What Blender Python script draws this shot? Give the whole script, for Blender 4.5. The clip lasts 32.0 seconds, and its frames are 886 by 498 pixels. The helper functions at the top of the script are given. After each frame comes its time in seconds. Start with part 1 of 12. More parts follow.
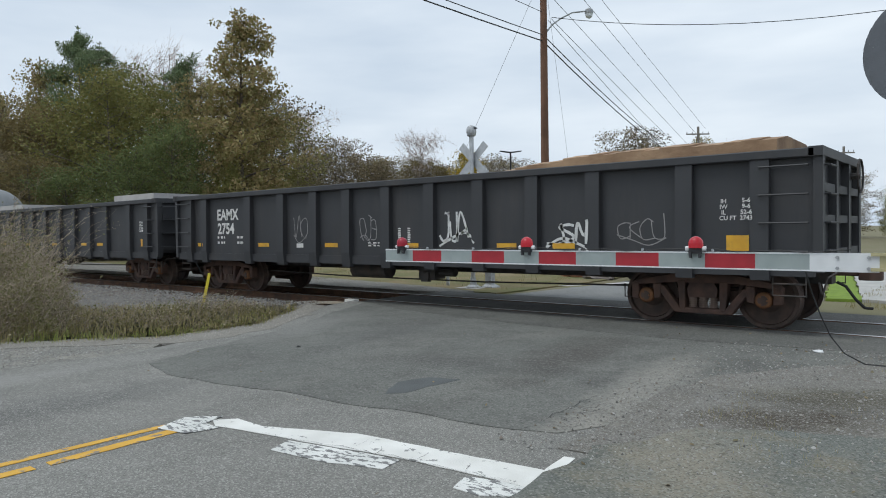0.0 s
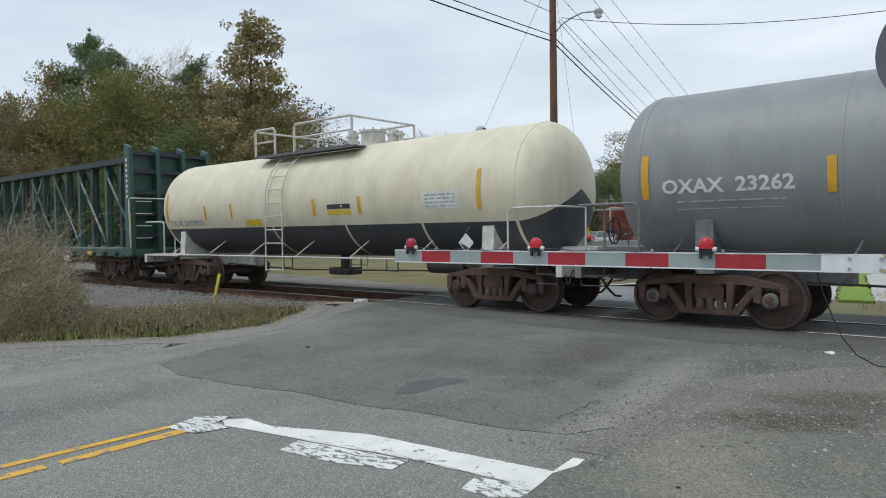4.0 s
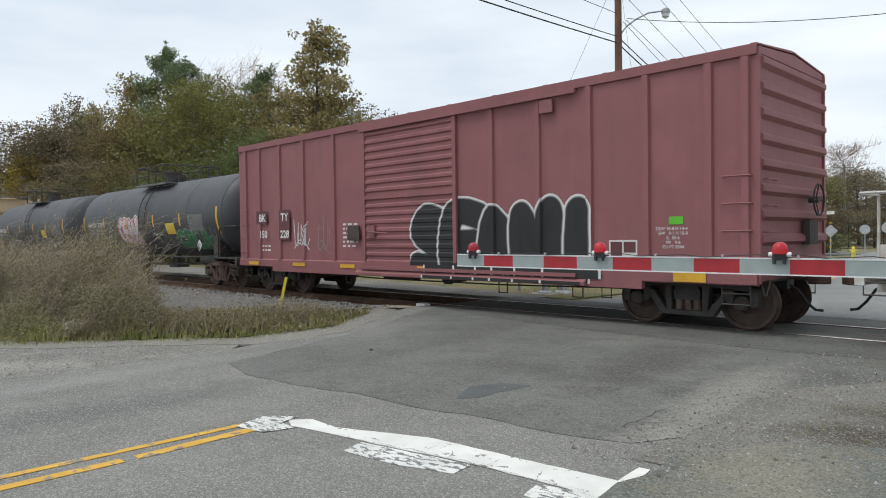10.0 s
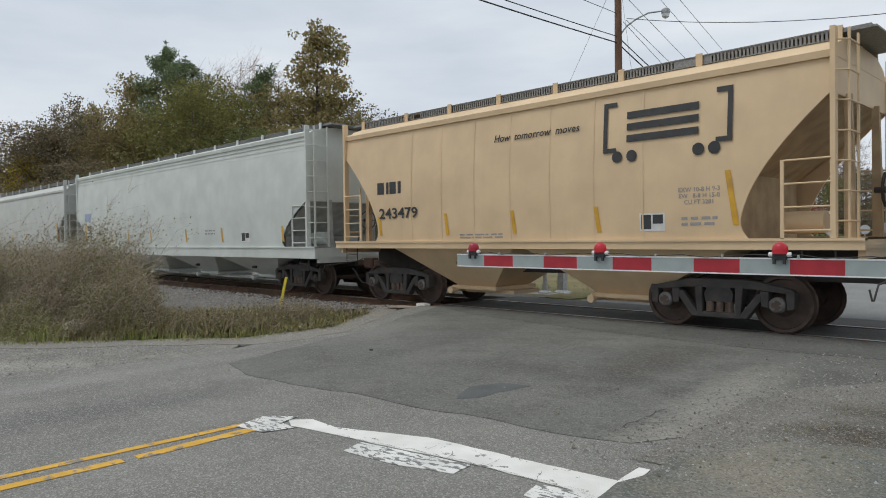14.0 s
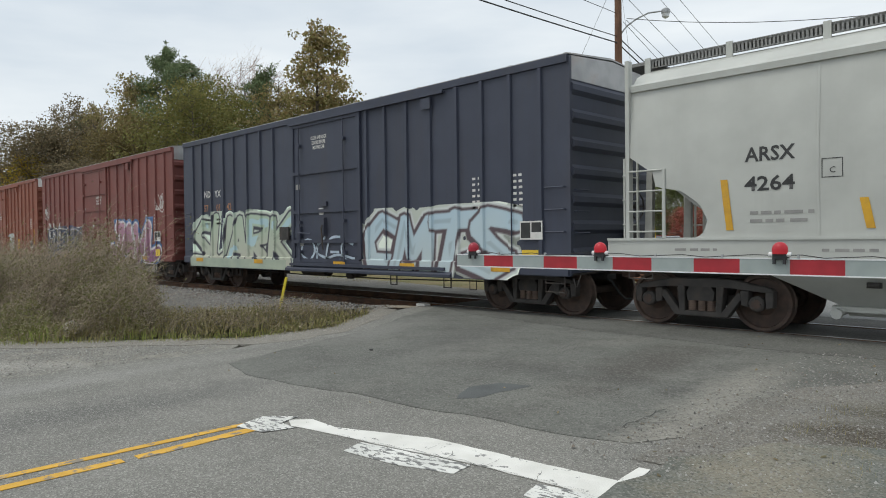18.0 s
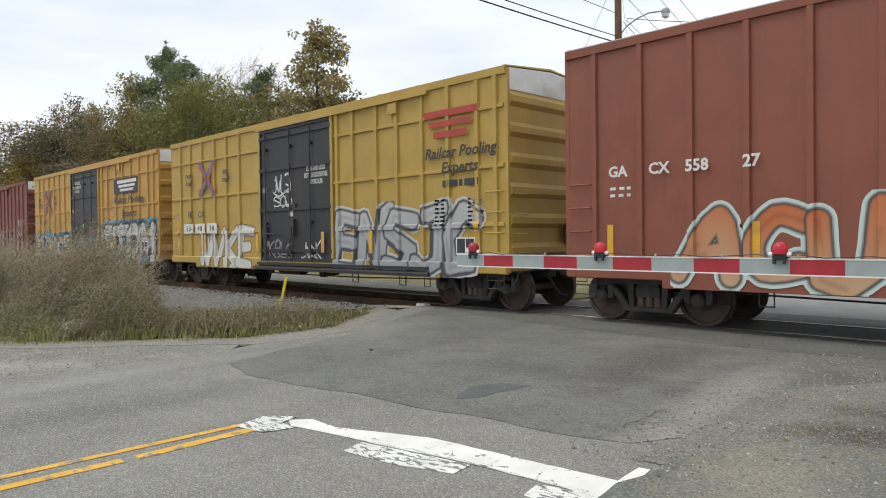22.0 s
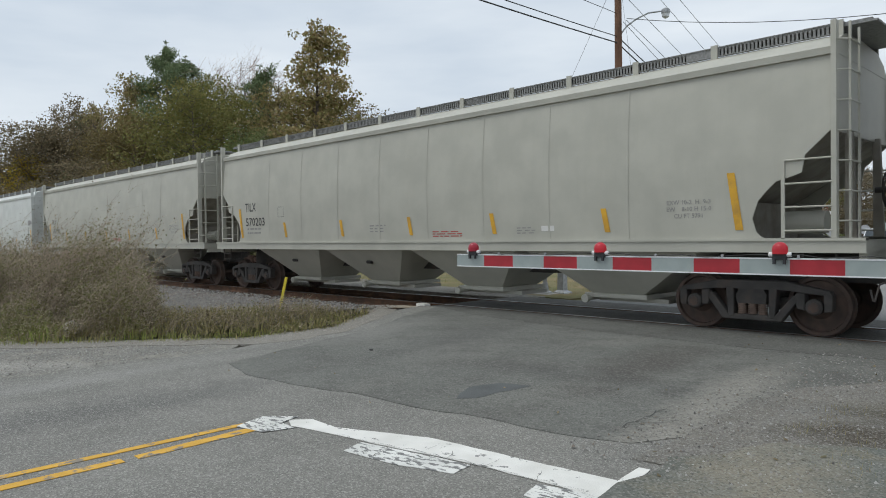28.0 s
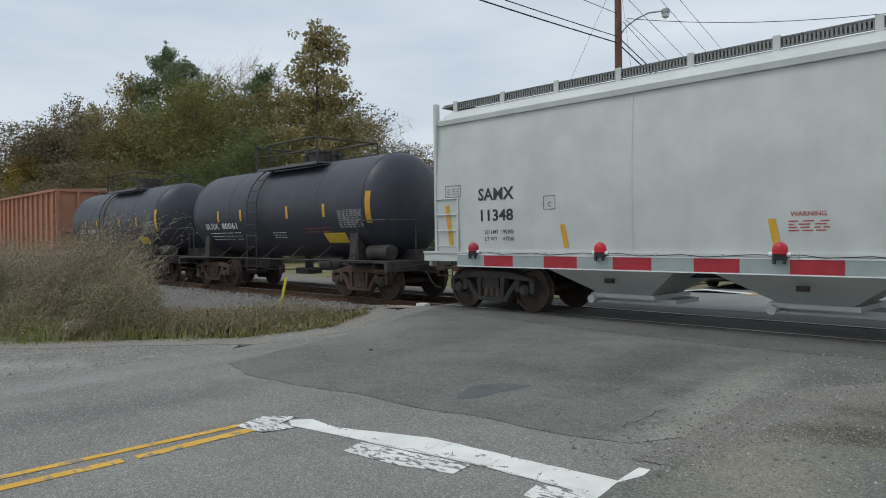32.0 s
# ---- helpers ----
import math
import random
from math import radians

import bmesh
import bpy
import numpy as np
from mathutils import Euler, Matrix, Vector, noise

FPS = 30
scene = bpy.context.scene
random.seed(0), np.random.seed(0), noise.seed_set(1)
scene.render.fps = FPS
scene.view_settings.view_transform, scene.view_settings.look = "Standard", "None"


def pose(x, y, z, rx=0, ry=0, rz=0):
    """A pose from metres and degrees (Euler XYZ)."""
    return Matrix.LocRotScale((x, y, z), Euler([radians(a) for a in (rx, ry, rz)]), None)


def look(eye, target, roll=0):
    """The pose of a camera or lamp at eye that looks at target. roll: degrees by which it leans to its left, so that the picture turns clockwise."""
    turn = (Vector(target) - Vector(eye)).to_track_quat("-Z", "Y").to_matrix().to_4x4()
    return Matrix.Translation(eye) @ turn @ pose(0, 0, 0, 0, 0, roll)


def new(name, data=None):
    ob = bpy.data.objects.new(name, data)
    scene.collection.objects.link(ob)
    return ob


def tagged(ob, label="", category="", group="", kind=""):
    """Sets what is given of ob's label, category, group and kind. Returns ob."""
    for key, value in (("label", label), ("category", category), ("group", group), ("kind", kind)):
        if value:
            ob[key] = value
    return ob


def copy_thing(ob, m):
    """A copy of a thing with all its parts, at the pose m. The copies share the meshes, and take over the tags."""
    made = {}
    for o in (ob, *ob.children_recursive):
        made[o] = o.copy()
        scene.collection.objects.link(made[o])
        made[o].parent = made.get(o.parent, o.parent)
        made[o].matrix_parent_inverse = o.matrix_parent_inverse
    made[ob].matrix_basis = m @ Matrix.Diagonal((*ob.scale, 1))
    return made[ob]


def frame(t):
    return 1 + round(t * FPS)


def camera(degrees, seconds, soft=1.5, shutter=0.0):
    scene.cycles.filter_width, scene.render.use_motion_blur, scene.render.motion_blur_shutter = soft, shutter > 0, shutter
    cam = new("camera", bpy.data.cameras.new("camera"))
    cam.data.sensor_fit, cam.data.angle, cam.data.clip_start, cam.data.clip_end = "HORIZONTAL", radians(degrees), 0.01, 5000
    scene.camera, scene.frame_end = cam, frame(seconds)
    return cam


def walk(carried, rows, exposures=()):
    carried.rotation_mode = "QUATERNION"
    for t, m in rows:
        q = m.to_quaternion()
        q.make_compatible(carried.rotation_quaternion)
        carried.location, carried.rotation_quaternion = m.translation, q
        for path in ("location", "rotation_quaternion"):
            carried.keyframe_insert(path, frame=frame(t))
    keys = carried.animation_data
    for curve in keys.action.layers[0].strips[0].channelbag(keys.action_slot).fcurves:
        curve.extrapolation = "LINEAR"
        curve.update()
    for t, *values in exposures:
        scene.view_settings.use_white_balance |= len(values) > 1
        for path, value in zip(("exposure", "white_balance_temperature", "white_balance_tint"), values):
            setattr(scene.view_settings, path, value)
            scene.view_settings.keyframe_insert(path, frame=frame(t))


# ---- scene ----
# One shot from the road shoulder beside a level crossing: the camera stands still, pans six degrees once, and stands still again.
EYE = (0.0, 0.0, 1.571)
cam = camera(65.02, 32.0, soft=1.0, shutter=0.0)
NEAR_POSE = pose(*EYE, 88.5224, 0.7764, 39.3066)
MAIN_POSE = pose(*EYE, 89.0147, 0.7195, 45.1864)
walk(cam, [(0.0, NEAR_POSE), (2.0, NEAR_POSE), (3.6, NEAR_POSE), (4.5, pose(*EYE, 88.77, 0.748, 42.25)), (5.4, MAIN_POSE),
           (6.3, MAIN_POSE), (7.0, pose(*EYE, 89.15, 0.7195, 45.1864)), (7.3, MAIN_POSE), (16.0, MAIN_POSE), (32.0, MAIN_POSE)],
     exposures=[(0.0, 0.12, 6250, 8), (3.5, 0.12, 6250, 8), (5.5, 0.25, 6350, 8), (8.2, 0.26, 6480, 8), (9.0, -0.02, 6420, 9), (10.0, 0.34, 6550, 9), (12.5, 0.42, 6350, 8), (13.8, 0.04, 6580, 10), (17.0, 0.0, 6500, 9), (18.0, 0.22, 6700, 8), (19.0, 0.48, 6900, 10), (21.0, 0.66, 6900, 10), (22.0, 0.5, 6800, 10), (23.0, 0.33, 6650, 8), (24.0, 0.36, 6700, 9), (25.0, 0.52, 6900, 10), (25.5, 0.55, 6900, 10), (27.5, 0.17, 6500, 9), (30.0, 0.02, 6400, 8), (32.0, -0.03, 6330, 8)])

# ---- world: overcast November sky ----
world = bpy.data.worlds.new("overcast_sky")
scene.world = world
world.use_nodes = True
wn, wl = world.node_tree.nodes, world.node_tree.links
wn.clear()
w_out = wn.new("ShaderNodeOutputWorld")
w_bg = wn.new("ShaderNodeBackground")
w_sky = wn.new("ShaderNodeTexSky")
w_sky.sky_type = "NISHITA"
w_sky.sun_disc = False
w_sky.sun_elevation, w_sky.sun_rotation = radians(65), radians(200)
w_sky.air_density, w_sky.dust_density = 1.5, 3.0
w_dim = wn.new("ShaderNodeMix")
w_dim.data_type, w_dim.blend_type = "RGBA", "MULTIPLY"
w_dim.inputs[0].default_value = 1.0
w_dim.inputs[7].default_value = (0.1, 0.1, 0.1, 1)
w_tc = wn.new("ShaderNodeTexCoord")
w_map = wn.new("ShaderNodeMapping")
w_map.inputs["Scale"].default_value = (1.0, 1.0, 4.5)
w_map.inputs["Rotation"].default_value = (0.05, 0.12, 0.4)
w_noise = wn.new("ShaderNodeTexNoise")
w_noise.inputs["Scale"].default_value = 1.7
w_noise.inputs["Detail"].default_value = 5.0
w_noise.inputs["Roughness"].default_value = 0.5
w_ramp = wn.new("ShaderNodeValToRGB")
w_ramp.color_ramp.elements[0].position = 0.30
w_ramp.color_ramp.elements[0].color = (0.505, 0.585, 0.69, 1)
w_ramp.color_ramp.elements[1].position = 0.72
w_ramp.color_ramp.elements[1].color = (0.87, 0.91, 0.95, 1)
w_mix = wn.new("ShaderNodeMix")
w_mix.data_type = "RGBA"
w_mix.inputs[0].default_value = 0.93
wl.new(w_tc.outputs["Generated"], w_map.inputs["Vector"])
wl.new(w_map.outputs["Vector"], w_noise.inputs["Vector"])
wl.new(w_noise.outputs["Fac"], w_ramp.inputs["Fac"])
wl.new(w_sky.outputs["Color"], w_dim.inputs[6])
wl.new(w_dim.outputs[2], w_mix.inputs[6])
wl.new(w_ramp.outputs["Color"], w_mix.inputs[7])
wl.new(w_mix.outputs[2], w_bg.inputs["Color"])
w_bg.inputs["Strength"].default_value = 1.0
wl.new(w_bg.outputs["Background"], w_out.inputs["Surface"])

sun_data = bpy.data.lights.new("sun", "SUN")
sun_data.energy, sun_data.angle, sun_data.color = 1.15, radians(25), (1.0, 0.985, 0.92)
sun = new("sun", sun_data)
sun.matrix_basis = look((-16, -14, 62), (0, 12, 0))

# ---- plan, in metres ----
TRACK_Y = 12.223     # centre line of the track, which runs along x
GAUGE = 1.507        # between rail-head centres
SPEED = 12.323       # of the train, towards +x


# ---- mesh helpers ----
def add_box(bm, x0, x1, y0, y1, z0, z1):
    v = [bm.verts.new(c) for c in ((x0, y0, z0), (x1, y0, z0), (x1, y1, z0), (x0, y1, z0), (x0, y0, z1), (x1, y0, z1), (x1, y1, z1), (x0, y1, z1))]
    for f in ((3, 2, 1, 0), (4, 5, 6, 7), (0, 1, 5, 4), (1, 2, 6, 5), (2, 3, 7, 6), (3, 0, 4, 7)):
        bm.faces.new([v[i] for i in f])


def add_rod(bm, a, b, r, seg=8, r2=None, caps=True):
    a, b = Vector(a), Vector(b)
    d = (b - a).normalized()
    s = d.orthogonal().normalized()
    t = d.cross(s)
    r2 = r if r2 is None else r2
    lo = [bm.verts.new(a + (s * math.cos(k * math.tau / seg) + t * math.sin(k * math.tau / seg)) * r) for k in range(seg)]
    hi = [bm.verts.new(b + (s * math.cos(k * math.tau / seg) + t * math.sin(k * math.tau / seg)) * r2) for k in range(seg)]
    for k in range(seg):
        bm.faces.new((lo[k], lo[(k + 1) % seg], hi[(k + 1) % seg], hi[k]))
    if caps:
        bm.faces.new(lo[::-1])
        bm.faces.new(hi)


def add_pipe(bm, pts, r, seg=6):
    pts = [Vector(q) for q in pts]
    ring = None
    for i, q in enumerate(pts):
        d = (pts[min(i + 1, len(pts) - 1)] - pts[max(i - 1, 0)]).normalized()
        ref = Vector((0, 0, 1)) if abs(d.z) < 0.9 else Vector((0, 1, 0))
        s = d.cross(ref).normalized()
        t = s.cross(d)
        now = [bm.verts.new(q + (s * math.cos(k * math.tau / seg) + t * math.sin(k * math.tau / seg)) * r) for k in range(seg)]
        if ring:
            for k in range(seg):
                bm.faces.new((ring[k], ring[(k + 1) % seg], now[(k + 1) % seg], now[k]))
        else:
            bm.faces.new(now[::-1])
        ring = now
    bm.faces.new(ring)


def add_prism(bm, poly, axis, a, b):
    """Extrude the 2D polygon along an axis from a to b; poly is (x, z) for axis y, (y, z) for axis x, (x, y) for axis z."""
    def at(q, w):
        return (q[0], w, q[1]) if axis == "y" else (w, q[0], q[1]) if axis == "x" else (q[0], q[1], w)
    lo = [bm.verts.new(at(q, a)) for q in poly]
    hi = [bm.verts.new(at(q, b)) for q in poly]
    n = len(poly)
    for k in range(n):
        bm.faces.new((lo[k], lo[(k + 1) % n], hi[(k + 1) % n], hi[k]))
    bm.faces.new(lo[::-1])
    bm.faces.new(hi)


def add_loft(bm, sections, close=True, caps=True):
    """Join rings of equal length, given as lists of points."""
    rings = [[bm.verts.new(q) for q in s] for s in sections]
    n = len(rings[0])
    for a, b in zip(rings, rings[1:]):
        for k in range(n if close else n - 1):
            bm.faces.new((a[k], a[(k + 1) % n], b[(k + 1) % n], b[k]))
    if caps and close:
        bm.faces.new(rings[0][::-1])
        bm.faces.new(rings[-1])


def finish(bm, material, smooth=False):
    bmesh.ops.recalc_face_normals(bm, faces=bm.faces)
    me = bpy.data.meshes.new("mesh")
    bm.to_mesh(me)
    bm.free()
    if smooth:
        me.shade_smooth()
        me.set_sharp_from_angle(angle=radians(35))
    if material:
        me.materials.append(material)
    return me


def thing(name, bm, material, label="", category="", group="", kind="", smooth=False):
    ob = new(name, finish(bm, material, smooth) if bm else None)
    return tagged(ob, label, category, group, kind)


def part(name, bm, material, parent, label="", smooth=False):
    ob = new(name, finish(bm, material, smooth))
    ob.parent = parent
    return tagged(ob, label)


def again(name, mesh, parent, m=None):
    """One more part on an existing mesh."""
    ob = new(name, mesh)
    ob.parent = parent
    if m:
        ob.matrix_basis = m
    return ob


# ---- materials ----
def mat(name, a, b=None, scale=3.0, rough=0.7, metal=0.0, bump=0.15, grain=60.0, stain=None, stain_scale=0.6, stain_amount=0.5, stretch=(1, 1, 1),
        vary=0.0, spec=0.5, stain_lo=0.52, stain_hi=0.68, streak=None, streak_amount=0.6):
    """Two tones mixed by noise, an optional stain at a larger scale (streaks by stretch), and fine relief."""
    m = bpy.data.materials.new(name)
    m.use_nodes = True
    n, l = m.node_tree.nodes, m.node_tree.links
    p = n["Principled BSDF"]
    p.inputs["Roughness"].default_value = rough
    p.inputs["Metallic"].default_value = metal
    p.inputs["Specular IOR Level"].default_value = spec
    tc = n.new("ShaderNodeTexCoord")
    b = b or tuple(c * 0.75 for c in a)
    n1 = n.new("ShaderNodeTexNoise")
    n1.inputs["Scale"].default_value, n1.inputs["Detail"].default_value = scale, 6
    l.new(tc.outputs["Object"], n1.inputs["Vector"])
    ramp = n.new("ShaderNodeValToRGB")
    ramp.color_ramp.elements[0].position, ramp.color_ramp.elements[1].position = 0.35, 0.65
    ramp.color_ramp.elements[0].color, ramp.color_ramp.elements[1].color = (*b, 1), (*a, 1)
    l.new(n1.outputs["Fac"], ramp.inputs["Fac"])
    col = ramp.outputs["Color"]
    if stain:
        mp = n.new("ShaderNodeMapping")
        mp.inputs["Scale"].default_value = stretch
        l.new(tc.outputs["Object"], mp.inputs["Vector"])
        n2 = n.new("ShaderNodeTexNoise")
        n2.inputs["Scale"].default_value, n2.inputs["Detail"].default_value = stain_scale, 8
        n2.inputs["Roughness"].default_value = 0.65
        l.new(mp.outputs["Vector"], n2.inputs["Vector"])
        r2 = n.new("ShaderNodeMapRange")
        r2.inputs["From Min"].default_value, r2.inputs["From Max"].default_value, r2.inputs["To Max"].default_value = stain_lo, stain_hi, stain_amount
        l.new(n2.outputs["Fac"], r2.inputs["Value"])
        mx = n.new("ShaderNodeMix")
        mx.data_type = "RGBA"
        mx.inputs[7].default_value = (*stain, 1)
        l.new(r2.outputs["Result"], mx.inputs[0])
        l.new(col, mx.inputs[6])
        col = mx.outputs[2]
    if streak:
        mp = n.new("ShaderNodeMapping")
        mp.inputs["Scale"].default_value = (1.0, 1.0, 0.045)
        l.new(tc.outputs["Object"], mp.inputs["Vector"])
        n4 = n.new("ShaderNodeTexNoise")
        n4.inputs["Scale"].default_value, n4.inputs["Detail"].default_value, n4.inputs["Roughness"].default_value = 7.0, 7, 0.7
        l.new(mp.outputs["Vector"], n4.inputs["Vector"])
        r4 = n.new("ShaderNodeMapRange")
        r4.inputs["From Min"].default_value, r4.inputs["From Max"].default_value, r4.inputs["To Max"].default_value = 0.48, 0.74, streak_amount
        l.new(n4.outputs["Fac"], r4.inputs["Value"])
        n5 = n.new("ShaderNodeTexNoise")
        n5.inputs["Scale"].default_value, n5.inputs["Detail"].default_value = 1.3, 3
        l.new(tc.outputs["Object"], n5.inputs["Vector"])
        gate_r = n.new("ShaderNodeMapRange")
        gate_r.inputs["From Min"].default_value, gate_r.inputs["From Max"].default_value = 0.38, 0.62
        l.new(n5.outputs["Fac"], gate_r.inputs["Value"])
        mul = n.new("ShaderNodeMath")
        mul.operation = "MULTIPLY"
        l.new(r4.outputs["Result"], mul.inputs[0])
        l.new(gate_r.outputs["Result"], mul.inputs[1])
        mx = n.new("ShaderNodeMix")
        mx.data_type = "RGBA"
        mx.inputs[7].default_value = (*streak, 1)
        l.new(mul.outputs["Value"], mx.inputs[0])
        l.new(col, mx.inputs[6])
        col = mx.outputs[2]
    if vary:
        info = n.new("ShaderNodeObjectInfo")
        rr = n.new("ShaderNodeMapRange")
        rr.inputs["To Min"].default_value, rr.inputs["To Max"].default_value = 1 - vary, 1 + vary
        l.new(info.outputs["Random"], rr.inputs["Value"])
        hs = n.new("ShaderNodeHueSaturation")
        l.new(rr.outputs["Result"], hs.inputs["Value"])
        l.new(col, hs.inputs["Color"])
        col = hs.outputs["Color"]
    l.new(col, p.inputs["Base Color"])
    if bump:
        n3 = n.new("ShaderNodeTexNoise")
        n3.inputs["Scale"].default_value, n3.inputs["Detail"].default_value = grain, 4
        l.new(tc.outputs["Object"], n3.inputs["Vector"])
        bp = n.new("ShaderNodeBump")
        bp.inputs["Strength"].default_value, bp.inputs["Distance"].default_value = bump, 0.02
        l.new(n3.outputs["Fac"], bp.inputs["Height"])
        l.new(bp.outputs["Normal"], p.inputs["Normal"])
    return m


def glow(name, color, strength, base=None):
    m = mat(name, base or color, rough=0.3, bump=0)
    p = m.node_tree.nodes["Principled BSDF"]
    p.inputs["Emission Color"].default_value = (*color, 1)
    p.inputs["Emission Strength"].default_value = strength
    return m


def road_mat(name, a, b, speck, patch, grain=75.0, contrast=0.55, dust=None, bump=0.45, spots=0.4, marks=()):
    """Asphalt or gravel: two tones over metres, a stone-by-stone speckle, darker scuffs along y, an optional dusting, and stains (x, y, half width, half length, turn, tone, amount)."""
    m = bpy.data.materials.new(name)
    m.use_nodes = True
    n, l = m.node_tree.nodes, m.node_tree.links
    p = n["Principled BSDF"]
    p.inputs["Roughness"].default_value = 0.93
    p.inputs["Specular IOR Level"].default_value = 0.3
    tc = n.new("ShaderNodeTexCoord")

    def layer(scale, detail, lo, hi, amount, stretch=None):
        t = n.new("ShaderNodeTexNoise")
        t.inputs["Scale"].default_value, t.inputs["Detail"].default_value, t.inputs["Roughness"].default_value = scale, detail, 0.62
        if stretch:
            mp = n.new("ShaderNodeMapping")
            mp.inputs["Scale"].default_value = stretch
            l.new(tc.outputs["Object"], mp.inputs["Vector"])
            l.new(mp.outputs["Vector"], t.inputs["Vector"])
        else:
            l.new(tc.outputs["Object"], t.inputs["Vector"])
        r = n.new("ShaderNodeMapRange")
        r.inputs["From Min"].default_value, r.inputs["From Max"].default_value, r.inputs["To Max"].default_value = lo, hi, amount
        l.new(t.outputs["Fac"], r.inputs["Value"])
        return r.outputs["Result"]

    def over(col, fac, c, blend="MIX"):
        mx = n.new("ShaderNodeMix")
        mx.data_type, mx.blend_type = "RGBA", blend
        mx.inputs[7].default_value = (*c, 1)
        l.new(fac, mx.inputs[0])
        if isinstance(col, tuple):
            mx.inputs[6].default_value = (*col, 1)
        else:
            l.new(col, mx.inputs[6])
        return mx.outputs[2]

    col = over(a, layer(0.8, 7, 0.38, 0.62, 1.0), b)
    col = over(col, layer(0.35, 6, 0.5, 0.68, 0.6, (2.2, 0.7, 1)), patch)
    if dust:
        col = over(col, layer(1.6, 8, 0.50, 0.66, 0.75), dust)
    col = over(col, layer(grain * 0.16, 4, 0.58, 0.70, spots), tuple(c * 0.55 for c in a))
    for k, (mx_, my_, rx_, ry_, turn, tone, amount) in enumerate(marks):
        mp = n.new("ShaderNodeMapping")
        mp.vector_type = "TEXTURE"
        mp.inputs["Location"].default_value = (mx_, my_, 0)
        mp.inputs["Rotation"].default_value = (0, 0, radians(turn))
        mp.inputs["Scale"].default_value = (rx_, ry_, 100)
        l.new(tc.outputs["Object"], mp.inputs["Vector"])
        gr = n.new("ShaderNodeTexGradient")
        gr.gradient_type = "SPHERICAL"
        l.new(mp.outputs["Vector"], gr.inputs["Vector"])
        br = n.new("ShaderNodeTexNoise")
        br.inputs["Scale"].default_value, br.inputs["Detail"].default_value, br.inputs["Roughness"].default_value = 2.6 + 0.7 * k, 9, 0.72
        l.new(tc.outputs["Object"], br.inputs["Vector"])
        ad = n.new("ShaderNodeMath")
        ad.operation = "MULTIPLY_ADD"
        ad.inputs[1].default_value = 1.5
        l.new(br.outputs["Fac"], ad.inputs[0])
        l.new(gr.outputs["Fac"], ad.inputs[2])
        rg = n.new("ShaderNodeMapRange")
        rg.inputs["From Min"].default_value, rg.inputs["From Max"].default_value, rg.inputs["To Max"].default_value = 0.85, 1.5, amount
        l.new(ad.outputs["Value"], rg.inputs["Value"])
        cut = n.new("ShaderNodeMapRange")
        cut.inputs["From Max"].default_value = 0.18
        l.new(gr.outputs["Fac"], cut.inputs["Value"])
        ml = n.new("ShaderNodeMath")
        ml.operation = "MULTIPLY"
        l.new(rg.outputs["Result"], ml.inputs[0])
        l.new(cut.outputs["Result"], ml.inputs[1])
        col = over(col, ml.outputs["Value"], tone)
    vor = n.new("ShaderNodeTexVoronoi")
    vor.inputs["Scale"].default_value = grain
    l.new(tc.outputs["Object"], vor.inputs["Vector"])
    sep = n.new("ShaderNodeSeparateColor")
    l.new(vor.outputs["Color"], sep.inputs["Color"])
    light = n.new("ShaderNodeMapRange")
    light.inputs["From Min"].default_value, light.inputs["From Max"].default_value, light.inputs["To Max"].default_value = 0.55, 1.0, contrast
    l.new(sep.outputs["Red"], light.inputs["Value"])
    col = over(col, light.outputs["Result"], speck)
    dark = n.new("ShaderNodeMapRange")
    dark.inputs["From Min"].default_value, dark.inputs["From Max"].default_value, dark.inputs["To Max"].default_value = 0.6, 1.0, contrast
    l.new(sep.outputs["Green"], dark.inputs["Value"])
    col = over(col, dark.outputs["Result"], tuple(c * 0.38 for c in a))
    l.new(col, p.inputs["Base Color"])
    bp = n.new("ShaderNodeBump")
    bp.inputs["Strength"].default_value, bp.inputs["Distance"].default_value = bump, 0.008
    l.new(vor.outputs["Distance"], bp.inputs["Height"])
    l.new(bp.outputs["Normal"], p.inputs["Normal"])
    return m


SCUFF, PALE_DUST = (0.085, 0.078, 0.07), (0.30, 0.285, 0.25)
ASPHALT_OLD = road_mat("old_asphalt", (0.225, 0.22, 0.201), (0.178, 0.174, 0.159), (0.467, 0.455, 0.420), (0.142, 0.139, 0.127), 100, 0.55,
                       marks=[(-6.95, 1.5, 0.75, 5.0, -2, (0.115, 0.113, 0.108), 0.75), (-8.4, 1.2, 0.5, 4.5, 4, (0.27, 0.265, 0.25), 0.5), (-5.6, 4.6, 1.4, 0.5, 12, (0.27, 0.265, 0.25), 0.5)])
ASPHALT_DARK = road_mat("patched_asphalt", (0.160, 0.162, 0.147), (0.127, 0.128, 0.117), (0.274, 0.27, 0.248), (0.203, 0.198, 0.177), 60, 0.5, (0.107, 0.104, 0.096), bump=0.6, spots=0.75,
                        marks=[(-4.25, 7.7, 0.75, 2.6, 8, SCUFF, 0.85), (-5.3, 6.6, 1.6, 0.7, 25, (0.10, 0.095, 0.088), 0.55), (-2.78, 6.5, 0.5, 2.9, 7, PALE_DUST, 0.75), (-2.5, 4.9, 0.6, 0.8, 20, PALE_DUST, 0.7),
                               (-7.6, 8.0, 0.9, 2.6, 14, (0.10, 0.098, 0.094), 0.55), (-9.2, 7.6, 0.7, 2.6, 24, (0.23, 0.225, 0.21), 0.6)])
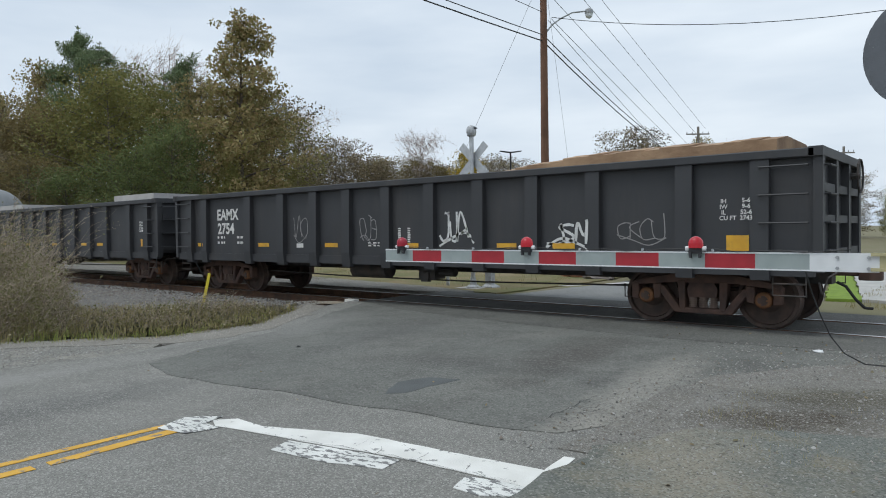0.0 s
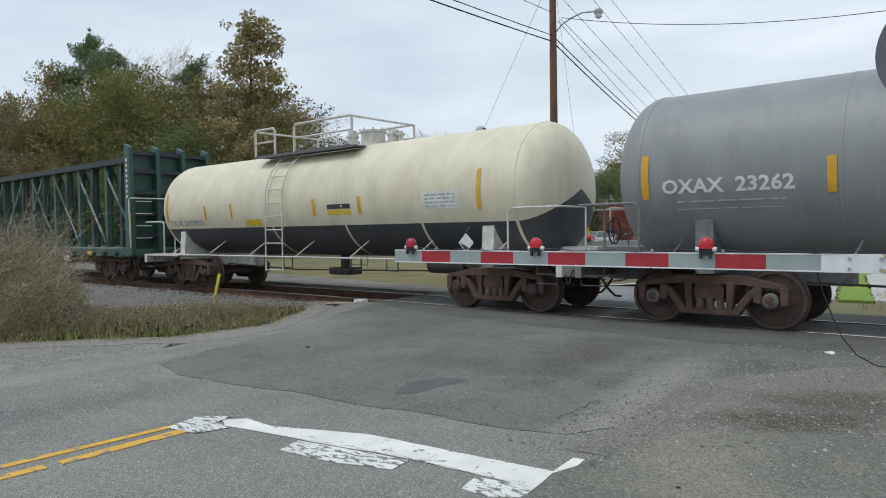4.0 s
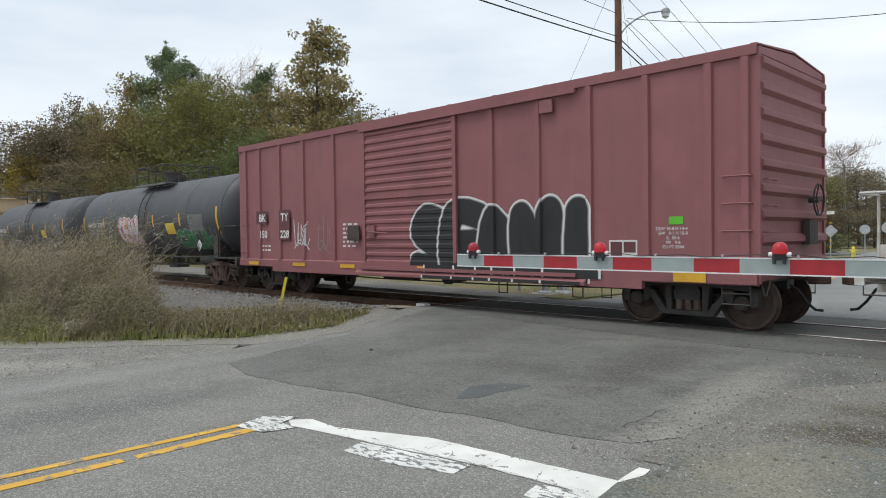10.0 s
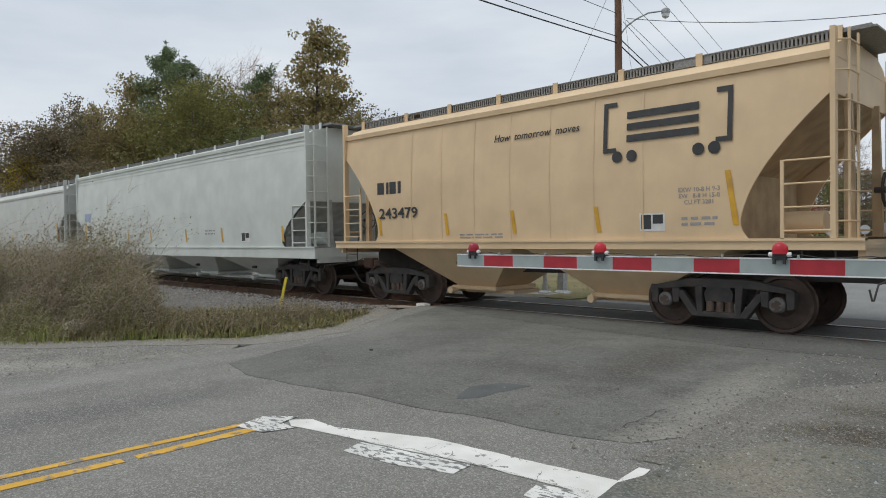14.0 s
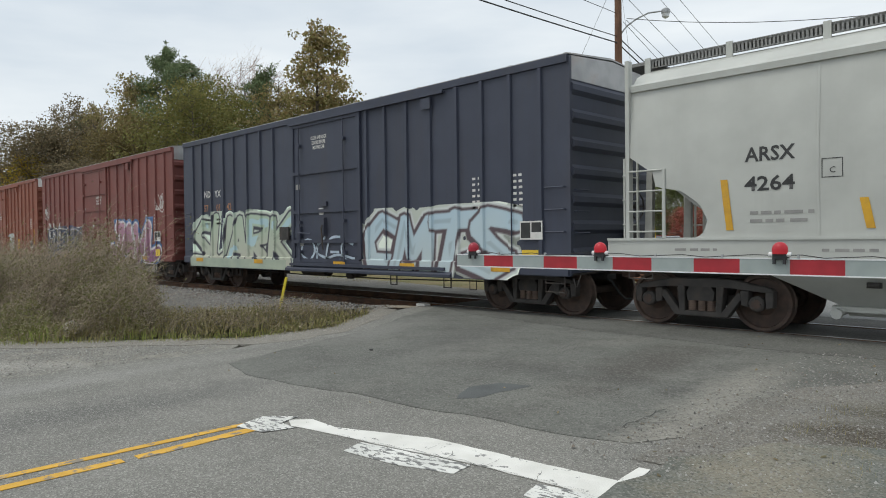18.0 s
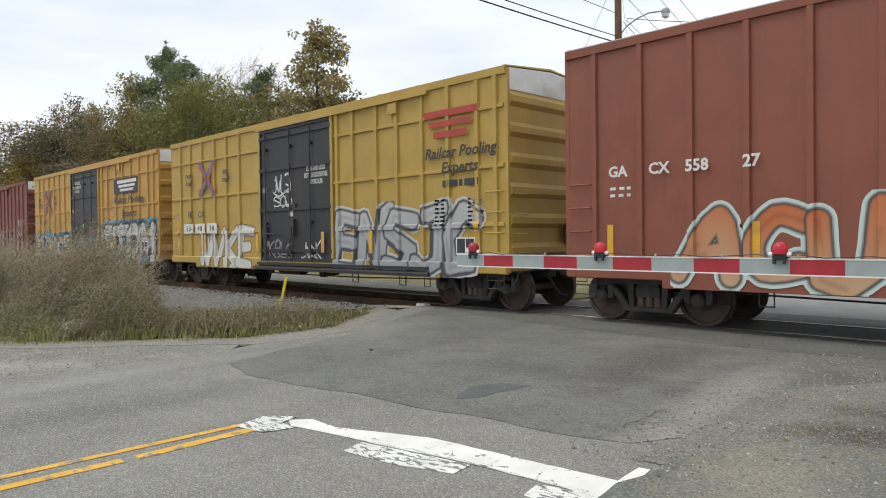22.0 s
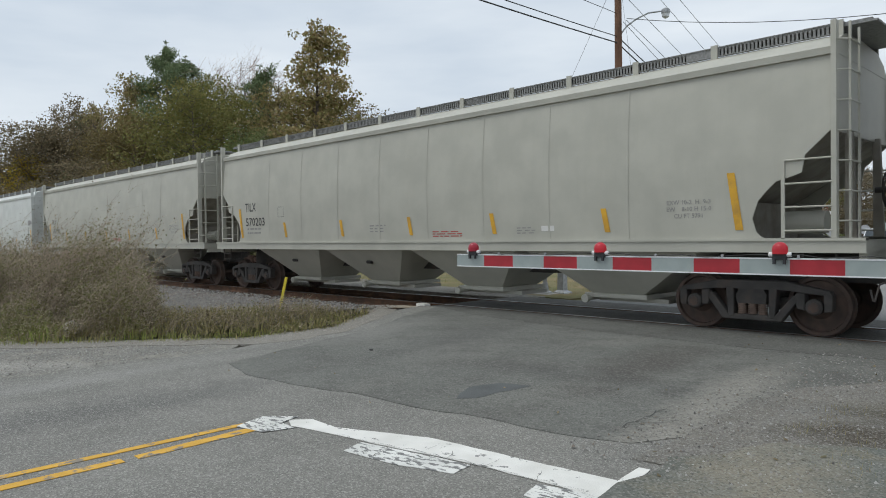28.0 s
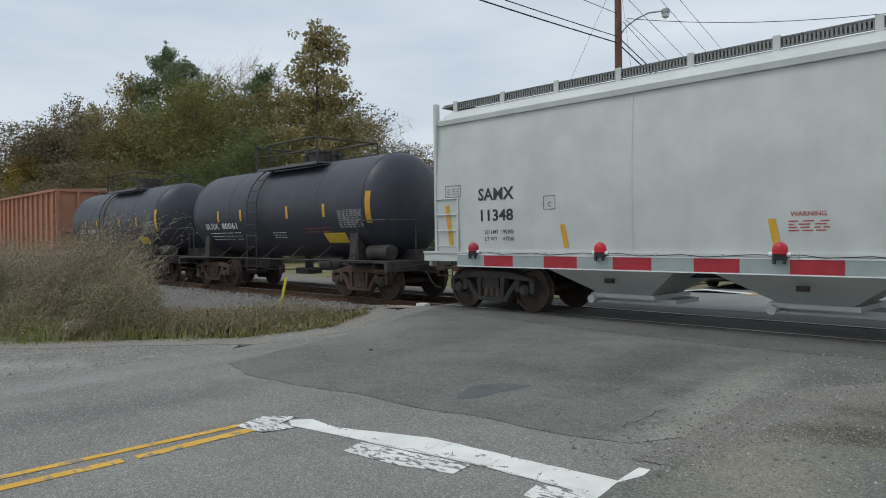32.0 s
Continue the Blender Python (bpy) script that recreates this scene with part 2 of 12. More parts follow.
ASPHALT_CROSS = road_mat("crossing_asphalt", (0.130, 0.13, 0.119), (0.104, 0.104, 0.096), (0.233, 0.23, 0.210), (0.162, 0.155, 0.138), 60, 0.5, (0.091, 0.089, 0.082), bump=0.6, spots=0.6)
ASPHALT_APRON = road_mat("dusty_asphalt", (0.208, 0.203, 0.183), (0.152, 0.148, 0.134), (0.406, 0.39, 0.353), (0.264, 0.245, 0.210), 55, 0.65, (0.335, 0.315, 0.267), bump=0.8, spots=0.7,
                         marks=[(-12.5, 0.6, 3.0, 0.5, 12, (0.115, 0.11, 0.102), 0.6), (-10.2, 2.4, 1.4, 0.5, 40, (0.35, 0.335, 0.30), 0.65), (-11.3, 1.7, 2.4, 0.35, 20, (0.36, 0.345, 0.31), 0.6)])
ASPHALT_DRIVE = road_mat("mossy_asphalt", (0.152, 0.16, 0.143), (0.120, 0.125, 0.111), (0.304, 0.305, 0.277), (0.239, 0.215, 0.158), 75, 0.6, (0.223, 0.198, 0.141), spots=0.6,
                         marks=[(-1.7, 4.6, 0.7, 1.6, 20, (0.25, 0.225, 0.175), 0.8), (-1.0, 3.6, 0.7, 1.4, -10, (0.21, 0.19, 0.14), 0.6)])
GRAVEL_MAT = road_mat("gravel_dust", (0.225, 0.215, 0.192), (0.165, 0.155, 0.135), (0.43, 0.42, 0.395), (0.12, 0.105, 0.082), 80, 0.5, (0.265, 0.25, 0.215), bump=1.0,
                      marks=[(-1.4, 6.1, 1.15, 0.65, 40, (0.075, 0.062, 0.045), 0.95), (-1.2, 7.1, 1.2, 0.6, 30, (0.085, 0.075, 0.05), 0.85), (-0.4, 7.6, 1.2, 0.6, 30, (0.095, 0.085, 0.055), 0.7)])
BALLAST = mat("ballast_dust", (0.24, 0.225, 0.21), (0.13, 0.12, 0.11), 9.0, 0.98, bump=1.0, grain=25, stain=(0.15, 0.10, 0.07), stain_scale=0.8, stain_amount=0.6)
SOIL = mat("grassy_soil", (0.155, 0.15, 0.072), (0.19, 0.165, 0.10), 0.35, 1.0, bump=0.8, grain=14, stain=(0.20, 0.17, 0.11), stain_scale=0.12, stain_amount=0.7)
LAWN = mat("mown_lawn", (0.12, 0.125, 0.045), (0.21, 0.165, 0.085), 0.6, 1.0, bump=0.6, grain=30)
PAINT_WHITE = mat("worn_white_paint", (0.78, 0.77, 0.73), (0.66, 0.65, 0.61), 3, 0.8, bump=0.3, grain=70, stain=(0.22, 0.22, 0.21), stain_scale=8, stain_amount=0.9, stain_lo=0.605, stain_hi=0.63)
PAINT_FLAKE = mat("flaking_white_paint", (0.74, 0.735, 0.70), (0.60, 0.60, 0.57), 3, 0.8, bump=0.3, grain=70, stain=(0.19, 0.19, 0.185), stain_scale=9, stain_amount=1.0, stain_lo=0.515, stain_hi=0.54, stretch=(1, 2.4, 1))
PAINT_YELLOW = mat("worn_yellow_paint", (0.70, 0.40, 0.055), (0.57, 0.32, 0.045), 3, 0.8, bump=0.3, grain=70, stain=(0.19, 0.19, 0.18), stain_scale=6, stain_amount=0.9, stain_lo=0.55, stain_hi=0.6)
RAIL_SIDE = mat("rusty_rail", (0.16, 0.085, 0.05), (0.08, 0.05, 0.035), 4, 0.8, 0.3, bump=0.2)
RAIL_HEAD = mat("polished_rail_head", (0.42, 0.42, 0.43), (0.30, 0.30, 0.31), 3, 0.36, 0.9, bump=0.05)
TIE = mat("creosoted_timber", (0.085, 0.065, 0.05), (0.045, 0.036, 0.03), 5, 0.95, bump=0.7, grain=25, vary=0.3)
# ---- ground, road, crossing ----
def smooth(a, b, v):
    t = min(1.0, max(0.0, (v - a) / (b - a)))
    return t * t * (3 - 2 * t)


def ground_z(x, y):
    """Height of the bare ground: level with the road near it, a shallow cutting along the track elsewhere, rising a little far off."""
    road = smooth(-13.5, -11.0, x) * (1 - smooth(0.5, 3.0, x))
    track = 1 - smooth(2.2, 3.6, abs(y - TRACK_Y))
    z = -0.07 - 0.36 * track * (1 - road)
    z += 0.04 * noise.noise((x * 0.15, y * 0.15, 0)) * (1 - road)
    return z


def build_ground():
    xs = sorted({*[-2500, -1200, -700, -460, -330, -240, -180, -140, -110, -90, -75, -60, -50], *[-42 + 0.75 * i for i in range(70)], *[12, 16, 22, 30, 40, 60, 90, 140, 220, 420, 900, 2500]})
    ys = sorted({*[-2500, -900, -300, -120, -60, -35, -20, -12, -8], *[-5 + 0.75 * i for i in range(42)], *[28, 32, 38, 46, 56, 70, 90, 120, 160, 240, 400, 900, 2500]})
    verts = [(x, y, ground_z(x, y)) for y in ys for x in xs]
    w = len(xs)
    faces = [(j * w + i, j * w + i + 1, (j + 1) * w + i + 1, (j + 1) * w + i) for j in range(len(ys) - 1) for i in range(w - 1)]
    me = bpy.data.meshes.new("ground")
    me.from_pydata(verts, [], faces)
    me.shade_smooth()
    me.materials.append(SOIL)
    return tagged(new("ground", me), "uneven ground with thin autumn grass and bare soil", "ground", kind="structure")


build_ground()


def ragged(poly, step=0.35, amount=0.06, seed=0):
    """The outline of a slab with worn, uneven edges."""
    rnd = random.Random(seed)
    out = []
    for a, b in zip(poly, poly[1:] + poly[:1]):
        n = max(1, int(math.dist(a, b) / step)) if math.dist(a, b) < 40 else 1
        for k in range(n):
            t = k / n
            j = amount if n > 1 else 0
            out.append((a[0] + (b[0] - a[0]) * t + rnd.uniform(-j, j), a[1] + (b[1] - a[1]) * t + rnd.uniform(-j, j)))
    return out


def slab(name, poly, z, material, label, category, depth=0.12, step=0.35, amount=0.05, seed=0):
    bm = bmesh.new()
    add_prism(bm, ragged(poly, step, amount, seed), "z", z - depth, z)
    bmesh.ops.triangulate(bm, faces=[f for f in bm.faces if len(f.verts) > 4])
    return thing(name, bm, material, label, category, kind="structure")


ROAD_L, ROAD_R = -9.2, -2.25
road = slab("road", [(ROAD_L, -90), (ROAD_R, -90), (ROAD_R, 4.1), (-2.4, 5.2), (-2.5, 6.5), (-2.3, 7.6), (-1.6, 8.7), (-0.8, 9.3), (-0.4, 11.0), (-11.8, 11.0),
                     (-11.3, 9.6), (-10.6, 8.4), (-9.8, 7.2), (-9.5, 5.6), (ROAD_L, 4.6)], -0.006, ASPHALT_OLD, "weathered grey asphalt two-lane road with cracks", "road", seed=3)
slab("apron", [(-60, -9), (-9.15, -9), (-9.15, 4.7), (-9.6, 5.25), (-10.6, 4.25), (-11.4, 3.6), (-12.3, 2.5), (-16, 1.6), (-60, 0.5)], -0.010, ASPHALT_APRON,
     "dusty pale asphalt side street with loose gravel", "side street", seed=5)
slab("drive", [(-2.3, -20), (9, -20), (9, 6.6), (1.5, 6.4), (-0.6, 6.0), (-1.35, 5.75), (-1.95, 5.35), (-2.3, 4.5)], 0.007, ASPHALT_DRIVE,
     "mossy worn asphalt drive beside the road", "driveway", seed=7, amount=0.05, step=0.22)
slab("gravel_verge", [(-2.52, 4.35), (-2.2, 4.35), (-1.85, 5.15), (-0.6, 5.9), (1.5, 6.3), (9, 6.5), (9, 9.9), (0.2, 9.9), (-0.9, 9.4), (-1.7, 8.6), (-2.4, 7.5), (-2.62, 6.4), (-2.5, 5.1)],
     0.0035, GRAVEL_MAT, "dusty gravel verge with bare dirt and thin grass", "verge", seed=9, amount=0.035, step=0.2)
far_road = slab("far_road", [(-9.6, 14.2), (-2.9, 14.2), (-3.4, 17.5), (-4.6, 26), (-6.8, 40), (-10, 62), (-15, 62), (-11.6, 40), (-9.3, 25), (-9.0, 19)], -0.012, road_mat("pale_far_asphalt", (0.255, 0.257, 0.25), (0.21, 0.212, 0.206), (0.36, 0.36, 0.35), (0.185, 0.187, 0.182), 60, 0.4),
                "grey asphalt road beyond the railway track", "road", seed=11)
PALE_CONCRETE = mat("pale_concrete", (0.46, 0.45, 0.42), (0.38, 0.37, 0.35), 2, 0.9, bump=0.3)
slab("far_sidewalk", [(-3.82, 17.2), (-3.18, 16.95), (-4.68, 25.6), (-6.9, 42), (-7.6, 42), (-5.35, 25.9)], -0.002, PALE_CONCRETE, "pale concrete kerbside strip", "sidewalk", seed=12, amount=0.03)
slab("far_path", [(-2.44, 17.05), (1.5, 16.6), (1.5, 30), (-3.6, 30), (-3.93, 25.5)], -0.004, PALE_CONCRETE, "pale concrete drive beside the grass strip", "driveway", seed=18, amount=0.03)
slab("dirt_edge", [(-40, -2.75), (-16, 1.2), (-12.4, 2.15), (-11.2, 3.3), (-9.95, 4.85), (-9.35, 5.3), (-9.3, 6.2), (-9.55, 7.2), (-10.5, 8.7), (-11.4, 9.9), (-12.2, 9.9), (-11.1, 8.7), (-10.2, 7.3), (-10.15, 5.6), (-11.5, 4.1), (-12.5, 2.95), (-16, 2.0), (-40, -1.9)], -0.0015,
     road_mat("gritty_dirt", (0.255, 0.24, 0.212), (0.205, 0.19, 0.165), (0.39, 0.375, 0.345), (0.16, 0.145, 0.115), 80, 0.6, (0.285, 0.265, 0.23), bump=0.8), "gritty dirt edge between the grass and the street", "dirt", depth=0.03, step=0.3, amount=0.07, seed=29)


def stone_shoulder():
    """A strip of dirty crushed stone between the weeds and the track bed, laid on the slope of the ground."""
    bm = bmesh.new()
    rows = []
    for i in range(61):
        x = -42 + 30.6 * i / 60
        y0 = 6.0 if x < -16 else 5.9 + (x + 16) * 0.62
        rows.append([bm.verts.new((x, y0 + (10.6 - y0) * j / 10, ground_z(x, y0 + (10.6 - y0) * j / 10) + 0.02)) for j in range(11)])
    for a, b in zip(rows, rows[1:]):
        for j in range(10):
            bm.faces.new((a[j], b[j], b[j + 1], a[j + 1]))
    thing("stone_shoulder", bm, road_mat("dirty_stone", (0.21, 0.20, 0.185), (0.16, 0.15, 0.135), (0.32, 0.31, 0.295), (0.13, 0.115, 0.095), 45, 0.6, (0.25, 0.22, 0.18), bump=1.0), "dirty grey stone shoulder of the track bed", "gravel", kind="structure")


stone_shoulder()
slab("parking_lot", [(-75, 48), (-18, 44), (-14, 58), (-30, 84), (-90, 84)], -0.03, ASPHALT_DARK, "dark asphalt parking lot", "parking lot", seed=13)
slab("far_lawn", [(-30, 14.8), (-10.2, 14.6), (-9.9, 19), (-10.2, 25), (-13, 43), (-18, 43.5), (-75, 47), (-75, 24), (-42, 19)], -0.03, LAWN, "mown grass with fallen leaves beside the track", "lawn", seed=14)
slab("far_verge", [(-3.14, 16.95), (-2.49, 17.05), (-3.95, 25.5), (-3.7, 30.2), (14, 30.2), (14, 42), (-6.9, 44), (-6.6, 41), (-4.6, 25.5)], -0.006, mat("bright_grass", (0.20, 0.29, 0.035), (0.15, 0.22, 0.03), 5, 1.0, bump=0.6, grain=40), "green grass strip beside the far pavement", "lawn", seed=15)
slab("gravel_lane", [(-60, 15.3), (-40, 14.9), (-20, 14.2), (-12.6, 13.9), (-11.0, 14.15), (-11.0, 14.7), (-14.5, 15.6), (-20, 16.6), (-40, 18.6), (-60, 20.5)], -0.018, GRAVEL_MAT, "pale gravel service track along the rails", "gravel", seed=16)

# newer asphalt laid over the approach to the rails
PATCH = [(-8.15, 4.25), (-7.4, 4.05), (-6.5, 4.15), (-5.7, 4.28), (-5.0, 4.33), (-4.2, 4.42), (-3.3, 4.5), (-2.75, 4.7), (-2.42, 5.3), (-2.5, 6.4), (-2.3, 7.4), (-1.7, 8.55), (-1.0, 9.25), (-0.45, 10.95), (-11.2, 10.95),
         (-10.4, 9.2), (-9.4, 7.6), (-8.9, 6.2), (-8.6, 5.3)]
slab("patched_asphalt", PATCH, 0.002, ASPHALT_DARK, "darker asphalt overlay on the approach to the crossing", "asphalt patch", depth=0.02, amount=0.05, step=0.25, seed=21)
slab("repair_patch", [(-4.7, 4.82), (-4.96, 5.27), (-4.84, 5.65), (-4.51, 5.74), (-4.55, 5.31), (-4.56, 4.95)], 0.005, mat("fresh_tar", (0.105, 0.112, 0.112), (0.085, 0.09, 0.09), 3, 0.9, bump=0.4),
     "small oval black asphalt repair in the road", "asphalt patch", depth=0.006, step=0.1, amount=0.015, seed=22)
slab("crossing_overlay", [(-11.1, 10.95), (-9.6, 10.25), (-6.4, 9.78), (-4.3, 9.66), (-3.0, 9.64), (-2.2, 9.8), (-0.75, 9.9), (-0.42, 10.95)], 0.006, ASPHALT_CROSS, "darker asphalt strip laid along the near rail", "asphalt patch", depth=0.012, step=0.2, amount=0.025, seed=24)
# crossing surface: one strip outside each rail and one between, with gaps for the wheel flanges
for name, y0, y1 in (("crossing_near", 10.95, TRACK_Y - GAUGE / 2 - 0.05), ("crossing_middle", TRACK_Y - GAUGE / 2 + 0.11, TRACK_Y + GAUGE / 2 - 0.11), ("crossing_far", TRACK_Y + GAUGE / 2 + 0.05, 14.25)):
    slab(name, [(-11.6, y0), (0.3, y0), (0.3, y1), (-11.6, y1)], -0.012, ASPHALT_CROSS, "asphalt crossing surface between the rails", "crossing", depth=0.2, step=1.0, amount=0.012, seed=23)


# road markings
def marking(name, polys, material, label, z=0.0):
    bm = bmesh.new()
    for i, q in enumerate(polys):
        add_prism(bm, ragged(q, 0.10, 0.006, i), "z", z - 0.004, z)
    bmesh.ops.triangulate(bm, faces=[f for f in bm.faces if len(f.verts) > 4])
    return thing(name, bm, material, label, "road marking", kind="structure")


marking("yellow_line", [[(-5.42, -40), (-5.33, -40), (-5.35, 3.15), (-5.43, 3.15)]], PAINT_YELLOW, "thin worn yellow centre line on the road")
marking("yellow_line", [[(-5.20, 1.95), (-5.10, 1.95), (-5.14, 2.92), (-5.26, 2.92)], [(-5.20, -40), (-5.10, -40), (-5.10, 1.85), (-5.20, 1.85)]], PAINT_YELLOW, "thick worn yellow centre line on the road")
marking("stop_line", [[(-5.23, 3.27), (-5.09, 3.43), (-4.73, 3.41), (-4.33, 3.57), (-3.95, 3.73), (-3.4, 3.79), (-2.88, 3.83), (-2.5, 3.88), (-2.28, 3.89), (-2.22, 3.69), (-2.23, 3.57), (-2.59, 3.56), (-3.08, 3.52), (-3.5, 3.47), (-3.9, 3.38), (-4.36, 3.31), (-4.82, 3.24), (-5.04, 3.18)]], PAINT_WHITE, "worn white stop line painted across the lane", 0.001)
marking("stop_line", [[(-4.17, 3.07), (-4.24, 3.30), (-3.5, 3.44), (-3.26, 3.47), (-3.22, 3.27), (-3.62, 3.14), (-3.89, 3.10)]], PAINT_FLAKE, "flaking remains of an older white stop line", 0.0)
marking("stop_line", [[(-2.65, 3.29), (-2.7, 3.5), (-2.48, 3.56), (-2.23, 3.58), (-2.27, 3.4), (-2.45, 3.28)]], PAINT_FLAKE, "flaking white paint beside the stop line", -0.001)
marking("stop_line", [[(-5.37, 2.85), (-5.5, 3.19), (-5.26, 3.39), (-5.19, 3.17), (-4.97, 3.17), (-5.05, 2.92)]], PAINT_FLAKE, "flaking white paint over the yellow lines", 0.003)
marking("lane_edge_mark", [[(-2.36, 3.88), (-2.39, 4.21), (-2.31, 4.22), (-2.27, 3.89)]], PAINT_WHITE, "short white paint mark at the lane edge", 0.002)
marking("far_yellow_line", [[(-7.16, 18.0), (-7.04, 18.0), (-7.3, 25.2), (-9.6, 42), (-9.75, 42), (-7.43, 25.2)]], PAINT_YELLOW, "double yellow centre line beyond the track", -0.004)
marking("far_stop_line", [[(-9.85, 17.1), (-9.6, 17.2), (-8.7, 19.25), (-7.2, 18.6), (-7.2, 18.25), (-8.6, 18.85)]], PAINT_WHITE, "white stop line on the far side", -0.004)


# cracks: thin flat strips on the asphalt, the crack's shade put into their colour
def crack(pts, seed, width=0.02):
    rnd = random.Random(seed)
    bm = bmesh.new()
    line = []
    for a, b in zip(pts, pts[1:]):
        n = max(2, int(math.dist(a, b) / 0.08))
        for k in range(n):
            t = k / n
            line.append((a[0] + (b[0] - a[0]) * t + rnd.uniform(-0.03, 0.03), a[1] + (b[1] - a[1]) * t + rnd.uniform(-0.03, 0.03)))
    prev = None
    for i, q in enumerate(line):
        w = 0.5 * width * rnd.uniform(0.2, 1.0) * (0.3 + math.sin(math.pi * (i + 0.5) / len(line)))
        d = (line[min(i + 1, len(line) - 1)][0] - line[max(i - 1, 0)][0], line[min(i + 1, len(line) - 1)][1] - line[max(i - 1, 0)][1])
        m = math.hypot(*d) or 1
        off = (-d[1] / m * w / 2, d[0] / m * w / 2)
        now = [bm.verts.new((q[0] + off[0], q[1] + off[1], 0.006)), bm.verts.new((q[0] - off[0], q[1] - off[1], 0.006))]
        if prev:
            bm.faces.new((prev[0], prev[1], now[1], now[0]))
        prev = now
    return thing("road_crack", bm, CRACK_SHADE, "thin dark crack in the asphalt", "crack", group="cracks in the asphalt", kind="structure")


CRACK_SHADE = mat("crack_shadow", (0.09, 0.09, 0.086), (0.055, 0.055, 0.053), 5, 1.0, bump=0)
for i, (pts, w) in enumerate([([(-3.05, 5.2), (-2.85, 5.3), (-2.7, 5.6)], 0.012),
                              ([(-5.52, 7.51), (-5.52, 8.01), (-5.87, 8.83)], 0.018), ([(-7.0, 5.2), (-6.2, 6.0), (-6.0, 7.6)], 0.008), ([(-9.1, 1.5), (-9.2, 3.2), (-9.0, 4.6)], 0.012), ([(-12.4, 1.6), (-10.6, 2.9), (-9.6, 4.1)], 0.014),
                              ([(-4.6, 6.0), (-3.9, 6.6), (-3.6, 7.2)], 0.008), ([(-2.99, 4.95), (-2.99, 5.3), (-3.05, 5.99)], 0.024), ([(-5.9, 6.94), (-5.53, 7.43), (-5.87, 8.78)], 0.016), ([(-2.2, 9.78), (-3.0, 9.62), (-4.3, 9.64), (-6.4, 9.76), (-9.6, 10.23)], 0.022), ([(-2.9, 4.7), (-2.6, 5.0), (-2.3, 5.5)], 0.010), ([(-6.6, 5.0), (-6.9, 5.6), (-6.4, 6.2)], 0.010), ([(-10.6, 2.2), (-11.8, 2.3), (-13.5, 1.6)], 0.018), ([(-9.6, 3.2), (-10.4, 3.5), (-11.2, 3.3)], 0.014), ([(-9.3, 0.6), (-10.6, 1.4), (-12.8, 1.1)], 0.014), ([(-2.6, 9.7), (-1.6, 9.55), (-0.8, 9.5)], 0.012), ([(-3.91, 3.12), (-3.94, 3.25), (-3.97, 3.38)], 0.008), ([(-3.71, 3.49), (-3.73, 3.61), (-3.76, 3.73)], 0.008), ([(-3.48, 3.41), (-3.52, 3.54), (-3.62, 3.72)], 0.008), ([(-3.14, 3.5), (-3.17, 3.64), (-3.2, 3.78)], 0.008), ([(-2.75, 3.53), (-2.79, 3.64), (-2.83, 3.8)], 0.008), ([(-2.74, 3.2), (-2.72, 3.4), (-2.73, 3.52)], 0.008), ([(-5.22, 2.73), (-4.39, 3.03), (-4.39, 3.44)], 0.008), ([(-5.04, 3.18), (-4.36, 3.31), (-3.49, 3.46), (-3.08, 3.52), (-2.58, 3.55), (-2.23, 3.58)], 0.008), ([(-2.97, 3.79), (-3.06, 3.93), (-3.06, 4.21)], 0.008)]):
    crack(pts, i, w)


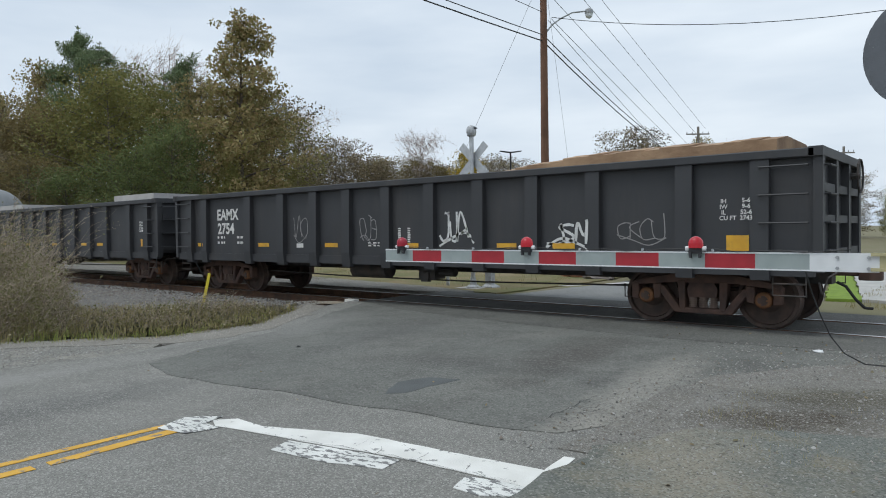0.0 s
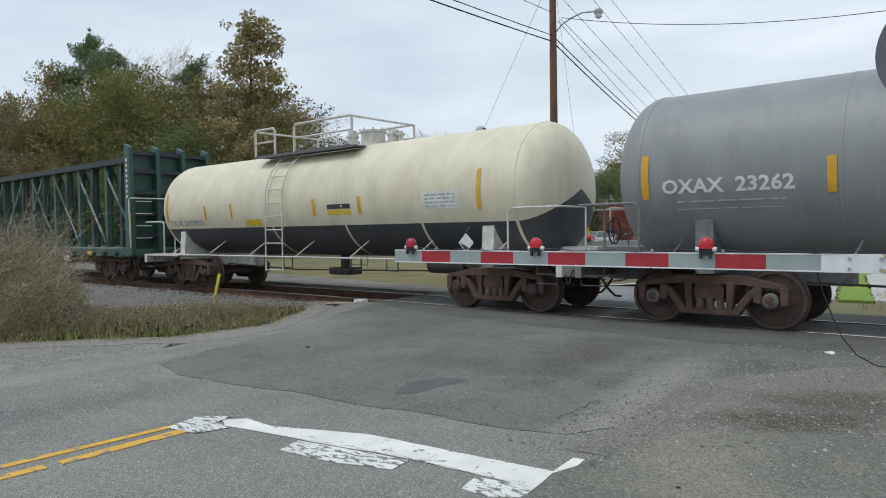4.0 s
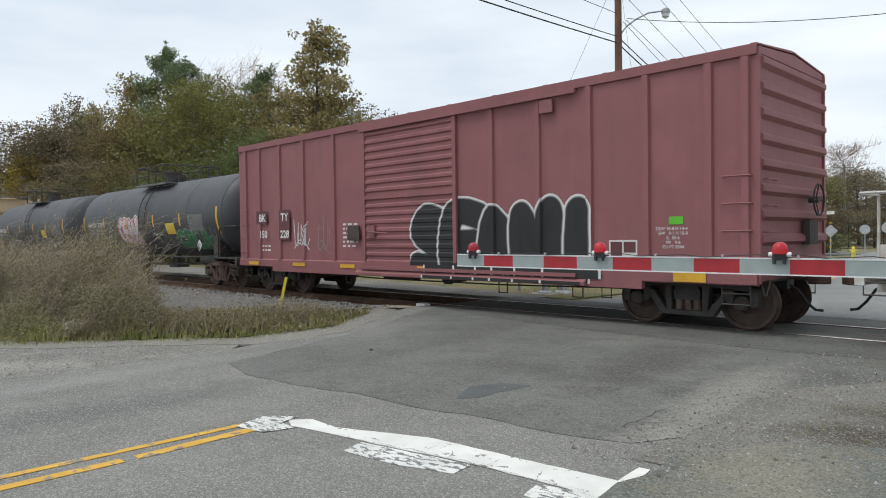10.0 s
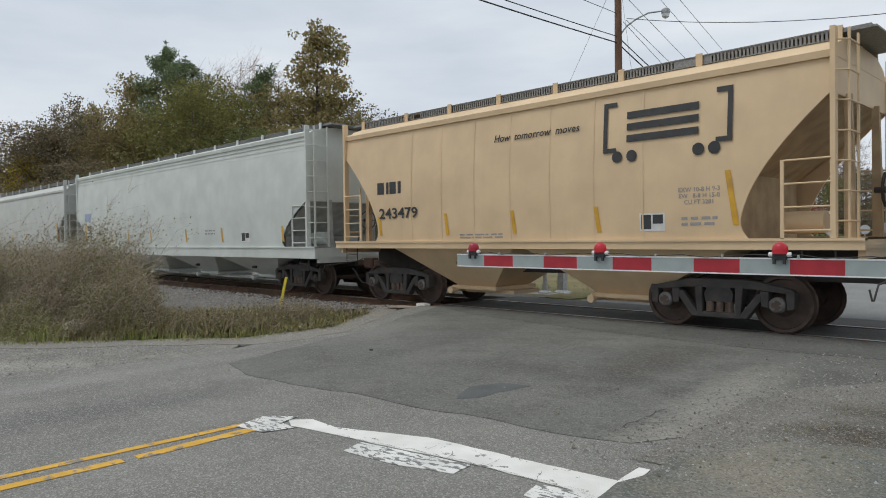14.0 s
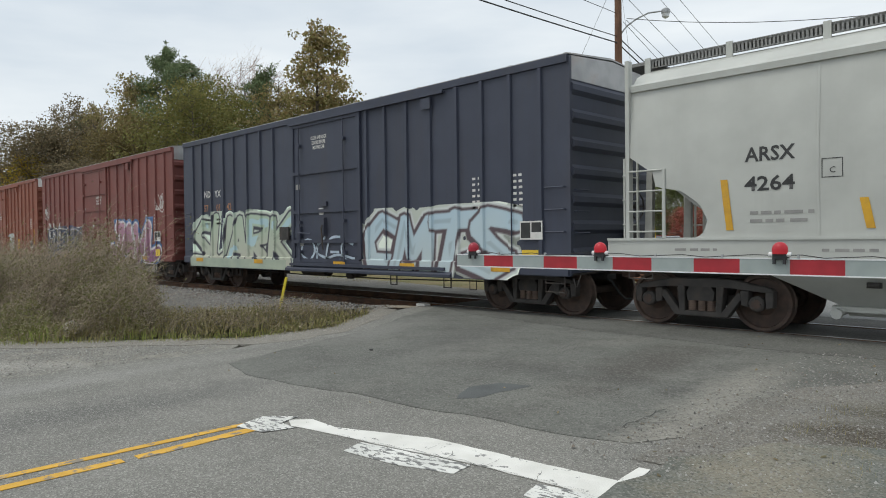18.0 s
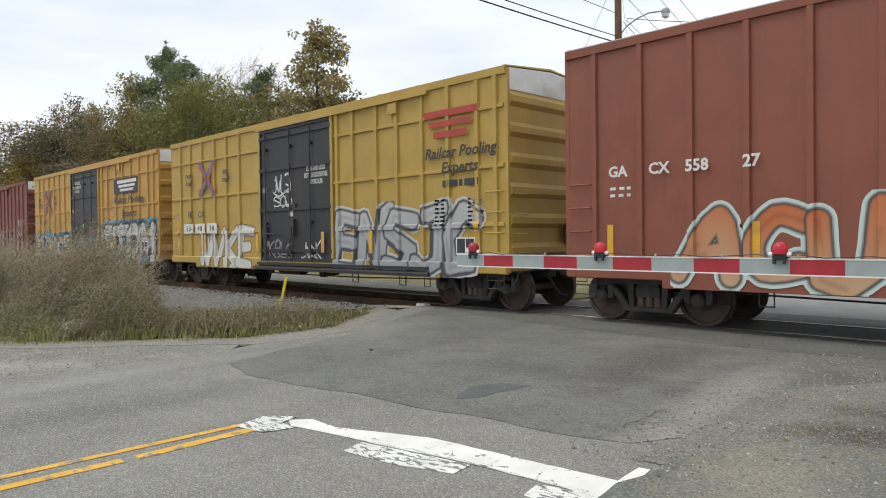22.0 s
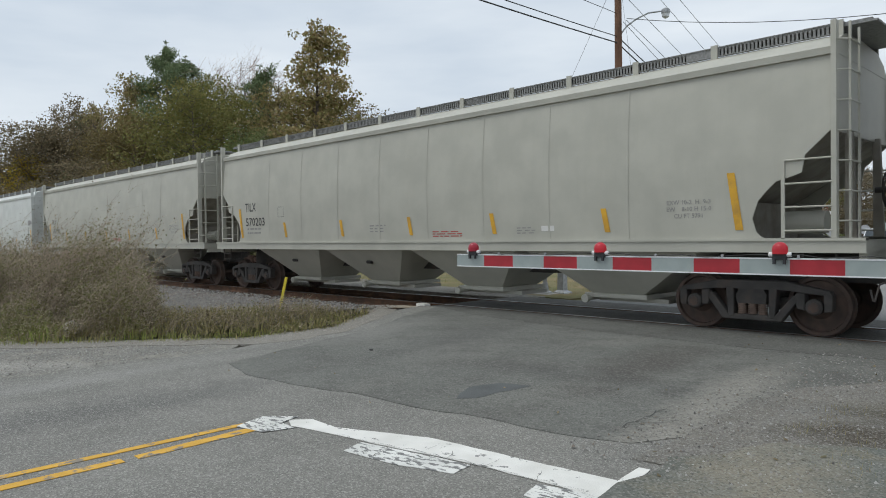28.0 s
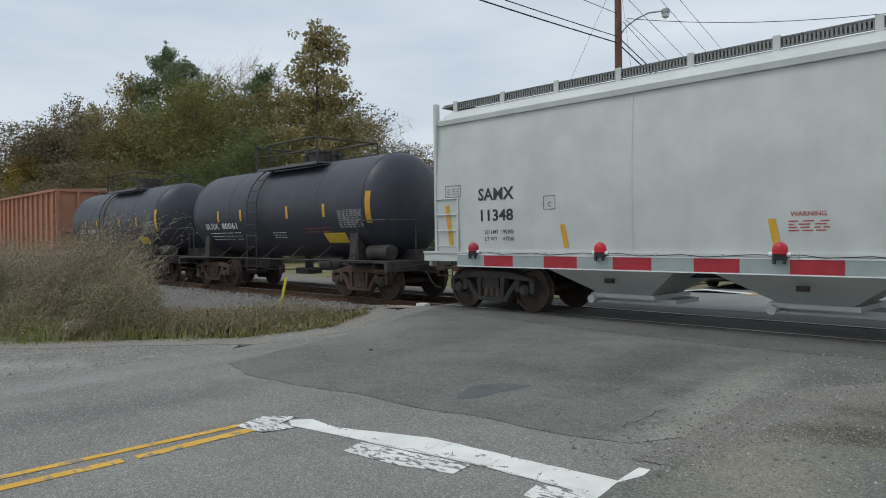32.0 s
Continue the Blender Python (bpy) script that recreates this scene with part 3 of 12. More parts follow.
# ---- track ----
def build_track():
    track = thing("track", None, None, "single railway track of rusty steel rails on timber ties", "railway track", kind="structure")
    for s in (-1, 1):
        y = TRACK_Y + s * GAUGE / 2
        bm = bmesh.new()
        add_prism(bm, [(y - 0.07, -0.175), (y + 0.07, -0.175), (y + 0.07, -0.16), (y + 0.012, -0.14), (y + 0.012, -0.045), (y + 0.036, -0.035), (y + 0.036, -0.004), (y - 0.036, -0.004), (y - 0.036, -0.035), (y - 0.012, -0.045), (y - 0.012, -0.14), (y - 0.07, -0.16)], "x", -470, 430)
        rail = part("rail", bm, RAIL_SIDE, track, "rusty brown steel rail")
        bm = bmesh.new()
        add_prism(bm, [(y - 0.03, -0.0042), (y + 0.03, -0.0042), (y + 0.026, 0.0), (y - 0.026, 0.0)], "x", -470, 430)
        part("rail_head", bm, RAIL_HEAD, rail, "shiny worn rail head")
        bm = bmesh.new()
        for k in range(40):
            x = -11.9 - 11.9 * k
            add_box(bm, x - 0.45, x + 0.45, y - 0.035, y - 0.012, -0.13, -0.05)
            add_box(bm, x - 0.45, x + 0.45, y + 0.012, y + 0.035, -0.13, -0.05)
            for b in range(6):
                add_rod(bm, (x - 0.4 + 0.16 * b, y - 0.06, -0.09), (x - 0.4 + 0.16 * b, y + 0.06, -0.09), 0.014, 6)
        part("joint_bars", bm, RAIL_SIDE, rail, "bolted rail joint bars")
    rnd = random.Random(4)
    bm = bmesh.new()
    add_prism(bm, [(-0.115, -0.17), (0.115, -0.17), (0.11, -0.008), (-0.11, 0.0)], "y", -1.3, 1.3)
    tie_mesh = finish(bm, TIE)
    bm = bmesh.new()
    for dy in (-GAUGE / 2, GAUGE / 2):
        add_box(bm, -0.09, 0.09, dy - 0.17, dy + 0.17, 0.0, 0.012)
        for sx in (-0.06, 0.06):
            for sy in (-0.1, 0.1):
                add_box(bm, sx - 0.012, sx + 0.012, dy + sy - 0.012, dy + sy + 0.012, 0.012, 0.035)
    plate_mesh = finish(bm, RAIL_SIDE)
    far = bmesh.new()
    for k in range(760):
        x = -11.55 - 0.53 * k if k < 700 else 1.2 + 0.53 * (k - 700)
        y, z, a = TRACK_Y + rnd.uniform(-0.05, 0.05), -0.19 + rnd.uniform(-0.008, 0.002), rnd.uniform(-1.5, 1.5)
        if k < 80:
            tie = again("tie", tie_mesh, track, pose(x, y, z, 0, 0, a))
            if k < 60:
                again("tie_plate", plate_mesh, tie)
        else:
            add_box(far, x - 0.11, x + 0.11, y - 1.3, y + 1.3, z - 0.17, z)
    tagged(part("far_ties", far, TIE, track, "weathered timber ties"), kind="stuff")
    return track


build_track()


def build_ballast():
    for x0, x1 in ((-470, -11.5), (0.4, 430)):
        bm = bmesh.new()
        y = TRACK_Y
        add_prism(bm, [(y - 3.4, -0.55), (y + 3.4, -0.55), (y + 3.0, -0.36), (y + 1.75, -0.215), (y - 1.75, -0.215), (y - 3.0, -0.33)], "x", x0, x1)
        thing("ballast_bed", bm, BALLAST, "bed of grey-brown crushed stone ballast", "ballast", kind="structure")
    # loose stones where the bed is seen from near by
    rng = np.random.default_rng(5)
    verts, faces = [], []
    for i in range(5200):
        x = -11.6 - 24 * rng.random() ** 1.5
        y = TRACK_Y + rng.uniform(-3.0, 2.2)
        e = abs(y - TRACK_Y)
        z = -0.215 if e < 1.75 else -0.215 - (e - 1.75) * 0.1
        r = rng.uniform(0.02, 0.045)
        q = rng.normal(size=(6, 3))
        base = np.array([[1, 0, 0], [-1, 0, 0], [0, 1, 0], [0, -1, 0], [0, 0, 1], [0, 0, -1]]) * r * rng.uniform(0.6, 1.2, (6, 1)) + q * r * 0.25
        o = len(verts)
        verts += [(x + b[0], y + b[1], z + b[2] + r * 0.3) for b in base]
        faces += [(o + a, o + b, o + c) for a, b, c in ((0, 2, 4), (2, 1, 4), (1, 3, 4), (3, 0, 4), (2, 0, 5), (1, 2, 5), (3, 1, 5), (0, 3, 5))]
    me = bpy.data.meshes.new("stones")
    me.from_pydata(verts, [], faces)
    me.materials.append(STONE)
    tagged(new("ballast_stones", me), "loose angular grey ballast stones", "ballast", kind="stuff")
    # gravel and crumbs on the verges
    verts, faces = [], []
    for i in range(26000):
        if i < 14800:
            x, y = rng.uniform(-3.1, 2.5), rng.uniform(4.2, 9.9)
            if rng.random() > 0.25 + 0.75 * math.exp(-abs(x + 2.3 - max(0, y - 7.2) * 0.55) * 1.6):
                continue
        else:
            x, y = rng.uniform(-15, -8.6), rng.uniform(0.0, 5.2)
            if x > -9.4 and rng.random() < 0.85:
                continue
        r = rng.uniform(0.004, 0.013) * (1.5 if rng.random() < 0.08 else 1.0)
        base = np.array([[1, 0, 0], [-1, 0, 0], [0, 1, 0], [0, -1, 0], [0, 0, 1]]) * r * rng.uniform(0.6, 1.3, (5, 1))
        o = len(verts)
        verts += [(x + b[0], y + b[1], (0.006 if x > -3 else -0.010) + b[2]) for b in base]
        faces += [(o + a, o + b, o + c) for a, b, c in ((0, 2, 4), (2, 1, 4), (1, 3, 4), (3, 0, 4))]
    me = bpy.data.meshes.new("crumbs")
    me.from_pydata(verts, [], faces)
    me.materials.append(STONE)
    tagged(new("loose_gravel", me), "loose gravel crumbs along the road edges", "gravel", kind="stuff")


def island_mat(name, colors, rough=0.9, bump=0.0, translucent=0.0):
    """A material whose tone differs from piece to piece of a joined mesh."""
    m = bpy.data.materials.new(name)
    m.use_nodes = True
    n, l = m.node_tree.nodes, m.node_tree.links
    p = n["Principled BSDF"]
    p.inputs["Roughness"].default_value = rough
    p.inputs["Specular IOR Level"].default_value = 0.25
    geo = n.new("ShaderNodeNewGeometry")
    ramp = n.new("ShaderNodeValToRGB")
    ramp.color_ramp.interpolation = "LINEAR"
    while len(ramp.color_ramp.elements) < len(colors):
        ramp.color_ramp.elements.new(0.5)
    for i, c in enumerate(colors):
        ramp.color_ramp.elements[i].position = i / max(1, len(colors) - 1)
        ramp.color_ramp.elements[i].color = (*c, 1)
    l.new(geo.outputs["Random Per Island"], ramp.inputs["Fac"])
    l.new(ramp.outputs["Color"], p.inputs["Base Color"])
    if translucent:
        tr = n.new("ShaderNodeBsdfTranslucent")
        l.new(ramp.outputs["Color"], tr.inputs["Color"])
        mx = n.new("ShaderNodeMixShader")
        mx.inputs[0].default_value = translucent
        l.new(p.outputs["BSDF"], mx.inputs[1])
        l.new(tr.outputs["BSDF"], mx.inputs[2])
        l.new(mx.outputs["Shader"], n["Material Output"].inputs["Surface"])
    return m


STONE = island_mat("ballast_stone", [(0.10, 0.095, 0.09), (0.32, 0.31, 0.29), (0.20, 0.17, 0.14), (0.42, 0.41, 0.39), (0.16, 0.15, 0.14)], 0.95)
build_ballast()

# white-topped block at the end of the crossing, and a flat board beside it
bm = bmesh.new()
add_prism(bm, [(-11.95, -0.2), (-11.62, -0.2), (-11.64, 0.03), (-11.93, 0.035)], "y", 10.95, 11.12)
thing("crossing_block", bm, PAINT_WHITE, "small white-painted block at the end of the crossing", "marker block")
bm = bmesh.new()
add_prism(bm, [(-12.5, 10.62), (-11.9, 10.72), (-11.75, 10.95), (-12.35, 10.88)], "z", -0.07, -0.03)
thing("board", bm, mat("bleached_wood", (0.42, 0.36, 0.28), (0.3, 0.25, 0.19), 6, 0.9), "bleached broken board lying beside the rail", "board")
bm = bmesh.new()
bmesh.ops.create_icosphere(bm, subdivisions=2, radius=0.2)
for v in bm.verts:
    v.co = Vector((v.co.x * 1.2, v.co.y * 0.8, v.co.z * 0.75)) * (1 + 0.35 * noise.noise(v.co * 4))
rock = thing("rock", bm, mat("pale_rock", (0.42, 0.39, 0.35), (0.3, 0.28, 0.25), 5, 0.95, bump=0.5), "pale grey rock in the grass at the verge", "rock")
rock.matrix_basis = pose(-13.1, 3.93, 0.06, 0, 0, 20)
bm = bmesh.new()
add_box(bm, -0.035, 0.035, -0.012, 0.012, -0.3, 0.66)
post = thing("marker_post", bm, mat("marker_yellow", (0.75, 0.62, 0.05), (0.6, 0.48, 0.04), 6, 0.5), "thin yellow plastic marker post leaning in the grass", "marker post")
post.matrix_basis = pose(-14.87, 9.15, 0.0, -2, 14, 20)
# ---- train: materials ----
def paint(name, a, rust=(0.16, 0.08, 0.045), rough=0.55, amount=0.35, scale=0.8, b=None, streaks=0.7, lo=0.5, hi=0.75):
    """Weathered car paint with rain streaks running down it."""
    return mat(name, a, b or tuple(c * 0.88 for c in a), 1.6, rough, bump=0.06, grain=14, stain=rust, stain_scale=scale, stain_amount=amount, stretch=(2.2, 2.2, 0.35), stain_lo=lo, stain_hi=hi,
               streak=tuple(0.55 * c + 0.25 * r for c, r in zip(a, rust)), streak_amount=streaks)


STEEL_DARK = mat("grimy_steel", (0.075, 0.068, 0.064), (0.045, 0.042, 0.04), 4, 0.75, 0.2, bump=0.2, stain=(0.10, 0.065, 0.045), stain_scale=2, stain_amount=0.5)
STEEL_RUST = mat("rusty_cast_steel", (0.13, 0.075, 0.055), (0.07, 0.045, 0.038), 4, 0.85, 0.1, bump=0.25, stain=(0.05, 0.04, 0.036), stain_scale=2.5, stain_amount=0.6)
WHEEL_MAT = mat("wheel_steel", (0.12, 0.082, 0.066), (0.07, 0.052, 0.045), 5, 0.7, 0.4, bump=0.1)
CAP_RUST = mat("rust_orange_cap", (0.26, 0.12, 0.05), (0.15, 0.07, 0.035), 8, 0.8, 0.2)
CAP_GREY = mat("grey_bearing_cap", (0.22, 0.21, 0.2), (0.12, 0.115, 0.11), 8, 0.6, 0.5)
HOSE = mat("black_rubber", (0.02, 0.02, 0.02), (0.012, 0.012, 0.012), 6, 0.7)
REFLECT = mat("yellow_reflector", (0.72, 0.40, 0.03), (0.6, 0.32, 0.03), 4, 0.5, bump=0.05, stain=(0.25, 0.16, 0.07), stain_scale=3, stain_amount=0.4)
STENCIL_W = mat("white_stencil", (0.72, 0.71, 0.68), (0.6, 0.59, 0.57), 6, 0.7, bump=0.05)
STENCIL_K = mat("black_stencil", (0.03, 0.03, 0.032), (0.045, 0.045, 0.045), 6, 0.6, bump=0.05)
STENCIL_R = mat("red_stencil", (0.45, 0.06, 0.05), (0.35, 0.05, 0.04), 6, 0.7, bump=0.05)
STENCIL_GREY = mat("faded_stencil", (0.32, 0.31, 0.3), (0.25, 0.245, 0.24), 6, 0.8, bump=0.05)
DECAL_Y = mat("yellow_decal", (0.75, 0.52, 0.04), (0.65, 0.45, 0.04), 5, 0.5, bump=0.03)
DECAL_G = mat("green_sticker", (0.12, 0.5, 0.03), (0.1, 0.42, 0.03), 5, 0.5, bump=0.03)
GRATE_PALE = mat("pale_galvanised_grating", (0.30, 0.30, 0.295), (0.19, 0.19, 0.185), 30, 0.6, 0.3, bump=0.4, grain=40)
GRATE = mat("galvanised_grating", (0.20, 0.20, 0.20), (0.12, 0.12, 0.12), 30, 0.6, 0.5, bump=0.4, grain=40)
GRAFFITI = bpy.data.materials.new("spray_paint")
GRAFFITI.use_nodes = True
g_n, g_l = GRAFFITI.node_tree.nodes, GRAFFITI.node_tree.links
g_col = g_n.new("ShaderNodeVertexColor")
g_col.layer_name = "paint"
g_l.new(g_col.outputs["Color"], g_n["Principled BSDF"].inputs["Base Color"])
g_n["Principled BSDF"].inputs["Roughness"].default_value = 0.6

movers = []      # (car, place along the train)
turning = []     # (wheelset, place of its axle in its truck, place along the train)

# ---- train: running gear, built once and shared ----
AXLE = 0.457
HALF_BASE = 0.92


def revolve_y(bm, profile, seg=28):
    rings = [[bm.verts.new((r * math.cos(k * math.tau / seg), y, r * math.sin(k * math.tau / seg))) for k in range(seg)] for r, y in profile]
    for a, b in zip(rings, rings[1:]):
        for k in range(seg):
            bm.faces.new((a[k], a[(k + 1) % seg], b[(k + 1) % seg], b[k]))
    bm.faces.new(rings[0][::-1])
    bm.faces.new(rings[-1])


def gear_meshes():
    made = {}
    bm = bmesh.new()
    for s in (-1, 1):
        revolve_y(bm, [(0.10, s * 0.66), (0.16, s * 0.67), (0.18, s * 0.74), (0.40, s * 0.71), (0.42, s * 0.69), (0.482, s * 0.692), (0.484, s * 0.715), (0.462, s * 0.735), (0.457, s * 0.76), (0.452, s * 0.83), (0.40, s * 0.832), (0.385, s * 0.78), (0.20, s * 0.80), (0.15, s * 0.85), (0.10, s * 0.86)])
    add_rod(bm, (0, -1.12, 0), (0, 1.12, 0), 0.075, 12)
    made["wheelset"] = finish(bm, WHEEL_MAT, True)
    for key, m in (("rust", STEEL_RUST), ("dark", STEEL_DARK)):
        bm = bmesh.new()
        b = HALF_BASE
        for k, poly in enumerate(([(-b - 0.26, 0.62), (-b - 0.22, 0.70), (-0.5, 0.83), (0.5, 0.83), (b + 0.22, 0.70), (b + 0.26, 0.62), (0.5, 0.69), (-0.5, 0.69)],
                                  [(-0.42, 0.20), (0.42, 0.20), (0.40, 0.285), (-0.40, 0.285)],
                                  [(-b + 0.16, 0.62), (-b + 0.30, 0.62), (-0.30, 0.21), (-0.45, 0.20)], [(b - 0.16, 0.62), (b - 0.30, 0.62), (0.30, 0.21), (0.45, 0.20)],
                                  [(-0.36, 0.24), (-0.27, 0.24), (-0.27, 0.72), (-0.40, 0.72)], [(0.36, 0.24), (0.27, 0.24), (0.27, 0.72), (0.40, 0.72)],
                                  [(-b - 0.25, 0.40), (-b - 0.14, 0.38), (-b - 0.13, 0.66), (-b - 0.26, 0.66)], [(b + 0.25, 0.40), (b + 0.14, 0.38), (b + 0.13, 0.66), (b + 0.26, 0.66)],
                                  [(-b + 0.13, 0.40), (-b + 0.24, 0.42), (-b + 0.26, 0.66), (-b + 0.12, 0.66)], [(b - 0.13, 0.40), (b - 0.24, 0.42), (b - 0.26, 0.66), (b - 0.12, 0.66)])):
            add_prism(bm, poly, "y", -0.075 - 0.002 * k, 0.075 + 0.002 * k)
        bmesh.ops.bevel(bm, geom=bm.edges[:], offset=0.012, segments=1, affect="EDGES")
        made["frame_" + key] = finish(bm, m)
        bm = bmesh.new()
        add_prism(bm, [(-0.22, 0.46), (0.22, 0.46), (0.24, 0.60), (0.18, 0.70), (-0.18, 0.70), (-0.24, 0.60)], "y", -1.06, 1.06)
        add_rod(bm, (0, 0, 0.70), (0, 0, 0.80), 0.2, 12)
        for s in (-1, 1):
            add_box(bm, s * 0.36 - 0.05, s * 0.36 + 0.05, -0.75, 0.75, 0.36, 0.44)
            for e in (-1, 1):
                add_box(bm, s * 0.40 - 0.04, s * 0.40 + 0.07, e * 0.76 - 0.06, e * 0.76 + 0.06, 0.30, 0.56)
        made["bolster_" + key] = finish(bm, m)
    bm = bmesh.new()
    for cx in (-0.16, 0.0, 0.16):
        for k in range(6):
            add_rod(bm, (cx, 0, 0.295 + 0.03 * k), (cx, 0, 0.311 + 0.03 * k), 0.072, 10)
        add_rod(bm, (cx, 0, 0.29), (cx, 0, 0.47), 0.05, 8)
    made["spring"] = finish(bm, mat("dusty_spring_steel", (0.2, 0.14, 0.11), (0.12, 0.085, 0.07), 8, 0.8, bump=0.1))
    for key, m in (("rust", CAP_RUST), ("grey", CAP_GREY), ("dark", STEEL_DARK)):
        bm = bmesh.new()
        revolve_y(bm, [(0.125, 0.09), (0.125, -0.02), (0.10, -0.045), (0.05, -0.05)], 14)
        for k in range(3):
            a = k * math.tau / 3
            add_rod(bm, (0.065 * math.cos(a), -0.04, 0.065 * math.sin(a)), (0.065 * math.cos(a), -0.068, 0.065 * math.sin(a)), 0.016, 6)
        made["cap_" + key] = finish(bm, m)
    bm = bmesh.new()
    add_box(bm, -0.75, 0.0, -0.07, 0.07, 0.80, 0.96)
    add_prism(bm, [(0.0, -0.12), (0.16, -0.15), (0.30, -0.10), (0.32, 0.0), (0.22, 0.03), (0.20, 0.13), (0.06, 0.14), (0.0, 0.10)], "z", 0.74, 1.02)
    bmesh.ops.bevel(bm, geom=bm.edges[:], offset=0.015, segments=1, affect="EDGES")
    made["coupler"] = finish(bm, STEEL_RUST)
    bm = bmesh.new()
    add_pipe(bm, [(0, -0.33, 0.72), (0.12, -0.33, 0.66), (0.25, -0.31, 0.46), (0.36, -0.27, 0.34), (0.45, -0.2, 0.33)], 0.024)
    made["hose"] = finish(bm, HOSE, True)
    bm = bmesh.new()
    add_pipe(bm, [(0.02, -1.42, 0.78), (0.05, -1.4, 0.62), (0.06, -1.36, 0.62), (0.1, -1.3, 0.84), (0.12, -0.2, 0.92), (0.12, 0.0, 1.0)], 0.014)
    made["lever"] = finish(bm, STEEL_DARK, True)
    bm = bmesh.new()
    add_pipe(bm, [(-0.22, 0, 0.0), (-0.22, 0, -0.34), (0.22, 0, -0.34), (0.22, 0, 0.0)], 0.016)
    add_rod(bm, (-0.22, 0, -0.17), (0.22, 0, -0.17), 0.014, 6)
    made["step"] = finish(bm, STEEL_DARK)
    bm = bmesh.new()
    for k in range(10):
        a, c = k * math.tau / 10, (k + 1) * math.tau / 10
        add_rod(bm, (0, 0.27 * math.cos(a), 0.27 * math.sin(a)), (0, 0.27 * math.cos(c), 0.27 * math.sin(c)), 0.016, 6)
    for k in range(4):
        a = k * math.tau / 4
        add_rod(bm, (-0.05, 0, 0), (0, 0.27 * math.cos(a), 0.27 * math.sin(a)), 0.012, 6)
    add_rod(bm, (-0.16, 0, 0), (0, 0, 0), 0.05, 8)
    made["handwheel"] = finish(bm, STEEL_DARK)
    return made


GEAR = gear_meshes()


def add_truck(car, x, u, tone="dark", cap="grey"):
    truck = again("truck", GEAR["bolster_" + tone], car, pose(x, 0, 0))
    for s in (-1, 1):
        again("side_frame", GEAR["frame_" + tone], truck, pose(0, s * 0.99, 0))
        again("spring_nest", GEAR["spring"], truck, pose(0, s * 0.99, 0))
        for a in (-HALF_BASE, HALF_BASE):
            again("bearing_cap", GEAR["cap_" + cap], truck, pose(a, s * 1.06, AXLE, 0, 0, 0 if s < 0 else 180))
    for a in (-HALF_BASE, HALF_BASE):
        turning.append((again("wheelset", GEAR["wheelset"], truck, pose(a, 0, AXLE)), a, u + x))


def add_ends(car, half, reach=0.55, steps=True, step_mat=None, step_x=0.35, step_z=0.85):
    """Couplers, air hoses, cut levers and sill steps at both ends of a car."""
    for s in (1, -1):
        turn = 0 if s > 0 else 180
        again("coupler", GEAR["coupler"], car, pose(s * (half + reach - 0.25), 0, 0, 0, 0, turn))
        again("air_hose", GEAR["hose"], car, pose(s * (half + 0.05), 0, 0, 0, 0, turn))
        again("cut_lever", GEAR["lever"], car, pose(s * half, 0, 0, 0, 0, turn))
        if steps:
            for e in (-1, 1):
                again("sill_step", GEAR["step"], car, pose(s * (half - step_x), e * 1.48, step_z))


def add_underframe(car, half, z0=0.62, z1=0.98, rig=True, material=None):
    bm = bmesh.new()
    add_box(bm, -half + 0.05, half - 0.05, -0.16, 0.16, z0, z1)
    part("center_sill", bm, material or STEEL_DARK, car)
    if rig:
        bm = bmesh.new()
        add_rod(bm, (-1.6, -0.85, 0.72), (-0.5, -0.85, 0.72), 0.2, 12)
        part("air_reservoir", bm, STEEL_DARK, car, "black brake air reservoir", True)
        bm = bmesh.new()
        add_box(bm, 0.5, 0.95, -1.0, -0.65, 0.55, 0.85)
        add_box(bm, 0.6, 0.8, -1.05, -0.95, 0.5, 0.7)
        add_rod(bm, (0.95, -0.8, 0.7), (1.35, -0.8, 0.7), 0.09, 8)
        part("brake_valve", bm, STEEL_DARK, car, "cast brake valve")
        bm = bmesh.new()
        add_pipe(bm, [(-half + 1.0, -0.55, 0.60), (-2, -0.7, 0.52), (2, -0.7, 0.52), (half - 1.0, -0.55, 0.60)], 0.018)
        add_pipe(bm, [(-half + 2.6, -0.9, 0.62), (-half + 2.6, -0.9, 0.40), (-half + 2.8, -0.9, 0.40), (-half + 2.8, -0.9, 0.62)], 0.014)
        add_pipe(bm, [(half - 3.1, -0.9, 0.62), (half - 3.1, -0.9, 0.40), (half - 2.9, -0.9, 0.40), (half - 2.9, -0.9, 0.62)], 0.014)
        part("brake_rod", bm, STEEL_DARK, car)


def add_ladder(car, x0, x1, y, zs, material, name="ladder", stand=0.06):
    """Rungs at the heights zs between two stiles, on the face y (negative is the side towards the road)."""
    s = -1 if y < 0 else 1
    bm = bmesh.new()
    add_pipe(bm, [(x0, y, 0), (x0, y + s * stand, 0), (x1, y + s * stand, 0), (x1, y, 0)], 0.014, 5)
    rung = finish(bm, material)
    for z in zs:
        again("grab_iron", rung, car, pose(0, 0, z))


def add_end_ladder(car, x, y0, y1, zs, material):
    s = 1 if x > 0 else -1
    bm = bmesh.new()
    add_pipe(bm, [(x, y0, 0), (x + s * 0.07, y0, 0), (x + s * 0.07, y1, 0), (x, y1, 0)], 0.014, 5)
    rung = finish(bm, material)
    for z in zs:
        again("end_grab_iron", rung, car, pose(0, 0, z))


# ---- train: lettering, plates and spray paint, laid onto the side by surf(x, z) = half width ----
text_cache = {}


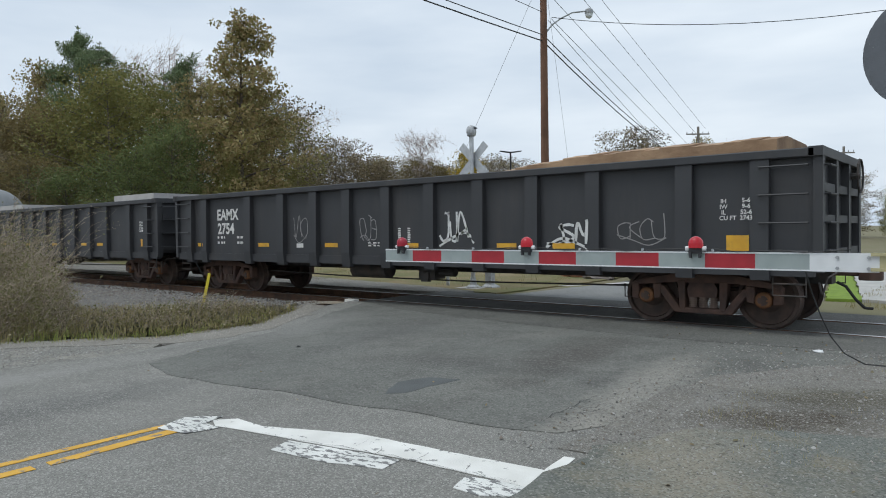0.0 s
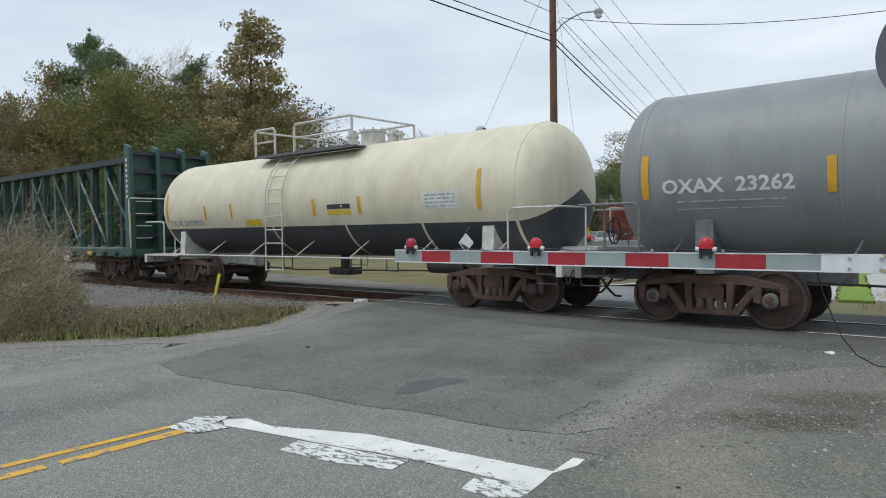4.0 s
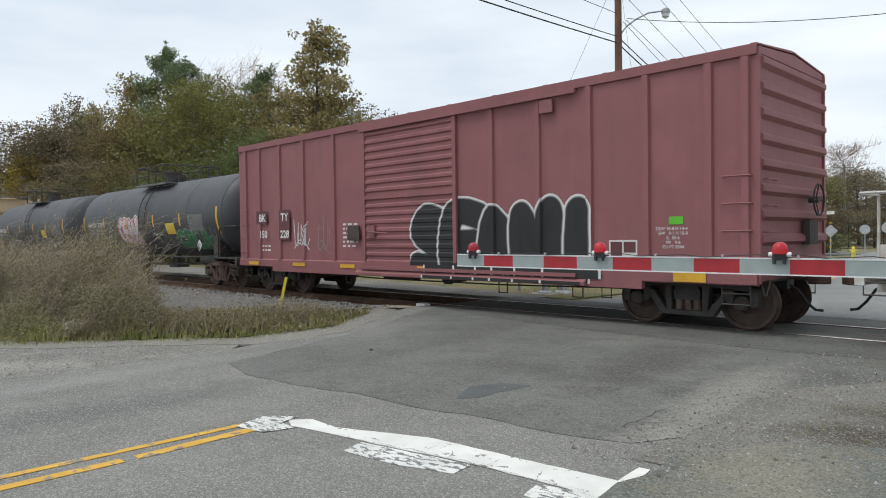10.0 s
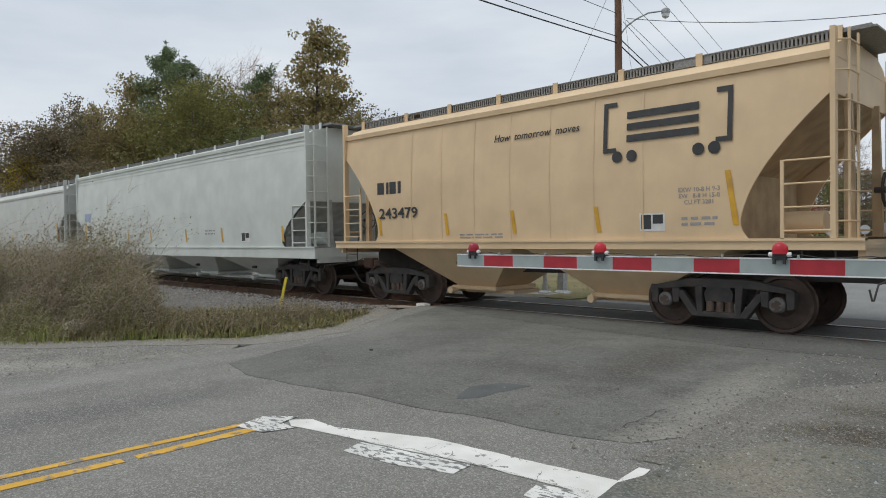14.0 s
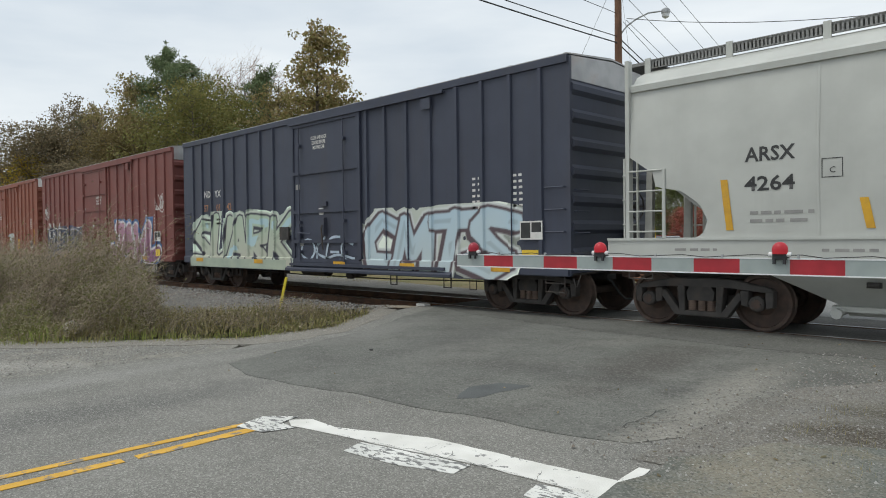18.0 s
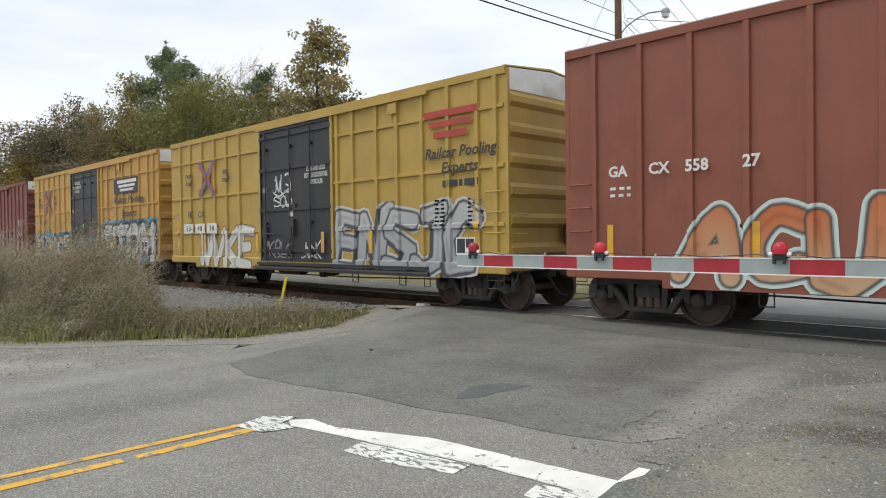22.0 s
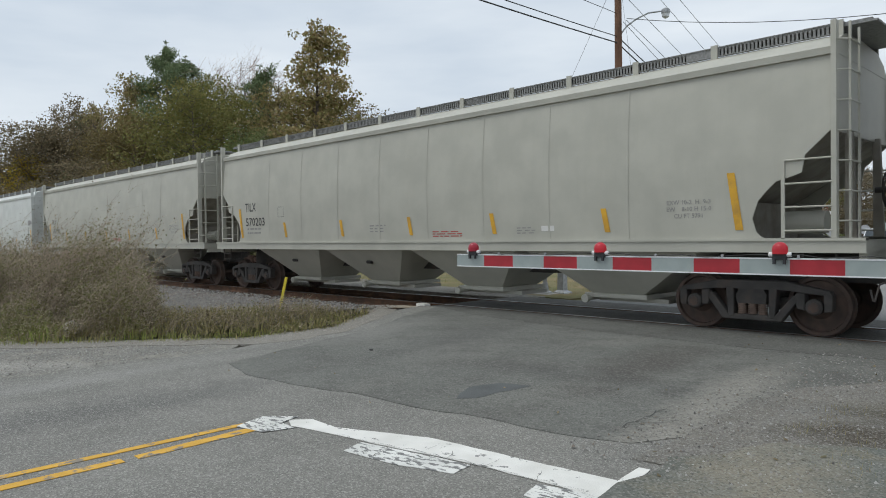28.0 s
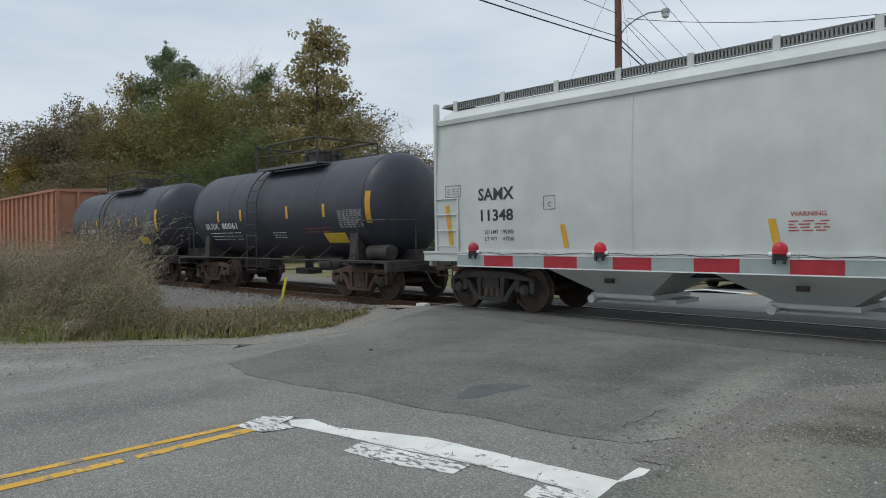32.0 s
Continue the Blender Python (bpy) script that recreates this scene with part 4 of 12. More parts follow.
def text_mesh(body, size, bold, shear):
    key = (body, size, bold, shear)
    if key not in text_cache:
        cu = bpy.data.curves.new("lettering", "FONT")
        cu.body, cu.size, cu.offset, cu.shear, cu.resolution_u = body, size, bold, shear, 2
        cu.align_x, cu.align_y = "CENTER", "CENTER"
        ob = bpy.data.objects.new("lettering", cu)
        me = bpy.data.meshes.new_from_object(ob)
        bpy.data.objects.remove(ob)
        bpy.data.curves.remove(cu)
        text_cache[key] = me
    return text_cache[key]


def flat_surf(surf, lo, hi):
    """Height of the outermost face between two places, so that lettering lies across the ribs."""
    xs = [lo + (hi - lo) * k / 30 for k in range(31)]
    found = {}

    def at(z):
        key = round(z, 2)
        if key not in found:
            found[key] = max(surf(q, z) for q in xs)
        return found[key]
    return at


def letter(car, body, x, z, size, material, surf, bold=0.0, shear=0.0, wide=1.0, gap=0.006, width=None):
    src = text_mesh(body, size, bold, shear)
    me = src.copy()
    co = np.empty(len(me.vertices) * 3)
    me.vertices.foreach_get("co", co)
    co = co.reshape(-1, 3)
    if width and len(co):
        wide = width / max(0.01, co[:, 0].max() - co[:, 0].min())
    lo, hi = x + co[:, 0].min() * wide, x + co[:, 0].max() * wide
    proud = flat_surf(surf, lo - 0.12, hi + 0.12)
    out = [(x + c[0] * wide, -(proud(z + c[1]) + gap), z + c[1]) for c in co]
    me.vertices.foreach_set("co", np.array(out).ravel())
    me.update()
    me.materials.clear()
    me.materials.append(material)
    ob = new("lettering", me)
    ob.parent = car
    return ob


def end_letter(car, body, x, y, z, size, material, width):
    """Lettering on the front end of a car, facing along +x."""
    me = text_mesh(body, size, 0.002, 0.0).copy()
    co = np.empty(len(me.vertices) * 3)
    me.vertices.foreach_get("co", co)
    co = co.reshape(-1, 3)
    wide = width / (co[:, 0].max() - co[:, 0].min())
    me.vertices.foreach_set("co", np.array([(x, y + c[0] * wide, z + c[1]) for c in co]).ravel())
    me.update()
    me.materials.clear()
    me.materials.append(material)
    ob = new("lettering", me)
    ob.parent = car
    return ob


def plate(car, x0, x1, z0, z1, material, surf, name="marking", label="", gap=0.005, lean=0.0, nz=None):
    """A flat marking that follows the side."""
    bm = bmesh.new()
    nz = nz or max(2, int((z1 - z0) / 0.06))
    nx = max(1, int((x1 - x0) / 0.25))
    if name in ("brand_shape", "emblem_panel", "number_panel", "data_plate", "data_panel", "frame_line", "warning_label", "owner_mark", "notice", "patch", "sticker"):
        proud, nx = flat_surf(surf, x0, x1), 1
        lying = surf
        surf = (lambda a, b: proud(b)) if max(abs(lying(x0, z0) - proud(z0)), abs(lying(x1, z0) - proud(z0))) < 0.08 else surf
    grid = [[bm.verts.new((x0 + (x1 - x0) * i / nx + lean * j / nz, -(surf(x0 + (x1 - x0) * i / nx, z0 + (z1 - z0) * j / nz) + gap), z0 + (z1 - z0) * j / nz)) for i in range(nx + 1)] for j in range(nz + 1)]
    for j in range(nz):
        for i in range(nx):
            bm.faces.new((grid[j][i], grid[j][i + 1], grid[j + 1][i + 1], grid[j + 1][i]))
    return part(name, bm, material, car, label)


def bars(car, x, z, width, rows, material, surf, pitch=0.075, tall=0.035, seed=0, gap=0.005, words=3):
    """Small stencilled lines that cannot be read, as plain bars."""
    rnd = random.Random(seed)
    bm = bmesh.new()
    for k in range(rows):
        zz, xx = z - k * pitch, x
        while xx < x + width - 0.05:
            w = min(rnd.uniform(0.08, 0.9 * width / words), x + width - xx)
            y = [-(surf(q, zz) + gap) for q in (xx, xx + w)]
            bm.faces.new([bm.verts.new(q) for q in ((xx, y[0], zz), (xx + w, y[1], zz), (xx + w, y[1], zz + tall), (xx, y[0], zz + tall))])
            xx += w + rnd.uniform(0.03, 0.08)
    return tagged(part("stencil_print", bm, material, car), kind="stuff")


def data_table(car, x0, x1, z0, z1, material, surf, rows=8):
    """A stencilled table: outline, row lines, two column lines and small print."""
    bm = bmesh.new()
    for k in range(rows + 1):
        z = z0 + (z1 - z0) * k / rows
        bm.faces.new([bm.verts.new((x, -(surf(x, q) + 0.008), q)) for x, q in ((x0, z), (x1, z), (x1, z + 0.009), (x0, z + 0.009))])
    for f in (0.0, 0.4, 0.62, 0.81, 1.0):
        x = x0 + (x1 - x0) * f
        for k in range(rows):
            za, zb = z0 + (z1 - z0) * k / rows, z0 + (z1 - z0) * (k + 1) / rows
            bm.faces.new([bm.verts.new((q, -(surf(q, z) + 0.008), z)) for q, z in ((x, za), (x + 0.011, za), (x + 0.011, zb), (x, zb))])
    tagged(part("data_table", bm, material, car, "white stencilled table of data"), kind="stuff")
    pitch = (z1 - z0) / rows
    bars(car, x0 + 0.03, z1 - 0.75 * pitch, (x1 - x0) * 0.94, rows, material, surf, pitch, pitch * 0.42, 6, 0.008, 6)


def data_box(car, x, z, surf, back=STENCIL_K, w=0.55, h=0.36):
    proud = flat_surf(surf, x, x + w)
    surf = lambda a, b: proud(b)
    plate(car, x, x + w, z, z + h, STENCIL_W, surf, "data_plate", "small white-framed black data plate")
    plate(car, x + 0.03, x + w / 2 - 0.015, z + 0.03, z + h - 0.03, back, surf, "data_panel", gap=0.007)
    plate(car, x + w / 2 + 0.015, x + w - 0.03, z + h * 0.4, z + h - 0.03, back, surf, "data_panel", gap=0.007)


def stroke_field(px, pz, strokes, square=0.0):
    """Distance from points to a set of polylines."""
    best = np.full(px.shape, 1e9)
    for line in strokes:
        for (ax, az), (bx, bz) in zip(line, line[1:]):
            dx, dz = bx - ax, bz - az
            t = np.clip(((px - ax) * dx + (pz - az) * dz) / (dx * dx + dz * dz + 1e-9), 0, 1)
            ex, ez = np.abs(px - ax - t * dx), np.abs(pz - az - t * dz)
            best = np.minimum(best, (1 - square) * np.hypot(ex, ez) + square * np.maximum(ex + 0.25 * ez, ez + 0.25 * ex))
    return best


GLYPHS = {
    "S": [[(0.95, 0.9), (0.3, 1.0), (0.05, 0.72), (0.5, 0.52), (0.95, 0.28), (0.65, 0.0), (0.0, 0.08)]], "T": [[(-0.05, 0.92), (1.05, 1.0)], [(0.52, 1.0), (0.45, -0.05)]],
    "A": [[(0.0, -0.05), (0.42, 1.0), (0.95, 0.0)], [(0.2, 0.34), (0.8, 0.38)]], "C": [[(0.95, 0.85), (0.45, 1.0), (0.05, 0.55), (0.3, 0.05), (0.95, 0.12)]],
    "E": [[(1.0, 0.95), (0.12, 1.0), (0.05, 0.03), (1.0, 0.0)], [(0.1, 0.5), (0.8, 0.55)]], "U": [[(0.05, 1.0), (0.1, 0.15), (0.5, 0.0), (0.9, 0.18), (0.95, 1.05)]],
    "N": [[(0.05, -0.05), (0.1, 1.0), (0.85, 0.05), (0.95, 1.05)]], "R": [[(0.05, -0.05), (0.05, 1.0), (0.85, 0.92), (0.8, 0.58), (0.1, 0.48), (1.0, -0.05)]],
    "O": [[(0.5, 0.0), (0.03, 0.3), (0.1, 0.85), (0.5, 1.0), (0.92, 0.8), (0.97, 0.28), (0.5, 0.0)]], "W": [[(0.0, 1.0), (0.25, 0.0), (0.5, 0.75), (0.72, 0.0), (1.0, 1.05)]],
    "M": [[(0.0, -0.05), (0.12, 1.0), (0.5, 0.35), (0.88, 1.0), (1.0, -0.05)]], "K": [[(0.08, 1.0), (0.05, -0.05)], [(0.95, 1.05), (0.15, 0.5), (1.0, -0.05)]],
    "I": [[(0.5, 1.0), (0.45, 0.0)]], "V": [[(0.0, 1.05), (0.45, 0.0), (1.0, 1.0)]], "J": [[(0.8, 1.0), (0.75, 0.15), (0.4, 0.0), (0.0, 0.2)], [(0.4, 1.0), (1.05, 1.0)]], "L": [[(0.1, 1.0), (0.1, 0.02), (1.0, 0.05)]]}


def smooth_line(line, steps=5):
    fine = []
    for i in range(len(line) - 1):
        p0, p1, p2, p3 = (Vector(line[max(i - 1, 0)]), Vector(line[i]), Vector(line[i + 1]), Vector(line[min(i + 2, len(line) - 1)]))
        for s in range(steps):
            t = s / steps
            fine.append(0.5 * ((2 * p1) + (p2 - p0) * t + (2 * p0 - 5 * p1 + 4 * p2 - p3) * t * t + (3 * p1 - p0 - 3 * p2 + p3) * t ** 3))
    fine.append(Vector(line[-1]))
    return fine


def spray(car, x0, x1, z0, z1, n, surf, fill, edge, cloud=None, halo=None, fat=0.17, line=0.05, seed=0, cell=0.024, lean=0.15, two=None, shine=None, block=False, shadow=False, cap=0.155, label="spray-painted bubble letters"):
    """Abstract sprayed letter shapes, one lapping over the next: thick strokes with an outline, and a ragged cloud behind."""
    rnd = random.Random(seed)
    letters = []
    wide = (x1 - x0) / len(n)
    fat = min(fat, cap * wide)
    for k, sign in enumerate(n):
        strokes = []
        flip, tilt, tall = False, rnd.uniform(-0.14, 0.14), rnd.uniform(0.9, 1.08)
        lift = rnd.uniform(-0.03, 0.06)
        for poly in GLYPHS[sign]:
            pts = []
            for q in poly:
                qx, qz = (1 - q[0] if flip else q[0]) - 0.5, (q[1] - 0.5) * tall
                qx, qz = qx - tilt * qz, qz + tilt * qx * 0.6
                pts.append((x0 + wide * (k + 0.5 + 0.92 * qx + rnd.uniform(-0.05, 0.05)) + lean * qz * wide, z0 + fat + (z1 - z0 - 2 * fat) * (0.5 + lift + qz + rnd.uniform(-0.05, 0.05))))
            strokes.append([tuple(v) for v in smooth_line(pts, 4)] if rnd.random() < 0.7 and not block else pts)
        if rnd.random() < 0.35:
            a = strokes[-1][-1]
            strokes.append([a, (a[0] + rnd.uniform(-0.5, 0.5) * wide, a[1] + rnd.uniform(-0.12, 0.25) * (z1 - z0))])
        letters.append(strokes)
    nx, nz = int((x1 - x0 + 0.5) / cell), int((z1 - z0 + 0.3) / cell)
    gx, gz = np.meshgrid(x0 - 0.25 + np.arange(nx + 1) * cell, z0 - 0.1 + np.arange(nz + 1) * cell)
    wob = np.array([noise.noise((a * 1.3, b * 1.3, seed)) for a, b in zip(gx.ravel(), gz.ravel())]).reshape(gx.shape)
    each = [stroke_field(gx, gz, s, 0.9 if block else 0.0) + wob * 0.03 for s in letters]
    d = np.minimum.reduce(each)
    col = np.zeros(gx.shape + (4,))
    col[...] = (*edge, 1)
    rim = np.full(gx.shape, fat + line)
    top = (gz - z0) / (z1 - z0)
    def lay(field, limit, tone):
        """Paint over where the field is below the limit, with a soft edge."""
        a = np.clip(0.5 + (limit - field) / (1.3 * cell), 0.0, 1.0)[..., None]
        t = tone if isinstance(tone, np.ndarray) else np.array((*tone, 1.0))
        col[...] = col * (1 - a) + t * a

    if halo is not None:
        col[...] = (*halo, 1)
        rim = rim + 0.06
    if cloud is not None:
        col[...] = (*cloud, 1)
        rim = np.maximum(rim, fat + line + 0.10 + np.maximum(0, wob) * 0.55)
        tint = np.array([noise.noise((p * 0.9, q * 0.9, seed + 5)) for p, q in zip(gx.ravel(), gz.ravel())]).reshape(gx.shape)
        lay(-tint, -0.12, tuple(min(1.0, 1.6 * c + 0.02) for c in cloud))
        lay(tint, -0.2, tuple(0.55 * c for c in cloud))
        if halo is not None:
            lay(d, fat + line + 0.06, halo)
    f1, f2 = np.array((*fill, 1)), np.array((*(two or fill), 1))
    mixv = np.clip(top + wob * 0.4, 0, 1)[..., None]
    body = f1 * mixv + f2 * (1 - mixv)
    if shadow:
        lay(stroke_field(gx + 0.10, gz + 0.05, [q for strokes in letters for q in strokes], 0.9 if block else 0.0), fat + line * 0.6, edge)
    for e in each:
        lay(e, fat + line, edge)
        lay(e, fat, body)
        lay(np.maximum(e - fat * 0.3, 0.05 - wob), 0.0, body * np.array((0.8, 0.8, 0.8, 1)))
        if shine is not None:
            lay(np.maximum(e - fat * 0.6, 0.28 - wob), 0.0, shine)
    # the rim of the painted patch follows its outline smoothly
    gap = d - rim
    on = (gap < 0) & (gz > max(z0, 0.70))
    near = (gap >= 0) & (gap < cell * 1.5) & (gz > max(z0, 0.70))
    gr_z, gr_x = np.gradient(d - rim, cell)
    norm = gr_x ** 2 + gr_z ** 2 + 1e-6
    sx, sz = gx - np.where(near, gap * gr_x / norm, 0), gz - np.where(near, gap * gr_z / norm, 0)
    return raster(car, sx, np.maximum(sz, 0.695), on, col, surf, label, True)


def raster(car, gx, gz, on, col, surf, label, loose=False):
    nz, nx = gx.shape
    index = -np.ones(gx.shape, int)
    quads = [(j, i) for j in range(nz - 1) for i in range(nx - 1) if sum((on[j, i], on[j, i + 1], on[j + 1, i], on[j + 1, i + 1])) >= (2 if loose else 4)]
    verts, cols, faces = [], [], []
    for j, i in quads:
        f = []
        for a, b in ((j, i), (j, i + 1), (j + 1, i + 1), (j + 1, i)):
            if index[a, b] < 0:
                index[a, b] = len(verts)
                verts.append((gx[a, b], -(surf(gx[a, b], gz[a, b]) + 0.005), gz[a, b]))
                cols.append(col[a, b])
            f.append(index[a, b])
        faces.append(f)
    me = bpy.data.meshes.new("graffiti")
    me.from_pydata(verts, [], faces)
    layer = me.color_attributes.new("paint", "FLOAT_COLOR", "POINT")
    layer.data.foreach_set("color", np.array(cols).ravel())
    me.materials.append(GRAFFITI)
    ob = new("graffiti", me)
    ob.parent = car
    return tagged(ob, label)


def tag(car, x0, x1, z0, z1, surf, color, seed=0, n=4, width=0.022, label="thin spray-painted scrawl"):
    """A hand-sprayed scrawl: one thin wandering line."""
    rnd = random.Random(seed)
    bm = bmesh.new()
    pts = []
    for k in range(n):
        g = rnd.choice(list(GLYPHS.values()))
        flip = rnd.random() < 0.5
        for poly in g:
            pts.append([(x0 + (x1 - x0) * (k + 0.05 + 1.1 * (1 - q[0] if flip else q[0]) + rnd.uniform(-0.18, 0.18)) / n, z0 + (z1 - z0) * (q[1] * rnd.uniform(0.7, 1.1) + rnd.uniform(-0.08, 0.08))) for q in poly])
    pts.append([(x0 + (x1 - x0) * t, z0 + (z1 - z0) * (0.1 + 0.25 * math.sin(5 * t + seed)) - 0.05) for t in (1.05, 0.7, 0.35, 0.0)])
    for line in pts:
        fine = smooth_line(line, 6)
        prev = None
        for i, q in enumerate(fine):
            d = fine[min(i + 1, len(fine) - 1)] - fine[max(i - 1, 0)]
            d = d.normalized() if d.length > 0 else Vector((1, 0))
            o = Vector((-d.y, d.x)) * width * rnd.uniform(0.7, 1.0)
            now = [bm.verts.new((c.x, -(surf(c.x, c.y) + 0.006), c.y)) for c in (q + o, q - o)]
            if prev:
                bm.faces.new((prev[0], prev[1], now[1], now[0]))
            prev = now
    return part("scrawl", bm, color, car, label)


def new_car(name, label, front, rear, category="freight car", group="cars of the freight train"):
    car = thing(name, None, None, label, category, group)
    u = (front + rear) / 2
    movers.append((car, u))
    return car, u, (front - rear) / 2
# ---- train: kinds of cars ----
def boxcar(name, label, front, rear, top, bot, ribs, door, body, door_mat, roof, end_mat=None, rib_w=0.09, rib_d=0.055, belts=(), corrugated=False, excess=None, end_bumps=8, tone="dark", cap="dark",
           w=1.515, rib_mat=None, sill_mat=None, bevel_ribs=True, door_bars=(), door_rods=(), rail_mat=None):
    car, u, half = new_car(name, label, front, rear)
    end_mat, rib_mat, sill_mat = end_mat or body, rib_mat or body, sill_mat or body
    rail_mat = rail_mat or body

    def surf(x, z):
        if door[0] < x < door[1]:
            if corrugated == "ridges" and dz0 < z < dz1:
                return w + (0.064 if abs((z - dz0) * 17 / (dz1 - dz0) % 1 - 0.5) * (dz1 - dz0) / 17 < 0.05 else 0.05)
            return w + 0.035
        if z < bot + 0.24:
            return w + 0.065
        for r in ribs:
            if abs(x - r) < rib_w / 2:
                return w + rib_d
        for b in belts:
            if abs(z - b) < 0.055:
                return w + 0.047
        return w

    for s in (-1, 1):
        bm = bmesh.new()
        add_box(bm, -half, half, min(s * w, s * (w - 0.05)), max(s * w, s * (w - 0.05)), bot, top - 0.02)
        part("side_sheet", bm, body, car)
        bm = bmesh.new()
        add_prism(bm, [(s * (w - 0.06), bot - 0.12), (s * (w + 0.055), bot - 0.12), (s * (w + 0.06), bot + 0.20), (s * (w + 0.002), bot + 0.235), (s * (w - 0.06), bot + 0.235)], "x", -half + 1.9, half - 1.9)
        part("side_sill", bm, sill_mat, car)
        for e0, e1 in ((-half, -half + 1.9), (half - 1.9, half)):
            bm = bmesh.new()
            add_prism(bm, [(s * (w - 0.06), bot + 0.02), (s * (w + 0.055), bot + 0.02), (s * (w + 0.06), bot + 0.20), (s * (w + 0.002), bot + 0.235), (s * (w - 0.06), bot + 0.235)], "x", e0, e1)
            part("end_sill_side", bm, sill_mat, car)
        bm = bmesh.new()
        add_prism(bm, [(s * (w - 0.04), top - 0.17), (s * (w + 0.045), top - 0.15), (s * (w + 0.05), top - 0.01), (s * (w - 0.04), top)], "x", -half, half)
        part("top_chord", bm, rail_mat, car)
    bm = bmesh.new()
    t = 0.25 if bevel_ribs else 0.05
    add_prism(bm, [(-rib_w / 2, 0.0), (-rib_w / 2 * (1 - t), -rib_d), (rib_w / 2 * (1 - t), -rib_d), (rib_w / 2, 0.0)], "z", bot + 0.236, top - 0.16)
    rib_mesh = finish(bm, rib_mat)
    for r in ribs:
        again("rib", rib_mesh, car, pose(r, -w, 0))
        again("rib", rib_mesh, car, pose(-r, w, 0, 0, 0, 180))
    for z in belts:
        for seg in ((-half + 0.06, door[0] - 0.05), (door[1] + 0.05, half - 0.06)):
            bm = bmesh.new()
            add_prism(bm, [(-w, z - 0.045), (-w - 0.045, z - 0.03), (-w - 0.045, z + 0.03), (-w, z + 0.045)], "x", *seg)
            part("belt_rail", bm, rib_mat, car)
    # corrugated ends
    for s in (-1, 1):
        bm = bmesh.new()
        z0, z1 = bot + 0.05, top - (0.45 if excess else 0.12)
        prof = [(s * (half - 0.06), z0)]
        n = end_bumps
        for k in range(n):
            a, b = z0 + (z1 - z0) * k / n, z0 + (z1 - z0) * (k + 1) / n
            d = b - a
            prof += [(s * half, a + 0.02), (s * half, a + d * 0.45), (s * (half + 0.075), a + d * 0.6), (s * (half + 0.075), a + d * 0.8), (s * half, a + d * 0.95)]
        prof += [(s * half, z1), (s * (half - 0.06), z1)]
        add_prism(bm, prof, "y", -w + 0.06, w - 0.06)
        part("corrugated_end", bm, end_mat, car)
        bm = bmesh.new()
        add_prism(bm, [(-w + 0.06, z1), (w - 0.06, z1), (w - 0.06, top - 0.02), (0, top + 0.09), (-w + 0.06, top - 0.02)], "x", *sorted((s * (half - 0.05), s * (half + 0.012))))
        part("end_panel", bm, excess or end_mat, car, "white warning panel" if excess else "")
        for e in (-1, 1):
            bm = bmesh.new()
            add_box(bm, *sorted((s * (half - 0.05), s * (half + 0.035))), *sorted((e * (w - 0.065), e * (w + 0.004))), bot + 0.03, top - 0.03)
            part("corner_post", bm, body, car)
        add_end_ladder(car, s * (half + 0.03), -w + 0.12, -w + 0.52, [bot + 0.42 + 0.4 * k for k in range(4)], rail_mat)
    # roof with seam caps
    bm = bmesh.new()
    add_prism(bm, [(-w - 0.03, top - 0.01), (0, top + 0.115), (w + 0.03, top - 0.01), (w + 0.03, top + 0.012), (0, top + 0.14), (-w - 0.03, top + 0.012)], "x", -half - 0.02, half + 0.02)
    part("roof", bm, roof, car)
    bm = bmesh.new()
    n = 12
    for k in range(n + 1):
        x = -half + 0.06 + (2 * half - 0.12) * k / n
        add_prism(bm, [(-w, top + 0.016), (0, top + 0.146), (w, top + 0.016), (w, top + 0.03), (0, top + 0.17), (-w, top + 0.03)], "x", x - 0.04, x + 0.04)
    tagged(part("roof_seams", bm, roof, car), kind="stuff")
    # doors
    dz0, dz1 = bot + 0.12, top - 0.22
    for s in (-1, 1):
        bm = bmesh.new()
        add_box(bm, *door, *sorted((s * (w - 0.01), s * (w + 0.03))), dz0, dz1)
        d_ob = part("door", bm, door_mat, car, "sliding freight car door")
        if corrugated == "ridges":
            n = 17
            for k in range(n):
                z = dz0 + (dz1 - dz0) * (k + 0.5) / n
                bm = bmesh.new()
                add_prism(bm, [(s * (w + 0.029), z - 0.06), (s * (w + 0.06), z - 0.03), (s * (w + 0.06), z + 0.03), (s * (w + 0.029), z + 0.06)], "x", door[0] + 0.06, door[1] - 0.06)
                part("pressed_ridge", bm, door_mat, d_ob)
        elif corrugated:
            # three pressed panels, each with long and short raised beads
            n, tall = 3, (dz1 - dz0) / 3
            for k in range(n):
                for j in range(4):
                    z, short = dz0 + tall * (k + 0.16 + 0.225 * j), 0.55 if (j + k) % 2 else 0.1
                    bm = bmesh.new()
                    ring = [(z - 0.085, 0.028), (z - 0.05, 0.062), (z + 0.0, 0.075), (z + 0.05, 0.062), (z + 0.085, 0.028)]
                    ends = [[(x, s * (w + (d if abs(f) < 1 else 0.028)), q) for q, d in ring] for x, f in ((door[0] + short - 0.02, 1), (door[0] + short + 0.06, 0), (door[1] - short - 0.06, 0), (door[1] - short + 0.02, 1))]
                    add_loft(bm, ends)
                    part("pressed_bead", bm, door_mat, d_ob, "", True)
            for k in (1, 2):
                bm = bmesh.new()
                add_box(bm, door[0] + 0.03, door[1] - 0.03, *sorted((s * (w + 0.03), s * (w + 0.05))), dz0 + tall * k - 0.035, dz0 + tall * k + 0.035)
                part("panel_seam", bm, door_mat, d_ob)
        else:
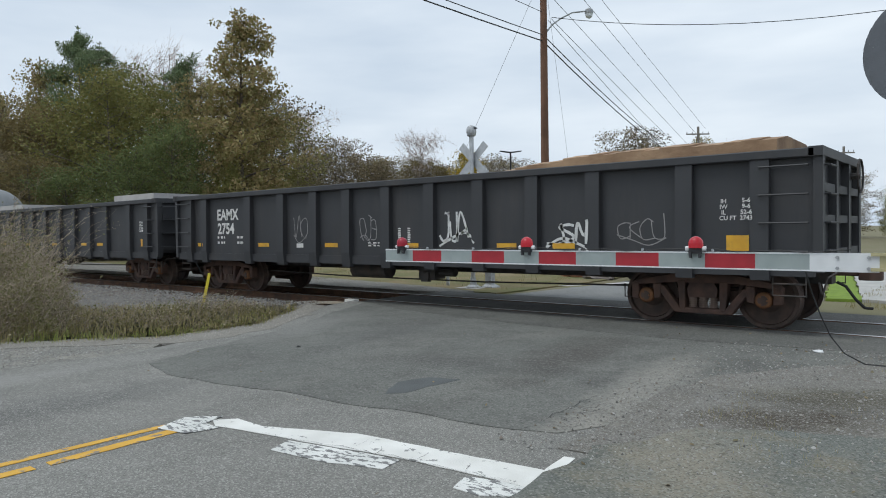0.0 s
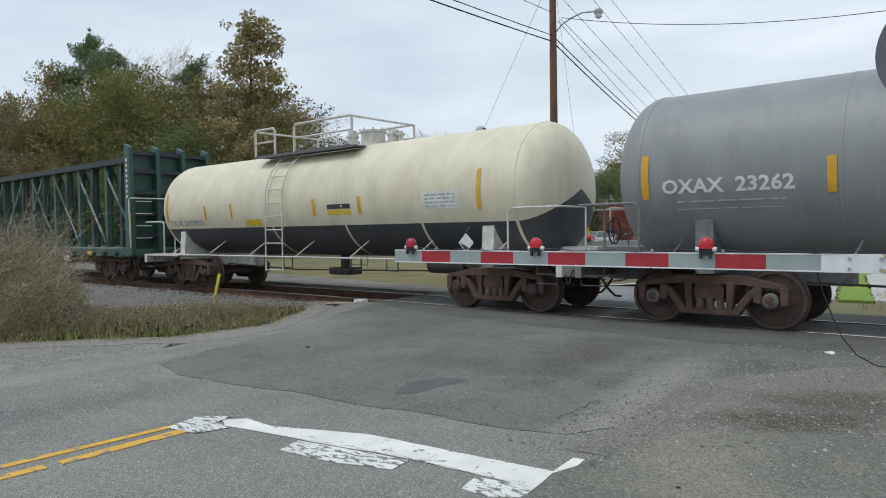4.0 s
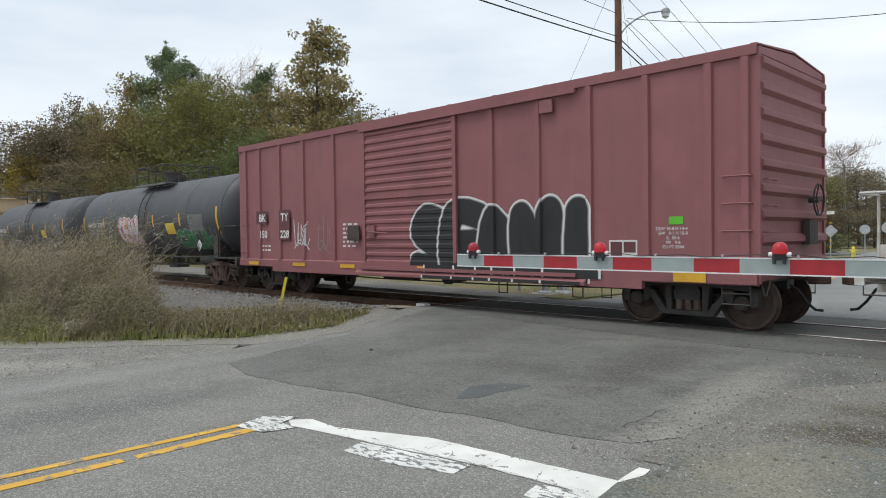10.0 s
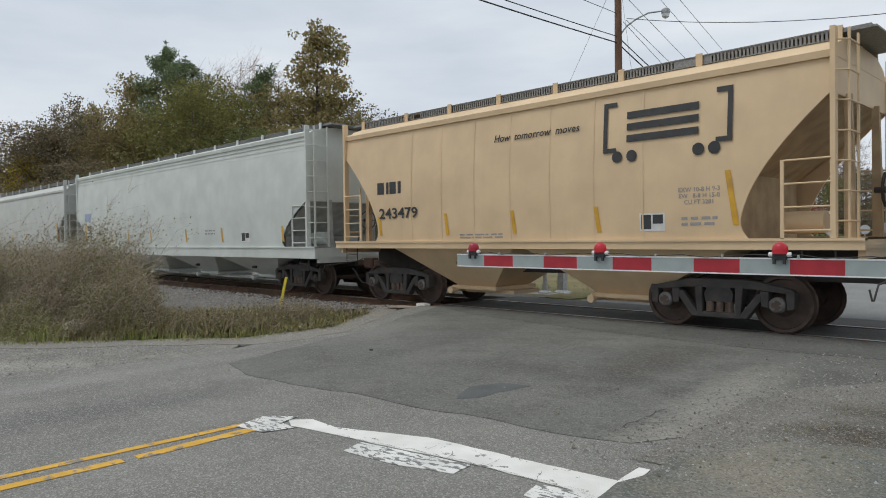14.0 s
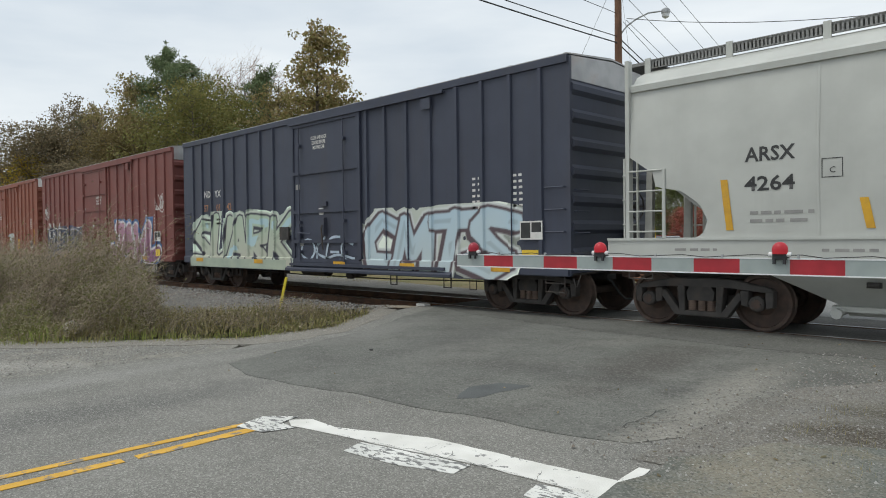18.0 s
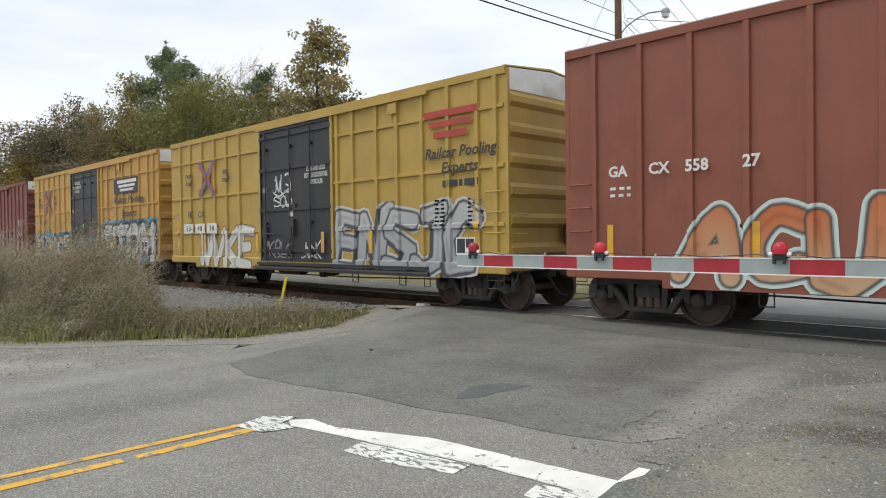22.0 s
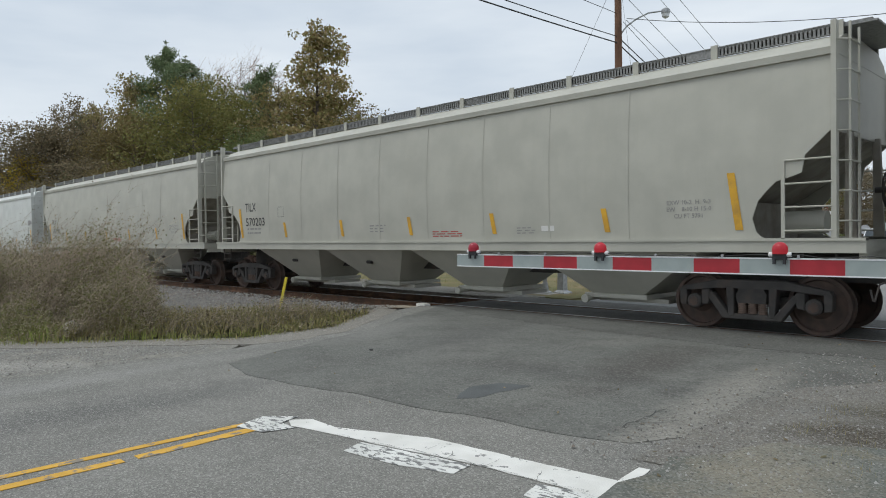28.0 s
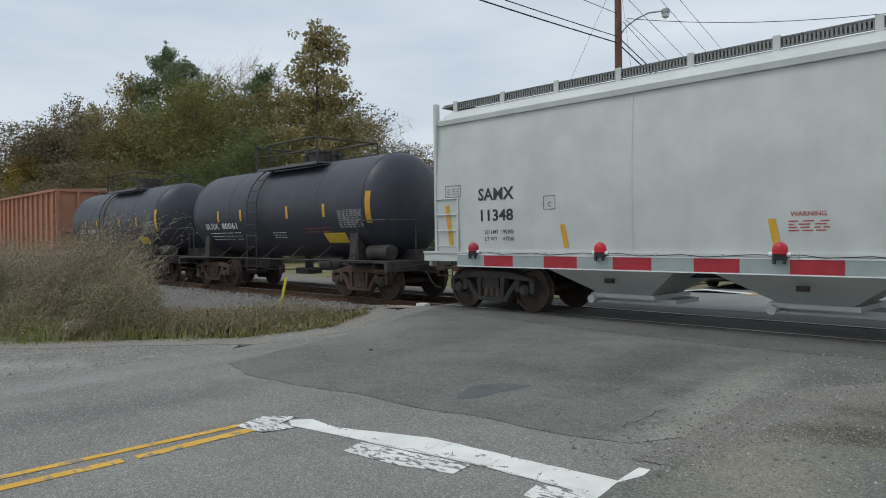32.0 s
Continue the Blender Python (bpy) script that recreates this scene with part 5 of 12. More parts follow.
            # raised edge frame, lock case, handles and small boards
            for x0, x1, z0, z1 in ((door[0] + 0.02, door[1] - 0.02, dz1 - 0.1, dz1 - 0.02), (door[0] + 0.02, door[1] - 0.02, dz0 + 0.02, dz0 + 0.12), (door[0] + 0.02, door[0] + 0.09, dz0 + 0.12, dz1 - 0.1), (door[1] - 0.09, door[1] - 0.02, dz0 + 0.12, dz1 - 0.1)):
                bm = bmesh.new()
                add_box(bm, x0, x1, *sorted((s * (w + 0.03), s * (w + 0.065))), z0, z1)
                part("door_frame", bm, door_mat, d_ob)
            mid = (door[0] + door[1]) / 2
            bm = bmesh.new()
            add_box(bm, mid - 0.09, mid + 0.09, *sorted((s * (w + 0.03), s * (w + 0.13))), dz0 + 0.75, dz0 + 1.2)
            add_box(bm, mid - 0.14, mid + 0.14, *sorted((s * (w + 0.03), s * (w + 0.09))), dz0 + 1.5, dz0 + 1.62)
            part("lock_case", bm, door_mat, d_ob)
            bm = bmesh.new()
            add_pipe(bm, [(mid + 0.02, s * (w + 0.13), dz0 + 1.0), (mid + 0.04, s * (w + 0.18), dz0 + 0.95), (mid + 0.1, s * (w + 0.18), dz0 + 0.35)], 0.022)
            part("lock_lever", bm, STEEL_DARK, d_ob)
            bm = bmesh.new()
            add_box(bm, mid - 0.25, mid - 0.05, *sorted((s * (w + 0.03), s * (w + 0.045))), dz0 + 1.28, dz0 + 1.46)
            part("lock_plate", bm, STENCIL_W, d_ob, "small white instruction plate")
            for x, z in ((door[0] + 0.16, dz0 + 2.0), (door[0] + 0.3, dz0 + 0.45)):
                bm = bmesh.new()
                add_box(bm, x, x + 0.2, *sorted((s * (w + 0.03), s * (w + 0.042))), z, z + 0.14)
                part("notice", bm, STENCIL_GREY, d_ob, "small grey notice")
        if s < 0:
            for x, z, wide, tall in ((door[0] - 0.62, bot + 0.75, 0.46, 0.36), (door[1] + 2.3, top - 0.52, 0.3, 0.24))[1 if belts else 0:]:
                bm = bmesh.new()
                add_box(bm, x, x + wide, -(w + 0.10), -(w + 0.055), z, z + tall)
                part("tack_board", bm, STEEL_DARK if tall > 0.3 else rib_mat, car, "dark tack board" if tall > 0.3 else "")
            bm = bmesh.new()
            add_prism(bm, [(-w - 0.06, bot - 0.10), (-w - 0.14, bot - 0.10), (-w - 0.14, bot - 0.04), (-w - 0.06, bot + 0.02)], "x", door[0] - 0.3, min(half - 2.2, door[1] + (door[1] - door[0]) + 0.2))
            part("door_guide", bm, door_mat, car)
            for x in (-half + 3.4, -half + 5.2, half - 5.2, half - 3.4):
                bm = bmesh.new()
                add_pipe(bm, [(x, -w + 0.1, bot - 0.1), (x, -w + 0.1, bot - 0.34), (x + 0.22, -w + 0.1, bot - 0.34), (x + 0.22, -w + 0.1, bot - 0.1)], 0.018)
                part("jacking_step", bm, STEEL_DARK, car)
        for z in door_bars:
            bm = bmesh.new()
            add_box(bm, door[0] + 0.02, door[1] - 0.02, *sorted((s * (w + 0.03), s * (w + 0.075))), z - 0.045, z + 0.045)
            part("door_bar", bm, door_mat, d_ob)
        for x in door_rods:
            bm = bmesh.new()
            add_rod(bm, (x, s * (w + 0.10), dz0 + 0.05), (x, s * (w + 0.10), dz1 - 0.1), 0.018, 6)
            for z in (dz0 + 0.3, dz0 + 1.1, dz1 - 0.6):
                add_box(bm, x - 0.05, x + 0.05, *sorted((s * (w + 0.03), s * (w + 0.12))), z - 0.04, z + 0.04)
            part("lock_rod", bm, door_mat, d_ob)
        for x in door:
            bm = bmesh.new()
            add_box(bm, x - 0.05, x + 0.05, *sorted((s * w, s * (w + 0.07))), bot + 0.24, top - 0.17)
            part("door_post", bm, rib_mat, car)
        bm = bmesh.new()
        add_box(bm, door[0] - 0.1, door[1] + (door[1] - door[0]), *sorted((s * (w + 0.05), s * (w + 0.11))), top - 0.24, top - 0.16)
        part("door_track", bm, rib_mat, car)
        bm = bmesh.new()
        add_box(bm, door[0] - 0.1, min(half - 2, door[1] + (door[1] - door[0])), *sorted((s * (w + 0.066), s * (w + 0.12))), bot + 0.04, bot + 0.11)
        part("door_track", bm, door_mat, car)
        bm = bmesh.new()
        add_pipe(bm, [(door[0] + 0.3, s * (w + 0.10), bot + 0.95), (door[0] + 0.3, s * (w + 0.16), bot + 0.95), (door[0] + 1.0, s * (w + 0.16), bot + 0.9)], 0.02)
        add_box(bm, door[0] + 0.2, door[0] + 0.45, *sorted((s * (w + 0.03), s * (w + 0.11))), bot + 0.8, bot + 1.1)
        part("door_handle", bm, door_mat, d_ob)
    for x0, x1 in ((half - 0.52, half - 0.08), (-half + 0.08, -half + 0.52)):
        add_ladder(car, x0, x1, -w, [bot + 0.42 + 0.42 * k for k in range(4)], rail_mat)
        add_ladder(car, x0, x1, w, [bot + 0.42 + 0.42 * k for k in range(4)], rail_mat)
    hw = again("handwheel", GEAR["handwheel"], car, pose(half + 0.22, 0.55, bot + 1.35))
    bm = bmesh.new()
    add_box(bm, half + 0.02, half + 0.14, 0.35, 0.75, bot + 0.6, bot + 1.0)
    add_box(bm, half + 0.0, half + 0.45, -0.75, 0.75, bot + 0.28, bot + 0.32)
    part("brake_step", bm, STEEL_DARK, car)
    bm = bmesh.new()
    add_box(bm, -half + 0.05, half - 0.05, -w + 0.05, w - 0.05, bot + 0.02, bot + 0.08)
    part("floor", bm, STEEL_DARK, car)
    add_underframe(car, half, bot - 0.12, bot + 0.02)
    add_ends(car, half, 0.5, step_z=bot + 0.04)
    for x in (half - 1.35, -half + 1.35):
        add_truck(car, x, u, tone, cap)
    return car, half, surf


def gondola(name, label, front, rear, top, ribs, body, bot=1.02, w=1.47, rib_d=0.13, tone="rust", cap="rust", inset=1.72, rib_w=0.26, chord=0.13):
    car, u, half = new_car(name, label, front, rear)

    def surf(x, z):
        for r in ribs:
            if abs(x - r) < rib_w / 2:
                return w + rib_d
        return w

    for s in (-1, 1):
        bm = bmesh.new()
        add_box(bm, -half + 0.03, half - 0.03, *sorted((s * w, s * (w - 0.03))), bot, top - chord)
        part("side_sheet", bm, body, car)
        bm = bmesh.new()
        add_box(bm, -half, half, *sorted((s * (w - 0.06), s * (w + 0.13))), top - chord, top)
        bmesh.ops.bevel(bm, geom=bm.edges[:], offset=0.015, segments=1, affect="EDGES")
        part("top_chord", bm, body, car)
        bm = bmesh.new()
        add_box(bm, -half + 0.03, half - 0.03, *sorted((s * (w - 0.1), s * (w + 0.05))), bot - 0.16, bot + 0.03)
        part("side_sill", bm, body, car)
    bm = bmesh.new()
    add_prism(bm, [(0.02, bot - 0.22), (-rib_d * 0.75, bot - 0.22), (-rib_d, bot + 0.1), (-rib_d * 0.8, top - chord), (0.0, top - chord)], "x", -rib_w / 2, rib_w / 2)
    rib_mesh = finish(bm, body)
    for r in ribs:
        again("side_post", rib_mesh, car, pose(r, -w, 0))
        again("side_post", rib_mesh, car, pose(-r, w, 0, 0, 0, 180))
    for s in (-1, 1):
        bm = bmesh.new()
        add_box(bm, *sorted((s * (half - 0.06), s * (half - 0.02))), -w + 0.02, w - 0.02, bot, top - 0.1)
        part("end_sheet", bm, body, car)
        bm = bmesh.new()
        for z in (bot + 0.15, bot + 0.65, bot + 1.1):
            if z < top - 0.2:
                add_box(bm, *sorted((s * (half - 0.02), s * (half + 0.07))), -w + 0.1, w - 0.1, z - 0.06, z + 0.06)
        for y in (-w, -0.5, 0.5, w):
            add_box(bm, *sorted((s * (half - 0.03), s * (half + 0.09))), y - 0.08, y + 0.08, bot - 0.1, top - 0.1)
        part("end_frame", bm, body, car)
        bm = bmesh.new()
        add_box(bm, *sorted((s * (half - 0.08), s * (half + 0.1))), -w - 0.13, w + 0.13, top - 0.12, top + 0.012)
        part("end_chord", bm, body, car)
        add_end_ladder(car, s * (half + 0.09), -w + 0.05, -w + 0.5, [bot + 0.2 + 0.4 * k for k in range(4) if bot + 0.2 + 0.4 * k < top], body)
        add_ladder(car, *sorted((s * (half - 0.08), s * (half - 0.72))), -w - 0.1, [bot + 0.2 + 0.4 * k for k in range(4) if bot + 0.2 + 0.4 * k < top], body)
    again("handwheel", GEAR["handwheel"], car, pose(half + 0.22, 0.6, top - 0.3))
    bm = bmesh.new()
    add_box(bm, -half + 0.05, half - 0.05, -w + 0.03, w - 0.03, bot + 0.02, bot + 0.07)
    part("floor", bm, body, car)
    add_underframe(car, half, bot - 0.35, bot + 0.01)
    add_ends(car, half, 0.55, step_z=bot - 0.1)
    for x in (half - inset, -half + inset):
        add_truck(car, x, u, tone, cap)
    return car, half, surf


def tank_car(name, label, centre, half, R, zc, shell, truck_x, plat, fittings, rings=(), band=None, lower=None, metal=None, deck_z=1.0, tone="rust", cap="dark", end_rail=None, dome=(0.0, 0.33, 0.38), head=None, ladder_x=None, sill=None):
    """A tank on stub sills: shell with domed heads, top platform with rails, ladders over both sides, end decks with hand rails."""
    car, u, _ = new_car(name, label, centre + half, centre - half)
    metal = metal or STEEL_DARK
    sill = sill or metal
    head = head or R * 0.5

    def radius(x):
        e = abs(x) - (half - head)
        return R if e <= 0 else R * math.sqrt(max(0.0, 1 - (e / head) ** 2))

    def surf(x, z):
        r = radius(x)
        return math.sqrt(max(0.05, r * r - (z - zc) ** 2))

    def piece(nm, x0, x1, a0, a1, m, lbl=""):
        bm = bmesh.new()
        xs = [x0 + (x1 - x0) * k / 14 for k in range(15)]
        if x0 <= -half + 0.01:
            xs = [-half + head * (1 - math.cos(k / 9 * math.pi / 2)) for k in range(9)] + [-half + head + (x1 + half - head) * k / 10 for k in range(11)]
        if x1 >= half - 0.01:
            xs = [q for q in xs if q < half - head - 0.01] + [half - head * (1 - math.cos(k / 9 * math.pi / 2)) for k in range(9, -1, -1)]
        n = 48
        whole = a1 - a0 > 359
        rows = []
        for x in xs:
            r = max(radius(x), 0.01)
            rows.append([bm.verts.new((x, r * math.sin(radians(a0 + (a1 - a0) * k / n)), zc + r * math.cos(radians(a0 + (a1 - a0) * k / n)))) for k in range(n if whole else n + 1)])
        for p, q in zip(rows, rows[1:]):
            for k in range(n):
                j = (k + 1) % n if whole else k + 1
                bm.faces.new((p[k], p[j], q[j], q[k]))
        return part(nm, bm, m, car, lbl, True)

    if band:
        piece("shell", -half, band[0], 0, 360, shell)
        piece("shell_band", band[0], band[1], 0, 360, band[2], "rust-red painted middle band")
        piece("shell", band[1], half, 0, 360, shell)
    elif lower:
        a = math.degrees(math.acos((lower[0] - zc) / R))
        piece("shell_top", -half, half, -a, a, shell)
        piece("shell_bottom", -half, half, a, 360 - a, lower[1], "dark painted lower shell")
    else:
        piece("shell", -half, half, 0, 360, shell)
    for x in (*rings, -half + head, half - head):
        bm = bmesh.new()
        r = R + 0.006
        add_loft(bm, [[(x + dx, (r + dr) * math.sin(k * math.tau / 48), zc + (r + dr) * math.cos(k * math.tau / 48)) for k in range(48)] for dx, dr in ((-0.035, -0.01), (-0.03, 0.0), (0.03, 0.0), (0.035, -0.01))], True, False)
        part("weld_band", bm, shell if not (band and band[0] < x < band[1]) else band[2], car, "", True)
    # top platform
    zt, y0 = zc + R, 0.95
    zp = zc + math.sqrt(R * R - 0.75 * 0.75) + 0.10
    for s in (-1, 1):
        bm = bmesh.new()
        add_box(bm, plat[0], plat[1], *sorted((s * 0.62, s * 1.08)), zp - 0.02, zp + 0.02)
        add_box(bm, plat[0], plat[1], *sorted((s * 1.06, s * 1.10)), zp - 0.05, zp + 0.025)
        part("platform", bm, GRATE, car, "grated top platform")
    mid = (plat[0] + plat[1]) / 2
    gate = (ladder_x[0] - 0.05, ladder_x[1] + 0.05) if ladder_x else (mid - 0.25, mid + 0.25)
    for s in (-1, 1):
        bm = bmesh.new()
        y = s * 1.08
        for a, b in ((plat[0], gate[0]), (gate[1], plat[1])):
            add_pipe(bm, [(a, y, zp), (a, y, zp + 0.64), (a + 0.05, y, zp + 0.70), (b - 0.05, y, zp + 0.70), (b, y, zp + 0.64), (b, y, zp)], 0.032)
            add_pipe(bm, [(a, y, zp + 0.36), (b, y, zp + 0.36)], 0.024)
        part("railing", bm, metal, car)
    for x in (plat[0], plat[1]):
        bm = bmesh.new()
        add_pipe(bm, [(x, -1.08, zp + 0.68), (x, 1.08, zp + 0.68)], 0.028)
        part("railing", bm, metal, car)
    bm = bmesh.new()
    add_rod(bm, (dome[0], 0, zt - 0.1), (dome[0], 0, zt + dome[2]), dome[1], 20)
    add_rod(bm, (dome[0], 0, zt + dome[2]), (dome[0], 0, zt + dome[2] + 0.05), dome[1] + 0.04, 20)
    for k in range(8):
        a = k * math.tau / 8
        add_rod(bm, (dome[0] + (dome[1] + 0.02) * math.cos(a), (dome[1] + 0.02) * math.sin(a), zt + dome[2] + 0.05), (dome[0] + (dome[1] + 0.02) * math.cos(a), (dome[1] + 0.02) * math.sin(a), zt + dome[2] + 0.10), 0.022, 6)
    part("manway", bm, fittings, car, "bolted manway on top of the tank")
    for dx, r, h in ((-0.75, 0.11, 0.42), (0.7, 0.13, 0.3), (0.95, 0.06, 0.25)):
        bm = bmesh.new()
        add_rod(bm, (dome[0] + dx, 0, zt - 0.1), (dome[0] + dx, 0, zt + h), r, 12)
        add_rod(bm, (dome[0] + dx, 0, zt + h * 0.6), (dome[0] + dx, 0, zt + h * 0.6 + 0.04), r + 0.05, 12)
        part("valve", bm, fittings, car, "round safety valve")
    # side ladder that follows the shell
    lx = ladder_x or (mid - 0.22, mid + 0.22)
    for s in (-1, 1):
        bm = bmesh.new()
        path = []
        for k in range(9):
            z = zp - (zp - zc - 0.1) * k / 8
            path.append((min(R + 0.08, math.sqrt(max(0.2, (R + 0.09) ** 2 - (z - zc) ** 2))), z))
        path.append((R + 0.09, 0.62))
        for x in lx:
            add_pipe(bm, [(x, s * q[0], q[1]) for q in path], 0.02, 5)
        zz = 0.66
        while zz < zp - 0.1:
            yy = min(R + 0.09, math.sqrt(max(0.2, (R + 0.09) ** 2 - max(0, zz - zc) ** 2)))
            add_rod(bm, (lx[0], s * yy, zz), (lx[1], s * yy, zz), 0.014, 6)
            zz += 0.34
        part("ladder", bm, metal, car)
        bm = bmesh.new()
        add_pipe(bm, [(-half + 0.15, s * (R + 0.1), deck_z), (half - 0.15, s * (R + 0.1), deck_z)], 0.022)
        for k in range(7):
            x = -half + 1.2 + (2 * half - 2.4) * k / 6
            zq = zc - R * 0.72
            add_pipe(bm, [(x, s * (R + 0.1), deck_z), (x + 0.12, s * surf(0, zq), zq)], 0.016, 5)
        part("side_rail", bm, end_rail or metal, car)
    for s in (-1, 1):
        bm = bmesh.new()
        add_box(bm, *sorted((s * (half - 1.6), s * (half + 0.42))), -1.5, 1.5, deck_z - 0.05, deck_z)
        add_box(bm, *sorted((s * (half + 0.30), s * (half + 0.42))), -1.5, 1.5, deck_z - 0.26, deck_z - 0.05)
        part("end_deck", bm, end_rail or metal, car)
        bm = bmesh.new()
        add_box(bm, *sorted((s * (half - 3.6), s * (half + 0.45))), -0.22, 0.22, 0.66, zc - R + 0.25)
        part("stub_sill", bm, sill, car)
        bm = bmesh.new()
        tx = s * truck_x
        yy = R * 0.86
        zz = zc - math.sqrt(R * R - yy * yy)
        add_loft(bm, [[(tx + dx, y, z) for y, z in ((-1.25, 0.86), (1.25, 0.86), (yy, zz + 0.05), (0.9, zc - math.sqrt(R * R - 0.81) - 0.02), (0, zc - R), (-0.9, zc - math.sqrt(R * R - 0.81) - 0.02), (-yy, zz + 0.05))] for dx in (-0.14, 0.14)])
        part("saddle", bm, sill, car)
        xe = s * (half + 0.36)
        for e in (-1, 1):
            bm = bmesh.new()
            add_pipe(bm, [(s * (half - 0.75), e * 1.46, deck_z), (s * (half - 0.75), e * 1.46, deck_z + 0.92), (s * (half - 0.65), e * 1.46, deck_z + 1.0), (xe, e * 1.46, deck_z + 1.0), (xe, e * 1.40, deck_z + 1.0), (xe, e * 0.5, deck_z + 1.0), (xe, e * 0.5, deck_z)], 0.022)
            part("end_handrail", bm, end_rail or metal, car)
        for e in (-1, 1):
            again("sill_step", GEAR["step"], car, pose(s * (half + 0.1), e * 1.46, deck_z - 0.05))
    again("handwheel", GEAR["handwheel"], car, pose(half + 0.4, 0.6, deck_z + 0.55))
    bm = bmesh.new()
    add_rod(bm, (0.2, 0, 0.62), (0.2, 0, zc - R + 0.1), 0.12, 12)
    add_box(bm, -0.15, 0.55, -0.25, 0.25, 0.5, 0.68)
    part("outlet_valve", bm, STEEL_DARK, car)
    bm = bmesh.new()
    add_rod(bm, (half - 3.3, -0.7, 0.86), (half - 2.3, -0.7, 0.86), 0.19, 12)
    part("air_reservoir", bm, STEEL_DARK, car, "", True)
    bm = bmesh.new()
    add_pipe(bm, [(-truck_x + 1.3, -0.5, 0.72), (-1.0, -0.55, 0.62), (truck_x - 1.3, -0.5, 0.72)], 0.02)
    for x in (-2.4, -1.2, 1.4, 2.6):
        add_pipe(bm, [(x, -0.9, deck_z), (x, -0.9, 0.70), (x + 0.35, -0.9, 0.70), (x + 0.35, -0.9, deck_z)], 0.018)
    part("brake_pipe", bm, STEEL_DARK, car)
    add_ends(car, half + 0.42, 0.5, steps=False)
    for x in (truck_x, -truck_x):
        add_truck(car, x, u, tone, cap)
    return car, half, surf


# outline of the open hopper end: height up the opening, depth into the side
STEP_CUT = ((0.0, 0.82), (0.03, 0.9), (0.07, 0.95), (0.2, 1.0), (0.37, 0.92), (0.46, 0.81), (0.55, 0.68), (0.59, 0.48), (0.62, 0.36), (0.78, 0.32), (1.0, 0.0))


def lengthen(car, half, front, rear):
    """Draw the two ends of a car out, each by its own length."""
    for child in car.children:
        x = child.matrix_basis.translation.x
        if abs(x) > half - 0.9:
            child.matrix_basis = Matrix.Translation((front if x > 0 else -rear, 0, 0)) @ child.matrix_basis
        elif x == 0 and child.data.users == 1:
            for v in child.data.vertices:
                if abs(v.co.x) > half - 2.4:
                    v.co.x += front if v.co.x > 0 else -rear


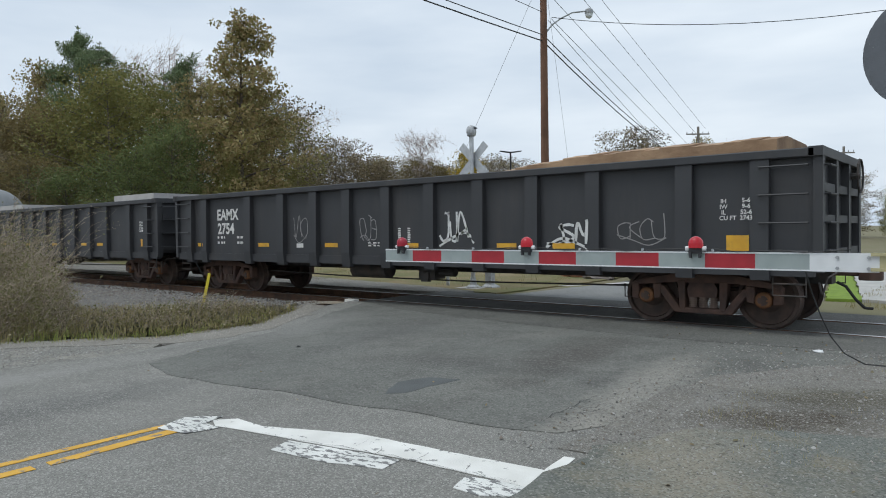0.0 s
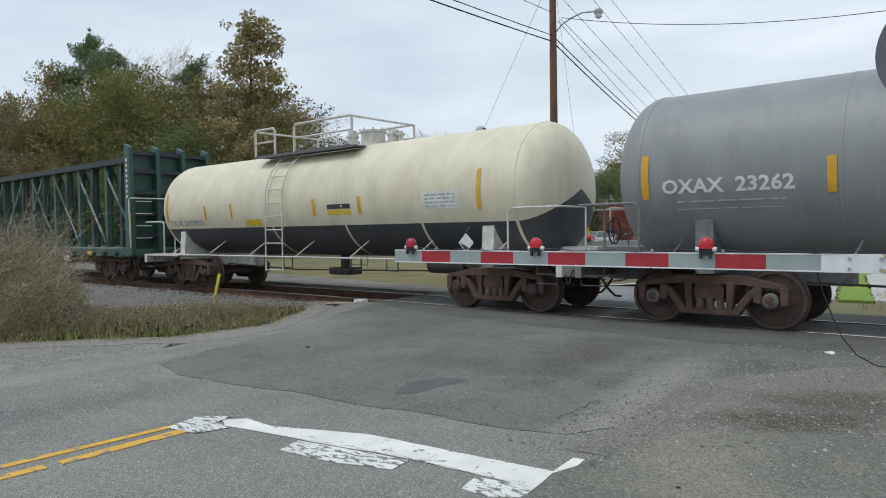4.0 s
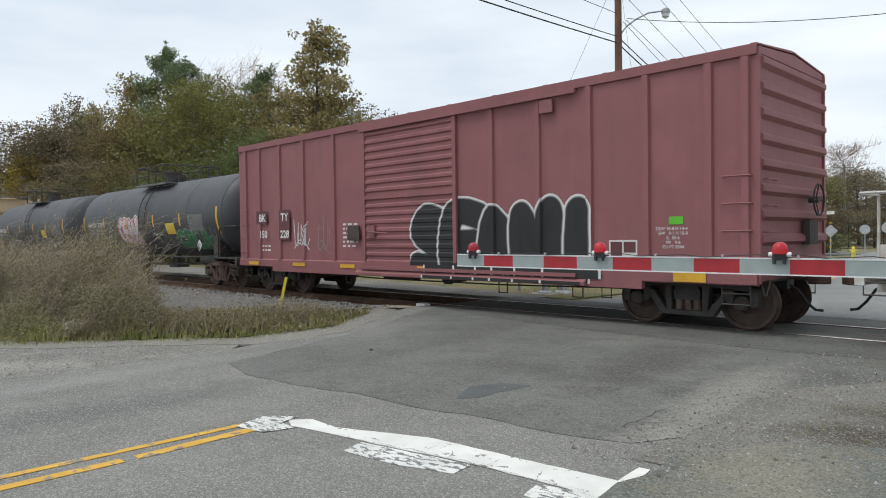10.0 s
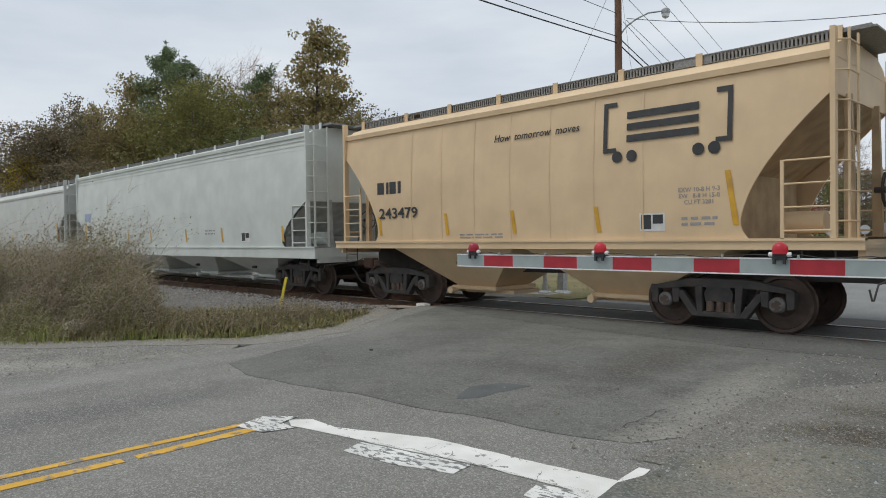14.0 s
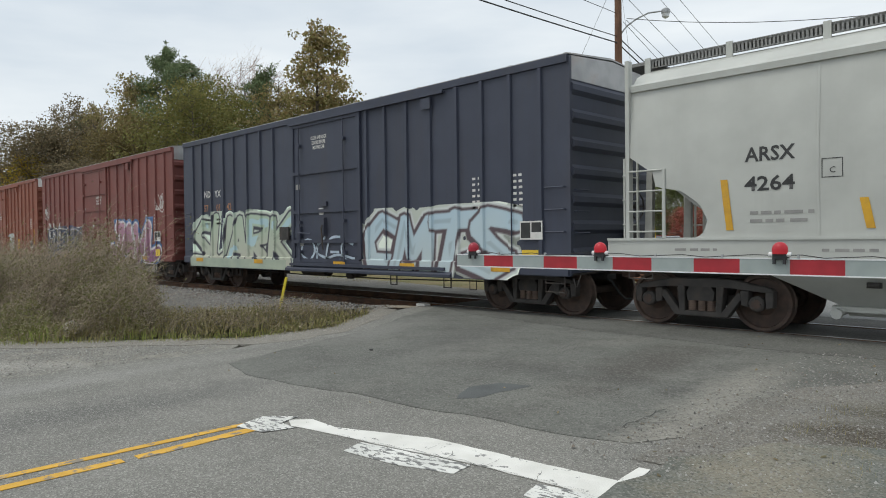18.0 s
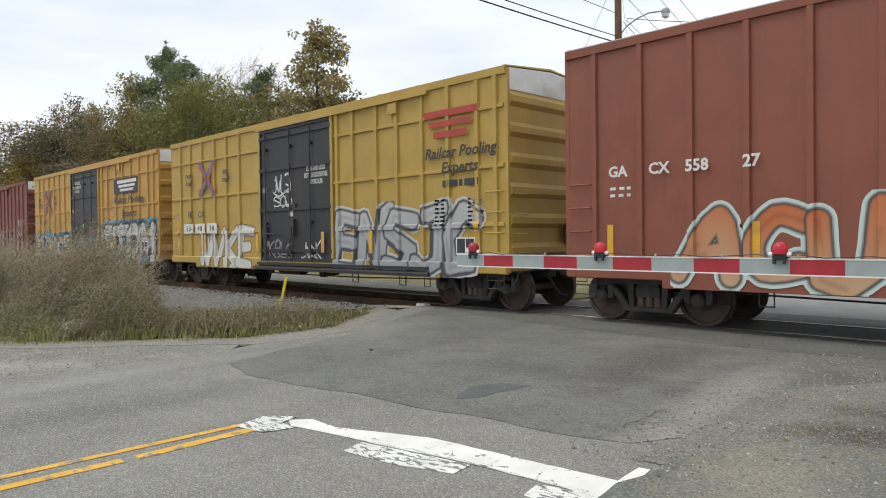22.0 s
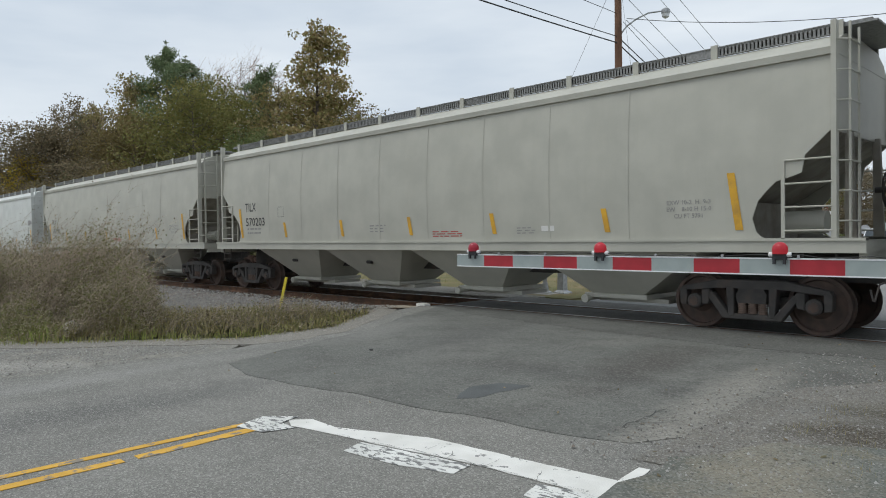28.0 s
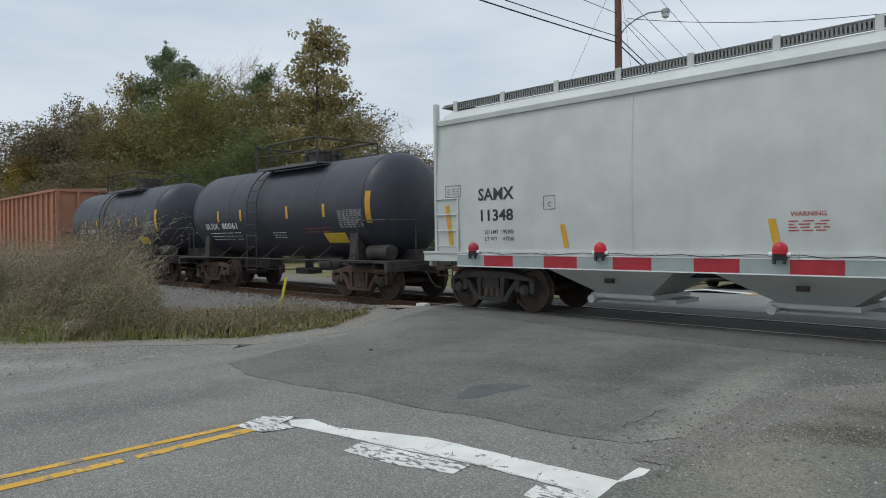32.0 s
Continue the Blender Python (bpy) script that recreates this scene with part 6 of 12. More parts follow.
def hopper(name, label, front, rear, eave, sill_b, sill_t, body, bays, walk_z, tone="dark", cap="dark", notch=1.7, notch_top=3.0, w=1.50, lines=0, gate_mat=None, solid_end=False, brackets=13, inset=1.55, rail_mat=None, seams=10, inner=None, stepped=False):
    """A covered hopper: curved sides, sloped end sheets over open end decks, discharge bays, roof walkway."""
    car, u, half = new_car(name, label, front, rear)
    gate_mat, rail_mat = gate_mat or body, rail_mat or body
    walk_z -= 0.06
    xe = half - 0.42

    def hw(z):
        t = min(1.0, max(0.0, (z - sill_t) / (eave - sill_t)))
        return w + 0.045 * math.sin(t * math.pi) - 0.06 * t * t

    def surf(x, z):
        return hw(z)

    def x_end(z):
        if z >= notch_top or solid_end:
            return xe
        g = max(0.0, (z - sill_t) / (notch_top - sill_t))
        if stepped:
            for (g0, f0), (g1, f1) in zip(STEP_CUT, STEP_CUT[1:]):
                if g <= g1:
                    return xe - notch * (f0 + (f1 - f0) * (g - g0) / (g1 - g0))
        return xe - notch * (math.sin((1 - g) * math.pi / 2) ** 0.95 - 0.12 * max(0.0, 1 - g / 0.16) ** 2)

    zs = sorted({sill_t + (eave - sill_t) * k / 24 for k in range(25)} | {notch_top - d for d in (0.0, 0.02, 0.06)} | {sill_t + (notch_top - sill_t) * g for g, f in STEP_CUT})
    for s in (-1, 1):
        bm = bmesh.new()
        rows = [[bm.verts.new((x_end(z) * (2 * k / 20 - 1), s * hw(z), z)) for k in range(21)] for z in zs]
        back = [[bm.verts.new((x_end(z) * (2 * k / 20 - 1), s * (hw(z) - 0.03), z)) for k in range(21)] for z in zs]
        for grid in (rows, back):
            for a, b in zip(grid, grid[1:]):
                for k in range(20):
                    bm.faces.new((a[k], a[k + 1], b[k + 1], b[k]))
        for a, b, c, d in zip(rows, rows[1:], back, back[1:]):
            bm.faces.new((a[0], b[0], d[0], c[0]))
            bm.faces.new((a[20], b[20], d[20], c[20]))
        part("side_sheet", bm, body, car, "", True)
        bm = bmesh.new()
        add_box(bm, -half, half, *sorted((s * (w - 0.10), s * (w + 0.035))), sill_b, sill_t)
        add_box(bm, -half, half, *sorted((s * (w - 0.10), s * (w + 0.06))), sill_t - 0.03, sill_t + 0.012)
        part("side_sill", bm, body, car)
        bm = bmesh.new()
        h = hw(eave)
        add_prism(bm, [(s * (h - 0.03), eave - 0.05), (s * (h + 0.05), eave - 0.05), (s * (h + 0.06), eave + 0.05), (s * (h - 0.02), eave + 0.10)], "x", -xe - 0.02, xe + 0.02)
        for k in range(lines):
            add_box(bm, -xe, xe, *sorted((s * h, s * (h + 0.035))), eave - 0.16 - 0.13 * k, eave - 0.12 - 0.13 * k)
        part("roof_rail", bm, body, car)
    seam = bmesh.new()
    for k in range(1, seams):
        x = -xe + notch + (2 * (xe - notch)) * k / seams
        rows = [[seam.verts.new((x + dx, -(hw(z) + (0.006 if dx else 0.010)), z)) for dx in (-0.02, 0.0, 0.02)] for z in zs]
        for a, b in zip(rows, rows[1:]):
            for i in range(2):
                seam.faces.new((a[i], a[i + 1], b[i + 1], b[i]))
    if seams > 1:
        tagged(part("weld_seams", seam, body, car, "", True), kind="stuff")
    # roof, end walls, slope sheets
    bm = bmesh.new()
    h = hw(eave)
    r = walk_z - eave
    prof = [(-h, eave), (-h * 0.86, eave + 0.42 * r), (-h * 0.6, eave + 0.72 * r), (0, eave + 0.8 * r), (h * 0.6, eave + 0.72 * r), (h * 0.86, eave + 0.42 * r), (h, eave)]
    add_prism(bm, prof, "x", -xe, xe)
    part("roof", bm, body, car, "", True)
    for s in (-1, 1):
        bm = bmesh.new()
        zb = sill_t if solid_end else notch_top
        hb = hw(zb)
        add_prism(bm, [(-hb + 0.01, zb), (hb - 0.01, zb), (h - 0.01, eave + 0.02), (-h + 0.01, eave + 0.02)], "x", *sorted((s * (xe - 0.03), s * (xe - 0.006))))
        part("end_sheet", bm, body, car)
        bm = bmesh.new()
        zb = notch_top
        add_prism(bm, [(s * (xe - 0.03), zb + 0.02), (s * (xe - 0.03), zb - 0.02), (s * (xe - 2.3), sill_b + 0.02), (s * (xe - 2.3), sill_b + 0.08)], "y", -w + 0.05, w - 0.05)
        # inner is a body tone with the shade of the open end mixed in
        part("slope_sheet", bm, inner or body, car)
        bm = bmesh.new()
        add_box(bm, *sorted((s * (half - 1.9), s * half)), -w + 0.08, w - 0.08, sill_b + 0.02, sill_b + 0.08)
        add_box(bm, *sorted((s * (half - 0.12), s * (half - 0.02))), -w + 0.1, w - 0.1, sill_b - 0.12, sill_t - 0.02)
        part("end_deck", bm, body, car)
        bm = bmesh.new()
        for y in (-0.75, 0.75):
            bm = bmesh.new()
            add_prism(bm, [(s * (half - 0.45), sill_t), (s * (half - 0.3), sill_t), (s * (half - 0.36), notch_top + 0.05), (s * (half - 0.46), notch_top + 0.05)], "y", y - 0.05, y + 0.05)
            part("end_strut", bm, inner or body, car)
        bm = bmesh.new()
        add_box(bm, *sorted((s * (xe - 1.5), s * (xe - 1.38))), -w + 0.2, w - 0.2, sill_t - 0.05, notch_top - 0.95)
        part("end_plate", bm, inner or body, car)
        for e in (-1, 1):
            bm = bmesh.new()
            add_box(bm, *sorted((s * (xe - 0.01), s * (xe + 0.06))), *sorted((e * (h - 0.02), e * (w + 0.045))), sill_t, walk_z - 0.08)
            part("corner_post", bm, body, car)
            # end ladder and low side grabs
            bm = bmesh.new()
            x0, x1 = s * (xe + 0.07), s * (xe + 0.2)
            for q in (h - 0.06, h - 0.5):
                add_box(bm, *sorted((x1 - s * 0.03, x1)), *sorted((e * q, e * (q - 0.05))), sill_t, (walk_z if s * e < 0 else sill_t + 1.5) - 0.1)
            k = 0
            top_z = walk_z if s * e < 0 else sill_t + 1.5
            while sill_t + 0.25 + 0.42 * k < top_z - 0.15:
                z = sill_t + 0.25 + 0.42 * k
                add_rod(bm, (x1, e * (h - 0.05), z), (x1, e * (h - 0.52), z), 0.014, 6)
                add_rod(bm, (x0, e * (w + 0.0), z), (x1, e * (h - 0.05), z), 0.012, 6)
                k += 1
            part("end_ladder", bm, rail_mat, car)
            bm = bmesh.new()
            xs = (s * (xe - 0.62), s * (xe + 0.0))
            add_box(bm, *sorted((xs[0], xs[0] - s * 0.05)), *sorted((e * (w + 0.03), e * (w + 0.06))), sill_t, sill_t + 1.15)
            for k in range(4):
                add_rod(bm, (xs[0], e * (w + 0.05), sill_t + 0.12 + 0.34 * k), (xs[1], e * (w + 0.05), sill_t + 0.12 + 0.34 * k), 0.014, 6)
            part("side_grab", bm, rail_mat, car)
    again("handwheel", GEAR["handwheel"], car, pose(half - 0.2, 0.45, sill_t + 0.75))
    bm = bmesh.new()
    add_rod(bm, (half - 1.35, -0.6, sill_t + 0.25), (half - 0.75, -0.6, sill_t + 0.25), 0.18, 12)
    part("air_reservoir", bm, body, car, "", True)
    # roof walkway
    bm = bmesh.new()
    for s in (-1, 1):
        add_box(bm, -xe - 0.35, xe + 0.35, *sorted((s * 0.42, s * 0.92)), walk_z - 0.015, walk_z + 0.015)
    for s in (-1, 1):
        add_box(bm, *sorted((s * (xe - 0.15), s * (xe + 0.42))), -0.92, 0.92, walk_z - 0.045, walk_z - 0.017)
    part("walkway", bm, GRATE_PALE, car, "grey grated roof walkway")
    # serrated bearing bars along both edges of the walkway
    verts, faces, n = [], [], int(2 * xe / 0.06)
    for k in range(n):
        x = -xe + 2 * xe * k / n
        for y in (-0.935, 0.935):
            o = len(verts)
            verts += [(x, y, walk_z - 0.13), (x + 0.034, y, walk_z - 0.13), (x + 0.034, y, walk_z + 0.02), (x, y, walk_z + 0.02), (x + 0.017, y + (0.03 if y < 0 else -0.03), walk_z - 0.05)]
            faces += [(o, o + 1, o + 2, o + 3), (o, o + 4, o + 3), (o + 1, o + 2, o + 4)]
    me = bpy.data.meshes.new("bars")
    me.from_pydata(verts, [], faces)
    me.materials.append(GRATE_PALE)
    tagged(again("grating_bars", me, car), "grey serrated grating bars", kind="stuff")
    for y in (-0.94, 0.94):
        for z in (walk_z - 0.135, walk_z + 0.012):
            bm = bmesh.new()
            add_box(bm, -xe, xe, y - 0.008, y + 0.008, z, z + 0.014)
            part("grating_rim", bm, GRATE_PALE, car)
    bm = bmesh.new()
    add_box(bm, -0.055, 0.055, -0.03, 0.0, 0.0, 1.0)
    stay = finish(bm, rail_mat)
    for k in range(brackets):
        x = -xe + 0.06 + (2 * xe - 0.12) * k / (brackets - 1)
        for s in (-1, 1):
            ob = again("walkway_bracket", stay, car)
            ob.matrix_basis = Matrix.Translation((x, s * 0.95, eave + 0.15)) @ Matrix.Diagonal((1, 1, walk_z - eave - 0.10, 1))
    bm = bmesh.new()
    add_box(bm, -xe + 0.5, xe - 0.5, -0.3, 0.3, eave + 0.78 * r, eave + 0.78 * r + 0.1)
    part("roof_hatch", bm, body, car, "long trough hatch cover")
    # discharge bays
    for i, x in enumerate(bays):
        bay_len = (bays[1] - bays[0]) * 0.47 if len(bays) > 1 else 1.6
        bm = bmesh.new()
        add_loft(bm, [[(x - a, -b, z), (x + a, -b, z), (x + a, b, z), (x - a, b, z)] for a, b, z in ((bay_len, w - 0.09, sill_b + 0.12), (bay_len * 0.97, w - 0.10, sill_b), (0.55, 0.62, 0.46))])
        bay = part("discharge_bay", bm, gate_mat, car, "funnel-shaped discharge bay")
        bm = bmesh.new()
        add_box(bm, x - 0.66, x + 0.66, -0.72, 0.72, 0.38, 0.46)
        add_box(bm, x - 0.5, x + 0.95, -0.45, 0.45, 0.30, 0.38)
        add_rod(bm, (x - 0.55, -0.85, 0.36), (x - 0.55, 0.85, 0.36), 0.05, 8)
        add_rod(bm, (x - 0.55, -0.9, 0.36), (x - 0.55, -0.8, 0.36), 0.08, 8)
        part("outlet_gate", bm, gate_mat, bay)
        bm = bmesh.new()
        add_box(bm, x - 0.09, x + 0.09, -1.16, -1.10, sill_b - 0.36, sill_b - 0.28)
        add_rod(bm, (x - 0.07, -1.17, sill_b - 0.32), (x + 0.07, -1.17, sill_b - 0.32), 0.028, 8)
        part("vibrator_bracket", bm, STEEL_DARK, bay)
    add_underframe(car, half, 0.78, sill_b, rig=False)
    add_ends(car, half, 0.55, step_z=sill_b + 0.02, step_x=0.6)
    for x in (half - inset, -half + inset):
        add_truck(car, x, u, tone, cap)
    return car, half, surf
# ---- the train, from its head to its tail ----
WHITE_P, BLACK_P = (0.62, 0.61, 0.58), (0.03, 0.03, 0.033)
MARK_WHITE = mat("white_spray", (0.7, 0.7, 0.68), (0.58, 0.58, 0.57), 8, 0.7, bump=0)
MARK_YELLOW = mat("pale_yellow_chalk", (0.42, 0.42, 0.16), (0.3, 0.3, 0.12), 8, 0.9, bump=0)
MARK_BLUE = mat("pale_blue_spray", (0.5, 0.58, 0.66), (0.4, 0.48, 0.56), 8, 0.8, bump=0)


def gondola_cars():
    body = paint("charcoal_gondola_paint", (0.042, 0.043, 0.047), (0.075, 0.066, 0.06), 0.6, 0.5)
    ribs = [-7.6, -6.85, -4.85, -3.5, -2.28, -1.16, 0.06, 1.28, 2.5, 3.7, 4.9, 6.45, 7.55]
    load = mat("rusty_scrap_plates", (0.42, 0.28, 0.17), (0.2, 0.12, 0.07), 1.2, 0.9, bump=0.6, grain=12, stain=(0.3, 0.3, 0.28), stain_scale=1, stain_amount=0.8)
    slabs = mat("pale_stone_slab", (0.52, 0.50, 0.48), (0.42, 0.40, 0.39), 1.5, 0.9, bump=0.3)
    for front, rear, num, seed in ((-2.1, -18.65, "2754", 1), (-19.85, -36.1, "2773", 2)):
        car, half, surf = gondola("gondola_car", "charcoal open-top gondola freight car with vertical side posts", front, rear, 2.66, ribs, body)
        letter(car, "EAMX", -5.87, 2.07, 0.40, STENCIL_W, surf, 0.012, width=0.98)
        letter(car, num, -5.95, 1.70, 0.40, STENCIL_W, surf, 0.012, width=0.76)
        bars(car, -6.35, 1.45, 0.35, 2, STENCIL_W, surf, 0.14, 0.06, seed)
        bars(car, -5.45, 1.45, 0.4, 2, STENCIL_W, surf, 0.14, 0.06, seed + 9)
        for k, (a, b) in enumerate((("IH", "5-6"), ("IW", "9-6"), ("IL", "52-6"), ("CU FT", "2743"))):
            letter(car, a, 7.02 if k < 3 else 7.08, 1.96 - 0.085 * k, 0.09, STENCIL_W, surf, 0.002)
            letter(car, b, 7.38, 1.96 - 0.085 * k, 0.09, STENCIL_W, surf, 0.002)
        plate(car, 7.06, 7.42, 1.22, 1.45, REFLECT, surf, "reflector", "amber reflective plate", 0.01)
        for x in (-7.1, -4.3, -1.75, 0.7, 3.1, 4.3):
            plate(car, x - 0.22, x + 0.22, 1.235, 1.33, REFLECT, surf, "reflector", "", 0.01)
        bars(car, -0.55, 1.32, 0.35, 2, STENCIL_W, surf, 0.06, 0.03, seed)
        plate(car, -3.0, -2.75, 1.22, 1.32, STENCIL_W, surf, "data_plate")
        if seed == 1:
            tag(car, 1.48, 2.4, 1.4, 1.95, surf, MARK_WHITE, 11, 4, 0.028, "white spray-painted scrawl")
            tag(car, 3.95, 4.8, 1.32, 1.75, surf, MARK_WHITE, 12, 3, 0.03, "white spray-painted scrawl")
            tag(car, -0.8, -0.3, 1.4, 1.9, surf, STENCIL_GREY, 13, 3, 0.012)
            tag(car, 5.3, 6.1, 1.4, 1.75, surf, STENCIL_GREY, 14, 4, 0.01)
            tag(car, -3.1, -2.6, 1.45, 1.95, surf, STENCIL_GREY, 15, 2, 0.01)
            for dx in (0.35, 0.62):
                bars(car, dx, 1.62, 0.08, 8, STENCIL_W, surf, 0.045, 0.03, 3, words=1)
        else:
            tag(car, -1.2, 0.9, 1.3, 1.95, surf, MARK_YELLOW, 16, 2, 0.009, "pale yellow sprayed arcs")
            tag(car, -4.5, -4.0, 1.4, 1.75, surf, STENCIL_GREY, 17, 4, 0.012)
        # load
        bm = bmesh.new()
        rnd = random.Random(seed)
        if seed == 1:
            for k in range(24):
                x = 1.6 + 6.1 * k / 24
                z = 2.62 + 0.34 * math.sin(min(1.0, k / 14) * math.pi / 2) + rnd.uniform(-0.015, 0.015)
                add_prism(bm, [(-1.25, 1.15), (1.25, 1.15), (1.2, z - 0.12), (0.6, z - 0.02), (-0.6, z), (-1.2, z - 0.1)], "x", x, x + 0.255)
            part("load", bm, load, car, "rust-coloured scrap load")
        else:
            for x0, x1 in ((-5.9, -3.3), (4.6, 7.2)):
                add_box(bm, x0, x1, -1.1, 1.1, 1.15, 2.86 + rnd.uniform(-0.04, 0.03))
            part("load", bm, slabs, car, "pale stacked stone slabs")


def tank_cars():
    grey = paint("grey_tank_paint", (0.26, 0.27, 0.275), (0.12, 0.12, 0.12), 0.5, 0.4)
    black = paint("black_tank_paint", (0.055, 0.058, 0.066), (0.11, 0.105, 0.10), 0.55, 0.45)
    blue_black = paint("blue_black_tank_paint", (0.036, 0.039, 0.055), (0.08, 0.075, 0.07), 0.5, 0.35)
    cream = paint("cream_tank_paint", (0.72, 0.66, 0.50), (0.42, 0.33, 0.22), 0.5, 0.35)
    white = mat("white_tank_paint", (0.72, 0.71, 0.66), (0.66, 0.65, 0.60), 1.5, 0.5, bump=0.05, grain=14, stain=(0.40, 0.19, 0.06), stain_scale=0.9, stain_amount=0.9, stain_lo=0.60, stain_hi=0.68)
    red = paint("oxide_red_band", (0.30, 0.085, 0.062), (0.16, 0.06, 0.05), 0.6, 0.5)
    rails_grey = mat("grey_handrail", (0.20, 0.20, 0.20), (0.13, 0.13, 0.13), 8, 0.6)
    rails_white = mat("white_handrail", (0.66, 0.64, 0.6), (0.5, 0.47, 0.43), 6, 0.6)
    rails_brown = mat("brown_handrail", (0.15, 0.07, 0.06), (0.10, 0.05, 0.045), 6, 0.7)

    car, half, surf = tank_car("tank_car", "long grey railway tank car with top platform and railings", -46.05, 8.85, 1.45, 2.45, grey, 7.12, (-1.73, 0.75), rails_grey, (-5.2, -2.6, 2.4, 5.0), metal=rails_grey, dome=(-1.1, 0.28, 0.36), ladder_x=(-0.86, -0.35), cap="grey")
    letter(car, "OXAX  23262", -6.75, 2.22, 0.30, STENCIL_W, surf, 0.008, width=1.95)
    bars(car, -7.5, 1.98, 1.6, 2, STENCIL_GREY, surf, 0.11, 0.05, 1)
    bars(car, -2.8, 2.1, 1.1, 4, STENCIL_GREY, surf, 0.07, 0.03, 2)
    bars(car, 0.5, 1.62, 1.2, 2, STENCIL_GREY, surf, 0.08, 0.03, 3)
    plate(car, 2.27, 3.07, 1.70, 1.97, DECAL_Y, surf, "warning_label", "yellow emergency label")
    bars(car, 2.37, 1.77, 0.6, 2, STENCIL_K, surf, 0.11, 0.05, 5, 0.008)
    plate(car, 4.4, 5.0, 1.76, 2.0, STENCIL_W, surf, "data_plate")
    plate(car, 4.66, 4.95, 1.79, 1.97, STENCIL_K, surf, "data_panel", gap=0.007)
    data_table(car, 5.62, 6.82, 1.93, 2.41, STENCIL_W, surf)
    bars(car, 5.62, 1.86, 1.0, 4, STENCIL_GREY, surf, 0.075, 0.035, 6, 0.008, 3)
    for x0, x1, z0, z1 in ((4.38, 5.02, 1.99, 2.01), (4.38, 5.02, 1.74, 1.76)):
        plate(car, x0, x1, z0, z1, STENCIL_W, surf, "frame_line", gap=0.008)
    for x in (-8.0, -5.3, -3.1, 1.05, 3.75, 7.45):
        plate(car, x - 0.06, x + 0.06, 2.05, 2.55 if abs(x) < 7 else 2.75, REFLECT, surf, "reflector", "amber reflective strip", 0.01)
    placard(car, 7.2, 1.42, surf, "1129", True)

    car, half, surf = tank_car("tank_car", "short cream railway tank car with dark lower shell", -63.1, 7.1, 1.38, 2.38, cream, 5.7, (-2.1, 1.7), rails_white, (-1.2, 1.6, 4.0), lower=(1.76, black), metal=rails_white, dome=(1.3, 0.3, 0.3), ladder_x=(-1.2, -0.5))
    letter(car, "TILX 200905", -5.3, 1.92, 0.22, STENCIL_GREY, surf, 0.004, width=1.9)
    plate(car, -2.3, -1.6, 1.8, 1.97, DECAL_Y, surf, "warning_label", "yellow emergency label")
    plate(car, 1.1, 1.9, 2.0, 2.12, DECAL_Y, surf, "warning_label")
    plate(car, 1.1, 1.9, 2.14, 2.25, STENCIL_K, surf, "data_panel")
    plate(car, 4.1, 5.1, 2.05, 2.4, STENCIL_W, surf, "data_plate")
    bars(car, 4.2, 2.32, 0.8, 4, STENCIL_GREY, surf, 0.075, 0.03, 7, 0.008)
    for x in (-6.3, -4.2, -2.9, 0.6, 2.2, 5.6):
        plate(car, x - 0.05, x + 0.05, 2.0, 2.4 if abs(x) < 5 else 2.8, REFLECT, surf, "reflector", "", 0.01)
    placard(car, 5.3, 1.35, surf, "")

    car, half, surf = tank_car("tank_car", "white railway tank car with oxide-red middle band and rust patches", -118.85, 6.75, 1.5, 2.62, white, 5.25, (-0.75, 0.85), STEEL_DARK, (-3.4, 3.6), band=(-1.58, 1.6, red), metal=rails_brown, end_rail=rails_white, dome=(0.7, 0.36, 0.28), ladder_x=(-0.62, 0.0), deck_z=1.1, sill=rails_white)
    letter(car, "RCRX  1724", -4.45, 2.18, 0.28, STENCIL_K, surf, 0.006, width=1.7)
    bars(car, -5.1, 1.96, 1.5, 2, STENCIL_GREY, surf, 0.11, 0.05, 1)
    letter(car, "HYDROCHLORIC ACID", 5.08, 2.74, 0.20, STENCIL_K, surf, 0.004, width=1.55)
    plate(car, 4.45, 5.45, 2.08, 2.62, rails_white, surf, "data_plate", "framed table of stencilled data")
    bars(car, 4.5, 2.52, 0.9, 7, STENCIL_GREY, surf, 0.075, 0.028, 6, 0.008, 5)
    bars(car, 2.4, 1.85, 1.0, 4, STENCIL_GREY, surf, 0.06, 0.025, 8)
    plate(car, 2.7, 3.55, 2.14, 2.38, DECAL_Y, surf, "warning_label", "yellow emergency label")
    bars(car, 2.78, 2.2, 0.66, 2, STENCIL_K, surf, 0.09, 0.045, 9, 0.008)
    for x, h in ((-5.9, 0.7), (-3.15, 0.4), (-1.52, 0.45), (1.68, 0.45), (2.45, 0.45), (5.7, 0.75)):
        plate(car, x - 0.06, x + 0.06, 2.45 - h * 0.7, 2.45 + h * 0.3, REFLECT, surf, "reflector", "amber reflective strip", 0.01)
    placard(car, 5.15, 1.45, surf, "1789")
    bm = bmesh.new()
    for k in range(2):
        add_rod(bm, (-6.9, -0.9 + 0.25 * k, 1.1), (-6.3, -0.9 + 0.25 * k, 1.2), 0.14, 8)
    part("valve_cover", bm, rails_white, car, "wrapped white fittings on the end deck")

    for centre, num, half_s, seed in ((-150.85, "3039", 7.25, 1), (-166.75, "3128", 7.35, 2)):
        car, half, surf = tank_car("tank_car", "black railway tank car with graffiti and top railings" if seed == 1 else "plain black railway tank car with top railings", centre, half_s, 1.44, 2.44, black, 5.8, (-1.2, 1.6), STEEL_DARK, (-3.6, 4.0), dome=(-0.15, 0.3, 0.4), ladder_x=(0.02, 0.6))
        letter(car, "AHWX " + num, -5.03 if seed == 1 else -5.35, 2.26, 0.30, STENCIL_W, surf, 0.008, width=1.95)
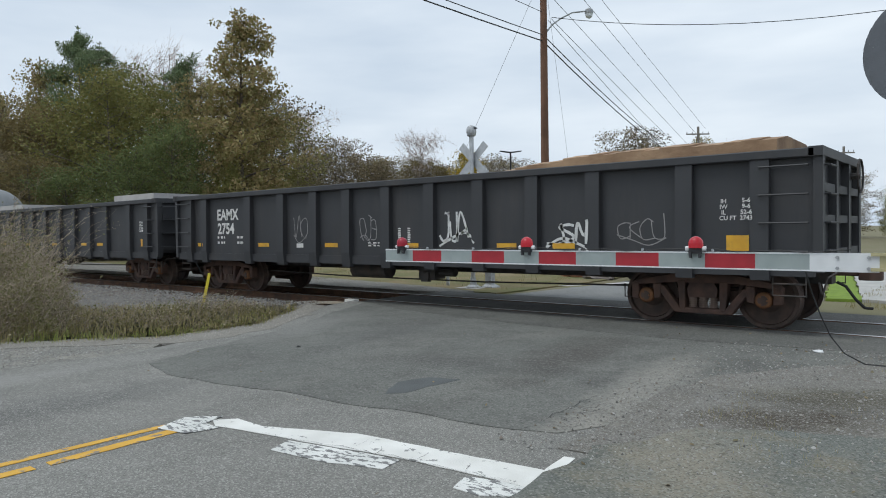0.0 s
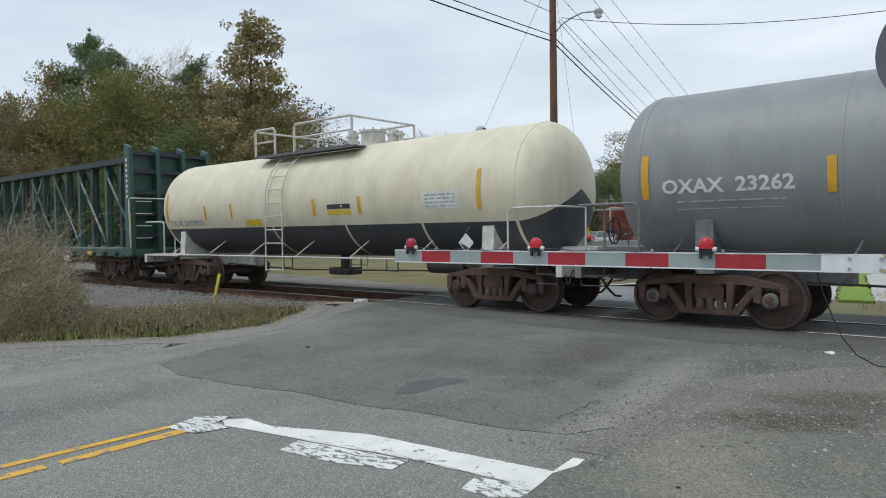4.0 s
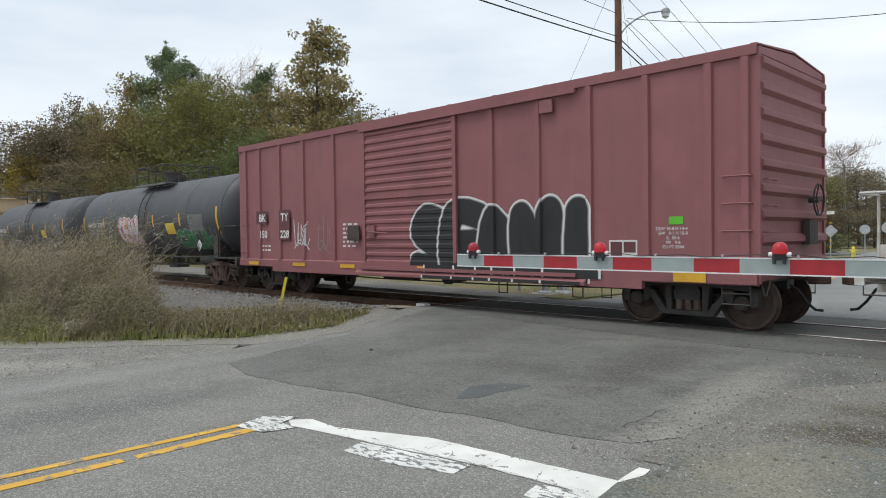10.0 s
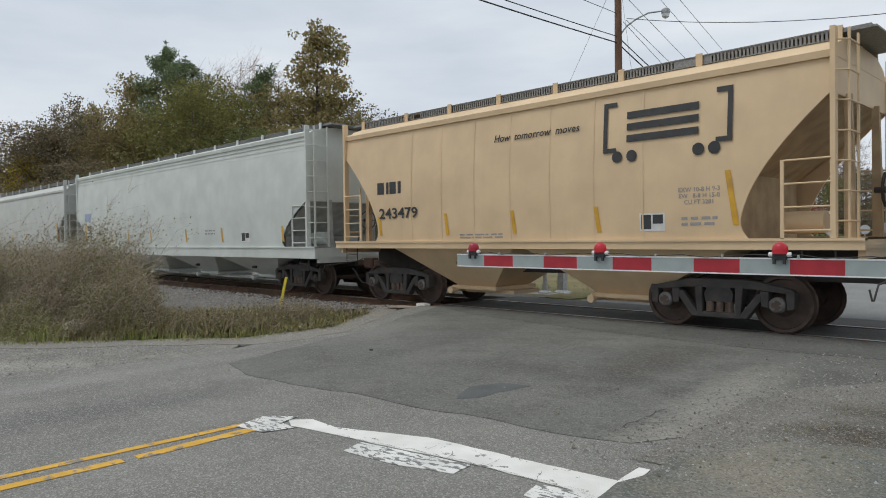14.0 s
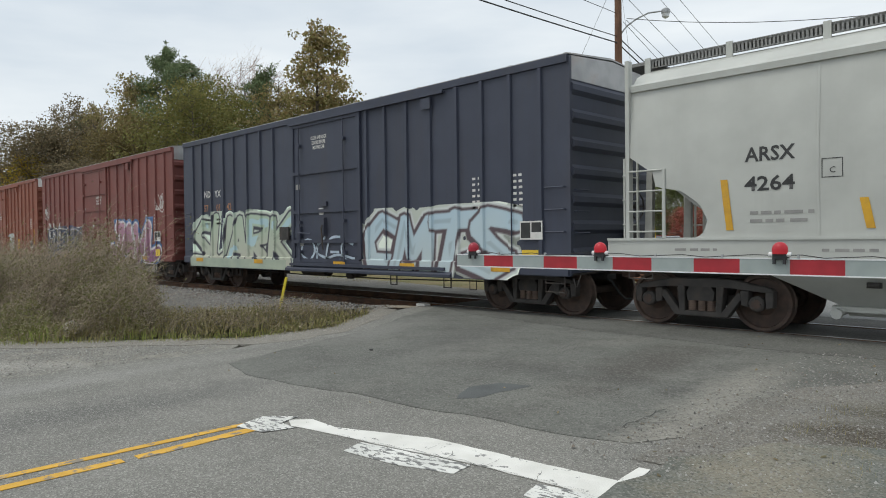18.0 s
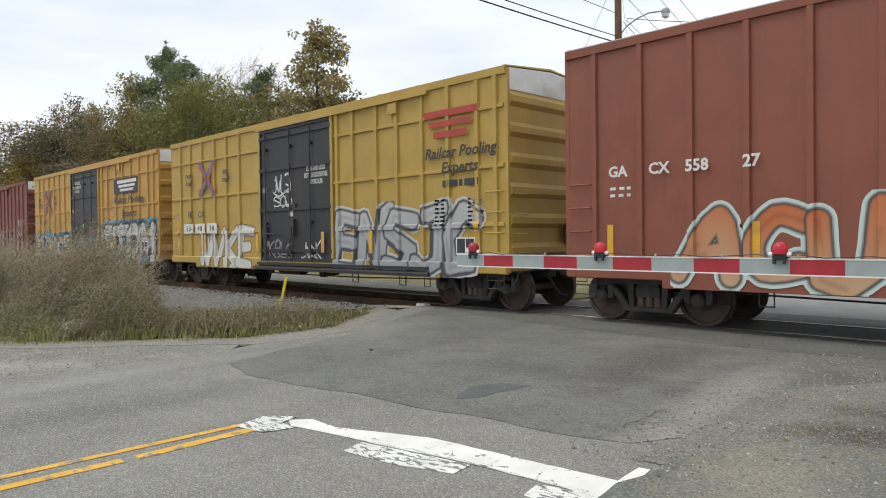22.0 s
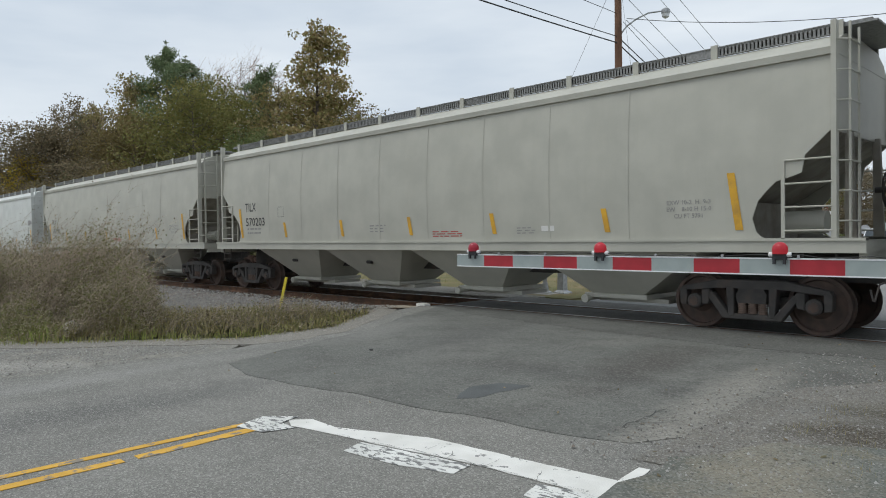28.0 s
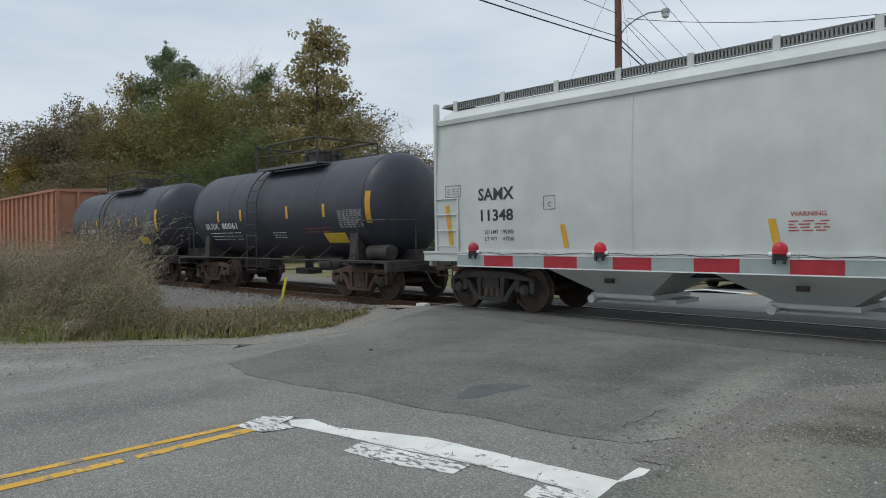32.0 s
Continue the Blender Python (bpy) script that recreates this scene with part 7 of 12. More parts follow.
        bars(car, -5.95, 2.02, 1.7, 2, STENCIL_W, surf, 0.12, 0.05, seed)
        plate(car, *((2.2, 2.95) if seed == 1 else (2.58, 3.28)), 1.8, 2.2, DECAL_Y, surf, "warning_label", "amber warning panel")
        data_table(car, 4.1, 5.2, 1.88, 2.45, STENCIL_GREY, surf, 9)
        bars(car, 0.9, 1.85, 0.9, 2, STENCIL_W, surf, 0.07, 0.03, 6)
        bars(car, 3.3, 1.75, 0.6, 3, STENCIL_W, surf, 0.08, 0.04, 4)
        for x, h in ((-6.5, 0.9), (-4.0, 0.45), (-1.5, 0.45), (1.15, 0.45), (3.45, 0.45), (6.25, 0.9)):
            plate(car, x - 0.06, x + 0.06, 2.4 - h * 0.7, 2.4 + h * 0.3, REFLECT, surf, "reflector", "amber reflective strip", 0.01)
        placard(car, 5.0, 1.4, surf, "2312")
        if seed == 1:
            spray(car, -2.35, -0.5, 1.42, 2.45, "OEAN", surf, (0.62, 0.55, 0.58), (0.42, 0.04, 0.10), None, (0.6, 0.6, 0.6), 0.15, 0.04, 31, cap=0.24, shadow=True, label="pink and white sprayed bubble letters")
            for k in range(3):
                tag(car, -5.9 + 0.9 * k, -5.0 + 0.9 * k, 1.35, 1.75, surf, MARK_YELLOW, 40 + k, 3, 0.016)
            spray(car, 2.9, 5.4, 1.25, 1.95, "CRLA", surf, (0.04, 0.20, 0.08), (0.25, 0.3, 0.26), None, None, 0.10, 0.03, 32, label="green sprayed letters")
            tag(car, 0.9, 2.8, 1.35, 1.75, surf, STENCIL_GREY, 43, 5, 0.018)
            tag(car, 4.6, 6.2, 1.3, 1.95, surf, STENCIL_GREY, 44, 5, 0.018)
        else:
            tag(car, -3.2, -2.1, 1.52, 1.72, surf, MARK_WHITE, 45, 5, 0.015)
            tag(car, -1.7, -0.3, 1.75, 2.2, surf, mat("worn_grey_spray", (0.11, 0.11, 0.115), (0.08, 0.08, 0.085), 9, 0.9, bump=0), 46, 5, 0.018)

    for centre, half_s, num, seed in ((-412.75, 5.3, "80061", 1), (-425.5, 5.4, "80008", 2)):
        car, half, surf = tank_car("tank_car", "short blue-black railway tank car with amber reflective strips", centre, half_s, 1.4, 2.42, blue_black, 4.05, (-0.9, 2.3), STEEL_DARK, (-2.2, 2.6), dome=(1.0, 0.4, 0.3), ladder_x=(-0.9, -0.35))
        letter(car, "SUIX  " + num, -2.8, 2.0, 0.26, STENCIL_W, surf, 0.006, width=2.1)
        bars(car, -3.7, 1.78, 2.0, 3, STENCIL_W, surf, 0.1, 0.04, seed)
        plate(car, 2.75, 3.7, 1.45, 1.72, DECAL_Y, surf, "warning_label", "amber warning panel")
        data_table(car, 3.6, 4.6, 1.85, 2.3, STENCIL_GREY, surf, 8)
        bars(car, 2.0, 1.85, 1.1, 2, STENCIL_R, surf, 0.1, 0.05, 7)
        bars(car, 0.2, 1.75, 0.7, 3, STENCIL_W, surf, 0.07, 0.03, 8)
        for x in (-4.8, -2.9, -1.45, 1.2, 3.0, 5.0 - 0.2):
            plate(car, x - 0.06, x + 0.06, 2.15 if abs(x) < 4.5 else 1.95, 2.5 if abs(x) < 4.5 else 2.75, REFLECT, surf, "reflector", "", 0.01)
        bm = bmesh.new()
        add_rod(bm, (4.4, -0.9, 1.2), (5.2, -0.9, 1.2), 0.2, 12)
        part("air_tank", bm, STEEL_DARK, car, "", True)


def placard(car, x, z, surf, digits, red=False):
    """A diamond-shaped hazard plate in a bracket."""
    y = -(surf(0, 1.75) + 0.17)
    bm = bmesh.new()
    add_prism(bm, [(x - 0.19, z), (x, z - 0.19), (x + 0.19, z), (x, z + 0.19)], "y", y - 0.004, y + 0.006)
    holder = part("placard", bm, STENCIL_R if red else STENCIL_W, car, "red diamond hazard placard" if red else "white diamond hazard placard")
    if red:
        bm = bmesh.new()
        add_box(bm, x - 0.13, x + 0.13, y - 0.0075, y - 0.0045, z - 0.045, z + 0.06)
        part("number_panel", bm, STENCIL_W, holder, "white number panel")
    if not red:
        bm = bmesh.new()
        add_prism(bm, [(x - 0.16, z), (x, z - 0.16), (x, z - 0.06), (x + 0.06, z - 0.1)], "y", y - 0.008, y - 0.005)
        part("placard_mark", bm, STENCIL_K, holder)
    bm = bmesh.new()
    add_pipe(bm, [(x, y + 0.01, z + 0.2), (x, y + 0.1, z + 0.3), (x, y + 0.2, z + 0.32)], 0.02)
    add_pipe(bm, [(x - 0.1, y + 0.01, z - 0.12), (x - 0.1, y + 0.12, 1.02)], 0.015)
    part("placard_bracket", bm, STEEL_DARK, car)
    if digits:
        letter(car, digits, x, z + 0.015, 0.11, STENCIL_K, lambda a, b: -y + 0.010, 0.003)


def centerbeam_car():
    green = paint("dark_green_paint", (0.032, 0.085, 0.066), (0.05, 0.06, 0.055), 0.5, 0.5)
    dark = mat("black_green_steel", (0.035, 0.042, 0.047), (0.022, 0.026, 0.03), 3, 0.6, bump=0.1)
    car, u, half = new_car("lumber_flatcar", "empty dark green centerbeam lumber flatcar with tall centre truss", -71.55, -94.8)

    def surf(x, z):
        return 1.46

    for s in (-1, 1):
        bm = bmesh.new()
        add_box(bm, -half, half, *sorted((s * 1.33, s * 1.46)), 0.90, 1.13)
        part("side_sill", bm, green, car)
        bm = bmesh.new()
        add_box(bm, -half + 0.5, half - 0.5, *sorted((s * 0.5, s * 1.47)), 1.132, 1.17)
        part("deck", bm, mat("worn_deck_green", (0.16, 0.21, 0.19), (0.09, 0.12, 0.11), 4, 0.8), car, "scuffed grey-green deck")
    bm = bmesh.new()
    add_rod(bm, (0, -0.10, 0), (0, 0.05, 0), 0.075, 10)
    add_rod(bm, (0, -0.12, 0), (0, -0.10, 0), 0.05, 8)
    winch = finish(bm, dark)
    for k in range(26):
        x = -half + 1 + (2 * half - 2) * k / 25
        for s in (-1, 1):
            again("strap_winch", winch, car, pose(x, s * 1.45, 0.98, 0, 0, 0 if s < 0 else 180))
    posts = [-9.95, -8.75, -7.52] + [-6.3 + 1.2 * k for k in range(15)]
    # a darker copy of green: shade put into the paint of alternate posts
    shaded_green = paint("shaded_green_paint", (0.022, 0.05, 0.043), (0.03, 0.035, 0.034), 0.55, 0.5)
    bm = bmesh.new()
    add_prism(bm, [(-0.09, -0.13), (0.09, -0.13), (0.09, -0.105), (0.03, -0.10), (0.03, 0.10), (0.09, 0.105), (0.09, 0.13), (-0.09, 0.13), (-0.09, 0.105), (-0.03, 0.10), (-0.03, -0.10), (-0.09, -0.105)], "z", 1.13, 4.24)
    mesh_a = finish(bm, green)
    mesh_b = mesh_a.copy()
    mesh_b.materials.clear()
    mesh_b.materials.append(shaded_green)
    bm = bmesh.new()
    add_box(bm, -0.075, 0.075, -0.142, -0.131, 1.9, 3.6)
    strip = finish(bm, dark)
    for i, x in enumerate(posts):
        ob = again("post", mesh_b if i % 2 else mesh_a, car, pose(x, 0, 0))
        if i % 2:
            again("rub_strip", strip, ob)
    bm = bmesh.new()
    add_box(bm, -half + 0.4, half - 0.4, -0.24, 0.24, 4.24, 4.45)
    part("top_chord", bm, dark, car, "dark top beam")
    spans = [(1, 3, 1), (3, 5, 1), (5, 7, 1), (7, 9, 1), (8, 10, -1), (10, 12, -1), (12, 14, -1), (14, 16, -1)]
    words = {5: ("REMOVE ALL LOOSE DUNNAGE",), 6: ("EQUIPPED      OVERHEAD CAUTION", "EXERCISE      LOADING AND UNLOADING")}
    for j, (i0, i1, up) in enumerate(spans):
        (ax, az), (bx, bz) = ((posts[i0], 1.35), (posts[i1], 4.1)) if up > 0 else ((posts[i0], 4.1), (posts[i1], 1.35))
        dx, dz = bx - ax, bz - az
        m = math.hypot(dx, dz)
        ox, oz = -dz / m * 0.075, dx / m * 0.075
        bm = bmesh.new()
        add_prism(bm, [(ax - ox, az - oz), (bx - ox, bz - oz), (bx + ox, bz + oz), (ax + ox, az + oz)], "y", -0.165, -0.15)
        br = part("brace", bm, green, car, "flat diagonal brace")
        bm = bmesh.new()
        add_prism(bm, [(ax - ox, az - oz), (bx - ox, bz - oz), (bx + ox, bz + oz), (ax + ox, az + oz)], "y", 0.15, 0.165)
        part("brace", bm, green, car, "flat diagonal brace")
        for k, line in enumerate(words.get(j, ())):
            me = text_mesh(line, 0.105, 0.003, 0.0).copy()
            room, row = (0.47, 0.0) if j == 5 else (0.72, 0.036 - 0.072 * k)
            at = 0.70 if j == 5 else 0.5
            x_lo, x_hi = min(v.co.x for v in me.vertices), max(v.co.x for v in me.vertices)
            grow = m * room / (x_hi - x_lo)
            for v in me.vertices:
                q, r = at + v.co.x * grow / m, row + v.co.y * (0.85 if j == 5 else 0.62)
                v.co = (ax + dx * q + ox / 0.075 * r, -0.1665, az + dz * q + oz / 0.075 * r)
            me.materials.clear()
            me.materials.append(STENCIL_W)
            text = again("lettering", me, br)
        if j in (0, 1, 2, 7):
            rnd = random.Random(j)
            bm = bmesh.new()
            for row in (-0.03, 0.025):
                t = 0.12 if j != 1 else 0.1
                stop = 0.44 if j != 0 else 0.3
                while t < stop:
                    e = t + rnd.uniform(0.01, 0.03)
                    r0, r1 = row - 0.012, row + 0.014
                    add_prism(bm, [(ax + dx * q + ox / 0.075 * r, az + dz * q + oz / 0.075 * r) for q, r in ((t, r0), (e, r0), (e, r1), (t, r1))], "y", -0.170, -0.1655)
                    t = e + 0.012
            tagged(part("warning_lines", bm, STENCIL_W, br, "white stencilled warning lines"), kind="stuff")
        for gx, gz, sg in ((ax, az, 1), (bx, bz, -1)):
            bm = bmesh.new()
            ux, uz = sg * dx / m, sg * dz / m
            z_s = 1 if gz < 2 else -1
            add_prism(bm, [(gx, gz - z_s * 0.2), (gx + ux * 0.36 + 0.12 * uz * z_s, gz + uz * 0.36 - 0.06 * z_s), (gx + ux * 0.42 - 0.12 * uz * z_s, gz + uz * 0.42), (gx, gz + z_s * 0.16)], "y", -0.148, -0.135)
            part("gusset", bm, green, car)
    for bx0, bz0, bx1, bz1 in ((-half + 0.42, 2.3, posts[1], 1.35), (posts[16], 1.35, half - 0.42, 2.6)):
        bm = bmesh.new()
        add_prism(bm, [(bx0, bz0 - 0.08), (bx1, bz1 - 0.08), (bx1, bz1 + 0.08), (bx0, bz0 + 0.08)], "y", -0.165, -0.15)
        part("brace", bm, green, car, "flat diagonal brace")
    # bulkheads
    for s in (-1, 1):
        xi, xo = s * (half - 0.42), s * half
        bm = bmesh.new()
        add_box(bm, *sorted((xi, xi + s * 0.06)), -1.38, 1.38, 1.17, 4.40)
        bulk = part("bulkhead", bm, green, car, "tall dark green end bulkhead")
        for y in (-1.38, -0.46, 0.46, 1.38):
            bm = bmesh.new()
            add_prism(bm, [(xi, 1.0), (xo + s * 0.02, 1.0), (xi + s * 0.34, 4.46), (xi, 4.60)], "y", y - 0.07, y + 0.07)
            part("bulkhead_post", bm, green, bulk)
        for z in (1.6, 2.3, 3.0, 3.7, 4.3):
            bm = bmesh.new()
            add_box(bm, *sorted((xi + s * 0.06, xi + s * 0.30)), -1.3, 1.3, z - 0.06, z + 0.06)
            part("bulkhead_beam", bm, dark, bulk)
        bm = bmesh.new()
        for z in (1.5, 1.9, 2.3, 2.7):
            add_pipe(bm, [(xo, -1.3, z), (xo + s * 0.08, -1.3, z), (xo + s * 0.08, -0.8, z), (xo, -0.8, z)], 0.014, 5)
        part("end_ladder", bm, STENCIL_W, bulk)
        bm = bmesh.new()
        add_pipe(bm, [(xo - s * 0.05, -1.46, 1.2), (xo - s * 0.05, -1.5, 2.75), (xo + s * 0.06, -1.5, 2.8), (xo + s * 0.06, 1.3, 2.8)], 0.022)
        part("handrail", bm, STENCIL_W, bulk, "white handrail")
        if s > 0:
            bm = bmesh.new()
            for k in range(8):
                add_box(bm, half - 0.30, half - 0.20, -1.458, -1.452, 4.0 - 0.17 * k, 4.1 - 0.17 * k)
            part("vertical_lettering", bm, STENCIL_W, bulk, "column of white letter blocks")
            bm = bmesh.new()
            add_box(bm, half - 0.1, half - 0.02, -1.462, -1.452, 1.25, 2.3)
            part("reflector", bm, REFLECT, bulk, "amber reflective strip")
        else:
            bm = bmesh.new()
            rnd = random.Random(6)
            for r in range(11):
                z = 3.75 - 0.2 * r
                if r in (3, 4):
                    continue
                for y0 in (-1.15, 0.2):
                    y = y0 + rnd.uniform(0, 0.15)
                    while y < y0 + 0.85:
                        w = rnd.uniform(0.08, 0.25)
                        add_box(bm, xi - s * 0.01, xi - s * 0.004, y, y + w, z, z + 0.07)
                        y += w + 0.05
            tagged(part("warning_lines", bm, STENCIL_W, bulk, "rows of white stencilled warnings"), kind="stuff")
    letter(car, "NGSX", -3.12, 1.015, 0.20, STENCIL_W, surf, 0.006, width=0.6)
    letter(car, "738704", -2.03, 1.015, 0.20, STENCIL_W, surf, 0.006, width=0.78)
    letter(car, "L 75-0", 4.05, 1.0, 0.13, STENCIL_W, surf, 0.003)
    letter(car, "IL 73-0", 2.6, 1.0, 0.13, STENCIL_W, surf, 0.003)
    letter(car, "LT WT 55700", 0.0, 1.0, 0.12, STENCIL_W, surf, 0.003)
    bars(car, 6.0, 1.0, 1.2, 1, STENCIL_W, surf, 0.1, 0.06, 4)
    for x in (-7.9, -4.4, -0.3, 1.7, 5.2, 8.6):
        plate(car, x - 0.25, x + 0.25, 0.94, 1.06, REFLECT, surf, "reflector", "amber reflective strip", 0.008)
    plate(car, 6.2, 6.75, 0.72, 0.95, STENCIL_W, lambda x, z: 1.44, "data_plate")
    add_underframe(car, half, 0.86, 1.12, material=green)
    bm = bmesh.new()
    add_rod(bm, (3.75, -0.9, 0.70), (4.5, -0.9, 0.70), 0.27, 18)
    part("air_tank", bm, dark, car, "", True)
    add_ends(car, half, 0.6, step_z=0.95)
    for x in (9.2, -9.2):
        add_truck(car, x, u, "rust", "grey")


def spread(a, b, n):
    return [a + (b - a) * k / (n - 1) for k in range(n)]


def box_cars():
    galv = mat("galvanised_roof", (0.45, 0.45, 0.45), (0.34, 0.34, 0.34), 2, 0.5, 0.6, bump=0.1, stain=(0.3, 0.2, 0.14), stain_scale=1, stain_amount=0.5)
    panel = mat("dirty_white_panel", (0.74, 0.74, 0.71), (0.62, 0.62, 0.59), 2, 0.6, stain=(0.3, 0.25, 0.2), stain_scale=1.2, stain_amount=0.5)
    # weathered orange boxcar
    orange = paint("weathered_orange_paint", (0.40, 0.155, 0.022), (0.105, 0.036, 0.018), 0.6, 0.9, 1.1, b=(0.25, 0.088, 0.016), streaks=1.0, lo=0.45, hi=0.67)
    rib_y = paint("yellow_orange_rib", (0.50, 0.25, 0.03), (0.2, 0.09, 0.03), 0.6, 0.5, 2.0)
    black_door = paint("sooty_black_door", (0.04, 0.038, 0.042), (0.10, 0.06, 0.045), 0.6, 0.4)
    car, half, surf = boxcar("boxcar", "weathered orange boxcar with black sliding door and graffiti", -95.62, -111.3, 4.33, 0.80, [-7.45, -6.7, -5.4, -3.85, -2.5, 2.5, 3.63, 4.79, 5.96, 7.09, 7.62], (-1.6, 1.38), orange, black_door, galv,
                             rib_w=0.16, rib_mat=rib_y, rail_mat=rib_y, corrugated=True, end_bumps=10, door_bars=(2.0, 3.3), cap="dark")
    fade = mat("faded_brown_lettering", (0.10, 0.06, 0.035), (0.16, 0.08, 0.035), 5, 0.7, bump=0)
    letter(car, "The nationwide boxcar pool", 4.6, 3.84, 0.36, fade, surf, 0.008, 0.25, width=5.3)
    for x0, x1, z in ((-6.66, -6.1, 3.32), (-5.98, -5.4, 3.34), (-5.25, -4.95, 3.36), (-4.8, -4.35, 3.36), (-4.75, -4.05, 2.6), (-3.9, -3.2, 2.58), (-3.1, -2.2, 2.56), (-5.95, -5.0, 2.98)):
        plate(car, x0, x1, z, z + (0.44 if x1 - x0 < 0.92 else 0.2), fade, surf, "brand_shape", "faded brown block of a worn emblem", lean=0.1)
    ym = mat("faded_yellow_emblem", (0.55, 0.33, 0.03), (0.42, 0.22, 0.03), 3, 0.7, bump=0)
    for k in range(4):
        bm = bmesh.new()
        a = radians(45 + 90 * k)
        c, s = math.cos(a), math.sin(a)
        pts = [(0.15, 0.12), (0.75, 0.22), (0.75, -0.02), (0.95, 0.1), (0.95, -0.25), (0.15, -0.12)]
        bm.faces.new([bm.verts.new((4.8 + 0.9 * (q[0] * c - q[1] * s), -(1.525), 2.85 + 0.85 * (q[0] * s + q[1] * c))) for q in pts])
        part("emblem_arrow", bm, ym, car, "faded yellow arrow emblem")
    letter(car, "next\nload", 3.15, 2.8, 0.26, fade, surf, 0.002, 0.2)
    letter(car, "any\nroad", 6.6, 2.75, 0.26, fade, surf, 0.002, 0.2)
    plate(car, -5.95, -4.1, 1.76, 2.10, DECAL_Y, surf, "number_panel", "bright yellow number panel", 0.008)
    plate(car, -5.55, -4.1, 2.11, 2.46, DECAL_Y, surf, "number_panel", "bright yellow number panel", 0.008)
    letter(car, "RB OX", -4.85, 2.28, 0.30, STENCIL_K, surf, 0.006, width=1.3, gap=0.014)
    letter(car, "322 20", -5.0, 1.93, 0.30, STENCIL_K, surf, 0.006, width=1.6, gap=0.014)
    spray(car, -7.3, -1.75, 0.72, 1.75, "CNRAE", surf, (0.55, 0.42, 0.46), (0.08, 0.08, 0.09), (0.42, 0.55, 0.62), (0.6, 0.6, 0.6), 0.17, 0.03, 51, two=(0.6, 0.58, 0.56), label="pink and blue sprayed letters")
    spray(car, 1.9, 5.1, 0.85, 1.95, "TNCS", surf, (0.40, 0.40, 0.39), (0.06, 0.06, 0.06), None, None, 0.16, 0.035, 52, shadow=True, two=(0.3, 0.28, 0.26), block=True, label="silver sprayed letters")
    tag(car, 6.05, 7.0, 2.5, 3.3, surf, MARK_WHITE, 53, 4, 0.025, "white spray-painted scrawl")
    tag(car, -6.9, -6.3, 2.3, 2.9, surf, STENCIL_W, 54, 4, 0.012)
    plate(car, 6.7, 6.95, 1.9, 2.05, DECAL_G, surf, "sticker", "bright green sticker", 0.012)
    data_box(car, 6.3, 1.25, surf)
    for x in (0.2, 2.9, 6.6):
        plate(car, x, x + 0.35, 0.98 + 0.1, 1.16, DECAL_Y, lambda a, b: 1.6, "reflector", "", 0.006)

    # faded maroon boxcar
    maroon = paint("faded_maroon_paint", (0.285, 0.108, 0.115), (0.16, 0.075, 0.075), 0.65, 0.4)
    dark_m = mat("dark_maroon_patch", (0.13, 0.045, 0.05), (0.11, 0.04, 0.045), 3, 0.7, bump=0)
    car, half, surf = boxcar("boxcar", "faded maroon boxcar with corrugated door and black graffiti", -127.3, -142.85, 4.40, 0.77, [-7.4, -6.6, -5.5, -4.3, -2.9, 2.5, 3.68, 4.83, 5.95, 7.03, 7.6], (-1.62, 1.48), maroon, maroon, maroon,
                             rib_w=0.15, corrugated="ridges", end_bumps=9, door_bars=(2.55,), cap="dark")
    plate(car, -6.75, -6.15, 2.02, 2.4, dark_m, surf, "patch", gap=0.004)
    plate(car, -5.5, -4.95, 1.55, 2.4, dark_m, surf, "patch", gap=0.004)
    letter(car, "BK", -6.4, 2.18, 0.30, STENCIL_W, surf, 0.008, gap=0.01)
    letter(car, "TY", -5.2, 2.18, 0.30, STENCIL_W, surf, 0.008, gap=0.01)
    letter(car, "150", -6.35, 1.70, 0.30, STENCIL_W, surf, 0.008, gap=0.01)
    letter(car, "228", -5.2, 1.70, 0.30, STENCIL_W, surf, 0.008, gap=0.01)
    bars(car, -6.5, 1.35, 0.5, 2, STENCIL_W, surf, 0.12, 0.05, 3)
    spray(car, 0.3, 5.05, 0.55, 2.25, "SEAMI", surf, (0.018, 0.018, 0.02), (0.68, 0.68, 0.67), None, None, 0.29, 0.045, 61, lean=0.0, cap=0.3, label="black sprayed bubble letters with white outline")
    black = mat("sprayed_black", (0.02, 0.02, 0.022), (0.03, 0.028, 0.028), 4, 0.75, bump=0)
    plate(car, 0.5, 4.7, 0.672, 0.732, black, lambda a, b: 1.665, "sprayed_guide", "black sprayed door guide", 0.003)
    plate(car, 0.5, 5.08, 0.79, 0.96, black, lambda a, b: 1.585, "sprayed_sill", "black sprayed lower edge", 0.009)
    for x in (0.5, 1.42, 2.05, 2.5, 3.1, 3.78, 5.04):
        plate(car, x, x + 0.055, 0.79, 0.96, MARK_WHITE, lambda a, b: 1.585, "outline_stroke", "white sprayed stroke", 0.012)
        if x < 4.6:
            plate(car, x, x + 0.05, 0.672, 0.732, MARK_WHITE, lambda a, b: 1.665, "outline_stroke", "white sprayed stroke", 0.006)
    tag(car, -4.8, -4.1, 1.4, 2.0, surf, MARK_WHITE, 62, 4, 0.018)
    tag(car, -3.7, -3.0, 1.3, 2.1, surf, STENCIL_GREY, 63, 3, 0.01)
    plate(car, 6.35, 6.6, 1.73, 1.86, DECAL_G, surf, "sticker", "bright green sticker", 0.008)
    for k, s in enumerate(("EXW 10-8 H 14-4", "EW   9-1 H 15-0", "IL  50-6", "IW   9-6", "CU FT 5344")):
        letter(car, s, 6.42, 1.66 - 0.075 * k, 0.075, STENCIL_W, surf, 0.001)
    data_box(car, 5.22, 1.12, surf, dark_m)
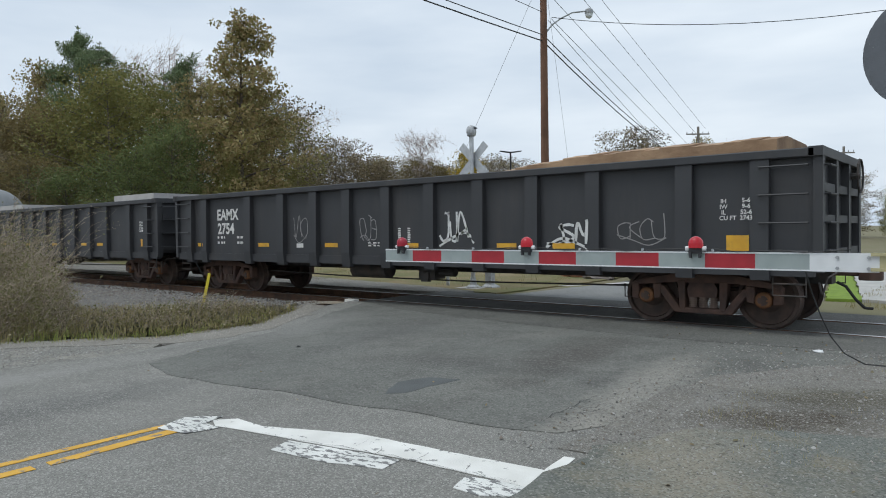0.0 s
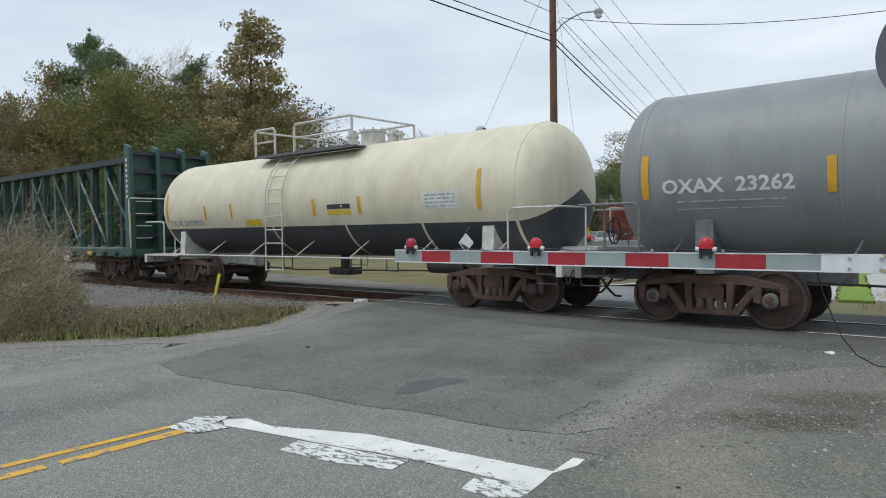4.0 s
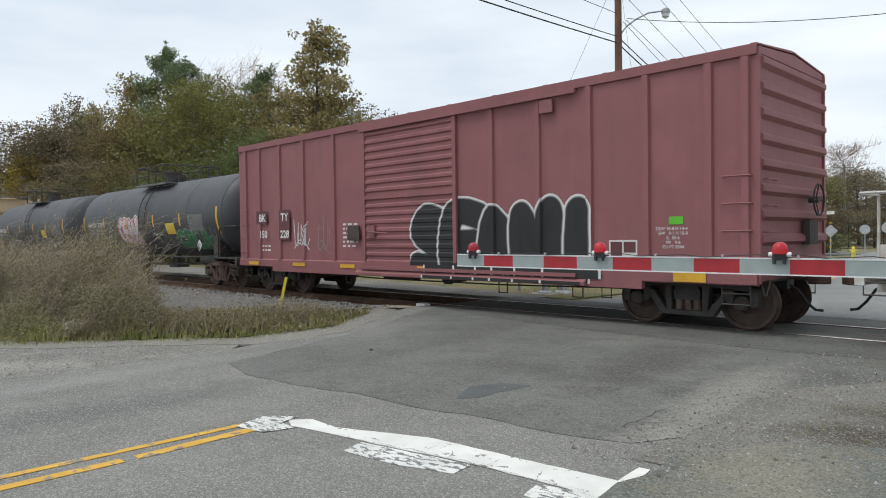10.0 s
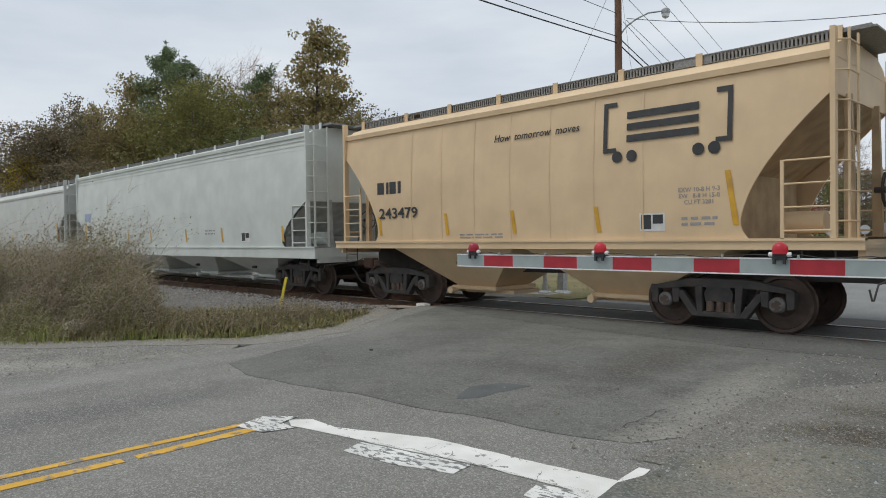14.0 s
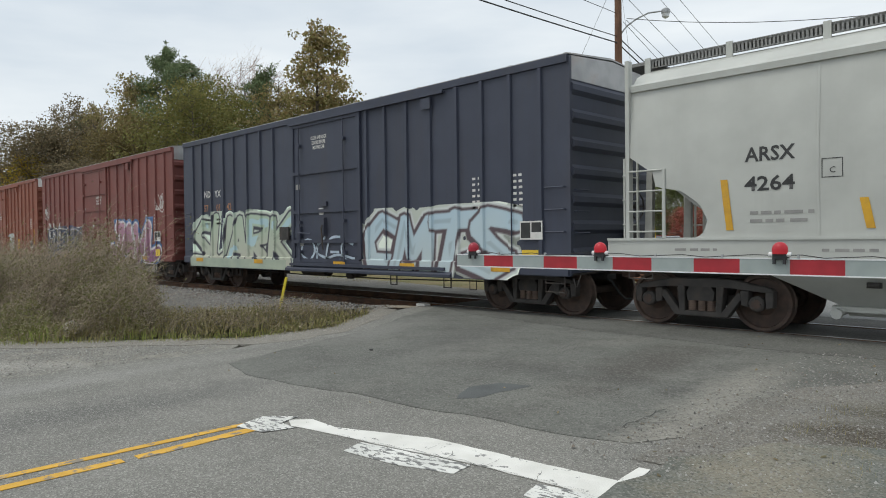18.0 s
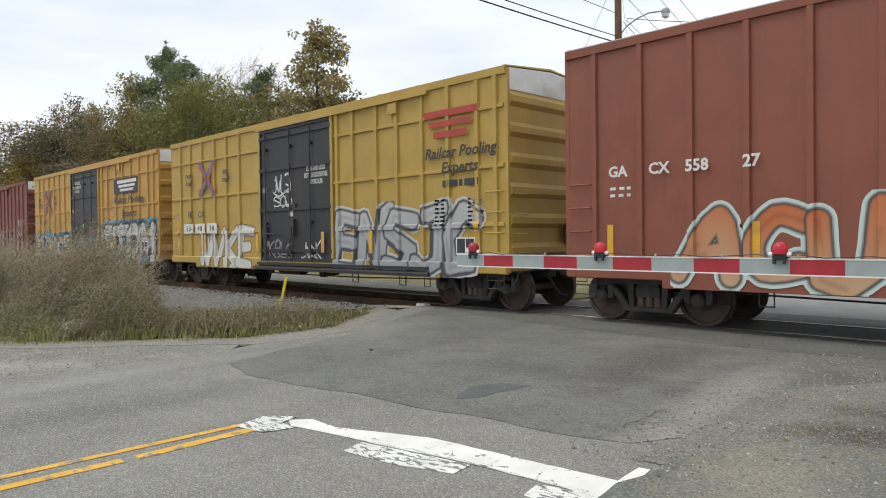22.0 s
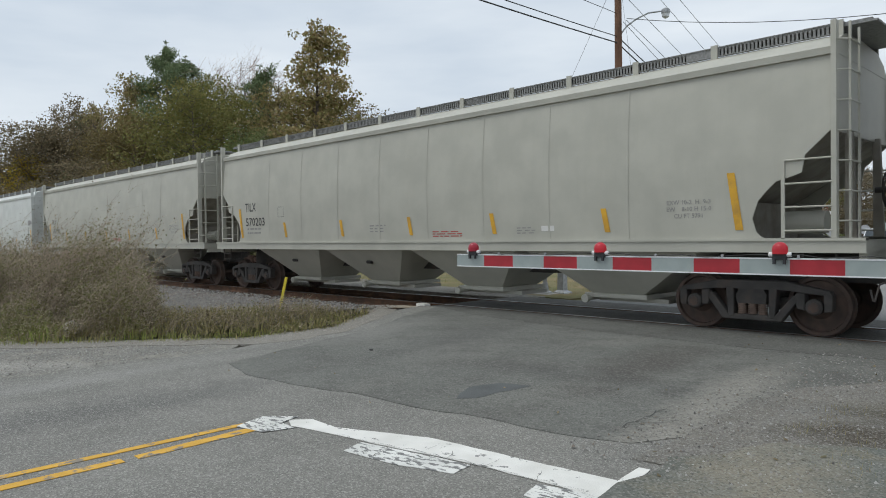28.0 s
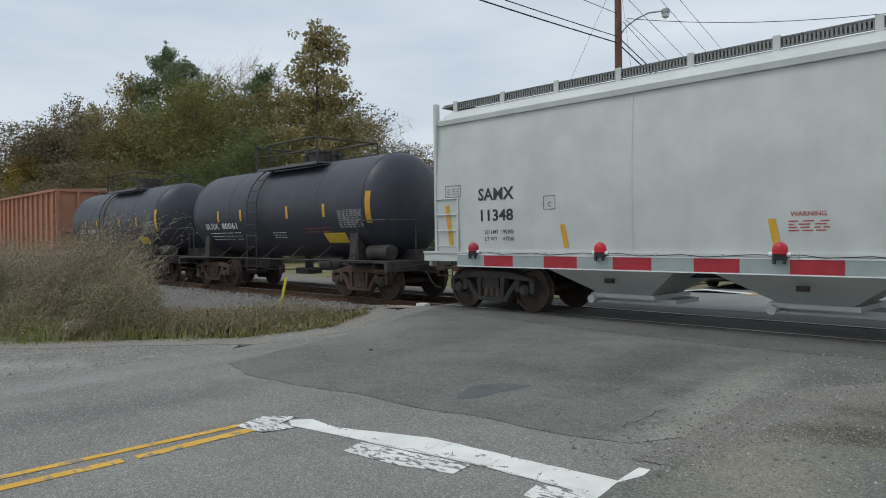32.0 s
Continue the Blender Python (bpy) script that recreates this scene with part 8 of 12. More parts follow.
    for x in (-6.9, -4.5, -2.3, 0.6):
        plate(car, x - 0.3, x + 0.3, 0.82, 0.92, REFLECT, lambda a, b: 1.585, "reflector", "", 0.004)
    plate(car, 6.45, 7.0, 0.80, 0.98, REFLECT, lambda a, b: 1.585, "reflector", "amber reflective plate", 0.004)
    bars(car, -2.55, 1.9, 0.6, 6, STENCIL_W, surf, 0.11, 0.05, 5)

    # navy boxcar
    navy = paint("navy_boxcar_paint", (0.050, 0.058, 0.088), (0.055, 0.05, 0.055), 0.6, 0.5)
    car, half, surf = boxcar("boxcar", "navy blue boxcar with pale green and blue graffiti", -229.28, -245.32, 4.92, 0.80, [-7.3, -6.65, -6.01, -5.18, -4.51, -3.7, -2.91, -2.18, 2.11, 2.8, 3.57, 4.35, 5.17, 5.89, 6.64, 7.39], (-1.15, 1.84), navy, navy, galv, rib_w=0.10, excess=galv, end_bumps=7, door_bars=(1.5, 2.3, 3.35), door_rods=(-0.75, 1.25))
    for s, x in (("ND", -6.2), ("YX", -5.6)):
        letter(car, s, x, 3.05, 0.30, STENCIL_W, surf, 0.006)
    rust_n = mat("rusty_number", (0.42, 0.2, 0.1), (0.3, 0.14, 0.08), 6, 0.8, bump=0)
    for s, x in (("57", -6.3), ("01", -5.55), ("42", -4.75)):
        letter(car, s, x, 2.60, 0.30, rust_n, surf, 0.006)
    bars(car, -6.5, 2.2, 0.4, 2, STENCIL_W, surf, 0.13, 0.06, 3)
    bars(car, -5.7, 2.2, 0.5, 2, STENCIL_W, surf, 0.13, 0.06, 4)
    letter(car, "CLOSE AND LOCK\nDOORS BEFORE\nMOVING CAR", 0.12, 4.12, 0.13, STENCIL_W, surf, 0.003, width=0.72)
    spray(car, -7.2, -1.3, 0.70, 2.3, "SUARK", surf, (0.42, 0.52, 0.40), (0.05, 0.05, 0.07), (0.46, 0.54, 0.46), (0.55, 0.6, 0.52), 0.3, 0.06, 71, shadow=True, two=(0.5, 0.5, 0.42), shine=(0.42, 0.58, 0.62), block=True, label="pale green sprayed block letters")
    spray(car, 2.0, 6.7, 0.70, 2.1, "CMTS", surf, (0.45, 0.58, 0.66), (0.10, 0.07, 0.08), (0.52, 0.56, 0.50), (0.6, 0.63, 0.62), 0.27, 0.07, 72, shadow=True, two=(0.5, 0.58, 0.6), block=True, label="pale blue sprayed letters")
    plate(car, -7.5, -1.5, 0.70, 0.98, mat("pale_green_paint", (0.42, 0.48, 0.38), (0.34, 0.4, 0.33), 2, 0.7, bump=0), lambda a, b: 1.585, "sprayed_sill", "pale green sprayed lower edge", 0.004)
    tag(car, -0.7, 1.5, 1.0, 1.6, surf, MARK_BLUE, 73, 4, 0.04)
    data_box(car, 6.9, 1.5, surf)
    plate(car, 6.95, 7.35, 1.05, 1.3, DECAL_Y, surf, "warning_label", "yellow warning label", 0.008)
    for k in range(6):
        bars(car, 5.6, 2.75 - 0.12 * k, 0.3, 1, STENCIL_W, surf, 0.1, 0.05, k)
        bars(car, 6.7, 2.75 - 0.12 * k, 0.3, 1, STENCIL_W, surf, 0.1, 0.05, k + 9)
    for x in (-6.8, -3.0, 1.0, 3.6, 6.4):
        plate(car, x - 0.25, x + 0.25, 0.86, 0.98, REFLECT, lambda a, b: 1.585, "reflector", "", 0.008)

    # dark red boxcars
    oxide = paint("dark_red_boxcar_paint", (0.195, 0.058, 0.048), (0.11, 0.045, 0.04), 0.6, 0.5)
    car, half, surf = boxcar("boxcar", "dark red boxcar with purple and navy graffiti", -246.3, -261.95, 4.93, 0.80, [-7.24, -6.51, -5.81, -4.97, -4.28, -3.62, -2.78, 1.66, 2.56, 3.38, 4.11, 4.81, 5.6, 6.4, 7.2], (-1.57, 1.36), oxide, oxide, galv, rib_w=0.10, excess=galv, end_bumps=7, door_bars=(2.04, 2.36, 2.93, 3.63), door_rods=(-1.17, 0.75))
    for s, x in (("PM", -6.45), ("R", -5.8), ("X", -4.9)):
        letter(car, s, x, 2.37, 0.34, STENCIL_W, surf, 0.010, gap=0.012)
    for s, x in (("40", -6.45), ("54", -5.75), ("50", -4.9)):
        letter(car, s, x, 1.93, 0.34, STENCIL_W, surf, 0.010, gap=0.02)
    plate(car, -7.1, -1.62, 0.70, 2.2, mat("navy_spray", (0.05, 0.06, 0.10), (0.04, 0.05, 0.085), 4, 0.7, bump=0), surf, "sprayed_panel", "navy sprayed panel", 0.003)
    plate(car, -7.1, -1.62, 2.2, 2.25, MARK_WHITE, surf, "sprayed_line", "white sprayed line", 0.004)
    spray(car, -6.6, -1.9, 0.72, 2.15, "TEUR", surf, (0.05, 0.06, 0.10), (0.62, 0.62, 0.62), (0.05, 0.06, 0.11), None, 0.26, 0.035, 81, lean=0.0, block=True, label="navy sprayed panel with white outlined letters")
    spray(car, 1.95, 6.6, 0.66, 2.3, "JAVL", surf, (0.50, 0.27, 0.36), (0.64, 0.62, 0.64), (0.05, 0.13, 0.30), None, 0.3, 0.08, 82, cap=0.2, shadow=True, two=(0.18, 0.06, 0.15), label="purple sprayed letters with white outline")
    tag(car, 6.4, 7.1, 2.75, 3.3, surf, MARK_WHITE, 83, 4, 0.02)
    tag(car, -7.3, -6.8, 2.8, 3.4, surf, MARK_WHITE, 84, 3, 0.018)
    letter(car, "CLOSE AND LOCK\nDOORS BEFORE\nMOVING CAR", 0.46, 3.33, 0.13, STENCIL_W, surf, 0.003, width=0.75)
    data_box(car, 6.3, 1.55, surf)
    plate(car, 6.4, 6.8, 1.0, 1.25, DECAL_Y, surf, "warning_label", "yellow warning label", 0.008)
    for x in (-6.8, -4.0, -1.0, 2.8, 5.4):
        plate(car, x - 0.25, x + 0.25, 0.86, 0.98, REFLECT, lambda a, b: 1.585, "reflector", "", 0.008)
    for k in range(5):
        bars(car, 5.4, 2.5 - 0.12 * k, 0.3, 1, STENCIL_W, surf, 0.1, 0.05, k)
        bars(car, 6.2, 2.5 - 0.12 * k, 0.3, 1, STENCIL_W, surf, 0.1, 0.05, k + 9)

    rustred = paint("rust_red_boxcar_paint", (0.25, 0.075, 0.045), (0.15, 0.06, 0.045), 0.6, 0.45)
    car, half, surf = boxcar("boxcar", "rust-red boxcar with orange graffiti low on its side", -263.0, -278.6, 4.94, 0.80, spread(-7.2, -1.85, 7) + spread(2.0, 7.1, 8), (-1.47, 1.57), rustred, rustred, galv, rib_w=0.12, excess=panel, end_bumps=7, door_bars=(1.3, 2.15, 3.2, 4.2), door_rods=(-1.0, 1.0))
    for s, x in (("GA", -6.75), ("CX", -5.95), ("558", -5.3), ("27", -4.45)):
        letter(car, s, x, 2.66, 0.26, STENCIL_W, surf, 0.008)
    spray(car, -5.5, -1.75, 0.70, 1.95, "ACUI", surf, (0.48, 0.13, 0.04), (0.05, 0.05, 0.05), None, (0.5, 0.6, 0.58), 0.26, 0.045, 91, two=(0.5, 0.33, 0.2), label="orange and tan sprayed letters")
    plate(car, -2.35, -1.75, 1.62, 1.95, STENCIL_GREY, surf, "tack_board", "grey tack board", 0.03)
    spray(car, 2.1, 2.55, 0.95, 2.05, "T", surf, (0.55, 0.6, 0.62), (0.25, 0.32, 0.4), None, None, 0.12, 0.03, 92, label="pale sprayed block letter")
    spray(car, 2.7, 3.3, 0.95, 2.05, "R", surf, (0.5, 0.52, 0.5), (0.3, 0.3, 0.3), None, None, 0.13, 0.03, 93, label="pale sprayed block letter")
    tag(car, 3.4, 4.3, 1.0, 1.8, surf, STENCIL_GREY, 94, 4, 0.015)
    bars(car, 0.3, 3.2, 0.6, 3, STENCIL_W, surf, 0.12, 0.06, 6)
    bars(car, -6.9, 2.35, 0.4, 2, STENCIL_W, surf, 0.12, 0.05, 6)
    bars(car, 6.3, 2.8, 0.55, 6, STENCIL_W, surf, 0.1, 0.04, 6)
    data_box(car, 6.45, 1.28, surf)
    plate(car, 7.18, 7.28, 1.35, 2.26, REFLECT, surf, "reflector", "amber reflective strip", 0.02)
    for x in (-6.9, -4.4, -1.7, 4.3):
        plate(car, x - 0.06, x + 0.06, 1.2, 1.75, REFLECT, surf, "reflector", "", 0.012)

    # yellow boxcars with black doors
    for front, rear, yellow, num, seed in ((-280.05, -295.6, paint("mustard_yellow_paint", (0.46, 0.30, 0.068), (0.32, 0.2, 0.06), 0.55, 0.35), ("50", "48", "38"), 1),
                                           (-296.8, -312.6, paint("golden_yellow_paint", (0.50, 0.28, 0.07), (0.34, 0.2, 0.07), 0.55, 0.3), ("50", "52", "00"), 2)):
        door_k = paint("black_door_paint", (0.028, 0.028, 0.033), (0.07, 0.055, 0.05), 0.55, 0.4)
        car, half, surf = boxcar("boxcar", "mustard-yellow boxcar with black doors and silver graffiti" if seed == 1 else "golden-yellow boxcar with black doors and blue graffiti", front, rear, 4.97, 0.80,
                                 [-7.02, -6.25, -5.39, -4.53, -3.73, -2.91, 2.15, 2.79, 3.72, 4.47, 5.33, 6.15, 7.0, 7.5], (-1.67, 1.94) if seed == 1 else (-1.93, 1.74), yellow, door_k, yellow, rib_w=0.13, rib_d=0.06, belts=(1.81, 3.0, 4.2), excess=panel, end_bumps=6, door_bars=(1.25, 2.41, 3.57, 4.5), door_rods=(-1.27, 0.01, 1.0))
        dx = 0.0 if seed == 1 else -0.48
        lift = 0.0 if seed == 1 else 0.16
        for s, x in (("FB", -6.28), ("OX", -5.44)):
            letter(car, s, x + dx, 2.42 + lift, 0.30, STENCIL_K, surf, 0.004, 0.15)
        for k, s in enumerate(num):
            if seed == 1:
                plate(car, -6.72 + 0.84 * k, -6.02 + 0.84 * k, 1.80, 2.12, STENCIL_W, surf, "number_panel", "white number panel", 0.012)
            letter(car, s if seed == 2 else " ".join(s), -6.37 + dx + 0.85 * k, 1.95 + lift, 0.30 if seed == 2 else 0.24, STENCIL_K, surf, 0.004, gap=0.02)
        arrow_r = mat("emblem_red", (0.42, 0.09, 0.06), (0.35, 0.08, 0.06), 5, 0.6, bump=0)
        arrow_b = mat("emblem_blue", (0.10, 0.13, 0.28), (0.09, 0.11, 0.22), 5, 0.6, bump=0)
        for k in range(4):
            bm = bmesh.new()
            a = radians(45 + 90 * k)
            c, s = math.cos(a), math.sin(a)
            for pts in ([(0.05, 0.10), (0.62, 0.10), (0.62, 0.22), (0.80, 0.0), (0.62, 0.0), (0.05, 0.0)],):
                bm.faces.new([bm.verts.new((-5.0 + dx + (q[0] * c - q[1] * s), -1.585, 3.58 + (q[0] * s + q[1] * c))) for q in pts])
            part("emblem_arrow", bm, arrow_r if k % 2 else arrow_b, car, "crossed arrow emblem half")
            bm = bmesh.new()
            bm.faces.new([bm.verts.new((-5.0 + dx + (q[0] * c - q[1] * s), -1.585, 3.58 + (q[0] * s + q[1] * c))) for q in [(0.05, -0.10), (0.62, -0.10), (0.62, -0.22), (0.80, 0.0), (0.62, -0.004), (0.05, -0.004)]])
            part("emblem_arrow", bm, arrow_b if k % 2 else arrow_r, car)
        letter(car, "next\nload", -6.33 + dx, 3.63, 0.26, STENCIL_K, surf, 0.006, 0.2)
        letter(car, "any\nroad", -3.74 + dx, 3.62, 0.26, STENCIL_K, surf, 0.006, 0.2)
        letter(car, "CLOSE AND LOCK\nBOTH DOORS BEFORE\nMOVING CAR", 1.22 if seed == 1 else -1.0, 3.27 if seed == 1 else 4.05, 0.18, STENCIL_W, surf, 0.004, width=1.05, gap=0.02)
        if seed == 1:
            for x0, x1, z0, z1 in ((5.46, 7.05, 4.18, 4.32), (5.6, 6.9, 3.96, 4.08), (5.75, 6.75, 3.72, 3.86)):
                plate(car, x0, x1, z0, z1, STENCIL_R, surf, "brand_shape", "red block of a company emblem", 0.01)
            letter(car, "Railcar Pooling\nExperts", 6.5, 3.22, 0.33, STENCIL_K, surf, 0.008, 0.2, width=2.1)
            bars(car, 5.95, 2.66, 1.1, 1, STENCIL_K, surf, 0.1, 0.14, 4, words=2)
        else:
            plate(car, 3.63, 6.14, 3.5, 4.1, STENCIL_K, surf, "emblem_panel", "black company emblem panel", 0.008)
            for x0, x1, z0, z1 in ((4.0, 6.0, 3.9, 4.03), (4.15, 5.85, 3.74, 3.84), (4.3, 5.7, 3.58, 3.68)):
                plate(car, x0, x1, z0, z1, STENCIL_W, surf, "brand_shape", "white block of a company emblem", 0.014)
            letter(car, "Railcar Pooling", 5.1, 3.22, 0.36, STENCIL_K, surf, 0.008, 0.15, width=3.0)
            letter(car, "Experts", 5.2, 2.68, 0.36, STENCIL_K, surf, 0.008, 0.15, width=1.5)
        silver, blue = (0.44, 0.44, 0.435), (0.03, 0.19, 0.32)
        if seed == 1:
            spray(car, -5.6, -2.2, 0.66, 1.95, "WVKE", surf, (0.58, 0.57, 0.52), (0.16, 0.13, 0.08), None, None, 0.17, 0.045, 101, shadow=True, block=True, label="white and silver sprayed letters")
            spray(car, 2.0, 7.0, 0.66, 2.25, "ENSJC", surf, silver, (0.06, 0.06, 0.07), None, (0.5, 0.5, 0.48), 0.26, 0.06, 102, shadow=True, two=(0.3, 0.31, 0.33), block=True, label="silver sprayed letters with black outline")
            tag(car, -1.0, -0.1, 2.9, 3.35, surf, MARK_WHITE, 103, 4, 0.03, "white spray-painted scrawl")
            tag(car, -0.9, 0.0, 2.5, 2.8, surf, MARK_WHITE, 104, 3, 0.025)
            tag(car, -1.2, 0.0, 1.05, 1.5, surf, STENCIL_GREY, 105, 4, 0.03)
            tag(car, 0.4, 1.4, 1.05, 1.5, surf, MARK_WHITE, 106, 4, 0.025)
            bars(car, 5.7, 2.35, 0.5, 7, STENCIL_GREY, surf, 0.09, 0.04, 6)
            bars(car, 6.7, 2.35, 0.5, 7, STENCIL_GREY, surf, 0.09, 0.04, 7)
        else:
            spray(car, -7.6, -2.15, 0.66, 1.86, "KIMCS", surf, silver, (0.03, 0.04, 0.06), blue, None, 0.2, 0.06, 111, shadow=True, two=(0.42, 0.42, 0.43), block=True, label="silver sprayed letters on a blue cloud")
            spray(car, 2.0, 7.5, 0.66, 2.25, "STOM", surf, (0.52, 0.52, 0.51), (0.03, 0.03, 0.05), blue, None, 0.3, 0.10, 112, shadow=True, two=(0.45, 0.45, 0.46), block=True, label="silver sprayed letters on a blue cloud")
            spray(car, -1.9, 1.7, 0.66, 1.6, "OOOO", surf, (0.05, 0.14, 0.25), (0.04, 0.06, 0.1), (0.05, 0.15, 0.24), None, 0.2, 0.05, 113, label="blue sprayed haze")
            plate(car, -7.8, -6.05, 0.815, 0.985, STENCIL_W, lambda a, b: 1.585, "number_panel", "white warning strip", 0.008)
            letter(car, "EXCESS HEIGHT CAR", -6.82, 0.90, 0.13, STENCIL_K, lambda a, b: 1.585, 0.003, width=1.0, gap=0.014)
        data_box(car, 6.4, 1.2, surf)
        for x in (-7.2, -5.2, -1.85, 1.55, 3.5, 7.0):
            plate(car, x - 0.07, x + 0.07, 1.2, 1.75 if abs(x) < 7 else 2.2, REFLECT, surf, "reflector", "amber reflective strip", 0.06)

    # brown-red boxcar
    brown = paint("brown_red_boxcar_paint", (0.20, 0.055, 0.047), (0.12, 0.045, 0.04), 0.6, 0.4)
    car, half, surf = boxcar("boxcar", "brown-red boxcar with grey outlined graffiti", -314.2, -329.8, 4.92, 0.80, spread(-7.2, -2.2, 7) + spread(2.3, 7.1, 7), (-1.54, 1.48), brown, brown, brown, rib_w=0.10, excess=panel, end_bumps=6, door_bars=(1.3, 2.0, 2.5, 3.5), door_rods=(-1.0, 0.95))
    plate(car, -6.8, -6.4, 2.5, 2.7, STENCIL_W, surf, "owner_mark", "white bar of an owner mark")
    end_letter(car, "EXCESS HEIGHT CAR", half + 0.018, -0.62, 4.62, 0.13, STENCIL_K, 1.25)
    end_letter(car, "473070", half + 0.018, 0.95, 4.58, 0.13, STENCIL_K, 0.5)
    letter(car, "473 070", -6.15, 2.22, 0.22, STENCIL_W, surf, 0.005)
    spray(car, -6.5, -1.6, 0.62, 2.15, "KETLASE", surf, (0.20, 0.14, 0.14), (0.5, 0.48, 0.47), None, None, 0.15, 0.03, 121, block=True, cap=0.2, label="grey sprayed letters with pale outline")
    spray(car, -1.5, 1.45, 0.8, 2.1, "ARCE", surf, (0.15, 0.10, 0.10), (0.42, 0.40, 0.39), None, None, 0.14, 0.03, 123, block=True, cap=0.2, label="grey sprayed letters with pale outline")
    spray(car, 1.6, 5.9, 0.62, 2.2, "NOMLCE", surf, (0.13, 0.05, 0.045), (0.5, 0.49, 0.48), None, None, 0.14, 0.03, 122, cap=0.2, label="brown sprayed letters with white outline")
    for x0, x1, z0, z1, seed in ((-5.9, -3.6, 0.8, 1.7, 124), (2.0, 4.2, 0.85, 2.0, 125), (4.6, 6.2, 0.9, 1.6, 126)):
        tag(car, x0, x1, z0, z1, surf, MARK_WHITE, seed, 4, 0.018, "thin white sprayed strokes")
    for k, s in enumerate(("EXH 17-0 W 9-4", "EXW 10-8 H 15-1", "EW  9-7 H16-10", "IL        50-6", "IW         9-6", "IH        13-1", "FLR HT     3-8", "EMPTY CG   5-1")):
        letter(car, s, 6.6, 2.78 - 0.115 * k, 0.105, STENCIL_W, surf, 0.002)
    data_box(car, 6.45, 1.22, surf)
    plate(car, -0.9, -0.5, 1.7, 1.9, STENCIL_W, surf, "notice", "white notice board", 0.02)
    bars(car, -2.0, 2.9, 0.4, 5, STENCIL_W, surf, 0.16, 0.09, 6)
    for x in (-6.7, -5.0, -2.1, 2.0, 4.5):
        plate(car, x - 0.22, x + 0.22, 1.45, 1.58, REFLECT, surf, "reflector", "amber reflective strip", 0.03)

    # light grey boxcar
    lgrey = paint("light_grey_boxcar_paint", (0.37, 0.39, 0.41), (0.24, 0.23, 0.22), 0.55, 0.3)
    car, half, surf = boxcar("boxcar", "light grey boxcar with red, blue and yellow graffiti", -331.3, -347.05, 5.0, 0.80, spread(-7.5, -2.1, 6) + spread(1.9, 7.4, 6), (-1.8, 1.41), lgrey, lgrey, lgrey, rib_w=0.13, excess=panel, end_bumps=6, door_bars=(1.4, 2.2, 3.2), door_rods=(-1.1, 0.8))
    letter(car, "AOK", -6.33, 2.18, 0.30, STENCIL_K, surf, 0.008)
    letter(car, "409", -6.33, 1.88, 0.30, STENCIL_K, surf, 0.008)
    letter(car, "218", -5.29, 1.88, 0.30, STENCIL_K, surf, 0.008)
    bars(car, -6.7, 1.6, 0.7, 2, STENCIL_K, surf, 0.12, 0.05, 3)
    spray(car, -5.9, -1.9, 0.62, 2.35, "WIVJ", surf, (0.62, 0.60, 0.56), (0.42, 0.05, 0.04), (0.12, 0.26, 0.52), None, 0.24, 0.10, 131, shadow=True, two=(0.62, 0.36, 0.05), lean=0.3, label="red, white and yellow sprayed letters on blue")
    plate(car, -5.2, -1.9, 0.68, 0.98, mat("yellow_spray", (0.65, 0.38, 0.05), (0.6, 0.3, 0.05), 3, 0.6, bump=0), lambda a, b: 1.585, "sprayed_sill", "yellow sprayed lower edge", 0.004)
    spray(car, 1.9, 6.9, 0.66, 1.9, "SNKRE", surf, (0.35, 0.34, 0.2), (0.05, 0.05, 0.05), (0.2, 0.27, 0.3), None, 0.2, 0.04, 132, shadow=True, block=True, label="dark sprayed letters")
    for x0, x1 in ((5.04, 5.9), (6.3, 6.95)):
        plate(car, x0, x1, 3.4, 4.3, STENCIL_W, surf, "paint_patch", "fresh white paint patch", 0.006)
    data_box(car, -4.0, 2.15, surf)
    for x in (-7.3, -4.9, -2.4):
        plate(car, x - 0.06, x + 0.06, 1.35, 2.0, REFLECT, surf, "reflector", "", 0.05)


